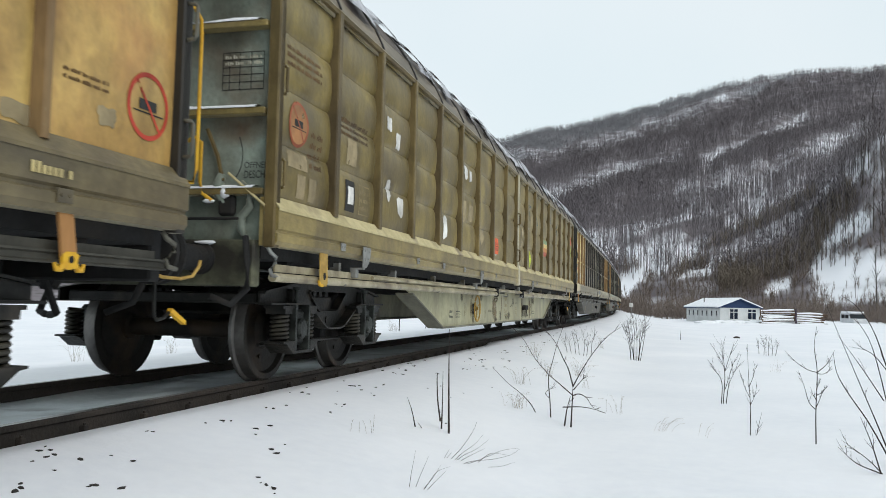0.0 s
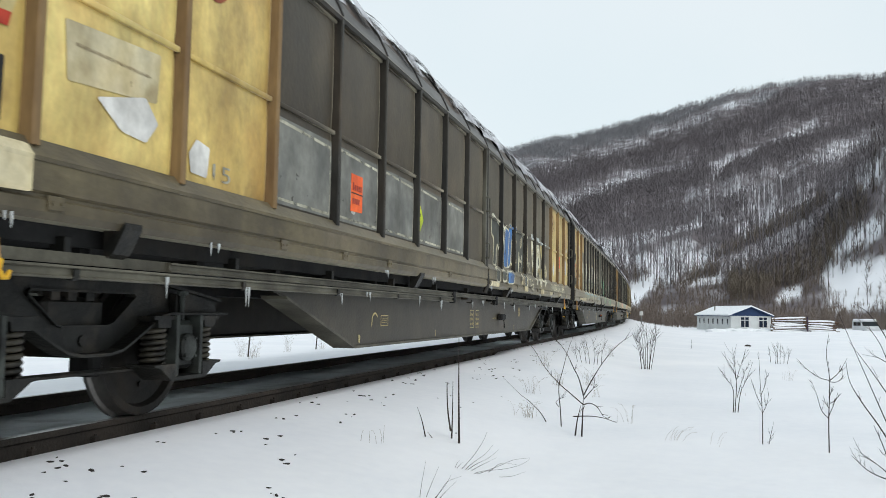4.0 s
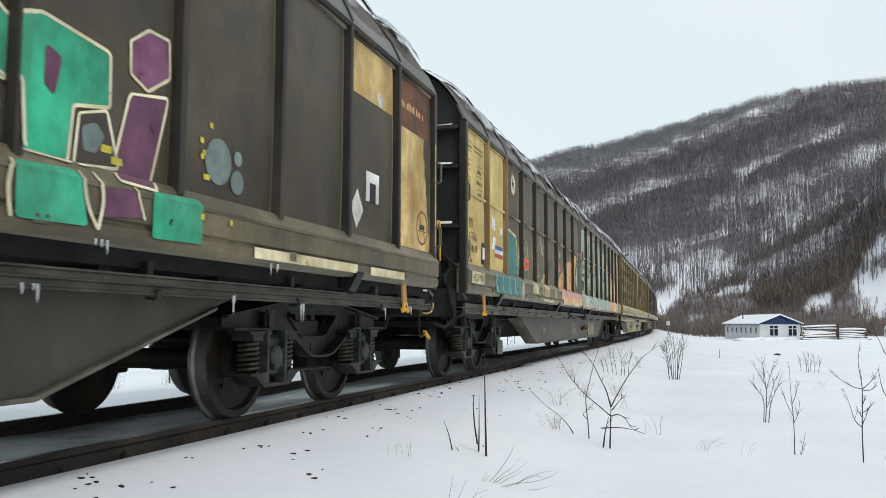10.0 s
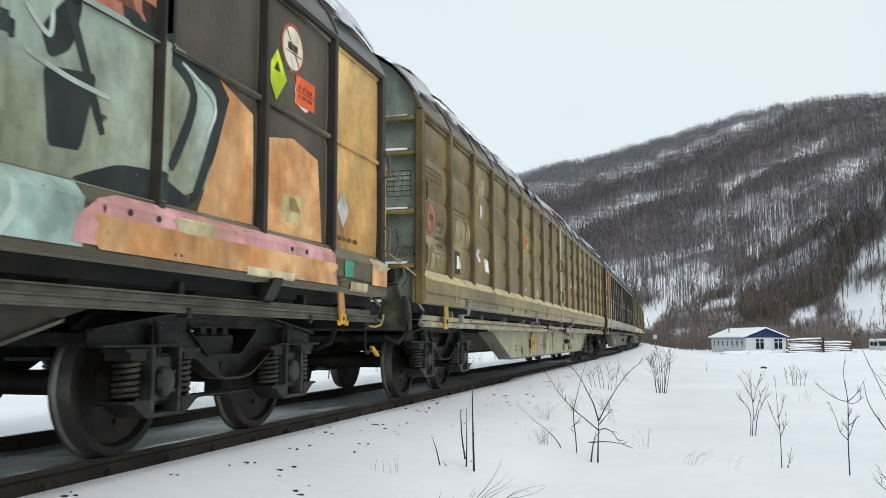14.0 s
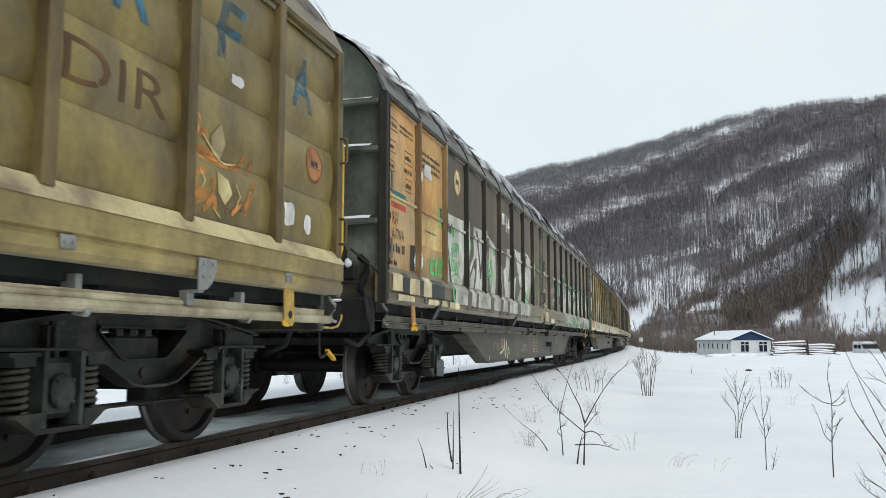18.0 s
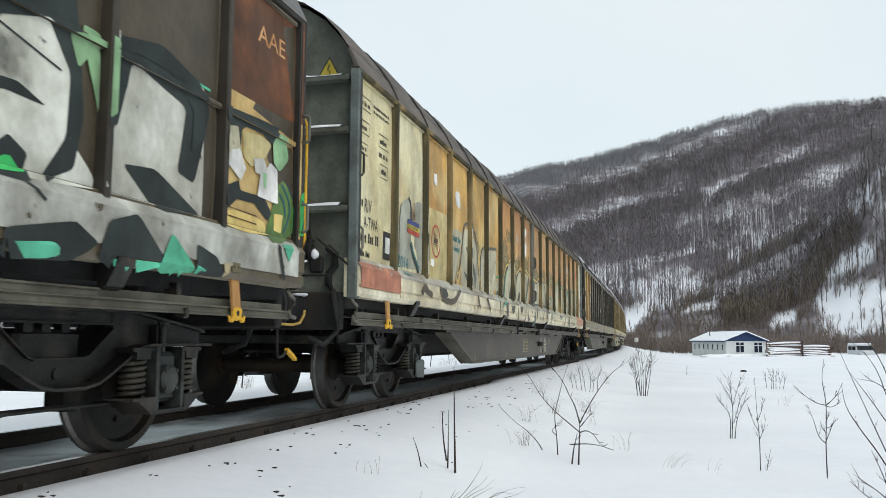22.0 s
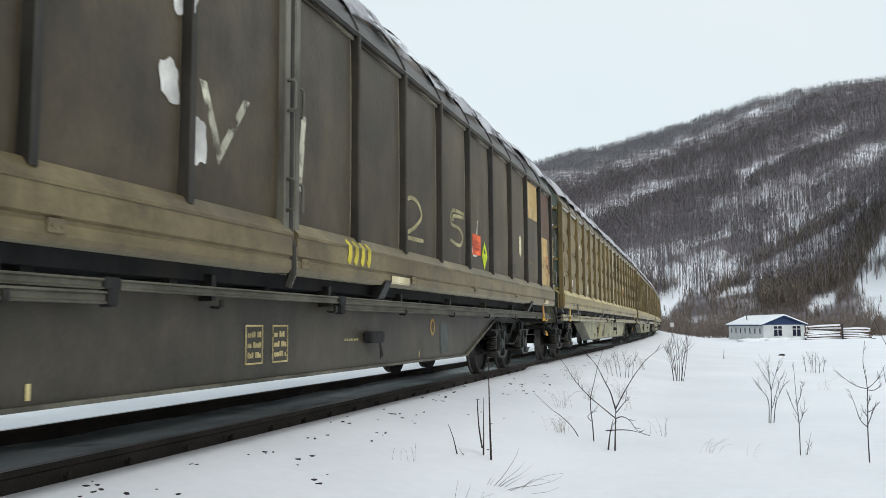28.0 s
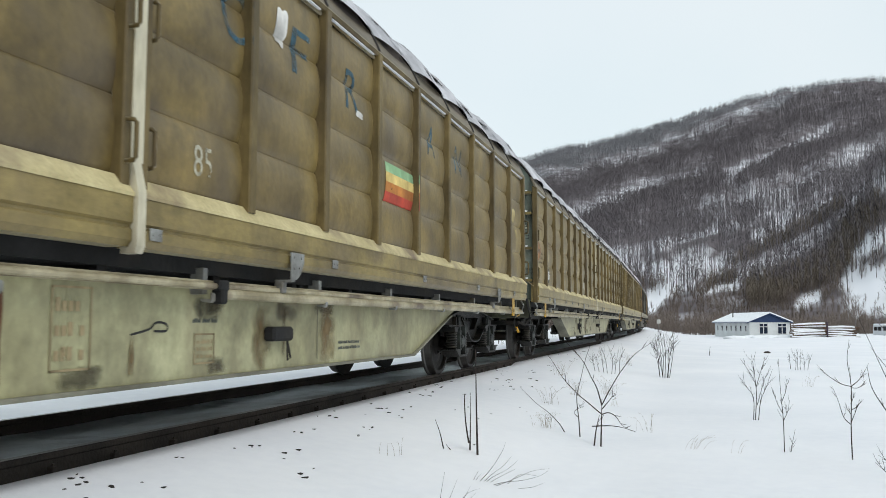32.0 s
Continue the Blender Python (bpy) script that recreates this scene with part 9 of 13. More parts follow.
    stick(w, smudge(10.15, 10.8, 1.2, 1.5, 42), K["ember_mist"], "graffiti_shade")
    stick(w, smudge(10.2, 10.5, 1.3, 1.48, 43), K["blue_mist"], "graffiti_shade", "", 2)
    stick(w, smudge(11.15, 11.6, 1.2, 1.75, 44), K["ember_mist"], "graffiti_shade")
    stick(w, rect(10.92, 10.97, 1.55, 2.05), K["pink"], "graffiti_shade")
    diamond(w, 7.97, 2.88, 0.18)
    orange_sticker(w, 8.95, 2.68, 0.28, 0.32)
    stick(w, letters("THIKTE", 11.42, 11.92, 2.1, 2.22), K["yellow"], "graffiti_tag")
    stick(w, letters("2015", 11.46, 11.85, 1.96, 2.08), K["yellow"], "graffiti_tag")
    stick(w, stroke([(11.5, 1.9), (11.8, 1.94), (11.55, 1.87), (11.75, 1.89)], 0.02), K["yellow"], "graffiti_tag")
    stick(w, ragged(11.78, 12.3, 1.2, 1.7, 3, 30, 0.1), K["smoke_blue"], "graffiti_cloud")
    stick(w, oval(11.97, 1.75, 0.1, 0.12), K["smoke_blue"], "graffiti_cloud")
    rimmed(w, "green", "cream", [(12.05, 2.27), (12.42, 2.26), (12.62, 2.33), (12.85, 2.3), (12.84, 2.24), (13.13, 2.24), (13.04, 1.91), (12.68, 1.89), (12.69, 1.54), (12.31, 1.54), (12.28, 1.88), (12.07, 1.91)])
    rimmed(w, "green", "cream", [(13.2, 2.25), (13.49, 2.25), (13.43, 1.99), (13.38, 1.76), (13.54, 1.81), (13.7, 1.8), (13.99, 1.56), (13.83, 1.54), (13.66, 1.67), (13.48, 1.63), (13.44, 1.54), (12.93, 1.54), (13.02, 1.68), (13.11, 1.88)])
    for a, b, c in ((12.17, 12.6, "purple"), (12.6, 12.75, "green"), (12.98, 13.26, "purple")):
        stick(w, poly((a - 0.03, 1.2), (b - 0.05, 1.2), (b, 1.51), (a, 1.51)), K[c], "graffiti_block", "", 2)
        stick(w, stroke([(b - 0.05, 1.2), (b, 1.51)], 0.025, None, False), K["cream"], "graffiti_line", "", 3)
    stick(w, oval(13.1, 1.72, 0.09, 0.12), K["purple"], "graffiti_spot", "", 4)
    stick(w, oval(12.5, 1.6, 0.1, 0.05), K["purple"], "graffiti_spot", "", 4)
    for u, z, r in ((17.62, 1.78, 0.15), (17.85, 1.68, 0.08), (13.1, 1.86, 0.09), (17.85, 1.84, 0.05)):
        stick(w, oval(u, z, r, r), K["smoke_blue"], "graffiti_spot", "", 3)
    rng = random.Random(6)
    for k in range(12):
        u, z = rng.choice((12.9, 17.5)) + rng.gauss(0, 0.12), rng.uniform(1.3, 2.0)
        stick(w, rect(u, u + 0.035, z, z + 0.035), K["yellow"], "graffiti_dot", "", 4)
    stick(w, rect(19.66, 20.74, 2.83, 3.34), K["ochre"], "repaint_patch")
    stick(w, rect(20.88, 22.0, 2.8, 3.35), K["rust_patch"], "repaint_patch")
    stick(w, rect(20.88, 22.0, 1.55, 2.8), K["ochre"], "repaint_patch")
    stick(w, bars(20.95, 21.7, 2.98, 3.12, 1, 3), K["peach"], "lettering", "", 2)
    diamond(w, 19.86, 1.78, 0.18, "torn")
    stick(w, rect(20.06, 20.38, 1.88, 2.16), K["torn"], "white_square", "", 2)
    stick(w, rect(20.15, 20.3, 1.88, 2.06), K["plate"], "black_square", "", 3)
    tears(w, [(20.4, 2.9, 0.2, 0.16)])
    sign(w, 21.68, 1.8, 0.19, "dark_red")
    for a, b in ((17.95, 19.7), (20.0, 20.9), (1.6, 3.4)):
        stick(w, rect(a, b, 1.185, 1.26), K["patch"], "paint_patch")
    rimmed(w, "green", "rim_white", [(14.08, 1.97), (14.33, 1.96), (14.31, 1.84), (14.26, 1.53), (13.95, 1.53), (13.96, 1.72), (14, 1.86)], 0.024, 2, turn=0.05)
    stick(w, stroke([(14.34, 1.93), (14.38, 1.92), (14.34, 1.77), (14.31, 1.53)], 0.022), K["rim_white"], "graffiti_line", "", 3)
    rimmed(w, "purple", "rim_white", [(14.02, 2.22), (14.09, 2.32), (14.19, 2.36), (14.31, 2.33), (14.37, 2.25), (14.33, 2.09), (14.21, 2.01), (14.08, 2.02), (14.01, 2.1)], 0.034, 2, turn=0.05)
    stick(w, stroke([(14.38, 2.23), (14.4, 2.15), (14.34, 2.04), (14.24, 1.98)], 0.022), K["rim_white"], "graffiti_line", "", 3)
    stick(w, poly(*rounded([(14.1, 1.61), (14.14, 1.65), (14.2, 1.63), (14.19, 1.57), (14.13, 1.55)], 0.12)), K["purple"], "graffiti_spot", "", 4)
    rimmed(w, "purple", "rim_white", [(14.68, 2.2), (14.9, 2.24), (15.03, 2.17), (14.99, 2.05), (14.96, 1.83), (15.12, 1.91), (15.36, 2.14), (15.72, 2.12), (15.64, 1.94), (15.22, 1.67), (15.84, 1.54), (14.89, 1.45), (14.82, 1.53), (14.54, 1.5), (14.62, 1.62), (14.5, 1.67), (14.55, 1.91), (14.64, 1.92)], 0.024, 2, turn=0.05)
    stick(w, stroke([(15.03, 2.11), (15.11, 2.12), (15.06, 2.01), (15, 1.88)], 0.019), K["rim_white"], "graffiti_line", "", 4)
    stick(w, poly(*rounded([(14.87, 2.07), (14.92, 2.09), (14.94, 1.99), (14.88, 1.98)], 0.12)), K["green"], "graffiti_spot", "", 5)
    stick(w, poly(*rounded([(15.38, 1.72), (15.66, 1.86), (15.92, 1.81), (15.93, 1.53), (15.6, 1.63)], 0.12)), K["umber"], "graffiti_counter", "", 4)
    stick(w, stroke([(15.24, 1.67), (15.54, 1.81), (15.66, 1.87)], 0.019), K["rim_white"], "graffiti_line", "", 5)
    stick(w, stroke([(15.66, 1.87), (15.9, 1.83)], 0.019), K["rim_white"], "graffiti_line", "", 5)
    stick(w, poly(*rounded([(15.67, 1.71), (15.77, 1.77), (15.88, 1.75), (15.87, 1.59), (15.7, 1.59)], 0.12)), K["smoke_blue"], "graffiti_spot", "", 6)
    rimmed(w, "green", "rim_white", [(15.72, 2.22), (15.89, 2.13), (16.09, 2.21), (16.57, 2.16), (16.58, 1.87), (16.32, 1.82), (16.3, 1.53), (15.96, 1.54), (15.93, 1.84), (15.66, 1.91), (15.66, 2)], 0.020, 5, turn=0.05)
    stick(w, poly(*rounded([(16.12, 2.07), (16.23, 2.03), (16.19, 1.83), (16.12, 1.87)], 0.12)), K["purple"], "graffiti_spot", "", 7)
    rimmed(w, "umber", "rim_white", [(16.36, 1.79), (16.56, 1.85), (16.67, 1.56), (16.34, 1.53)], 0.017, 5, turn=0.05)
    stick(w, poly(*rounded([(16.38, 1.73), (16.48, 1.77), (16.55, 1.71), (16.49, 1.61), (16.4, 1.61)], 0.12)), K["smoke_blue"], "graffiti_spot", "", 7)
    rimmed(w, "purple", "rim_white", [(16.73, 2.28), (16.88, 2.39), (17.07, 2.39), (17.09, 2.17), (16.89, 2.04), (16.74, 2.1)], 0.020, 2, turn=0.05)
    rimmed(w, "purple", "rim_white", [(16.74, 1.99), (17.08, 2.05), (16.93, 1.48), (16.61, 1.49)], 0.020, 2, turn=0.05)
    stick(w, poly(*rounded([(13.67, 1.52), (14.34, 1.52), (14.32, 1.43), (14.43, 1.42), (14.54, 1.48), (14.56, 1.21), (13.48, 1.19), (13.49, 1.39), (13.55, 1.46)], 0.05)), K["green"], "graffiti_block", "", 2)
    stick(w, stroke([(14.28, 1.48), (14.33, 1.43), (14.43, 1.42), (14.55, 1.47)], 0.026), K["rim_white"], "graffiti_line", "", 4)
    stick(w, stroke([(14.55, 1.48), (14.54, 1.34), (14.52, 1.21)], 0.022), K["rim_white"], "graffiti_line", "", 4)
    stick(w, stroke([(13.49, 1.36), (13.51, 1.45), (13.61, 1.4)], 0.038), K["rim_white"], "graffiti_line", "", 4)
    stick(w, stroke([(13.38, 1.47), (13.4, 1.38), (13.45, 1.21)], 0.026), K["rim_white"], "graffiti_line", "", 4)
    stick(w, poly(*rounded([(13.75, 1.19), (13.76, 1.3), (13.84, 1.42), (13.96, 1.47), (14.07, 1.45), (14.16, 1.35), (14.21, 1.22)], 0.12)), K["purple"], "graffiti_arch", "", 4)
    stick(w, poly(*rounded([(14.2, 1.39), (14.23, 1.41), (14.25, 1.39), (14.22, 1.36)], 0.12)), K["purple"], "graffiti_spot", "", 4)
    stick(w, poly(*rounded([(14.58, 1.49), (14.93, 1.49), (15.08, 1.37), (15.34, 1.19), (14.58, 1.21)], 0.05)), K["purple"], "graffiti_block", "", 2)
    stick(w, poly(*rounded([(14.93, 1.47), (15.06, 1.4), (15.31, 1.22), (15.08, 1.29)], 0.05)), K["pond"], "graffiti_shade", "", 4)
    stick(w, stroke([(15.06, 1.29), (14.92, 1.48), (15.12, 1.36), (15.33, 1.2)], 0.022), K["rim_white"], "graffiti_line", "", 5)
    stick(w, poly(*rounded([(15.15, 1.48), (15.75, 1.46), (15.68, 1.21), (15.35, 1.22)], 0.05)), K["purple"], "graffiti_block", "", 2)
    stick(w, poly(*rounded([(15.32, 1.38), (15.41, 1.48), (15.53, 1.44), (15.54, 1.34), (15.44, 1.29), (15.34, 1.31)], 0.12)), K["green"], "graffiti_spot", "", 4)
    stick(w, stroke([(15.77, 1.46), (15.69, 1.33), (15.63, 1.19)], 0.026), K["rim_white"], "graffiti_line", "", 4)
    stick(w, stroke([(15.88, 1.47), (15.86, 1.34), (15.88, 1.21)], 0.022), K["rim_white"], "graffiti_line", "", 4)
    stick(w, poly(*rounded([(15.9, 1.47), (16.29, 1.49), (16.36, 1.22), (15.91, 1.21)], 0.05)), K["green"], "graffiti_block", "", 2)
    stick(w, stroke([(16.31, 1.49), (16.35, 1.33), (16.43, 1.21)], 0.022), K["rim_white"], "graffiti_line", "", 4)
    stick(w, poly(*rounded([(16.47, 1.43), (16.69, 1.45), (16.8, 1.31), (16.45, 1.28)], 0.05)), K["purple"], "graffiti_block", "", 2)
    stick(w, poly(*rounded([(16.86, 1.47), (17.33, 1.49), (17.33, 1.22), (16.86, 1.21)], 0.05)), K["green"], "graffiti_block", "", 2)
    stick(w, stroke([(16.42, 1.5), (16.46, 1.37), (16.43, 1.21)], 0.022), K["rim_white"], "graffiti_line", "", 4)
    stick(w, stroke([(16.71, 1.47), (16.79, 1.3)], 0.022), K["rim_white"], "graffiti_line", "", 4)
    stick(w, poly(*rounded([(13.66, 2.08), (13.63, 1.99), (13.57, 1.94), (13.5, 1.95), (13.47, 2.01), (13.49, 2.09), (13.55, 2.15), (13.63, 2.14)], 0.2)), K["smoke_blue"], "graffiti_spot", "", 3)
    stick(w, poly(*rounded([(14.54, 1.98), (14.52, 1.94), (14.48, 1.91), (14.44, 1.92), (14.42, 1.95), (14.44, 1.99), (14.48, 2.02), (14.52, 2.01)], 0.2)), K["smoke_blue"], "graffiti_spot", "", 3)
    stick(w, poly(*rounded([(13.78, 2.1), (13.78, 2.08), (13.76, 2.07), (13.75, 2.07), (13.74, 2.09), (13.75, 2.1), (13.76, 2.12), (13.77, 2.11)], 0.2)), K["smoke_blue"], "graffiti_spot", "", 3)
    stick(w, poly(*rounded([(13.87, 1.9), (13.9, 1.91), (13.91, 1.88), (13.87, 1.88)], 0.05)), K["yellow"], "graffiti_dot", "", 6)
    stick(w, poly(*rounded([(13.84, 1.83), (13.87, 1.84), (13.87, 1.81), (13.84, 1.81)], 0.05)), K["yellow"], "graffiti_dot", "", 6)
    stick(w, poly(*rounded([(13.93, 1.84), (13.96, 1.84), (13.96, 1.82), (13.93, 1.81)], 0.05)), K["yellow"], "graffiti_dot", "", 6)
    stick(w, poly(*rounded([(13.89, 1.74), (13.92, 1.74), (13.92, 1.71), (13.89, 1.71)], 0.05)), K["yellow"], "graffiti_dot", "", 6)
    stick(w, poly(*rounded([(14.39, 1.72), (14.43, 1.72), (14.43, 1.69), (14.39, 1.69)], 0.05)), K["yellow"], "graffiti_dot", "", 6)
    stick(w, poly(*rounded([(14.38, 1.65), (14.42, 1.65), (14.42, 1.62), (14.38, 1.62)], 0.05)), K["yellow"], "graffiti_dot", "", 6)
    stick(w, poly(*rounded([(13.42, 1.43), (13.44, 1.44), (13.45, 1.41), (13.42, 1.41)], 0.05)), K["yellow"], "graffiti_dot", "", 6)
    stick(w, poly(*rounded([(13.43, 1.36), (13.46, 1.36), (13.46, 1.34), (13.43, 1.34)], 0.05)), K["yellow"], "graffiti_dot", "", 6)
    stick(w, poly(*rounded([(14.43, 1.55), (14.47, 1.55), (14.47, 1.52), (14.43, 1.52)], 0.05)), K["yellow"], "graffiti_dot", "", 6)
    stick(w, poly(*rounded([(16.53, 1.67), (16.61, 1.67), (16.61, 1.63), (16.53, 1.63)], 0.05)), K["yellow"], "graffiti_dot", "", 6)
    stick(w, poly(*rounded([(16.61, 1.62), (16.69, 1.62), (16.7, 1.58), (16.61, 1.58)], 0.05)), K["yellow"], "graffiti_dot", "", 6)
    stick(w, poly(*rounded([(15.49, 1.74), (15.55, 1.75), (15.55, 1.71), (15.49, 1.71)], 0.05)), K["yellow"], "graffiti_dot", "", 6)
    stick(w, poly(*rounded([(15.56, 1.73), (15.62, 1.73), (15.63, 1.7), (15.57, 1.69)], 0.05)), K["yellow"], "graffiti_dot", "", 6)
    stick(w, poly(*rounded([(15.68, 1.35), (15.74, 1.35), (15.75, 1.31), (15.68, 1.31)], 0.05)), K["yellow"], "graffiti_dot", "", 6)
    stick(w, poly(*rounded([(15.12, 1.28), (15.17, 1.28), (15.18, 1.25), (15.12, 1.25)], 0.05)), K["yellow"], "graffiti_dot", "", 6)
    belly_marks(w, 30, 7.4)

    # teal and peach wagon
    w = W[4]
    label_set(w, 0.02, "brown_ink")
    ticket(w, 0.98, 1.58)
    tears(w, [(1.72, 2.24, 0.24, 0.26), (1.76, 1.95, 0.34, 0.26), (2.2, 2.15, 0.2, 0.14)])
    for k, c in enumerate(("blue", "torn", "red")):
        stick(w, rect(1.8, 2.3, 1.86 - k * 0.06, 1.92 - k * 0.06), K[c], "stripe", "", 3)
    stick(w, rect(0.16, 0.84, 1.28, 1.44), K["patch"], "paint_patch")
    stick(w, letters("HOFMA", 0.24, 0.8, 1.31, 1.41), K["ink"], "graffiti_tag", "", 2)
    stick(w, poly((2.52, 1.55), (3.42, 1.55), (3.38, 2.1), (3.3, 2.2), (2.52, 2.28)), K["teal"], "graffiti_block")
    stick(w, stroke([(3.42, 1.55), (3.36, 2.08), (3.28, 2.2), (2.56, 2.28)], 0.05, None, False), K["cream"], "graffiti_rim", "", 2)
    stick(w, poly((1.54, 1.2), (3.25, 1.2), (3.38, 1.5), (1.5, 1.5)), K["teal"], "graffiti_block")
    for u in (1.6, 2.0, 2.5, 2.9, 3.3):
        stick(w, stroke([(u, 1.48), (u - 0.05, 1.34), (u + 0.06, 1.22)], 0.03), K["mint_light"], "graffiti_line", "", 2)
    for k in range(4):
        stick(w, scrawl(3.46, 3.62 + 0.02 * k, 1.56 + k * 0.12, 1.68 + k * 0.12, 60 + k, 0.022, 4), K["cream"], "graffiti_tag")
    stick(w, scrawl(3.4, 3.62, 1.22, 1.46, 65, 0.025, 4), K["white"], "graffiti_tag")
    sign(w, 3.1, 3.04, 0.19, "dark_red", "white")
    for pts in ([(3.27, 2.79), (3.57, 3.05), (3.7, 2.94), (3.62, 2.04)], [(4.05, 2.52), (4.18, 3.14), (4.42, 2.62)], [(4.49, 3.09), (4.81, 3.2), (4.7, 2.73), (4.5, 2.61)], [(5.16, 3.1), (5.25, 2.51)], [(5.25, 2.79), (5.92, 3.22)], [(5.29, 2.85), (6.03, 2.59)], [(5.17, 2.44), (5.44, 2.21), (5.63, 2.46), (6.04, 2.12), (6.25, 2.44)], [(4.0, 1.96), (4.13, 2.22), (4.28, 2.04), (4.44, 1.86)]):
        stick(w, stroke(pts, 0.035), K["faint"], "graffiti_tag")
    orange_sticker(w, 4.0, 1.7, 0.4, 0.2)
    for pts in ([(5.01, 1.96), (5.02, 2.14), (5.14, 2.24), (5.28, 2.15), (5.33, 1.96)], [(5.16, 1.92), (5.38, 1.84), (5.41, 1.66), (5.26, 1.65)], [(4.9, 1.73), (5.06, 1.74), (5.19, 1.68), (5.04, 1.58)], [(4.1, 2.05), (4.2, 2.2), (4.3, 2.05), (4.2, 1.92), (4.1, 2.05)], [(4.4, 1.6), (4.45, 1.98), (4.62, 2.1), (4.78, 1.95), (4.8, 1.6)], [(4.9, 1.45), (5.05, 1.25), (5.35, 1.22), (5.4, 1.48)]):
        stick(w, stroke(pts, 0.05), K["olive_line"], "graffiti_doodle")
    stick(w, stroke([(5.67, 2.49), (5.64, 2.3), (5.74, 2.13), (5.89, 2.13), (5.97, 2.35)], 0.07), K["chalk"], "graffiti_doodle")
    stick(w, letters("GUHR", 6.16, 6.78, 1.78, 2.06, 0.0, 0.1), K["faded_teal"], "graffiti_tag")
    stick(w, ring(6.48, 2.22, 0.07, 0.06, 0.025), K["faded_teal"], "graffiti_tag")
    stick(w, stroke([(6.24, 1.7), (6.4, 1.72), (6.3, 1.65), (6.6, 1.66)], 0.03), K["faded_teal"], "graffiti_tag")
    stick(w, bars(7.26, 7.56, 1.58, 1.84, 3, 72), K["green"], "graffiti_tag")
    for pts in ([(5.89, 1.54), (6.06, 1.54), (6.06, 1.74), (5.9, 1.72)], [(5.68, 1.54), (5.85, 1.55), (5.85, 1.62), (5.68, 1.61)], [(6.08, 1.54), (6.27, 1.54), (6.27, 1.62), (6.08, 1.62)]):
        stick(w, poly(*pts), K["ochre"], "paint_patch")
    stick(w, poly((5.6, 1.27), (6.18, 1.27), (6.18, 1.51), (5.62, 1.51)), K["cream"], "paint_patch")
    stick(w, poly((5.62, 1.28), (6.16, 1.28), (6.17, 1.42), (5.63, 1.42)), K["ochre"], "paint_patch", "", 2)
    stick(w, rect(5.46, 6.7, 1.175, 1.235), K["cream"], "paint_patch")
    stick(w, rect(6.8, 6.96, 1.28, 1.49), K["ochre"], "paint_patch")
    stick(w, rect(4.4, 4.9, 1.3, 1.5), K["cream"], "paint_patch")
    stick(w, poly(*rounded([(7.68, 1.54), (7.69, 1.61), (7.78, 1.71), (8.01, 1.83), (8.29, 1.91), (8.39, 1.95), (8.58, 1.99), (8.72, 2.09), (8.99, 2.17), (9.39, 2.23), (9.49, 2.17), (9.64, 2.31), (10.07, 2.44), (10.56, 2.43), (10.61, 2.34), (10.32, 2.05), (10.25, 1.85), (10.24, 1.51), (9.82, 1.55), (8.32, 1.51), (7.81, 1.49)], 0.16)), K["peach"], "graffiti_cloud", "", 1)
    stick(w, poly(*rounded([(8.66, 1.93), (8.85, 2), (9.01, 1.86), (8.93, 1.51), (8.67, 1.5), (8.67, 1.76)], 0.16)), K["peach_light"], "graffiti_light", "", 2)
    stick(w, poly(*rounded([(9.14, 1.98), (9.4, 2.02), (9.41, 1.89), (9.18, 1.83)], 0.16)), K["peach_light"], "graffiti_light", "", 2)
    stick(w, poly(*rounded([(9.69, 1.95), (10.09, 2.01), (10.1, 1.75), (9.74, 1.77)], 0.16)), K["peach_light"], "graffiti_light", "", 2)
    stick(w, poly(*rounded([(10.61, 2.38), (10.75, 2.22), (10.87, 1.59), (10.29, 1.48), (10.21, 1.79)], 0.16)), K["night"], "graffiti_rim", "", 2)
    stick(w, poly(*rounded([(10.61, 2.26), (10.74, 1.61), (10.31, 1.8)], 0.16)), K["mint"], "graffiti_fill", "", 3)
    stick(w, poly(*rounded([(10.78, 2.55), (11.4, 2.71), (11.41, 2.37), (10.78, 2.34)], 0.16)), K["pink"], "graffiti_spot", "", 3)
    stick(w, stroke([(7.9, 1.7), (7.91, 1.75), (8.05, 1.77), (8.06, 1.69), (7.92, 1.67)], 0.03), K["ember"], "graffiti_line", "", 4)
    stick(w, poly((7.66, 1.27), (11.0, 1.27), (11.0, 1.5), (7.66, 1.5)), K["pink"], "graffiti_ground")
    stick(w, poly((8.0, 1.2), (11.0, 1.2), (11.0, 1.36), (7.9, 1.36)), K["peach"], "graffiti_ground", "", 2)
    for a, b in ((7.9, 8.9), (9.4, 10.3), (11.1, 11.6), (12.2, 12.6), (14.4, 15.2), (21.1, 21.5)):
        stick(w, rect(a, b, 1.17, 1.25), K["patch"], "paint_patch", "", 3)
    orange_sticker(w, 7.8, 1.9, 0.2, 0.16)
    tears(w, [(7.95, 2.25, 0.1, 0.16)])
    # the large teal lettering over the second sliding wall
    stick(w, poly((11.1, 1.53), (18.4, 1.53), (18.95, 1.72), (19.0, 2.35), (18.5, 2.55), (17.9, 2.62), (17.4, 3.05), (16.6, 3.0), (16.2, 3.24), (15.0, 3.28), (14.3, 3.3), (13.0, 3.2), (12.2, 3.28), (11.15, 3.15)), K["mint"], "graffiti_fill")
    stick(w, rect(11.1, 17.7, 1.2, 1.53), K["beam_mint"], "graffiti_fill")
    stick(w, poly(*rounded([(11.48, 2.05), (11.63, 2.07), (11.83, 2.08), (12.06, 2.1), (12.28, 2.08), (12.47, 2.1), (12.47, 2.04), (12.2, 2.01), (11.95, 2), (11.72, 1.99), (11.55, 2.01)], 0.07)), K["night"], "graffiti_rim", "", 3)
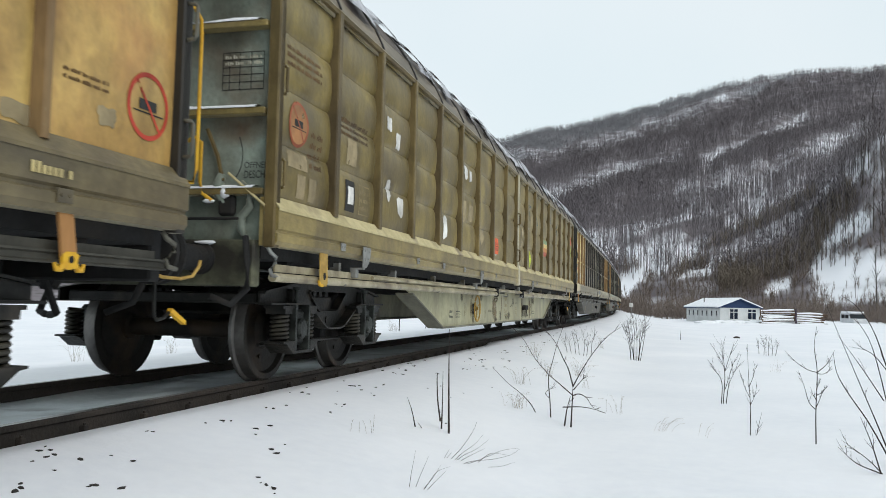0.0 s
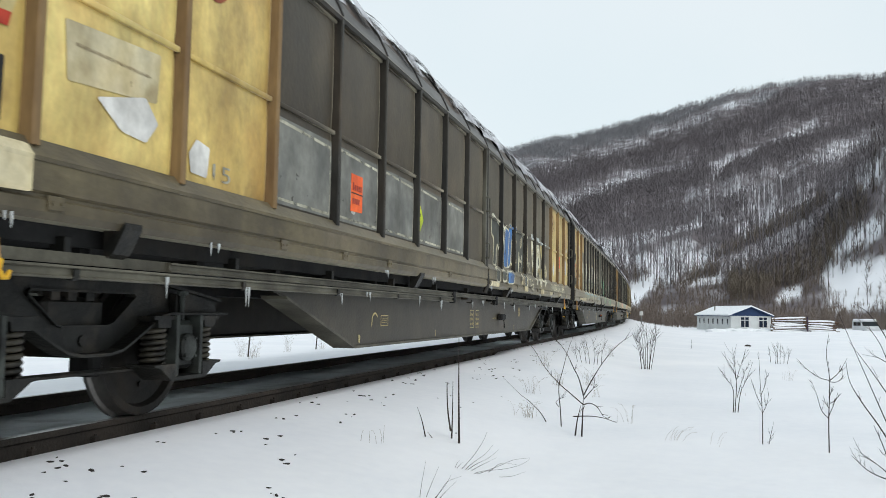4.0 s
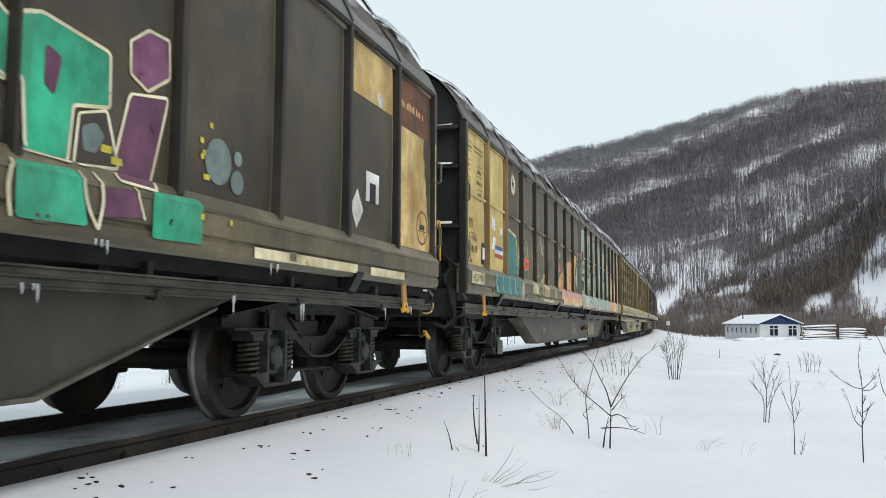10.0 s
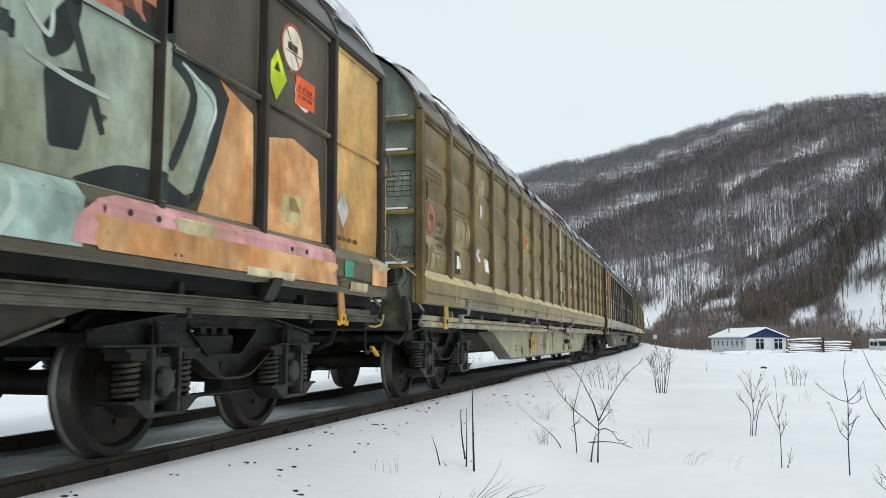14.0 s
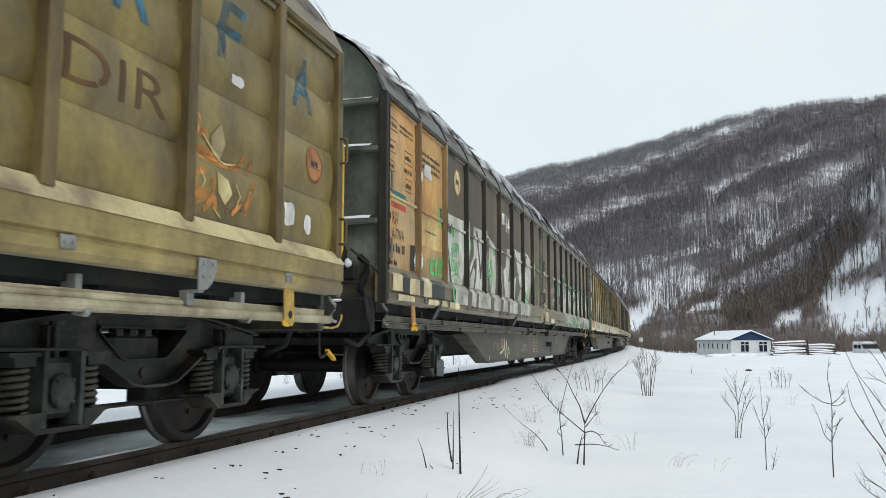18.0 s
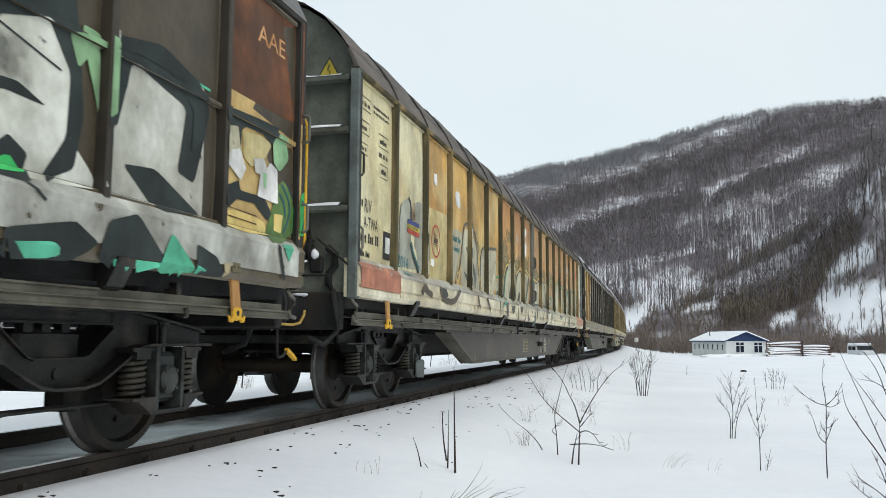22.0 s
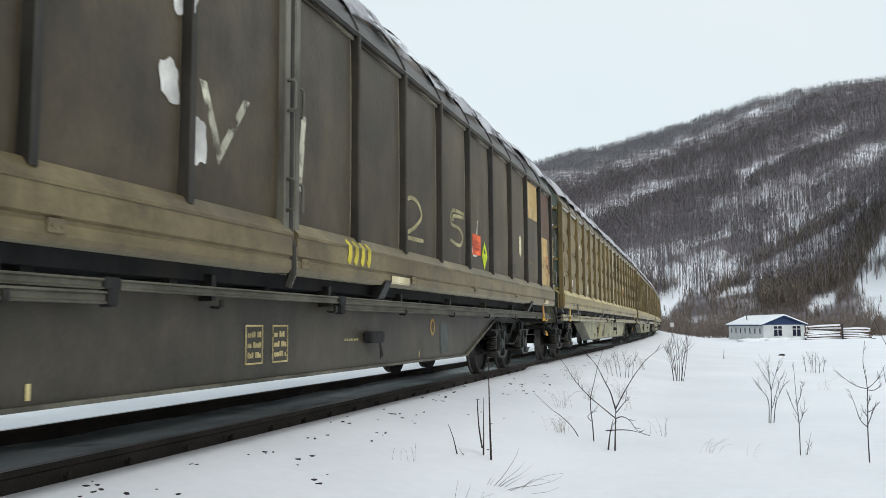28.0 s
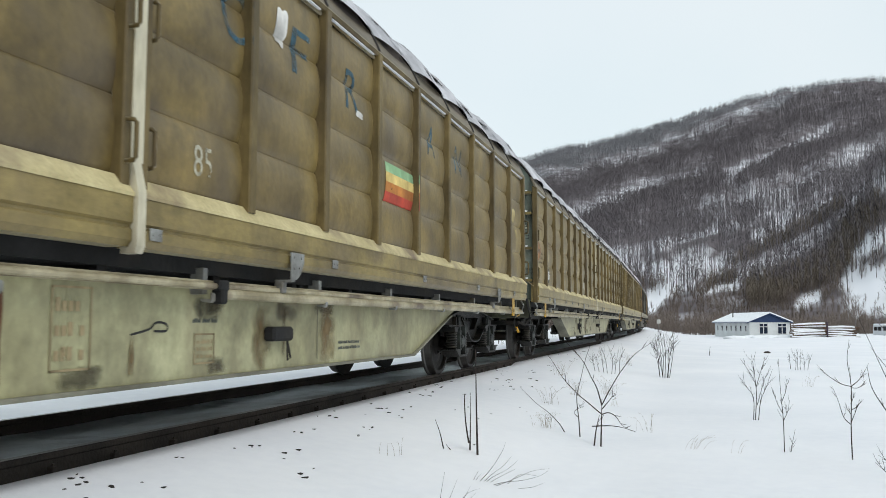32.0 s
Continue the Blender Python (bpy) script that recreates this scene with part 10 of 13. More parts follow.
    stick(w, poly(*rounded([(11.64, 2.47), (11.71, 2.5), (11.72, 2.34), (11.85, 2.29), (12.09, 2.3), (12.36, 2.3), (12.48, 2.31), (12.49, 2.24), (12.23, 2.21), (11.93, 2.21), (11.76, 2.23), (11.68, 2.28)], 0.07)), K["night"], "graffiti_rim", "", 3)
    stick(w, poly(*rounded([(11.33, 1.67), (11.44, 1.7), (11.5, 1.54), (11.33, 1.55)], 0.07)), K["night"], "graffiti_rim", "", 3)
    stick(w, poly(*rounded([(12.82, 2.88), (13.09, 3.01), (13.02, 2.52), (12.95, 2.23), (13.12, 2.3), (13.44, 2.22), (13.01, 2.15), (13.04, 2.01), (12.63, 1.98), (12.62, 2.06), (12.9, 2.1), (12.87, 2.47)], 0.07)), K["night"], "graffiti_rim", "", 3)
    stick(w, poly(*rounded([(13.05, 2.48), (13.37, 2.49), (13.73, 2.5), (13.73, 2.39), (13.31, 2.37), (13.08, 2.41)], 0.07)), K["night"], "graffiti_rim", "", 3)
    stick(w, poly(*rounded([(13.26, 2.7), (13.37, 2.59), (13.27, 2.5), (13.2, 2.53)], 0.07)), K["night"], "graffiti_rim", "", 3)
    stick(w, poly(*rounded([(13.81, 3.26), (14.71, 3.28), (14.57, 3), (14.34, 2.73), (14.22, 2.52), (14.09, 2.52), (14.38, 2.94), (14.42, 3.12), (13.98, 3.13), (13.82, 3.11)], 0.07)), K["night"], "graffiti_rim", "", 3)
    stick(w, poly(*rounded([(13.39, 2.11), (13.82, 2.21), (14.27, 2.18), (14.23, 2.06), (13.75, 2.07), (13.42, 2.06)], 0.07)), K["night"], "graffiti_rim", "", 3)
    stick(w, poly(*rounded([(14.48, 2.83), (14.73, 2.84), (14.71, 2.2), (14.23, 2.15), (14.27, 2.24), (14.5, 2.23)], 0.07)), K["night"], "graffiti_rim", "", 3)
    stick(w, poly(*rounded([(15.02, 3.34), (15.52, 3.31), (15.46, 3.09), (15.35, 2.71), (15.21, 2.69), (15.36, 3.09), (15.03, 3.19)], 0.07)), K["night"], "graffiti_rim", "", 3)
    stick(w, poly(*rounded([(15.52, 3.31), (16.05, 3.25), (15.97, 3.1), (15.62, 3.1)], 0.07)), K["night"], "graffiti_rim", "", 3)
    stick(w, poly(*rounded([(15.29, 2.45), (15.48, 2.12), (15.43, 1.75), (15.62, 1.55), (15.24, 1.5), (15.23, 1.73), (15.25, 2.09)], 0.07)), K["night"], "graffiti_rim", "", 3)
    stick(w, poly(*rounded([(16.31, 3.34), (17.28, 3.34), (17.28, 3.2), (16.64, 3.23), (16.49, 2.66), (16.26, 2.61)], 0.07)), K["night"], "graffiti_rim", "", 3)
    stick(w, poly(*rounded([(16.5, 2.56), (16.7, 2.18), (17.29, 2.22), (17.29, 2.12), (16.54, 2.06), (16.35, 2.48)], 0.07)), K["night"], "graffiti_rim", "", 3)
    stick(w, poly(*rounded([(16.47, 1.94), (16.73, 1.66), (16.35, 1.49), (16.32, 1.86)], 0.07)), K["night"], "graffiti_rim", "", 3)
    stick(w, poly(*rounded([(17.46, 3.31), (18.54, 3.35), (18.53, 2.48), (18.06, 2.49), (17.95, 2.84), (17.46, 2.85)], 0.07)), K["night"], "graffiti_rim", "", 3)
    stick(w, poly(*rounded([(14.61, 1.69), (14.75, 1.84), (14.88, 1.69), (14.75, 1.4), (14.47, 1.38)], 0.07)), K["night"], "graffiti_rim", "", 3)
    stick(w, poly(*rounded([(17.47, 2.06), (17.85, 2.13), (17.75, 1.7), (17.53, 1.68)], 0.07)), K["night"], "graffiti_rim", "", 3)
    stick(w, poly(*rounded([(12.7, 1.46), (12.86, 1.59), (13.03, 1.68), (13.22, 1.7), (13.41, 1.61), (13.33, 1.43), (12.91, 1.45)], 0.07)), K["night"], "graffiti_rim", "", 3)
    stick(w, poly(*rounded([(12.66, 1.39), (13.3, 1.36), (13.18, 1.21), (13.09, 1.11), (12.64, 1.16)], 0.07)), K["night"], "graffiti_arch", "", 3)
    stick(w, poly(*rounded([(14.47, 1.32), (14.74, 1.32), (14.72, 1.15), (14.48, 1.15)], 0.07)), K["night"], "graffiti_arch", "", 3)
    stick(w, poly(*rounded([(12.76, 1.36), (13.1, 1.36), (13.06, 1.14), (12.77, 1.14)], 0.16)), K["pink"], "graffiti_spot", "", 4)
    stick(w, poly(*rounded([(12.84, 1.49), (13.03, 1.5), (13.07, 1.45), (12.8, 1.45)], 0.16)), K["pink"], "graffiti_spot", "", 4)
    stick(w, poly(*rounded([(11.92, 1.97), (12.14, 2), (12.15, 1.73), (12.07, 1.8)], 0.16)), K["umber"], "graffiti_block", "", 3)
    stick(w, poly(*rounded([(14.4, 2.77), (14.46, 2.23), (14.13, 2.39), (14.26, 2.55)], 0.16)), K["peach"], "graffiti_spot", "", 4)
    stick(w, poly(*rounded([(12.79, 2.93), (12.92, 2.98), (12.88, 2.73)], 0.16)), K["peach"], "graffiti_spot", "", 4)
    stick(w, stroke([(11.6, 1.94), (11.8, 1.95), (11.95, 1.9), (12.13, 1.75)], 0.028), K["mint_light"], "graffiti_light", "", 5)
    stick(w, stroke([(11.75, 2.46), (11.85, 2.31)], 0.028), K["mint_light"], "graffiti_light", "", 5)
    stick(w, stroke([(12.65, 2.56), (12.9, 2.53)], 0.028), K["mint_light"], "graffiti_light", "", 5)
    stick(w, stroke([(13.3, 2.67), (13.11, 2.45), (13.24, 2.37), (13.73, 2.37)], 0.028), K["mint_light"], "graffiti_light", "", 5)
    stick(w, stroke([(14.1, 3.21), (14.66, 3.26), (14.61, 3.1)], 0.028), K["mint_light"], "graffiti_light", "", 5)
    stick(w, stroke([(13.94, 3.04), (14.38, 3.04)], 0.028), K["mint_light"], "graffiti_light", "", 5)
    stick(w, stroke([(15.17, 3.28), (15.4, 3.24)], 0.028), K["mint_light"], "graffiti_light", "", 5)
    stick(w, stroke([(15.58, 3.21), (16.11, 3.25)], 0.028), K["mint_light"], "graffiti_light", "", 5)
    stick(w, stroke([(17.46, 3.06), (18.06, 3.01)], 0.028), K["mint_light"], "graffiti_light", "", 5)
    stick(w, stroke([(11.26, 2.26), (11.4, 2.22)], 0.028), K["mint_light"], "graffiti_light", "", 5)
    stick(w, stroke([(11.26, 2.21), (11.4, 2.18)], 0.028), K["mint_light"], "graffiti_light", "", 5)
    stick(w, stroke([(11.48, 2.09), (11.71, 2.1), (12.1, 2.15)], 0.028), K["mint_light"], "graffiti_light", "", 5)
    stick(w, stroke([(12.66, 2.1), (12.95, 2.12)], 0.028), K["mint_light"], "graffiti_light", "", 5)
    stick(w, smudge(11.40, 11.80, 1.99, 2.38, 115), K["moss"], "graffiti_shade", "", 2)
    stick(w, smudge(11.42, 12.19, 1.46, 2.04, 115), K["moss"], "graffiti_shade", "", 2)
    stick(w, smudge(12.59, 13.72, 1.49, 2.02, 126), K["moss"], "graffiti_shade", "", 2)
    stick(w, smudge(13.82, 14.71, 1.52, 2.10, 139), K["moss"], "graffiti_shade", "", 2)
    stick(w, smudge(16.25, 17.48, 1.39, 2.08, 164), K["moss"], "graffiti_shade", "", 2)
    stick(w, poly(*[(11.46, 1.39), (11.9, 1.42), (11.91, 1.28), (11.48, 1.25)]), K["patch"], "paint_patch", "", 5)
    stick(w, poly(*[(11.18, 1.4), (11.27, 1.4), (11.29, 1.26), (11.18, 1.26)]), K["patch"], "paint_patch", "", 5)
    stick(w, poly(*[(11.25, 1.22), (11.43, 1.23), (11.41, 1.16), (11.2, 1.16)]), K["patch"], "paint_patch", "", 5)
    stick(w, poly(*[(12.08, 1.22), (12.71, 1.23), (12.72, 1.15), (12.09, 1.15)]), K["patch"], "paint_patch", "", 5)
    stick(w, poly(*[(14.16, 1.18), (14.76, 1.19), (14.77, 1.14), (14.21, 1.13)]), K["patch"], "paint_patch", "", 5)
    for pts in ([(18.49, 2.5), (18.97, 2.48), (19.15, 2.35), (19.02, 2.01), (18.81, 1.59), (18.73, 1.59), (18.89, 1.95), (19.03, 2.3), (18.92, 2.38), (18.48, 2.42)], [(17.44, 2.24), (17.61, 2.45), (17.74, 2.48), (17.66, 2.2), (17.51, 2.1)], [(17.67, 1.54), (17.83, 1.61), (18.05, 1.69), (18.37, 1.72), (18.78, 1.59), (18.66, 1.54)]):
        stick(w, poly(*rounded(pts, 0.16)), K["night"], "graffiti_rim", "", 3)
    for pts, wd in (([(17.43, 2.92), (17.62, 2.46), (17.91, 1.82)], 0.06), ([(18.41, 2.47), (18.74, 2.27), (18.52, 1.76)], 0.08)):
        stick(w, stroke(pts, wd), K["night"], "graffiti_rim", "", 3)
    for pts in ([(18.61, 2.44), (18.98, 2.28), (18.89, 2.04)], [(17.36, 2.1), (17.64, 2.05), (17.95, 2.03)], [(17.35, 2.32), (17.5, 2.22), (17.52, 2.37)]):
        stick(w, stroke(pts, 0.03), K["mint_light"], "graffiti_light", "", 4)
    stick(w, poly((17.86, 2.55), (18.47, 2.79), (18.48, 2.58), (18.33, 2.51), (17.9, 2.51)), K["salmon"], "graffiti_spot", "", 3)
    for k, u in enumerate((14.1, 15.2, 15.8, 16.6, 17.2)):
        stick(w, stroke([(u, 1.53), (u + 0.06, 1.36), (u - 0.04, 1.2)], 0.08 if k % 2 else 0.05), K["night"] if k % 2 else K["mint_light"], "graffiti_line", "", 2)
    stick(w, poly(*[(19.04, 2.47), (19.48, 2.34), (19.51, 1.55), (18.82, 1.54), (19.01, 1.97), (19.16, 2.36)]), K["peach"], "graffiti_cloud", "", 2)
    stick(w, poly(*[(19.65, 2.22), (20.11, 2.31), (20.56, 2.23), (20.67, 1.55), (19.64, 1.54)]), K["peach"], "graffiti_cloud", "", 2)
    stick(w, ragged(17.5, 18.3, 2.5, 2.75, 5, 20, 0.4), K["salmon"], "graffiti_spot", "", 3)
    stick(w, poly((17.62, 1.22), (17.66, 1.36), (17.8, 1.46), (18.0, 1.512), (20.75, 1.50), (20.8, 1.22)), K["pink"], "graffiti_ground", "", 2)
    stick(w, ragged(17.8, 20.8, 1.2, 1.38, 91, 44, 0.22), K["peach"], "graffiti_ground", "", 3)
    stick(w, ragged(18.4, 18.95, 1.36, 1.48, 92, 20, 0.4), K["cream"], "graffiti_light", "", 4)
    stick(w, rect(19.3, 20.0, 1.18, 1.24), K["patch"], "paint_patch", "", 4)
    for u in (18.05, 18.3, 19.95, 20.2):
        stick(w, oval(u, 1.42, 0.022, 0.018), K["night"], "bolt_mark", "", 5)
    stick(w, ragged(20.95, 21.2, 1.26, 1.44, 93, 20, 0.5), K["green"], "graffiti_tag", "", 3)
    stick(w, rect(21.62, 22.02, 1.25, 1.5), K["peach"], "paint_patch", "", 2)
    stick(w, rect(21.64, 22.0, 1.4, 1.505), K["cream"], "paint_patch", "", 3)
    sign(w, 20.08, 3.03, 0.2, "dark_red", "white")
    diamond(w, 19.82, 2.74, 0.2)
    orange_sticker(w, 20.14, 2.6, 0.34, 0.24)
    diamond(w, 21.1, 1.9, 0.17, "torn")
    stick(w, bars(21.0, 21.5, 1.6, 1.68, 1, 4), K["brown_ink"], "lettering")
    tears(w, [(20.1, 1.75, 0.4, 0.3)], "straw")
    belly_marks(w, 40, 15.18)
    stick(w, rect(7.45, 7.85, 0.62, 0.78), K["smoke"], "repaint_patch")
    stick(w, letters("SHAMO", 13.85, 15.3, 0.45, 0.83, 0.035, 0.08), K["white"], "graffiti_tag", "", 1)
    stick(w, letters("SHAMO", 13.88, 15.27, 0.475, 0.805, -0.018, 0.08), K["umber"], "graffiti_tag", "", 2)

    # silver lettering with green tags
    w = W[6]
    label_set(w, 0.02, "ink", ["teal", "straw", "red"])
    ticket(w, 0.98, 1.56, False)
    diamond(w, 1.2, 1.69, 0.12, "torn", 5)
    sign(w, 3.2, 3.0, 0.2, "dark_red", "straw")
    stick(w, bars(1.45, 2.25, 2.85, 3.1, 3, 4), K["ink"], "lettering")
    stick(w, rect(1.36, 2.36, 1.9, 2.3), K["ochre"], "repaint_patch")
    stick(w, bars(1.6, 2.1, 2.08, 2.12, 1, 4), K["ink"], "lettering", "", 2)
    tears(w, [(1.7, 2.85, 0.4, 0.2), (1.25, 2.7, 0.3, 0.14)])
    stick(w, letters("eus", 1.8, 2.42, 1.57, 1.8, 0.0, 0.15), K["lime"], "graffiti_tag", "", 3)
    stick(w, stroke([(2.05, 1.88), (2.02, 1.6)], 0.03), K["lime"], "graffiti_tag", "", 3)
    for u, z, q in ((2.36, 1.78, 0.055), (1.72, 1.74, 0.03), (2.47, 1.85, 0.03)):
        stick(w, oval(u, z, q, q), K["lime"], "graffiti_dot", "", 3)
    stick(w, stroke([(2.2, 2.47), (2.25, 2.36), (2.3, 2.24)], 0.045), K["lime"], "graffiti_tag", "", 3)
    stick(w, poly((2.25, 2.49), (2.53, 2.49), (2.53, 2.22), (2.44, 2.18)), K["umber"], "graffiti_block", "", 2)
    stick(w, poly((2.34, 2.45), (2.52, 2.45), (2.52, 2.26)), K["ash"], "graffiti_block", "", 3)
    # silver letters and the umber gaps between them
    stick(w, poly((2.62, 1.54), (9.3, 1.54), (9.5, 1.84), (10.02, 2.39), (9.55, 2.49), (9.18, 2.58), (8.31, 2.5), (7.74, 2.52), (6.9, 2.44), (6.0, 2.36), (5.07, 2.52), (4.2, 2.5), (3.88, 2.5), (2.7, 2.48)), K["silver"], "graffiti_fill")
    stick(w, poly((2.75, 1.25), (9.0, 1.25), (9.2, 1.52), (2.8, 1.52)), K["silver_beam"], "graffiti_fill")
    stick(w, poly((2.55, 1.55), (2.62, 1.55), (2.68, 1.86), (2.8, 1.54), (2.9, 1.54), (2.72, 1.95), (2.62, 2.2), (2.55, 2.2)), K["umber"], "graffiti_block", "", 3)
    gaps = (
        [(3.88, 2.53), (4.23, 2.49), (4.22, 2.05), (3.91, 1.81), (3.81, 1.54), (3.5, 1.54)],
        [(3.92, 1.72), (4.29, 2.01), (4.42, 2.03), (4.4, 1.79), (4.3, 1.54), (4.22, 1.54), (4.3, 1.8), (4.22, 1.88), (3.94, 1.64)],
        [(4.40, 2.46), (4.50, 2.46), (4.7, 1.9), (4.92, 2.44), (5.0, 2.42), (4.72, 1.72), (4.66, 1.72)],
        [(5.1, 2.45), (5.4, 2.45), (5.3, 2.0), (5.5, 1.54), (5.12, 1.54), (5.02, 1.95)],
        [(5.85, 2.4), (6.2, 2.36), (6.05, 1.9), (6.2, 1.54), (5.85, 1.54), (5.9, 1.9)],
        [(6.45, 2.4), (6.95, 2.44), (6.8, 2.1), (6.55, 2.0), (6.75, 1.54), (6.55, 1.54), (6.4, 2.0)],
        [(7.3, 2.5), (7.74, 2.51), (8.21, 1.87), (8.37, 1.8), (8.25, 1.73), (8.02, 1.54), (7.7, 1.54), (7.88, 1.99), (7.24, 1.87), (7.01, 1.82), (7.16, 2.11)],
        [(8.39, 2.5), (9.15, 2.52), (8.9, 2.08), (8.63, 2.04), (8.48, 2.25)],
        [(8.38, 1.82), (8.62, 1.72), (8.55, 1.58), (8.4, 1.54)],
    )
    for pts in gaps:
        stick(w, poly(*pts), K["umber"], "graffiti_block", "", 2)
    for a, b in ((3.45, 3.75), (4.0, 4.2), (5.05, 5.35), (5.85, 6.15), (6.5, 6.75), (7.5, 7.9)):
        stick(w, poly((a, 1.2), (b - 0.06, 1.2), (b, 1.52), (a + 0.05, 1.52)), K["umber"], "graffiti_block", "", 3)
    for k in range(7):
        stick(w, stroke([(7.1, 1.8 - k * 0.04), (7.25 + 0.03 * (k % 3), 1.79 - k * 0.04)], 0.02), K["night"], "graffiti_shade", "", 3)
    for a, b, z0, z1 in ((0.1, 0.45, 1.28, 1.47), (0.7, 1.1, 1.27, 1.45), (1.24, 1.6, 1.27, 1.5), (1.45, 1.95, 1.18, 1.25), (0.3, 0.9, 1.18, 1.25), (2.05, 2.35, 1.18, 1.26), (2.45, 3.0, 1.17, 1.26)):
        stick(w, poly((a, z0), (b, z0 + 0.005), (b - 0.02, z1), (a + 0.01, z1)), K["patch"], "paint_patch", "", 2)
    for a, b in ((0.46, 0.7), (1.1, 1.24), (1.6, 2.2)):
        stick(w, rect(a, b, 1.28, 1.5), K["night"], "paint_patch")
    stick(w, stroke([(2.62, 1.5), (2.66, 1.35), (2.75, 1.24)], 0.05), K["lime"], "graffiti_tag", "", 4)
    for u, z, r in ((3.95, 2.18, 0.09), (3.9, 1.95, 0.05), (5.75, 2.25, 0.06), (6.2, 2.2, 0.07), (2.95, 2.25, 0.07), (9.9, 1.85, 0.08)):
        stick(w, oval(u, z, r, r), K["lime"], "graffiti_dot", "", 4)
    stick(w, letters("HAPPY", 2.82, 3.3, 1.9, 2.12, -0.004, 0.25), K["lime"], "graffiti_tag", "", 4)
    stick(w, letters("BDAY", 2.82, 3.36, 1.7, 1.88, -0.004, 0.15), K["lime"], "graffiti_tag", "", 4)
    stick(w, stroke([(2.88, 1.63), (3.1, 1.68), (3.28, 1.66), (3.42, 1.58)], 0.02), K["lime"], "graffiti_tag", "", 4)
    stick(w, oval(2.8, 2.28, 0.06, 0.07), K["umber"], "graffiti_dot", "", 4)
    stick(w, letters("15", 5.25, 5.6, 1.8, 2.1), K["lime"], "graffiti_tag", "", 4)
    stick(w, ring(5.45, 1.75, 0.13, 0.12, 0.03), K["lime"], "graffiti_tag", "", 4)
    stick(w, scrawl(8.64, 9.4, 1.58, 1.82, 98, 0.03, 5), K["lime"], "graffiti_tag", "", 4)
    stick(w, ring(8.72, 1.57, 0.12, 0.09, 0.03), K["lime"], "graffiti_tag", "", 4)
    stick(w, stroke([(10.78, 2.45), (10.5, 2.1), (10.22, 1.72), (10.01, 1.22)], 0.035, None, False), K["lime"], "graffiti_line", "", 4)
    stick(w, stroke([(10.45, 2.52), (10.75, 2.5), (10.8, 2.4)], 0.045, None, False), K["lime"], "graffiti_line", "", 4)
    stick(w, rect(6.5, 6.72, 2.85, 3.06), K["torn"], "white_square")
    stick(w, letters("14", 6.86, 7.2, 2.75, 3.05, 0.02), K["torn"], "lettering")
    for pts in ([(10.5, 1.9), (10.75, 1.6), (10.5, 1.4), (10.8, 1.2)], [(10.9, 1.95), (10.65, 1.7), (10.95, 1.35), (11.2, 1.22)], [(11.3, 1.6), (11.55, 1.95), (11.8, 1.85), (11.6, 1.62), (12.3, 1.8)], [(11.35, 1.8), (11.7, 1.6), (12.1, 1.58), (12.3, 1.66)], [(10.55, 1.25), (10.9, 1.3), (11.0, 1.45), (10.75, 1.2)], [(11.2, 2.0), (11.3, 1.8), (11.25, 1.3), (11.4, 1.2)]):
        stick(w, stroke(pts, 0.035), K["cream"], "graffiti_tag", "", 3)
    for pts in ([(12.72, 2.05), (12.8, 1.95), (12.95, 2.05)], [(12.9, 2.1), (12.85, 1.88)], [(13.03, 1.93), (13.09, 2.05), (13.16, 2.16)], [(13.14, 1.93), (13.19, 2.06), (13.31, 2.09), (13.33, 1.97)], [(13.34, 1.96), (13.4, 2.1), (13.48, 2.11), (13.45, 2.0), (13.37, 2.0)], [(13.43, 1.99), (13.52, 2.0), (13.65, 1.99), (13.54, 1.79)], [(13.01, 1.76), (13.13, 1.94), (13.15, 1.79), (13.04, 1.74)], [(13.02, 1.66), (13.2, 1.78), (13.46, 1.79)], [(13.09, 1.54), (13.18, 1.67), (13.38, 1.82), (13.48, 1.77)], [(13.68, 2.22), (13.63, 1.97), (13.58, 1.82)]):
        stick(w, stroke(pts, 0.028), K["white"], "graffiti_tag", "", 3)
    for a, b in ((11.45, 11.75), (13.2, 13.5), (14.1, 14.4), (16.9, 17.1), (15.6, 15.8)):
        stick(w, rect(a, b, SEAMS["seam"] - 0.03, SEAMS["seam"] + 0.06), K["patch"], "paint_patch", "", 6)
    stick(w, rect(11.2, 11.7, 1.2, 1.42), K["patch"], "paint_patch")
    stick(w, rect(12.1, 12.8, 1.18, 1.28), K["patch"], "paint_patch")
    stick(w, smudge(14.1, 15.0, 1.56, 2.25, 12), K["blue_mist"], "graffiti_shade")
    stick(w, oval(14.4, 2.11, 0.14, 0.17), K["jade"], "graffiti_spot", "", 2)
    stick(w, stroke([(14.34, 2.29), (14.9, 2.44), (15.45, 2.58)], 0.12), K["jade"], "graffiti_line", "", 2)
    stick(w, rect(15.15, 21.92, 1.24, 1.512), K["silver_beam"], "graffiti_fill")
    stick(w, poly(*rounded([(14.72, 2.1), (14.7, 2.39), (15.32, 2.62), (15.48, 2.31), (15.52, 2.1), (15.63, 2.3), (15.81, 2.52), (16.14, 2.5), (16.52, 2.44), (16.52, 1.5), (15.16, 1.49), (15.16, 1.7), (14.98, 1.95)], 0.1)), K["silver"], "graffiti_fill", "", 2)
    stick(w, poly((19.62, 2.43), (20.59, 2.41), (20.62, 1.53), (19.62, 1.53)), K["silver"], "graffiti_fill", "", 2)
    stick(w, poly(*rounded([(14.72, 2.1), (14.98, 1.97), (15.17, 1.74), (15.17, 1.5), (15.04, 1.49), (14.93, 1.7), (14.74, 1.86)], 0.07)), K["night"], "graffiti_rim", "", 5)
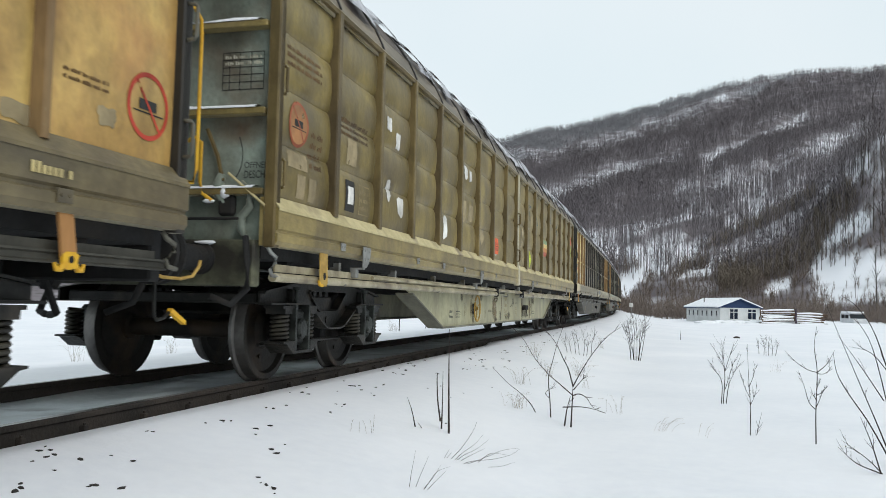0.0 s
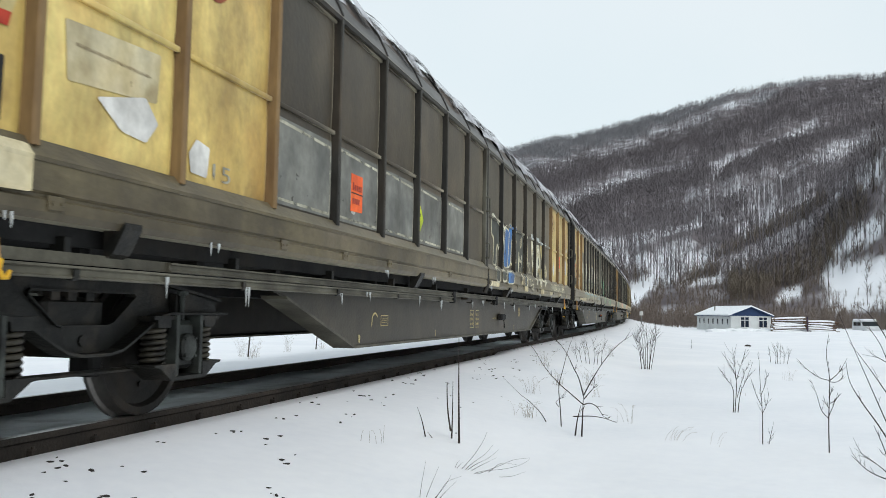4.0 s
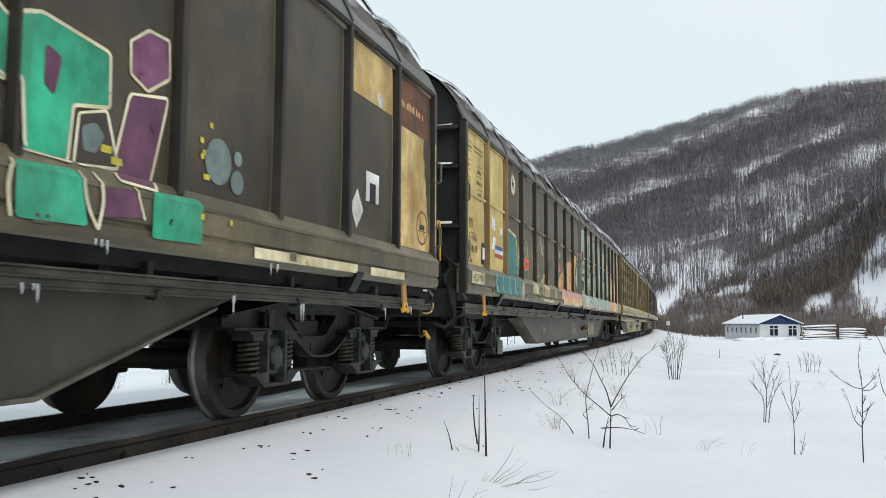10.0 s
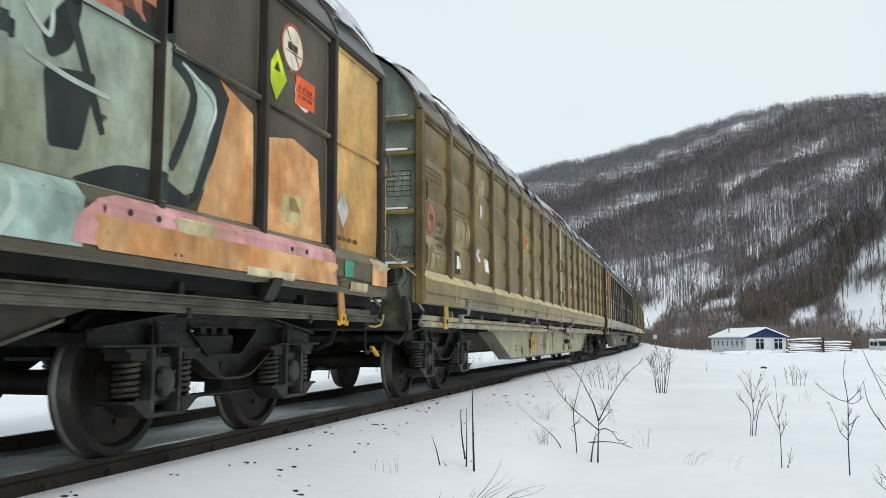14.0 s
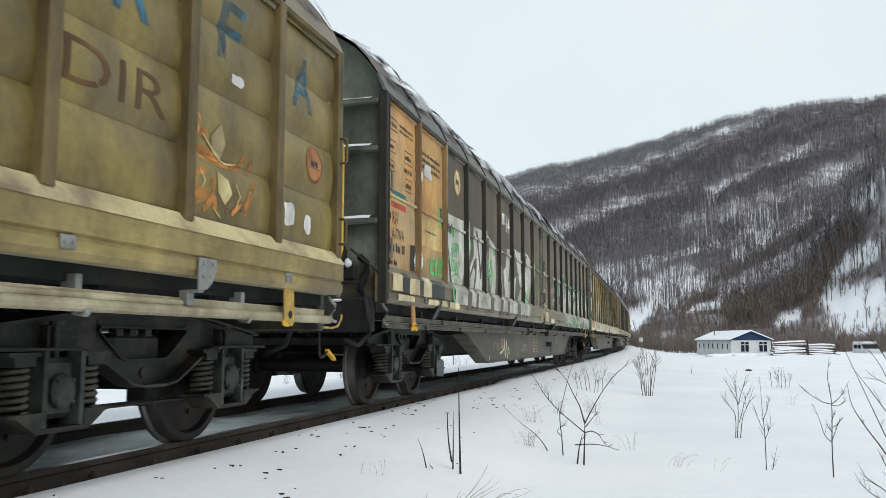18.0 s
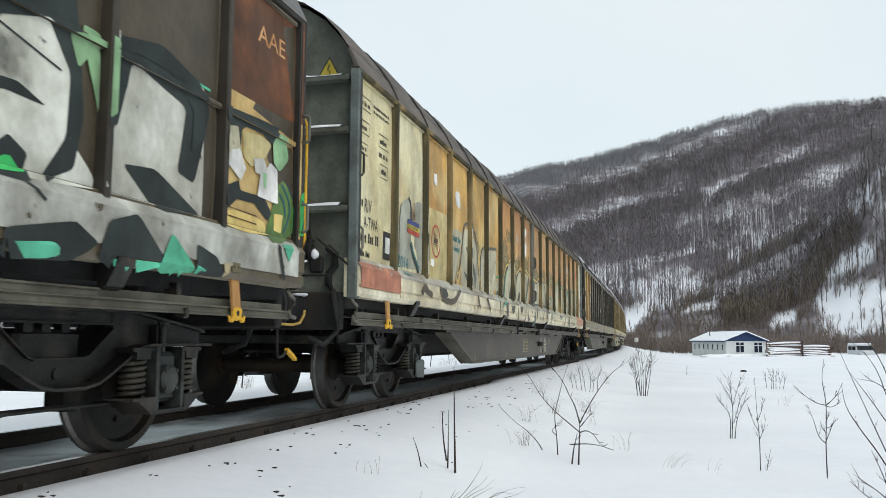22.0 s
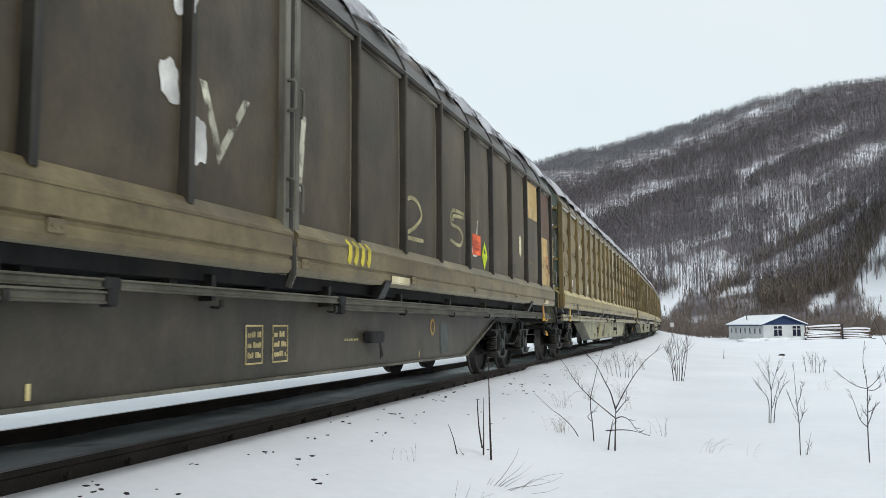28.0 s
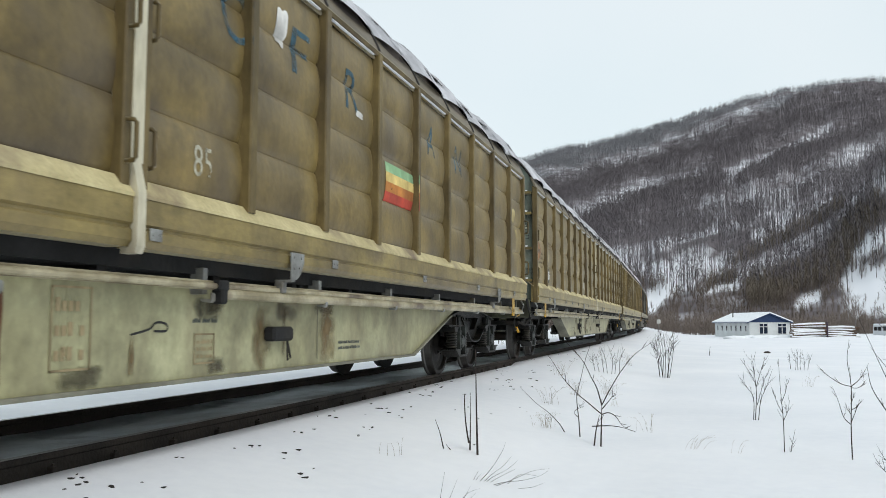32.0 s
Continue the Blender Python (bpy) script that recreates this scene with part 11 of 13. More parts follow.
    stick(w, poly(*rounded([(15.29, 2.5), (15.43, 2.45), (15.53, 2.11), (15.79, 2.54), (16.01, 2.52), (15.96, 2.46), (15.82, 2.48), (15.58, 1.96), (15.49, 1.94), (15.4, 2.31), (15.23, 2.46)], 0.07)), K["night"], "graffiti_rim", "", 5)
    stick(w, poly(*rounded([(15.87, 2.31), (16.03, 2.29), (16.04, 2.24), (15.88, 2.27)], 0.07)), K["night"], "graffiti_rim", "", 5)
    stick(w, poly(*rounded([(15.85, 2.23), (16.04, 2.19), (16.02, 2.13), (15.85, 2.19)], 0.07)), K["night"], "graffiti_rim", "", 5)
    stick(w, poly(*rounded([(16.17, 2.39), (16.54, 2.45), (16.52, 2.28), (16.33, 2.06), (16.18, 1.75), (15.92, 1.51), (15.75, 1.51), (15.84, 1.74), (15.93, 1.84), (16.04, 1.93), (16.19, 2.05), (16.37, 2.26), (16.4, 2.36), (16.2, 2.3)], 0.07)), K["night"], "graffiti_rim", "", 5)
    stick(w, poly(*rounded([(19.68, 2.43), (20.59, 2.38), (20.66, 2.25), (20.5, 1.74), (20.31, 1.78), (20.39, 2.21), (19.83, 2.33), (19.71, 1.91), (19.56, 1.89)], 0.07)), K["night"], "graffiti_rim", "", 5)
    stick(w, poly(*rounded([(19.78, 1.72), (20.08, 1.75), (20.6, 1.54), (20.11, 1.5)], 0.07)), K["night"], "graffiti_rim", "", 5)
    stick(w, stroke([(16.22, 1.63), (16.22, 1.45), (16.49, 1.28)], 0.04), K["night"], "graffiti_line", "", 6)
    stick(w, stroke([(16.3, 1.66), (16.42, 1.41), (16.52, 1.3)], 0.04), K["night"], "graffiti_line", "", 6)
    stick(w, stroke([(15.17, 1.41), (15.39, 1.32), (15.55, 1.28)], 0.04), K["night"], "graffiti_line", "", 6)
    stick(w, poly(*rounded([(14.75, 1.72), (14.87, 1.78), (15.09, 1.71), (15.17, 1.67), (15.18, 1.54), (14.84, 1.51), (14.76, 1.55)], 0.16)), K["lime"], "graffiti_spot", "", 6)
    stick(w, poly(*rounded([(14.88, 1.44), (15.09, 1.46), (15.07, 1.36), (14.97, 1.38)], 0.16)), K["jade"], "graffiti_spot", "", 6)
    stick(w, poly(*rounded([(15.96, 1.73), (16.15, 1.83), (16.12, 1.59), (15.97, 1.58)], 0.16)), K["lime"], "graffiti_spot", "", 6)
    stick(w, poly(*rounded([(16.51, 2.51), (16.65, 2.45), (16.55, 2.29), (16.5, 2.39)], 0.16)), K["jade_pale"], "graffiti_spot", "", 6)
    stick(w, poly(*rounded([(15.52, 1.2), (15.81, 1.25), (15.84, 1.17), (15.74, 1.1)], 0.16)), K["jade"], "graffiti_spot", "", 6)
    stick(w, poly(*rounded([(19.62, 1.18), (20.36, 1.19), (20.36, 1.12), (19.68, 1.11)], 0.16)), K["jade"], "graffiti_spot", "", 6)
    stick(w, stroke([(15.43, 2.43), (15.52, 2.13), (15.79, 2.55)], 0.025), K["jade"], "graffiti_line", "", 6)
    stick(w, stroke([(15.79, 2.57), (16.14, 2.55), (16.54, 2.52), (17.16, 2.25)], 0.025), K["jade"], "graffiti_line", "", 6)
    stick(w, stroke([(19.83, 2.42), (20.66, 2.4)], 0.025), K["jade"], "graffiti_line", "", 6)
    stick(w, stroke([(14.77, 1.68), (14.93, 1.7), (15.15, 1.64)], 0.022), K["night"], "graffiti_line", "", 7)
    stick(w, stroke([(14.76, 1.61), (14.94, 1.63), (15.1, 1.59)], 0.022), K["night"], "graffiti_line", "", 7)
    stick(w, stroke([(15.98, 1.68), (16.12, 1.72)], 0.022), K["night"], "graffiti_line", "", 7)
    stick(w, stroke([(15.98, 1.64), (16.12, 1.67)], 0.022), K["night"], "graffiti_line", "", 7)
    sign(w, 20.22, 3.06, 0.18, "dark_red", "peach")
    stick(w, rect(20.86, 22.0, 2.5, 3.35), K["rust_patch"], "repaint_patch")
    stick(w, rect(20.86, 22.0, 1.55, 2.5), K["ochre"], "repaint_patch", "", 0)
    stick(w, letters("AAE", 21.3, 21.75, 2.98, 3.12), K["peach"], "lettering", "", 2)
    stick(w, smudge(16.8, 17.18, 2.21, 2.58, 21), K["blue_mist"], "graffiti_shade", "", 1)
    stick(w, smudge(17.26, 17.66, 2.15, 2.54, 22), K["blue_mist"], "graffiti_shade", "", 1)
    stick(w, smudge(16.66, 16.93, 2.24, 2.49, 23), K["blue_mist"], "graffiti_shade", "", 1)
    stick(w, poly(*rounded([(16.42, 2.18), (16.56, 2.25), (16.64, 2.22), (16.77, 2.19), (16.95, 2.15), (17.16, 2.08), (17.18, 1.99), (17.08, 1.82), (17.35, 1.9), (17.39, 1.87), (17.3, 1.47), (16.42, 1.44)], 0.12)), K["silver"], "graffiti_fill", "", 2)
    stick(w, poly(*rounded([(17.38, 1.86), (17.49, 2.07), (17.6, 2.18), (17.81, 2.25), (18, 2.27), (18.11, 2.22), (18.05, 2.13), (17.86, 2.06), (17.91, 1.94), (18.23, 2.02), (18.36, 2.02), (18.34, 1.9), (18.31, 1.52), (17.96, 1.46), (17.78, 1.44), (17.33, 1.46)], 0.12)), K["silver"], "graffiti_fill", "", 2)
    stick(w, poly(*rounded([(18.47, 2.02), (18.61, 2.14), (18.88, 2.24), (19.15, 2.34), (19.28, 2.23), (19.36, 2.05), (19.34, 1.77), (19.64, 1.53), (18.41, 1.46)], 0.12)), K["silver"], "graffiti_fill", "", 2)
    stick(w, poly(*rounded([(16.63, 2.36), (16.71, 2.39), (16.83, 2.3), (17.09, 2.21), (17.31, 2.15), (17.33, 1.9), (17.06, 1.79), (17.19, 1.99), (17.17, 2.06), (16.95, 2.15), (16.77, 2.19), (16.61, 2.23)], 0.07)), K["night"], "graffiti_rim", "", 4)
    stick(w, poly(*rounded([(16.69, 1.68), (16.76, 1.73), (16.85, 1.75), (16.92, 1.72), (16.92, 1.66), (16.96, 1.6), (16.89, 1.57), (16.82, 1.52), (16.74, 1.53), (16.69, 1.6)], 0.12)), K["night"], "graffiti_rim", "", 4)
    stick(w, poly(*rounded([(17.46, 2.27), (17.52, 2.32), (17.88, 2.38), (18.34, 2.42), (18.26, 2.26), (18.31, 2.06), (18.14, 2.01), (18.07, 2.14), (18.11, 2.22), (18, 2.27), (17.81, 2.24), (17.6, 2.17), (17.49, 2.07), (17.44, 1.93), (17.41, 1.69), (17.38, 1.7), (17.34, 1.89), (17.38, 2.04), (17.43, 2.18)], 0.07)), K["night"], "graffiti_rim", "", 4)
    stick(w, poly(*rounded([(17.68, 1.93), (17.82, 2.05), (18.08, 2.15), (18.14, 2.04), (18.28, 2.05), (18.19, 1.99), (18.01, 1.92), (18.02, 1.86), (17.99, 1.65), (17.99, 1.46), (17.77, 1.44), (17.83, 1.56), (17.88, 1.76), (17.91, 1.89), (17.71, 1.87)], 0.07)), K["night"], "graffiti_rim", "", 4)
    stick(w, poly(*rounded([(18.3, 2.15), (18.48, 2.21), (18.88, 2.38), (19.34, 2.52), (19.38, 2.34), (19.44, 1.9), (19.39, 1.61), (19.14, 1.49), (19.32, 1.76), (19.33, 2.1), (19.16, 2.33), (18.88, 2.24), (18.59, 2.12), (18.5, 2.05), (18.47, 1.73), (18.43, 1.53), (18.3, 1.61), (18.34, 1.9)], 0.07)), K["night"], "graffiti_rim", "", 4)
    stick(w, poly(*rounded([(18.49, 1.71), (18.55, 1.84), (18.8, 1.94), (18.98, 1.95), (19.17, 1.88), (18.9, 1.89), (18.75, 1.85), (18.58, 1.75)], 0.07)), K["night"], "graffiti_rim", "", 4)
    stick(w, poly(*rounded([(18.64, 1.48), (18.82, 1.59), (18.94, 1.69), (19.07, 1.62), (19.03, 1.47)], 0.07)), K["night"], "graffiti_rim", "", 4)
    stick(w, poly(*rounded([(16.76, 1.43), (16.8, 1.49), (16.93, 1.54), (16.94, 1.49), (16.96, 1.42)], 0.12)), K["night"], "graffiti_rim", "", 4)
    stick(w, poly(*rounded([(17.15, 1.46), (17.27, 1.55), (17.35, 1.61), (17.45, 1.59), (17.42, 1.47)], 0.12)), K["night"], "graffiti_rim", "", 4)
    stick(w, poly(*rounded([(17.85, 1.67), (17.88, 1.75), (17.94, 1.77), (18.01, 1.71), (17.98, 1.63), (17.91, 1.6)], 0.12)), K["jade_pale"], "graffiti_spot", "", 6)
    stick(w, poly(*rounded([(18.1, 2.19), (18.17, 2.24), (18.26, 2.16), (18.29, 2.07), (18.2, 2.05), (18.13, 2.1)], 0.12)), K["jade_pale"], "graffiti_spot", "", 6)
    stick(w, poly(*rounded([(17.27, 2.25), (17.46, 2.29), (17.42, 2.17), (17.35, 2.03), (17.31, 2.06), (17.36, 2.18), (17.28, 2.19)], 0.12)), K["jade"], "graffiti_spot", "", 3)
    stick(w, poly(*rounded([(17.09, 2.26), (17.17, 2.3), (17.22, 2.25), (17.19, 2.16), (17.14, 2.16), (17.1, 2.21)], 0.12)), K["jade"], "graffiti_spot", "", 6)
    stick(w, poly(*rounded([(18.29, 2.4), (18.37, 2.44), (18.38, 2.38), (18.32, 2.34)], 0.12)), K["jade"], "graffiti_spot", "", 6)
    stick(w, poly(*rounded([(19.31, 2.31), (19.41, 2.34), (19.47, 2.24), (19.38, 2.14)], 0.12)), K["jade_pale"], "graffiti_spot", "", 6)
    stick(w, poly(*rounded([(18.74, 1.49), (18.95, 1.6), (19.04, 1.52)], 0.12)), K["lime"], "graffiti_spot", "", 6)
    stick(w, stroke([(16.71, 2.4), (16.81, 2.33), (16.94, 2.28), (17.1, 2.23)], 0.03), K["jade"], "graffiti_line", "", 6)
    stick(w, stroke([(17.42, 2.16), (17.47, 2.27), (17.52, 2.32), (17.88, 2.39), (18.34, 2.43)], 0.03), K["jade"], "graffiti_line", "", 6)
    stick(w, stroke([(18.3, 2.15), (18.48, 2.22), (18.88, 2.39), (19.36, 2.55)], 0.028), K["jade"], "graffiti_line", "", 6)
    stick(w, stroke([(16.7, 2.21), (16.84, 2.17), (17.11, 2.08)], 0.018), K["patch"], "graffiti_line", "", 6)
    stick(w, stroke([(17.59, 2.12), (17.81, 2.19), (18.01, 2.22)], 0.03), K["patch"], "graffiti_line", "", 5)
    stick(w, stroke([(18.75, 2.22), (19.26, 2.09)], 0.016), K["night"], "graffiti_line", "", 5)
    stick(w, stroke([(17.45, 2.04), (17.54, 2.01)], 0.03), K["pewter"], "graffiti_shade", "", 3)
    stick(w, stroke([(17.49, 1.85), (17.61, 2.06)], 0.03), K["pewter"], "graffiti_shade", "", 3)
    stick(w, stroke([(17.99, 1.86), (18.19, 1.95)], 0.03), K["pewter"], "graffiti_shade", "", 3)
    stick(w, stroke([(17.11, 1.8), (17.12, 1.53)], 0.03), K["pewter"], "graffiti_shade", "", 3)
    stick(w, stroke([(17.18, 1.81), (17.22, 1.55)], 0.03), K["pewter"], "graffiti_shade", "", 3)
    stick(w, stroke([(18.58, 1.8), (18.75, 1.82)], 0.03), K["pewter"], "graffiti_shade", "", 3)
    stick(w, smudge(17.61, 18.07, 1.8, 2.13, 24), K["blue_mist"], "graffiti_shade", "", 3)
    stick(w, smudge(16.61, 16.92, 1.75, 2.25, 25), K["dim_mist"], "graffiti_shade", "", 3)
    stick(w, smudge(18.58, 19.18, 1.85, 2.26, 26), K["dim_mist"], "graffiti_shade", "", 3)
    stick(w, smudge(17.44, 17.82, 1.47, 1.9, 27), K["dim_mist"], "graffiti_shade", "", 3)
    stick(w, smudge(16.51, 16.72, 1.53, 1.87, 28), K["dim_mist"], "graffiti_shade", "", 3)
    stick(w, poly(*rounded([(16.66, 1.18), (16.7, 1.29), (16.81, 1.39), (16.93, 1.43), (17.28, 1.47), (17.47, 1.4), (17.61, 1.26), (17.66, 1.13), (17.08, 1.13), (16.69, 1.13)], 0.07)), K["night"], "graffiti_arch", "", 4)
    stick(w, poly(*rounded([(16.73, 1.14), (16.75, 1.22), (16.79, 1.31), (16.89, 1.41), (16.93, 1.4), (17.01, 1.3), (17.17, 1.43), (17.25, 1.46), (17.36, 1.45), (17.4, 1.31), (17.52, 1.21), (17.56, 1.14), (17.08, 1.14)], 0.12)), K["lime"], "graffiti_spot", "", 6)
    stick(w, stroke([(16.79, 1.28), (16.89, 1.3), (17, 1.3)], 0.022), K["blue_line"], "graffiti_line", "", 8)
    stick(w, stroke([(17.08, 1.34), (17.2, 1.39), (17.36, 1.4)], 0.022), K["blue_line"], "graffiti_line", "", 8)
    stick(w, stroke([(16.77, 1.23), (16.92, 1.26), (17.05, 1.25), (17.4, 1.34)], 0.022), K["blue_line"], "graffiti_line", "", 8)
    stick(w, stroke([(16.75, 1.19), (16.92, 1.21), (17.1, 1.2), (17.46, 1.28)], 0.022), K["blue_line"], "graffiti_line", "", 8)
    stick(w, stroke([(16.74, 1.15), (16.95, 1.16), (17.22, 1.18), (17.5, 1.2)], 0.022), K["blue_line"], "graffiti_line", "", 8)
    stick(w, stroke([(17.13, 1.16), (17.3, 1.18), (17.54, 1.15)], 0.025), K["sky_white"], "graffiti_line", "", 8)
    stick(w, stroke([(17.08, 1.14), (17.33, 1.16), (17.46, 1.14)], 0.02), K["blue_line"], "graffiti_line", "", 8)
    stick(w, poly(*rounded([(17.82, 1.13), (17.84, 1.34), (17.88, 1.46), (18, 1.5), (18.31, 1.52), (18.15, 1.36), (18.19, 1.15)], 0.07)), K["night"], "graffiti_arch", "", 4)
    stick(w, poly(*rounded([(17.87, 1.15), (17.88, 1.33), (17.93, 1.44), (18, 1.42), (18.04, 1.34), (18.07, 1.22), (18.11, 1.14)], 0.12)), K["lime"], "graffiti_spot", "", 6)
    stick(w, stroke([(18.03, 1.34), (18.13, 1.42)], 0.03), K["jade"], "graffiti_line", "", 6)
    stick(w, stroke([(17.89, 1.33), (17.97, 1.33), (18.03, 1.31)], 0.02), K["blue_line"], "graffiti_line", "", 8)
    stick(w, stroke([(17.88, 1.27), (17.96, 1.28), (18.05, 1.27)], 0.02), K["blue_line"], "graffiti_line", "", 8)
    stick(w, stroke([(17.88, 1.21), (17.98, 1.23), (18.07, 1.21)], 0.02), K["blue_line"], "graffiti_line", "", 8)
    stick(w, stroke([(17.9, 1.37), (18, 1.37)], 0.02), K["blue_line"], "graffiti_line", "", 8)
    stick(w, stroke([(18.36, 1.25), (18.53, 1.34), (18.69, 1.42)], 0.022), K["night"], "graffiti_line", "", 5)
    stick(w, stroke([(18.57, 1.26), (18.67, 1.37), (18.8, 1.43)], 0.022), K["night"], "graffiti_line", "", 5)
    stick(w, stroke([(18.98, 1.48), (19.11, 1.4)], 0.022), K["night"], "graffiti_line", "", 5)
    stick(w, stroke([(16.48, 1.37), (16.54, 1.32), (16.58, 1.3)], 0.03), K["night"], "graffiti_line", "", 5)
    stick(w, poly(*rounded([(18.32, 1.22), (18.73, 1.24), (18.75, 1.16), (18.35, 1.15)], 0.05)), K["patch"], "paint_patch", "", 5)
    stick(w, poly(*rounded([(16.49, 1.22), (16.67, 1.23), (16.67, 1.18), (16.5, 1.17)], 0.05)), K["patch"], "paint_patch", "", 5)
    stick(w, poly(*rounded([(18.84, 1.16), (18.91, 1.21), (19.05, 1.24), (19.19, 1.21), (19.18, 1.16)], 0.12)), K["night"], "graffiti_arch", "", 5)
    stick(w, poly(*rounded([(19.19, 1.21), (19.4, 1.22), (19.39, 1.15), (19.23, 1.15)], 0.12)), K["jade_pale"], "graffiti_spot", "", 5)
    stick(w, smudge(17.64, 17.8, 1.14, 1.34, 29), K["dim_mist"], "graffiti_shade", "", 5)
    stick(w, smudge(18.16, 18.52, 1.32, 1.52, 30), K["dim_mist"], "graffiti_shade", "", 5)
    stick(w, poly(*rounded([(20.78, 2.33), (21, 2.37), (21.35, 2.39), (21.69, 2.4), (21.65, 2.29), (21.57, 2.24), (21.42, 2.29), (21.16, 2.28), (21.1, 2.24), (21.08, 2.11), (21.05, 2.26), (20.88, 2.22), (20.78, 2.25)], 0.07)), K["night"], "graffiti_rim", "", 5)
    stick(w, poly(*rounded([(20.82, 2.15), (20.89, 2.22), (21.05, 2.26), (21.09, 2.11), (21.16, 1.95), (20.88, 1.94), (20.82, 2.03)], 0.12)), K["ash"], "graffiti_fill", "", 4)
    stick(w, poly(*rounded([(21.1, 2.24), (21.39, 2.27), (21.57, 2.24), (21.46, 2.11), (21.25, 2), (21.13, 2.05)], 0.12)), K["straw"], "graffiti_fill", "", 4)
    stick(w, poly(*rounded([(20.82, 1.7), (20.87, 1.79), (21.07, 1.87), (21.1, 1.8), (21.46, 1.81), (21.59, 1.7), (21.52, 1.64), (21.31, 1.74), (21.05, 1.73), (20.94, 1.65), (20.84, 1.65)], 0.07)), K["night"], "graffiti_rim", "", 5)
    stick(w, poly(*rounded([(21.58, 2.24), (21.67, 2.36), (21.81, 2.34), (21.86, 2.18), (21.7, 2.05), (21.6, 2.1)], 0.12)), K["jade_pale"], "graffiti_spot", "", 5)
    stick(w, poly(*rounded([(21.46, 1.47), (21.56, 1.68), (21.67, 1.94), (21.76, 2), (21.95, 1.9), (21.96, 1.58), (21.65, 1.48)], 0.12)), K["green_olive"], "graffiti_spot", "", 5)
    stick(w, stroke([(21.73, 1.96), (21.84, 1.88), (21.89, 1.76), (21.79, 1.57)], 0.018), K["blue_line"], "graffiti_line", "", 7)
    stick(w, stroke([(21.69, 1.88), (21.78, 1.82), (21.82, 1.7)], 0.018), K["blue_line"], "graffiti_line", "", 7)
    stick(w, stroke([(21.84, 1.97), (21.93, 1.88)], 0.018), K["blue_line"], "graffiti_line", "", 7)
    stick(w, poly(*rounded([(21.62, 1.71), (21.77, 1.72), (21.75, 1.57), (21.63, 1.58)], 0.05)), K["lemon"], "graffiti_spot", "", 7)
    stick(w, poly(*rounded([(20.84, 1.6), (21.03, 1.66), (21.47, 1.63), (21.54, 1.53), (21.12, 1.5), (20.89, 1.52)], 0.12)), K["lemon"], "graffiti_fill", "", 4)
    stick(w, stroke([(20.94, 1.66), (21.35, 1.65)], 0.012), K["brown_ink"], "graffiti_line", "", 7)
    stick(w, stroke([(20.94, 1.6), (21.35, 1.59)], 0.012), K["brown_ink"], "graffiti_line", "", 7)
    stick(w, poly(*rounded([(20.84, 1.99), (20.91, 2.05), (21.06, 2.1), (21.16, 1.97), (21.09, 1.87), (20.94, 1.94)], 0.05)), K["torn"], "torn_paper", "", 8)
    stick(w, poly(*rounded([(21.27, 2.07), (21.43, 2.1), (21.48, 2.03), (21.53, 2.09), (21.65, 2.06), (21.68, 1.79), (21.34, 1.8), (21.38, 1.97), (21.3, 1.97)], 0.05)), K["torn"], "torn_paper", "", 8)
    stick(w, poly(*rounded([(21.41, 2), (21.48, 1.99), (21.47, 1.87), (21.43, 1.88)], 0.12)), K["jade_pale"], "graffiti_spot", "", 9)
    stick(w, poly(*rounded([(21.94, 1.77), (21.99, 1.93), (22.1, 1.96), (22.13, 1.77), (22.05, 1.58), (21.95, 1.58)], 0.12)), K["lime"], "graffiti_spot", "", 7)
    stick(w, stroke([(21.99, 1.87), (22.07, 1.8), (22.01, 1.63)], 0.018), K["blue_line"], "graffiti_line", "", 9)
    stick(w, stroke([(21.56, 1.46), (21.66, 1.2)], 0.06), K["night"], "graffiti_line", "", 6)
    stick(w, poly(*rounded([(21.62, 1.47), (21.83, 1.49), (21.73, 1.34)], 0.05)), K["jade"], "graffiti_spot", "", 7)
    stick(w, poly(*rounded([(20.43, 1.34), (20.67, 1.28), (20.79, 1.16), (20.72, 1.15), (20.44, 1.15)], 0.07)), K["night"], "graffiti_arch", "", 6)
    stick(w, poly(*rounded([(20.44, 1.21), (20.56, 1.18), (20.54, 1.16), (20.44, 1.15)], 0.12)), K["jade"], "graffiti_spot", "", 7)
    stick(w, poly(*rounded([(20.76, 1.25), (20.85, 1.26), (20.83, 1.18), (20.78, 1.15)], 0.12)), K["patch"], "paint_patch", "", 7)
    stick(w, poly(*rounded([(18.86, 1.24), (19.32, 1.33), (19.5, 1.24), (19.34, 1.13), (18.87, 1.1)], 0.08)), K["night"], "graffiti_arch", "", 6)
    stick(w, poly(*rounded([(18.89, 1.18), (19.17, 1.21), (19.3, 1.14), (18.97, 1.11)], 0.08)), K["jade"], "graffiti_spot", "", 8)
    stick(w, poly(*rounded([(19.58, 1.37), (19.82, 1.44), (20.17, 1.15), (19.7, 1.08), (19.5, 1.18)], 0.08)), K["night"], "graffiti_arch", "", 6)
    stick(w, poly(*rounded([(20.15, 1.38), (20.45, 1.16), (20.02, 1.12)], 0.08)), K["jade"], "graffiti_spot", "", 8)
    stick(w, poly(*rounded([(19.4, 2.39), (19.63, 2.38), (19.7, 2.02), (19.57, 1.92), (19.46, 2.17)], 0.08)), K["jade_pale"], "graffiti_spot", "", 6)
    stick(w, poly(*rounded([(19.67, 2.43), (20.1, 2.52), (20.55, 2.41), (20.62, 2.08), (20.45, 1.93), (20.47, 2.2), (20.23, 2.38), (19.83, 2.39), (19.78, 2.14), (19.69, 2.24)], 0.08)), K["night"], "graffiti_rim", "", 7)
    belly_marks(w, 50, 14.76)
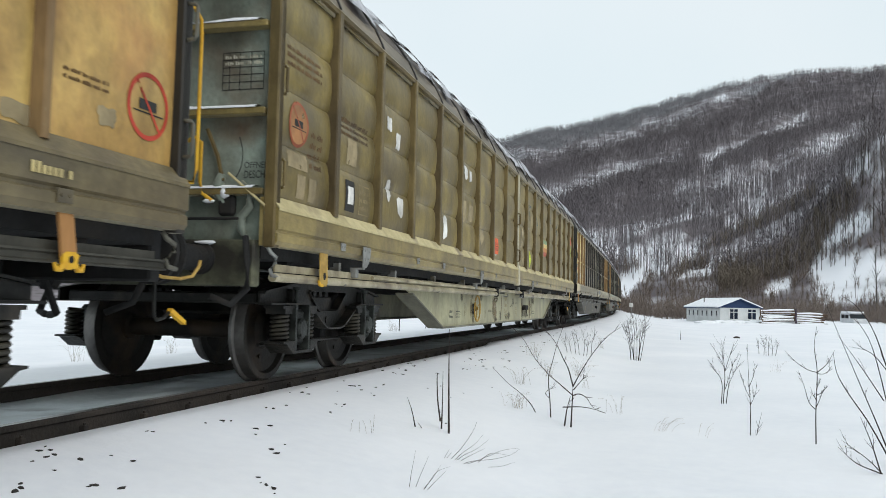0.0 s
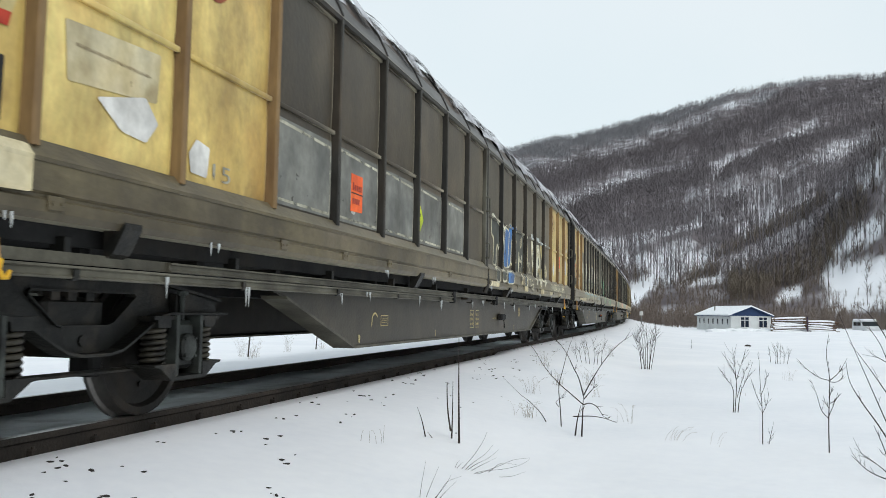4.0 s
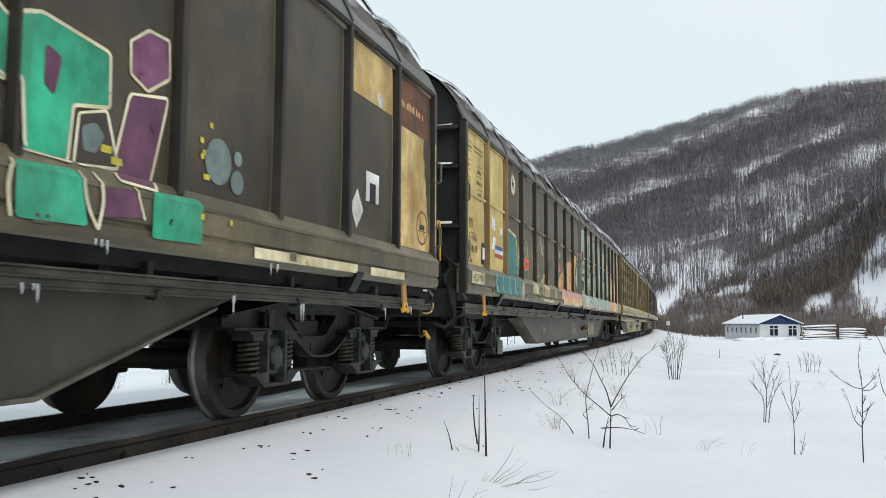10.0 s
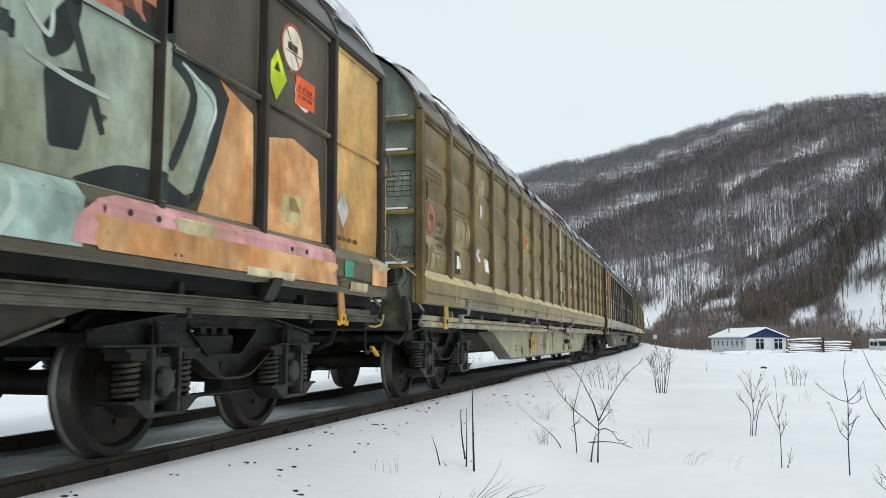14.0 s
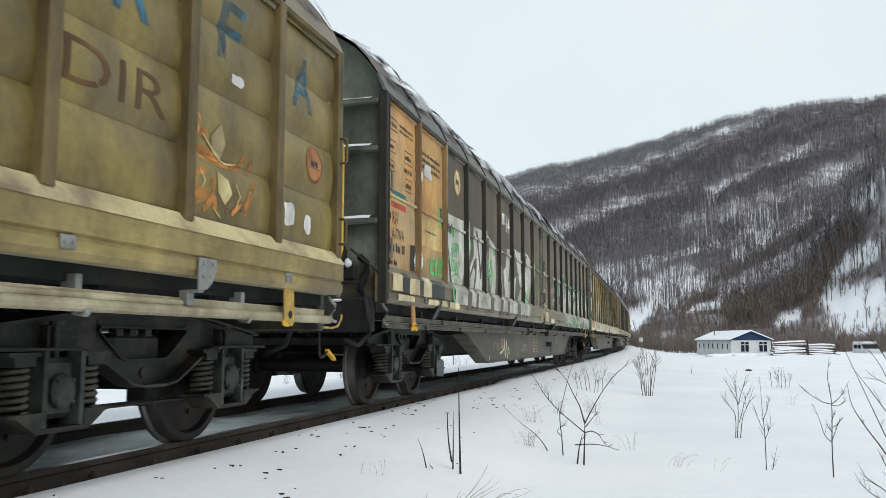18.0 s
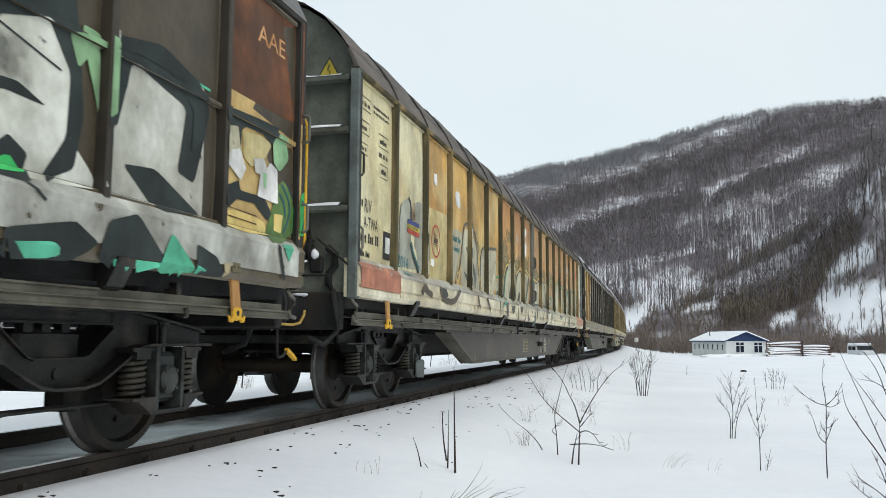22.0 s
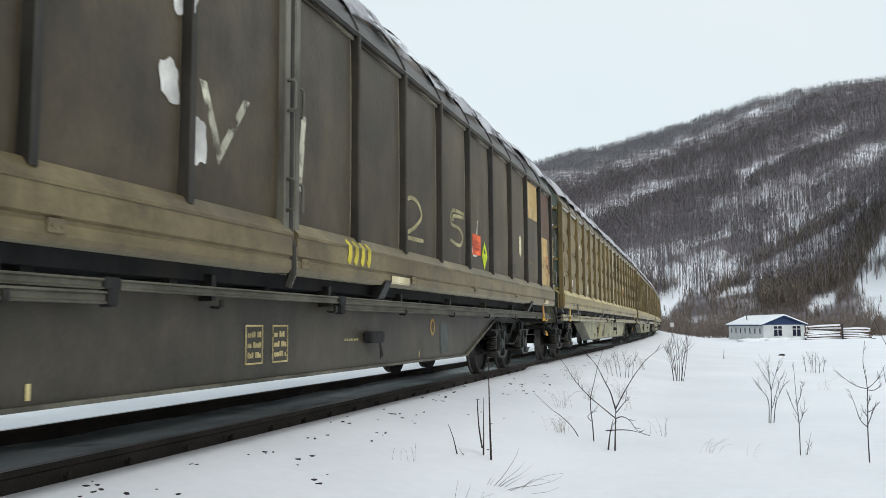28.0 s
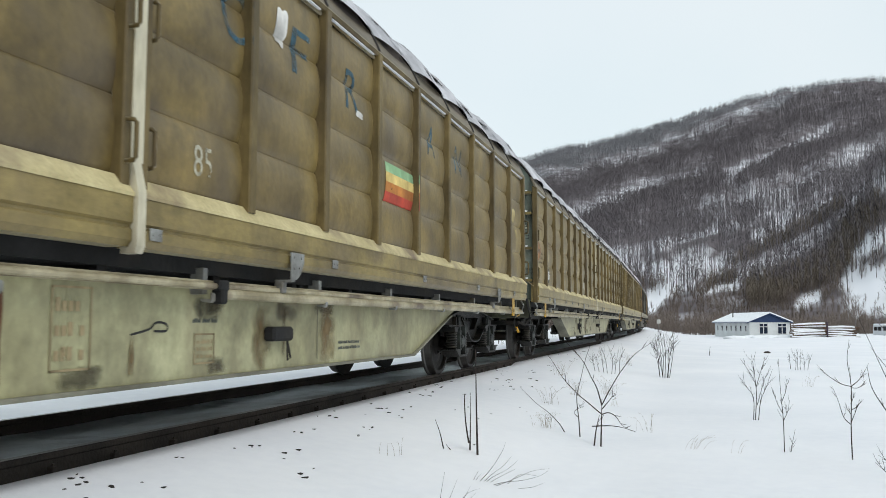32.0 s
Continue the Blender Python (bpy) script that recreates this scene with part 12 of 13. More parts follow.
    stick(w, stroke([(6.9, 0.52), (7.25, 0.6), (7.3, 0.8), (7.4, 0.45), (7.52, 0.75), (7.6, 0.42), (7.72, 0.62), (7.8, 0.48)], 0.05), K["white"], "graffiti_tag")
    stick(w, letters("Ndost", 9.15, 9.9, 0.52, 0.76, -0.012), K["chalk"], "graffiti_tag")
    stick(w, ring(7.1, 0.7, 0.09, 0.1, 0.04), K["peach"], "orange_ring")
    rng = random.Random(130)
    for k in range(16):
        u = 12.0 + 0.165 * k
        stick(w, stroke([(u, 0.44 + rng.uniform(0, 0.08)), (u + rng.uniform(-0.05, 0.08), 0.58), (u + rng.uniform(0, 0.1), 0.7 + rng.uniform(-0.06, 0.04))] + ([(u + 0.14, rng.uniform(0.45, 0.68))] if k % 3 else []), 0.028, None, k % 2 == 0), K["dull_blue"], "graffiti_tag", "", 1 + k % 2)

    # rust-orange wagon with bubble letters
    w = W[7]
    label_set(w, 0.02, "ink")
    ticket(w, 0.92, 1.6)
    for k, c in enumerate(("navy", "yellow", "red")):
        z = 2.1 - k * 0.055
        stick(w, poly((1.76, z), (2.24, z - 0.005), (2.24, z + 0.05), (1.76, z + 0.055)), K[c], "stripe", "", 4)
    stick(w, letters("DE MARFA", 1.79, 2.2, 2.046, 2.094), K["ink"], "lettering", "", 5)
    sign(w, 3.02, 2.03, 0.22, "red", "straw")
    stick(w, letters("2014.", 1.42, 1.85, 1.56, 1.7, -0.004), K["teal"], "graffiti_tag", "", 6)
    stick(w, stroke([(1.5, 1.5), (1.78, 1.49)], 0.025), K["teal"], "graffiti_tag", "", 6)
    stick(w, poly(*rounded([(7.06, 1.81), (7.5, 1.88), (7.56, 1.78), (7.28, 1.5), (7.01, 1.47)], 0.16)), K["ash"], "graffiti_fill", "", 2)
    stick(w, poly(*rounded([(7.09, 1.6), (7.25, 1.64), (7.11, 1.48), (7.01, 1.47), (7.07, 1.55)], 0.07)), K["night"], "graffiti_rim", "", 3)
    stick(w, stroke([(7.04, 1.85), (7.25, 1.89), (7.57, 1.94), (7.57, 1.9)], 0.04), K["green"], "graffiti_line", "", 4)
    stick(w, stroke([(7.58, 1.94), (7.56, 1.77), (7.31, 1.48)], 0.04), K["green"], "graffiti_line", "", 4)
    stick(w, stroke([(7.25, 1.35), (7.58, 1.44), (7.57, 1.33)], 0.04), K["green"], "graffiti_line", "", 4)
    stick(w, stroke([(7.07, 1.55), (7.08, 1.51)], 0.04), K["green"], "graffiti_line", "", 4)
    stick(w, poly(*rounded([(7.25, 1.36), (7.33, 1.42), (7.58, 1.44), (7.58, 1.4), (7.29, 1.36)], 0.07)), K["night"], "graffiti_rim", "", 3)
    stick(w, poly(*rounded([(6.97, 1.43), (7.02, 1.44), (7.02, 1.18), (6.98, 1.2)], 0.07)), K["night"], "graffiti_rim", "", 3)
    stick(w, poly(*rounded([(7.78, 1.47), (7.85, 1.66), (7.91, 1.88), (8.1, 2.09), (8.37, 2.23), (8.67, 2.26), (8.89, 2.15), (9.01, 1.93), (9.01, 1.67), (8.85, 1.48), (8.28, 1.47)], 0.16)), K["ash"], "graffiti_fill", "", 2)
    stick(w, poly(*rounded([(7.61, 1.49), (7.7, 1.7), (7.78, 1.93), (7.96, 2.1), (8.11, 2.13), (7.97, 2.01), (7.88, 1.84), (7.83, 1.66), (7.77, 1.48)], 0.07)), K["night"], "graffiti_rim", "", 3)
    stick(w, poly(*rounded([(7.61, 1.43), (7.76, 1.44), (7.78, 1.13), (7.63, 1.15)], 0.07)), K["night"], "graffiti_rim", "", 3)
    stick(w, stroke([(8.08, 2.08), (8.28, 2.22), (8.56, 2.29), (8.83, 2.23), (8.98, 2.04), (9.03, 1.77), (8.87, 1.48)], 0.05), K["night"], "graffiti_rim", "", 3)
    stick(w, stroke([(7.77, 1.49), (7.85, 1.66), (7.91, 1.88), (8.09, 2.08)], 0.03), K["green"], "graffiti_line", "", 4)
    stick(w, stroke([(7.66, 1.69), (7.73, 1.89), (7.92, 2.1), (8.07, 2.17), (8.15, 2.16), (8.33, 2.26), (8.61, 2.31), (8.83, 2.25), (9, 2.07), (9.24, 2.13), (9.6, 2.23), (9.86, 2.07), (10.09, 2.23), (10.62, 2.17), (11.18, 2.04)], 0.03), K["lemon"], "graffiti_line", "", 5)
    stick(w, stroke([(8.75, 2.16), (8.92, 2.03), (8.97, 1.82)], 0.035), K["lemon"], "graffiti_line", "", 4)
    stick(w, poly(*rounded([(8.3, 1.56), (8.32, 1.67), (8.45, 1.79), (8.59, 1.84), (8.68, 1.78), (8.63, 1.64), (8.45, 1.49), (8.28, 1.45)], 0.07)), K["night"], "graffiti_eye", "", 4)
    stick(w, poly(*rounded([(8.13, 1.34), (8.16, 1.4), (8.48, 1.41), (8.42, 1.32), (8.31, 1.24), (8.2, 1.26)], 0.07)), K["night"], "graffiti_eye", "", 4)
    stick(w, poly(*rounded([(8.48, 1.48), (8.81, 1.46), (8.84, 1.43), (8.51, 1.46)], 0.07)), K["night"], "graffiti_line", "", 4)
    stick(w, poly(*rounded([(9.04, 1.61), (9.05, 1.9), (9.18, 2.04), (9.5, 2.17), (9.68, 2.06), (9.87, 1.89), (9.78, 1.51), (9.15, 1.48), (8.91, 1.48)], 0.16)), K["ash"], "graffiti_fill", "", 2)
    stick(w, stroke([(9.04, 1.55), (9.04, 1.84), (9.14, 2), (9.37, 2.13), (9.57, 2.16), (9.79, 2.02), (9.89, 1.82), (9.8, 1.5)], 0.045), K["night"], "graffiti_rim", "", 3)
    stick(w, poly(*rounded([(8.98, 2.01), (9.11, 2.08), (9.11, 2), (9.01, 1.88)], 0.07)), K["night"], "graffiti_rim", "", 3)
    stick(w, poly(*rounded([(9.15, 1.48), (9.29, 1.65), (9.45, 1.74), (9.56, 1.69), (9.42, 1.5)], 0.07)), K["night"], "graffiti_eye", "", 4)
    stick(w, poly(*rounded([(9.13, 1.41), (9.41, 1.42), (9.35, 1.32), (9.22, 1.29), (9.15, 1.34)], 0.07)), K["night"], "graffiti_eye", "", 4)
    stick(w, stroke([(9.17, 1.57), (9.26, 1.75)], 0.025), K["lemon"], "graffiti_line", "", 4)
    stick(w, stroke([(9.65, 1.92), (9.8, 1.76)], 0.025), K["lemon"], "graffiti_line", "", 4)
    stick(w, poly(*rounded([(9.83, 1.5), (9.98, 2.02), (10.14, 2.16), (10.67, 2.15), (10.61, 1.5)], 0.16)), K["ash"], "graffiti_fill", "", 2)
    stick(w, poly(*rounded([(10.57, 2.11), (10.74, 2.1), (10.32, 1.58), (10.1, 1.48), (9.97, 1.46), (10.28, 1.73)], 0.07)), K["night"], "graffiti_rim", "", 3)
    stick(w, poly(*rounded([(9.87, 1.89), (9.94, 2.12), (10.11, 2.18), (9.98, 2.03)], 0.07)), K["night"], "graffiti_rim", "", 3)
    stick(w, poly(*rounded([(11.02, 2.13), (11.19, 2.03), (11.13, 1.89), (10.91, 1.54), (10.63, 1.5), (10.83, 1.64), (10.97, 1.91)], 0.07)), K["night"], "graffiti_rim", "", 3)
    stick(w, stroke([(10.34, 1.89), (10.21, 1.61)], 0.02), K["lemon"], "graffiti_line", "", 4)
    stick(w, stroke([(8.87, 1.39), (8.82, 1.25), (9, 1.09)], 0.06), K["umber"], "graffiti_line", "", 4)
    stick(w, stroke([(9.76, 1.41), (9.73, 1.26), (9.69, 1.12)], 0.06), K["umber"], "graffiti_line", "", 4)
    stick(w, stroke([(10, 1.38), (10.05, 1.25), (10.26, 1.16)], 0.06), K["umber"], "graffiti_line", "", 4)
    stick(w, stroke([(10.59, 1.37), (10.68, 1.36)], 0.06), K["umber"], "graffiti_line", "", 4)
    stick(w, poly(*rounded([(13.89, 1.6), (13.91, 1.69), (14.01, 1.79), (14.17, 1.82), (14.28, 1.76), (14.28, 1.66), (14.14, 1.65), (14.06, 1.72), (14.02, 1.66), (14.03, 1.61)], 0.16)), K["ash"], "graffiti_fill", "", 2)
    stick(w, stroke([(13.86, 1.56), (13.9, 1.69), (14.01, 1.81), (14.17, 1.84), (14.3, 1.77), (14.32, 1.67)], 0.04), K["night"], "graffiti_rim", "", 3)
    stick(w, stroke([(13.81, 1.57), (13.88, 1.7), (13.97, 1.82), (14.13, 1.88), (14.32, 1.84), (14.37, 1.78)], 0.03), K["green"], "graffiti_line", "", 4)
    stick(w, poly(*rounded([(13.83, 1.43), (14.1, 1.44), (14.1, 1.31), (14, 1.24), (13.87, 1.29)], 0.16)), K["ash"], "graffiti_fill", "", 2)
    stick(w, poly(*rounded([(14.02, 1.72), (14.11, 1.71), (14.12, 1.62), (14.02, 1.62)], 0.07)), K["night"], "graffiti_rim", "", 3)
    stick(w, poly(*rounded([(13.9, 1.39), (14.08, 1.39), (14.05, 1.31), (13.94, 1.31)], 0.07)), K["night"], "graffiti_rim", "", 3)
    stick(w, poly(*rounded([(14.03, 1.63), (14.11, 1.65), (14.09, 1.6), (14.03, 1.58)], 0.16)), K["jade"], "graffiti_spot", "", 4)
    stick(w, poly(*rounded([(13.91, 1.36), (14.08, 1.39), (14.05, 1.34), (13.92, 1.33)], 0.16)), K["jade"], "graffiti_spot", "", 4)
    stick(w, poly(*rounded([(14.37, 1.74), (14.92, 1.87), (14.9, 1.71), (14.69, 1.55), (14.43, 1.56), (14.38, 1.62)], 0.16)), K["ash"], "graffiti_fill", "", 2)
    stick(w, stroke([(14.36, 1.77), (14.65, 1.83), (14.96, 1.92), (14.99, 1.73), (14.79, 1.49)], 0.035), K["green"], "graffiti_line", "", 4)
    stick(w, poly(*rounded([(14.61, 1.62), (14.91, 1.71), (14.76, 1.51), (14.62, 1.55)], 0.07)), K["night"], "graffiti_rim", "", 3)
    stick(w, poly(*rounded([(14.28, 1.49), (14.52, 1.56), (14.37, 1.41), (14.3, 1.4)], 0.16)), K["jade"], "graffiti_spot", "", 4)
    stick(w, poly(*rounded([(14.82, 1.49), (15.2, 2.03), (15.41, 2.26), (15.74, 2.31), (15.88, 1.96), (16.12, 2.21), (16.8, 2.2), (16.52, 1.51), (15.64, 1.51)], 0.16)), K["ash"], "graffiti_fill", "", 2)
    stick(w, stroke([(14.82, 1.49), (15.17, 2.05), (15.37, 2.3), (15.74, 2.34), (15.83, 2.13)], 0.035), K["green"], "graffiti_line", "", 4)
    stick(w, stroke([(16.16, 2.24), (16.84, 2.23), (16.73, 1.84), (16.67, 1.54)], 0.035), K["green"], "graffiti_line", "", 4)
    stick(w, poly(*rounded([(15.74, 2.31), (15.85, 2.31), (15.91, 2.02), (15.86, 1.95)], 0.07)), K["night"], "graffiti_rim", "", 3)
    stick(w, poly(*rounded([(16.82, 1.57), (16.88, 1.82), (17.13, 1.95), (17.43, 1.86), (17.37, 1.59)], 0.16)), K["ash"], "graffiti_fill", "", 2)
    stick(w, stroke([(16.82, 1.57), (16.88, 1.82), (17.13, 1.95), (17.43, 1.86)], 0.035), K["green"], "graffiti_rim", "", 3)
    stick(w, stroke([(16.88, 1.82), (17.13, 1.95), (17.43, 1.86), (17.37, 1.59), (16.82, 1.57)], 0.03), K["smoke"], "graffiti_rim", "", 4)
    stick(w, stroke([(13.78, 1.39), (13.7, 1.2), (13.65, 1.12)], 0.06), K["umber"], "graffiti_line", "", 4)
    stick(w, stroke([(14.28, 1.39), (14.3, 1.23)], 0.06), K["umber"], "graffiti_line", "", 4)
    stick(w, stroke([(14.52, 1.5), (14.59, 1.46)], 0.06), K["umber"], "graffiti_line", "", 4)
    stick(w, stroke([(15.51, 1.46), (15.65, 1.4), (16.01, 1.41)], 0.06), K["umber"], "graffiti_line", "", 4)
    stick(w, stroke([(16.78, 1.41), (16.65, 1.28), (16.43, 1.15)], 0.06), K["umber"], "graffiti_line", "", 4)
    stick(w, stroke([(13.78, 1.35), (13.86, 1.16), (14.08, 1.14)], 0.04), K["green"], "graffiti_line", "", 5)
    stick(w, stroke([(15.55, 1.43), (15.72, 1.34), (16.01, 1.35)], 0.04), K["green"], "graffiti_line", "", 5)
    stick(w, stroke([(16.74, 1.42), (16.98, 1.38)], 0.04), K["green"], "graffiti_line", "", 5)
    stick(w, poly(*rounded([(1.47, 1.58), (1.47, 2.06), (1.51, 2.29), (1.77, 2.4), (1.88, 2.33), (1.93, 1.87), (2.1, 1.71), (2.2, 1.59), (1.86, 1.58)], 0.16)), K["pewter"], "graffiti_fill", "", 1)
    stick(w, poly(*rounded([(2.06, 2.37), (2.19, 2.43), (2.44, 2.42), (2.5, 1.55), (2.27, 1.55), (2.17, 1.78), (2.05, 1.88), (2.09, 2.01)], 0.16)), K["pewter"], "graffiti_fill", "", 1)
    stick(w, poly(*rounded([(1.9, 2.31), (2.06, 2.41), (2.08, 2.15), (1.91, 2.14)], 0.16)), K["ember"], "graffiti_shade", "", 2)
    stick(w, stroke([(1.91, 1.89), (2, 1.76), (2.14, 1.66), (2.26, 1.57)], 0.09), K["night"], "graffiti_rim", "", 3)
    stick(w, stroke([(1.93, 1.88), (2.02, 1.77), (2.16, 1.67), (2.26, 1.58)], 0.03), K["teal"], "graffiti_line", "", 4)
    stick(w, stroke([(1.47, 1.59), (1.47, 2.07), (1.52, 2.29)], 0.03), K["smoke"], "graffiti_line", "", 2)
    stick(w, stroke([(1.8, 2.41), (1.89, 2.33), (1.9, 2.13)], 0.05), K["night"], "graffiti_rim", "", 2)
    stick(w, poly(*rounded([(2.36, 2.05), (2.42, 2.08), (2.56, 2.03), (2.59, 1.87), (2.53, 1.73), (2.47, 1.7), (2.47, 1.9), (2.38, 1.96)], 0.07)), K["night"], "graffiti_rim", "", 3)
    stick(w, poly(*rounded([(3.83, 2.32), (4.5, 2.34), (4.38, 2.08), (4.23, 1.79), (4, 1.55), (3.8, 1.56)], 0.16)), K["ash"], "graffiti_fill", "", 2)
    stick(w, poly(*rounded([(4.39, 1.55), (4.43, 1.97), (4.59, 2.4), (5.01, 2.45), (5.44, 2.2), (5.69, 1.5), (4.89, 1.51)], 0.16)), K["ash"], "graffiti_fill", "", 2)
    stick(w, stroke([(4.09, 1.55), (4.33, 1.81), (4.47, 2.13), (4.58, 2.42), (4.81, 2.5), (5.27, 2.44), (5.46, 2.16), (5.72, 1.49)], 0.05), K["smoke"], "graffiti_rim", "", 3)
    stick(w, poly(*rounded([(4.69, 2.14), (4.97, 2.15), (5.13, 2.02), (5.46, 1.72), (5.36, 1.5), (5.29, 1.7), (4.88, 1.99)], 0.07)), K["smoke"], "graffiti_rim", "", 3)
    stick(w, poly(*rounded([(4.57, 1.77), (5.04, 1.67), (5.1, 1.54), (4.9, 1.57)], 0.07)), K["night"], "graffiti_rim", "", 3)
    stick(w, poly(*rounded([(5.76, 1.81), (5.81, 2.2), (6.37, 2.25), (7.04, 2.34), (7.05, 1.55), (5.78, 1.5)], 0.16)), K["ash"], "graffiti_fill", "", 2)
    stick(w, stroke([(5.71, 1.75), (5.79, 2.17), (6.06, 2.27), (7.04, 2.35)], 0.045), K["smoke"], "graffiti_rim", "", 3)
    stick(w, stroke([(4.27, 1.5), (4.16, 1.57), (4.14, 1.65), (4.25, 1.72), (4.34, 1.62), (4.28, 1.48)], 0.035), K["cream"], "graffiti_line", "", 5)
    stick(w, stroke([(6.55, 1.49), (6.62, 1.62), (6.88, 2.11), (7.03, 1.97), (6.77, 1.51)], 0.035), K["cream"], "graffiti_line", "", 5)
    stick(w, stroke([(1.38, 1.58), (1.34, 1.61), (1.39, 1.82), (1.36, 1.99), (1.41, 2.02), (1.41, 1.87)], 0.035), K["cream"], "graffiti_line", "", 5)
    stick(w, stroke([(2.11, 1.3), (2.25, 1.38), (2.37, 1.33), (2.57, 1.3)], 0.08), K["umber"], "graffiti_line", "", 4)
    stick(w, stroke([(2.96, 1.42), (3.1, 1.3), (3.43, 1.26), (3.75, 1.3), (4.03, 1.45)], 0.08), K["umber"], "graffiti_line", "", 4)
    stick(w, stroke([(5.19, 1.42), (5.36, 1.24)], 0.08), K["umber"], "graffiti_line", "", 4)
    stick(w, stroke([(5.88, 1.43), (6.14, 1.24)], 0.08), K["umber"], "graffiti_line", "", 4)
    stick(w, poly(*rounded([(3, 1.42), (3.24, 1.42), (3.36, 1.33), (3.1, 1.29)], 0.07)), K["night"], "graffiti_rim", "", 4)
    stick(w, poly(*[(2.6, 2.43), (3.6, 2.46), (3.59, 1.55), (2.56, 1.51)]), K["straw"], "repaint_patch", "", 1)
    for pts in ([(11.2, 1.56), (11.41, 2.11), (11.7, 2.05), (12.05, 2.14), (12.5, 2.08), (12.3, 1.56)], [(12.45, 1.56), (12.55, 2.1), (12.8, 2.2), (13.0, 2.1), (12.98, 1.56)], [(13.0, 1.56), (13.06, 2.02), (13.32, 2.22), (13.59, 2.25), (13.79, 2.13), (13.91, 1.76), (13.88, 1.56)]):
        rimmed(w, "ash", "night", pts, 0.05)
    stick(w, oval(13.33, 1.74, 0.15, 0.19), K["night"], "graffiti_eye", "", 5)
    stick(w, oval(13.28, 1.46, 0.12, 0.06), K["night"], "graffiti_eye", "", 5)
    stick(w, stroke([(11.3, 2.15), (11.8, 2.1), (12.1, 2.2), (12.5, 2.13), (12.8, 2.26), (13.05, 2.1), (13.35, 2.28), (13.62, 2.31), (13.85, 2.15), (13.95, 1.78)], 0.03), K["lemon"], "graffiti_line", "", 5)
    stick(w, bars(3.85, 4.36, 1.98, 2.26, 2, 136), K["teal"], "graffiti_tag", "", 4)
    for u, z, a, b in ((7.9, 2.3, 1.0, 0.9), (9.2, 2.15, 1.1, 0.8), (10.4, 2.2, 1.1, 1.0), (11.7, 2.2, 1.1, 0.5), (12.9, 2.25, 1.1, 0.6), (14.2, 2.3, 1.1, 0.7), (16.6, 2.2, 1.1, 0.5), (8.2, 2.75, 0.6, 0.35), (5.3, 2.2, 1.0, 0.5), (17.8, 2.15, 1.0, 0.4)):
        stick(w, smudge(u - a * 0.65, u + a * 0.65, z - b * 0.65, z + b * 0.65, int(u * 17)), K["lichen"], "green_stain", "", 1)
    tears(w, [(2.98, 2.85, 0.2, 0.2), (4.2, 2.78, 0.36, 0.3), (9.23, 2.8, 0.24, 0.22), (10.22, 3.05, 0.3, 0.22), (10.2, 2.7, 0.34, 0.4), (17.93, 2.85, 0.3, 0.3), (18.3, 2.78, 0.2, 0.14), (15.4, 2.75, 0.12, 0.1), (2.86, 1.74, 0.2, 0.12)])
    orange_sticker(w, 20.35, 2.72, 0.3, 0.3)
    diamond(w, 20.66, 2.72, 0.15)
    sign(w, 21.65, 1.95, 0.2, "red")
    stick(w, bars(21.06, 21.35, 1.8, 1.9, 2, 6), K["ink"], "lettering")
    stick(w, poly(*rounded([(17.26, 2.09), (17.48, 2.19), (17.67, 2.23), (17.77, 2.16), (17.8, 1.94), (17.65, 1.86), (17.65, 1.7), (17.77, 1.77), (17.86, 1.74), (17.89, 1.6), (17.8, 1.49), (17.25, 1.47)], 0.12)), K["ash"], "graffiti_fill", "", 2)
    stick(w, stroke([(17.34, 2.06), (17.46, 1.99), (17.63, 1.87), (17.79, 1.81)], 0.045), K["smoke"], "graffiti_line", "", 4)
    stick(w, poly(*rounded([(17.63, 1.85), (17.71, 1.84), (17.8, 1.81), (17.74, 1.74), (17.73, 1.68), (17.67, 1.57), (17.6, 1.57), (17.6, 1.62), (17.66, 1.66), (17.66, 1.77)], 0.12)), K["smoke"], "graffiti_mark", "", 4)
    stick(w, poly(*rounded([(17.4, 1.81), (17.43, 1.82), (17.45, 1.77), (17.42, 1.77)], 0.12)), K["smoke"], "graffiti_mark", "", 4)
    stick(w, stroke([(17.47, 1.9), (17.51, 1.89), (17.55, 1.83)], 0.03), K["smoke"], "graffiti_line", "", 4)
    stick(w, stroke([(17.79, 1.64), (17.78, 1.59)], 0.03), K["smoke"], "graffiti_line", "", 4)
    stick(w, stroke([(17.66, 2.25), (17.77, 2.17), (17.81, 1.98), (17.79, 1.81), (17.88, 1.76), (17.94, 1.65), (17.83, 1.5)], 0.04), K["smoke"], "graffiti_rim", "", 4)
    stick(w, stroke([(17.7, 2.28), (17.82, 2.2), (17.84, 2.09), (17.97, 1.95), (18, 1.75), (17.92, 1.53)], 0.05), K["green"], "graffiti_rim", "", 3)
    stick(w, poly(*rounded([(17.92, 2.07), (18.18, 2.16), (18.5, 2.27), (18.7, 2.26), (18.76, 2.13), (18.65, 1.92), (18.86, 1.93), (19.09, 1.84), (19.24, 1.64), (19.14, 1.46), (18.34, 1.43), (17.9, 1.47), (17.93, 1.52), (18.01, 1.7), (18, 1.92)], 0.12)), K["ash"], "graffiti_fill", "", 2)
    stick(w, stroke([(17.83, 2.09), (17.99, 2.13), (18.2, 2.23), (18.37, 2.3), (18.63, 2.33), (18.78, 2.26), (18.82, 2.12), (18.77, 1.97), (19.01, 1.94), (19.15, 1.85)], 0.05), K["green"], "graffiti_rim", "", 3)
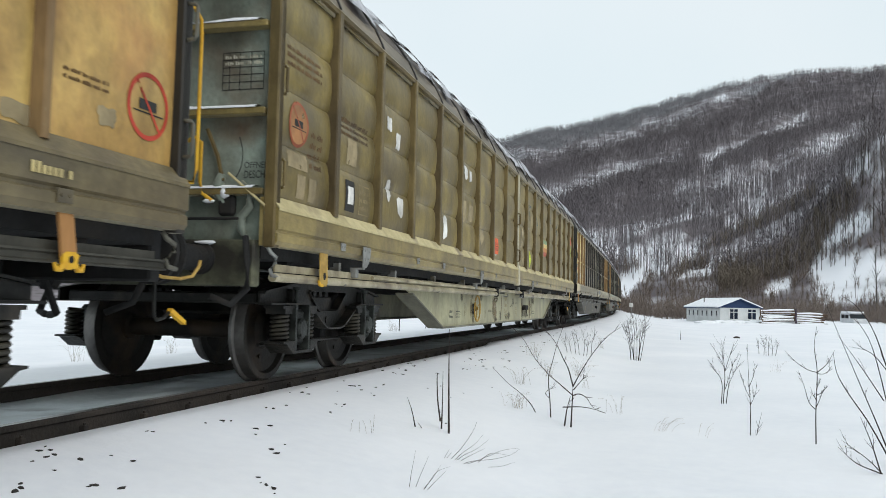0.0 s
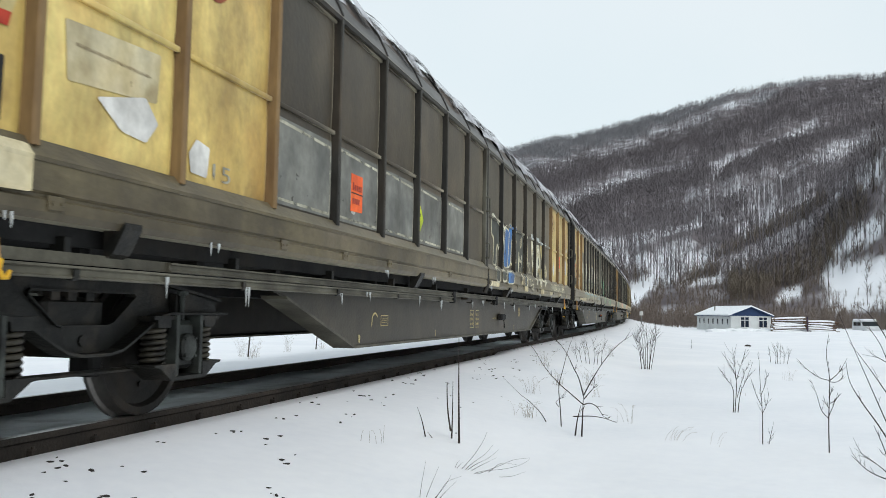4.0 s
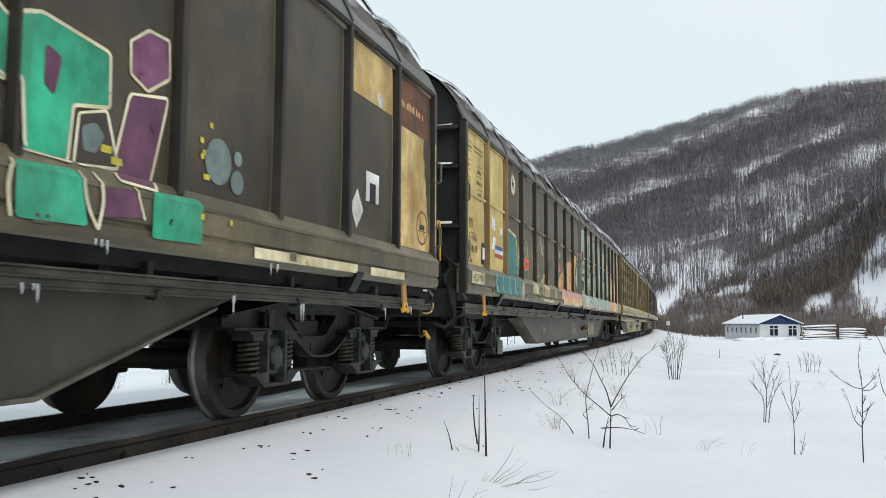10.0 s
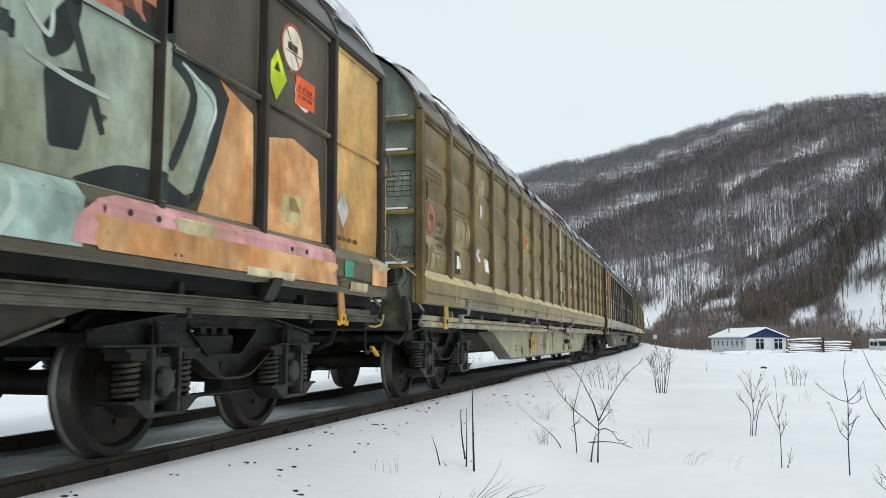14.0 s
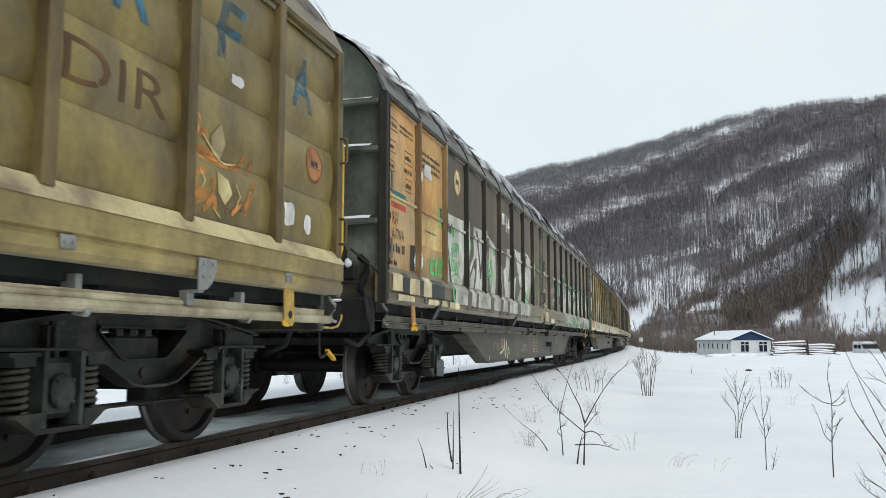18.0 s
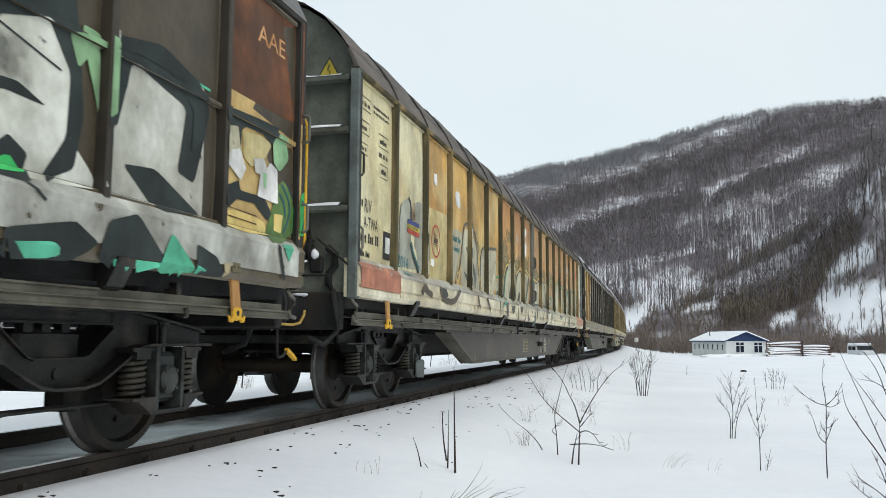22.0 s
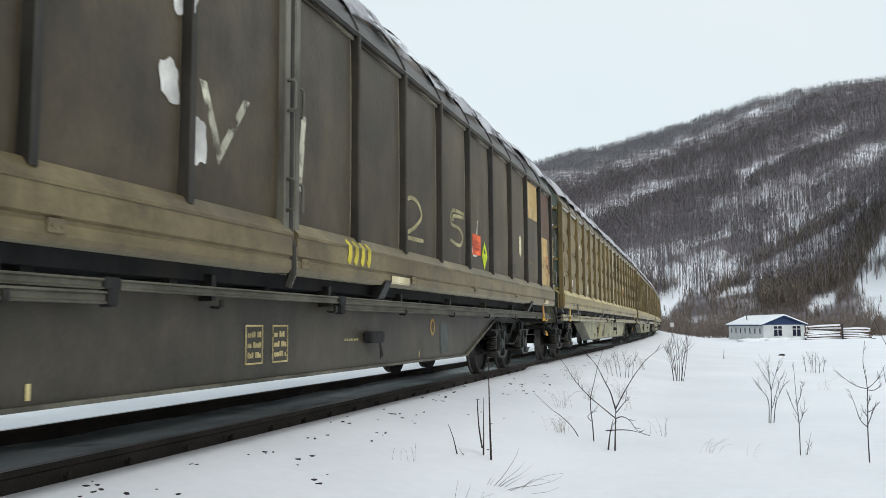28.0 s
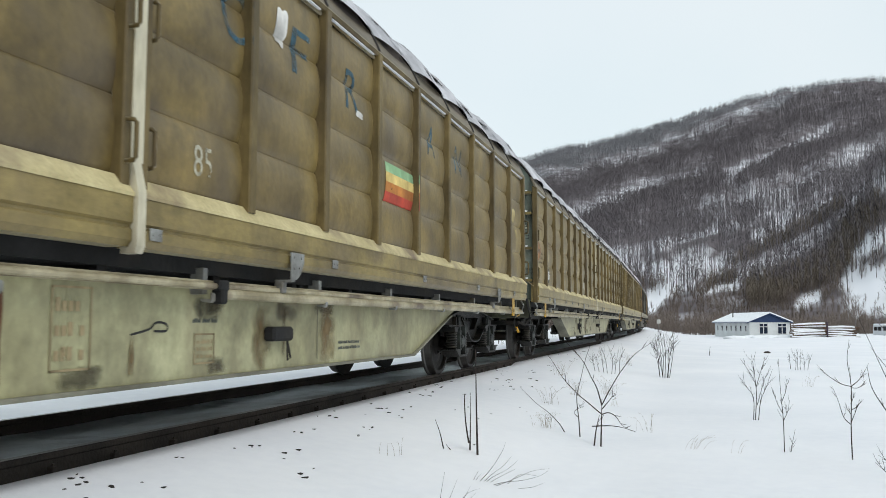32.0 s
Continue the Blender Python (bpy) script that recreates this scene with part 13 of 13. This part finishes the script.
    stick(w, stroke([(17.92, 2.07), (18.2, 2.17), (18.5, 2.27), (18.72, 2.27), (18.76, 2.13), (18.65, 1.92), (18.9, 1.93), (19.13, 1.83), (19.23, 1.63), (19.12, 1.45)], 0.035), K["smoke"], "graffiti_rim", "", 4)
    stick(w, poly(*rounded([(18.41, 1.62), (18.53, 1.66), (18.7, 1.61), (18.7, 1.53), (18.56, 1.47), (18.34, 1.47)], 0.12)), K["flame_solid"], "graffiti_counter", "", 4)
    stick(w, stroke([(18.41, 1.64), (18.59, 1.65), (18.71, 1.59), (18.57, 1.48)], 0.035), K["green"], "graffiti_rim", "", 6)
    stick(w, stroke([(18.39, 1.66), (18.63, 1.68), (18.75, 1.6), (18.64, 1.48)], 0.035), K["smoke"], "graffiti_rim", "", 5)
    stick(w, poly(*rounded([(18.27, 1.98), (18.36, 2.04), (18.45, 2.03), (18.44, 1.98), (18.35, 1.92)], 0.12)), K["smoke"], "graffiti_mark", "", 5)
    stick(w, poly(*rounded([(18.31, 1.46), (18.53, 1.46), (18.47, 1.42), (18.33, 1.43)], 0.12)), K["smoke"], "graffiti_mark", "", 5)
    stick(w, poly(*rounded([(19.06, 2.22), (19.47, 2.3), (19.48, 2.27), (19.35, 1.48), (19.18, 1.48), (19.23, 1.68), (19.15, 1.85), (19.1, 2.05)], 0.12)), K["ash"], "graffiti_fill", "", 2)
    stick(w, stroke([(19.01, 2.25), (19.33, 2.32), (19.56, 2.4)], 0.045), K["green"], "graffiti_rim", "", 3)
    stick(w, stroke([(19.47, 2.3), (19.06, 2.22), (19.09, 2.05), (19.14, 1.92)], 0.03), K["smoke"], "graffiti_rim", "", 4)
    stick(w, stroke([(19.01, 2.24), (19.07, 2.04), (19.13, 1.9)], 0.03), K["green"], "graffiti_rim", "", 3)
    stick(w, poly(*rounded([(19.8, 2.27), (20.48, 2.34), (20.49, 1.89), (20.37, 1.7), (20.14, 1.6), (19.77, 1.59), (19.65, 1.64), (19.64, 1.85), (19.76, 1.9), (19.86, 2)], 0.12)), K["ash"], "graffiti_fill", "", 2)
    stick(w, stroke([(19.67, 2.31), (19.8, 2.31), (20.55, 2.36), (20.57, 1.9), (20.45, 1.68), (20.15, 1.53), (19.77, 1.53), (19.65, 1.6)], 0.05), K["green"], "graffiti_rim", "", 3)
    stick(w, stroke([(20.47, 2.34), (20.47, 1.92), (20.34, 1.7), (20.12, 1.61), (19.77, 1.59)], 0.05), K["smoke"], "graffiti_rim", "", 4)
    stick(w, stroke([(19.65, 2.13), (19.75, 1.97), (19.8, 2.22)], 0.03), K["green"], "graffiti_rim", "", 4)
    stick(w, poly(*rounded([(18.64, 1.98), (18.71, 2.02), (18.79, 2.02), (18.77, 1.97), (18.68, 1.94)], 0.12)), K["torn"], "torn_paper", "", 6)
    stick(w, stroke([(19.12, 2.15), (19.33, 2.19), (19.4, 2.23)], 0.03), K["patch"], "graffiti_line", "", 5)
    stick(w, stroke([(18.02, 2.04), (18.04, 1.86), (18.04, 1.67)], 0.03), K["patch"], "graffiti_line", "", 5)
    stick(w, stroke([(19.93, 2.27), (20.18, 2.28), (20.39, 2.29)], 0.025), K["patch"], "graffiti_line", "", 5)
    stick(w, poly(*rounded([(17.42, 1.2), (17.56, 1.38), (17.58, 1.4), (17.59, 1.31), (17.45, 1.19)], 0.05)), K["smoke"], "graffiti_mark", "", 5)
    stick(w, stroke([(17.41, 1.15), (17.54, 1.28), (17.59, 1.15)], 0.03), K["green"], "graffiti_line", "", 5)
    stick(w, poly(*rounded([(17.7, 1.46), (17.89, 1.47), (17.95, 1.14), (17.8, 1.16), (17.71, 1.24)], 0.05)), K["smoke"], "graffiti_arch", "", 4)
    stick(w, poly(*rounded([(17.75, 1.35), (17.84, 1.42), (17.88, 1.44), (17.91, 1.2), (17.81, 1.23)], 0.05)), K["peach_dull"], "graffiti_spot", "", 6)
    stick(w, stroke([(17.74, 1.26), (17.75, 1.37), (17.87, 1.45)], 0.03), K["green"], "graffiti_line", "", 7)
    stick(w, stroke([(19.18, 1.46), (19.07, 1.33), (18.85, 1.2)], 0.06), K["smoke"], "graffiti_line", "", 5)
    stick(w, poly(*rounded([(19.11, 1.34), (19.2, 1.23), (18.93, 1.16)], 0.05)), K["jade_pale"], "graffiti_spot", "", 4)
    stick(w, stroke([(19.58, 1.46), (19.53, 1.19)], 0.04), K["smoke"], "graffiti_line", "", 5)
    stick(w, ragged(19.85, 22.05, 1.25, 1.52, 97, 40, 0.12), K["old_salmon"], "paint_patch", "", 2)
    stick(w, letters("YRO", 20.62, 21.0, 1.31, 1.43, -0.01, 0.1), K["umber"], "graffiti_tag", "", 4)
    stick(w, ragged(0.05, 1.28, 1.25, 1.5, 98, 30, 0.12), K["old_salmon"], "paint_patch", "", 2)
    rng = random.Random(9)
    for k in range(5):
        u = 11.4 + k * 0.45 + rng.uniform(-0.2, 0.2)
        stick(w, stroke([(u, 1.52), (u + rng.uniform(-0.1, 0.2), 1.36), (u + rng.uniform(-0.2, 0.2), 1.2)], rng.uniform(0.03, 0.09)), K["umber"], "graffiti_line", "", 4)
    belly_marks(w, 60, 14.85, False)
    for u in (13.3, 13.95):
        for k in range(5):
            stick(w, stroke([(u + 0.06 * k, 0.82), (u - 0.02 + 0.07 * k, 0.6), (u - 0.06 + 0.07 * k, 0.46)], 0.022), K["white"], "graffiti_tag", "", 1 + k % 2)
        stick(w, stroke([(u - 0.08, 0.64), (u + 0.45, 0.66)], 0.022), K["white"], "graffiti_tag", "", 3)

    on_end(w, poly((1.01, 3.37), (1.24, 3.37), (1.13, 3.57)), K["ink"], "warning_border", 1)
    on_end(w, poly((1.03, 3.382), (1.22, 3.382), (1.13, 3.545)), K["yellow"], "warning_triangle", 2)
    on_end(w, stroke([(1.13, 3.49), (1.11, 3.43), (1.14, 3.42), (1.12, 3.36)], 0.014, None, False), K["ink"], "bolt_mark", 3)
    # dark wagon with chalk numbers
    w = W[8]
    on_end(w, rect(0.95, 1.35, 1.66, 1.86), K["ochre"], "label_plate")
    on_end(W[3], letters("1020", 1.12, 1.34, 2.2, 2.33, -0.03, 0.4), K["old_chalk"], "chalk_number")
    label_set(w, 0.02, "brown_ink", ["teal", "straw", "red"])
    sign(w, 1.02, 2.08, 0.19, "dark_red")
    ticket(w, 0.98, 1.56, False)
    stick(w, rect(2.5, 3.6, 2.62, 3.34), K["ochre"], "repaint_patch")
    tears(w, [(1.7, 3.15, 0.24, 0.24), (2.06, 2.05, 0.3, 0.36), (1.8, 2.4, 0.5, 0.4), (1.9, 1.75, 0.5, 0.4), (3.27, 2.4, 0.3, 0.34), (3.2, 2.95, 0.12, 0.3), (3.4, 1.75, 0.1, 0.1), (9.6, 2.2, 0.24, 0.3), (9.9, 1.9, 0.24, 0.4), (9.7, 2.7, 0.2, 0.2)])
    for pts in ([(13.58, 2.02), (13.75, 2.12), (14.0, 2.1), (14.12, 1.96), (13.9, 1.82), (13.6, 1.7), (14.2, 1.7)], [(15.8, 2.2), (15.3, 2.19), (15.25, 2.02), (15.55, 2.0), (15.75, 1.9), (15.6, 1.78), (15.2, 1.82)], [(15.8, 2.15), (15.36, 2.13), (15.32, 2.06)]):
        stick(w, stroke(pts, 0.045), K["old_chalk"], "chalk_number")
    for body, a, b, z0, z1 in (("1", 16.4, 16.5, 1.98, 2.2), ("1", 11.2, 11.35, 1.8, 2.4), ("V", 9.9, 10.5, 1.8, 2.3)):
        stick(w, letters(body, a, b, z0, z1, -0.01, 0.1), K["chalk"], "chalk_number")
    orange_sticker(w, 16.2, 1.72, 0.42, 0.28)
    diamond(w, 16.84, 1.75, 0.2)
    stick(w, ragged(19.12, 19.3, 1.9, 2.3, 31, 22, 0.5), K["patch"], "paint_patch")
    stick(w, bars(18.62, 18.85, 1.6, 1.78, 3, 8), K["ink"], "lettering")
    stick(w, bars(19.8, 20.5, 1.85, 1.92, 1, 12), K["ghost"], "lettering")
    stick(w, rect(19.68, 20.74, 2.68, 3.34), K["ochre"], "repaint_patch")
    stick(w, rect(20.88, 22.0, 2.45, 3.35), K["maroon"], "repaint_patch")
    stick(w, rect(20.88, 22.0, 1.55, 2.45), K["ochre"], "repaint_patch")
    sign(w, 21.67, 1.92, 0.2, "red")
    stick(w, bars(20.98, 21.35, 1.86, 1.94, 2, 5), K["brown_ink"], "lettering", "", 2)
    for k in range(4):
        stick(w, stroke([(12.0 + 0.14 * k, 1.5), (12.02 + 0.14 * k, 1.38), (11.98 + 0.14 * k, 1.3)], 0.07), K["yellow"], "paint_mark")
    for a, b in ((13.0, 13.5), (20.9, 21.3), (0.2, 0.7), (1.0, 1.6), (3.6, 4.0), (5.6, 6.0), (7.4, 7.8)):
        stick(w, rect(a, b, 1.175, 1.25), K["patch"], "paint_patch")
    stick(w, rect(15.2, 15.55, 0.45, 0.82), K["smoke"], "repaint_patch")
    belly_marks(w, 70, 14.9)
    for n in (12, 13):
        label_set(W[n], 0.02, "brown_ink")
        belly_marks(W[n], 80 + n, 14.9)


decorate()


def motions():
    """The train rolls by; its wheels turn."""
    for i, (wagon, _) in enumerate(WAGONS):
        walk(wagon, [(k * 0.5, wagon_pose(i, k * 0.5)) for k in range(65)])
    roll = [train_at(k / 15) / 0.46 for k in range(481)]
    for _, wheels in WAGONS:
        for wheel, at in wheels:
            # rolling towards the camera: the top of the wheel moves towards smaller y
            walk(wheel, [(k / 15, Matrix.Translation(at) @ Matrix.Rotation(-roll[k], 4, "X")) for k in range(481)])


motions()
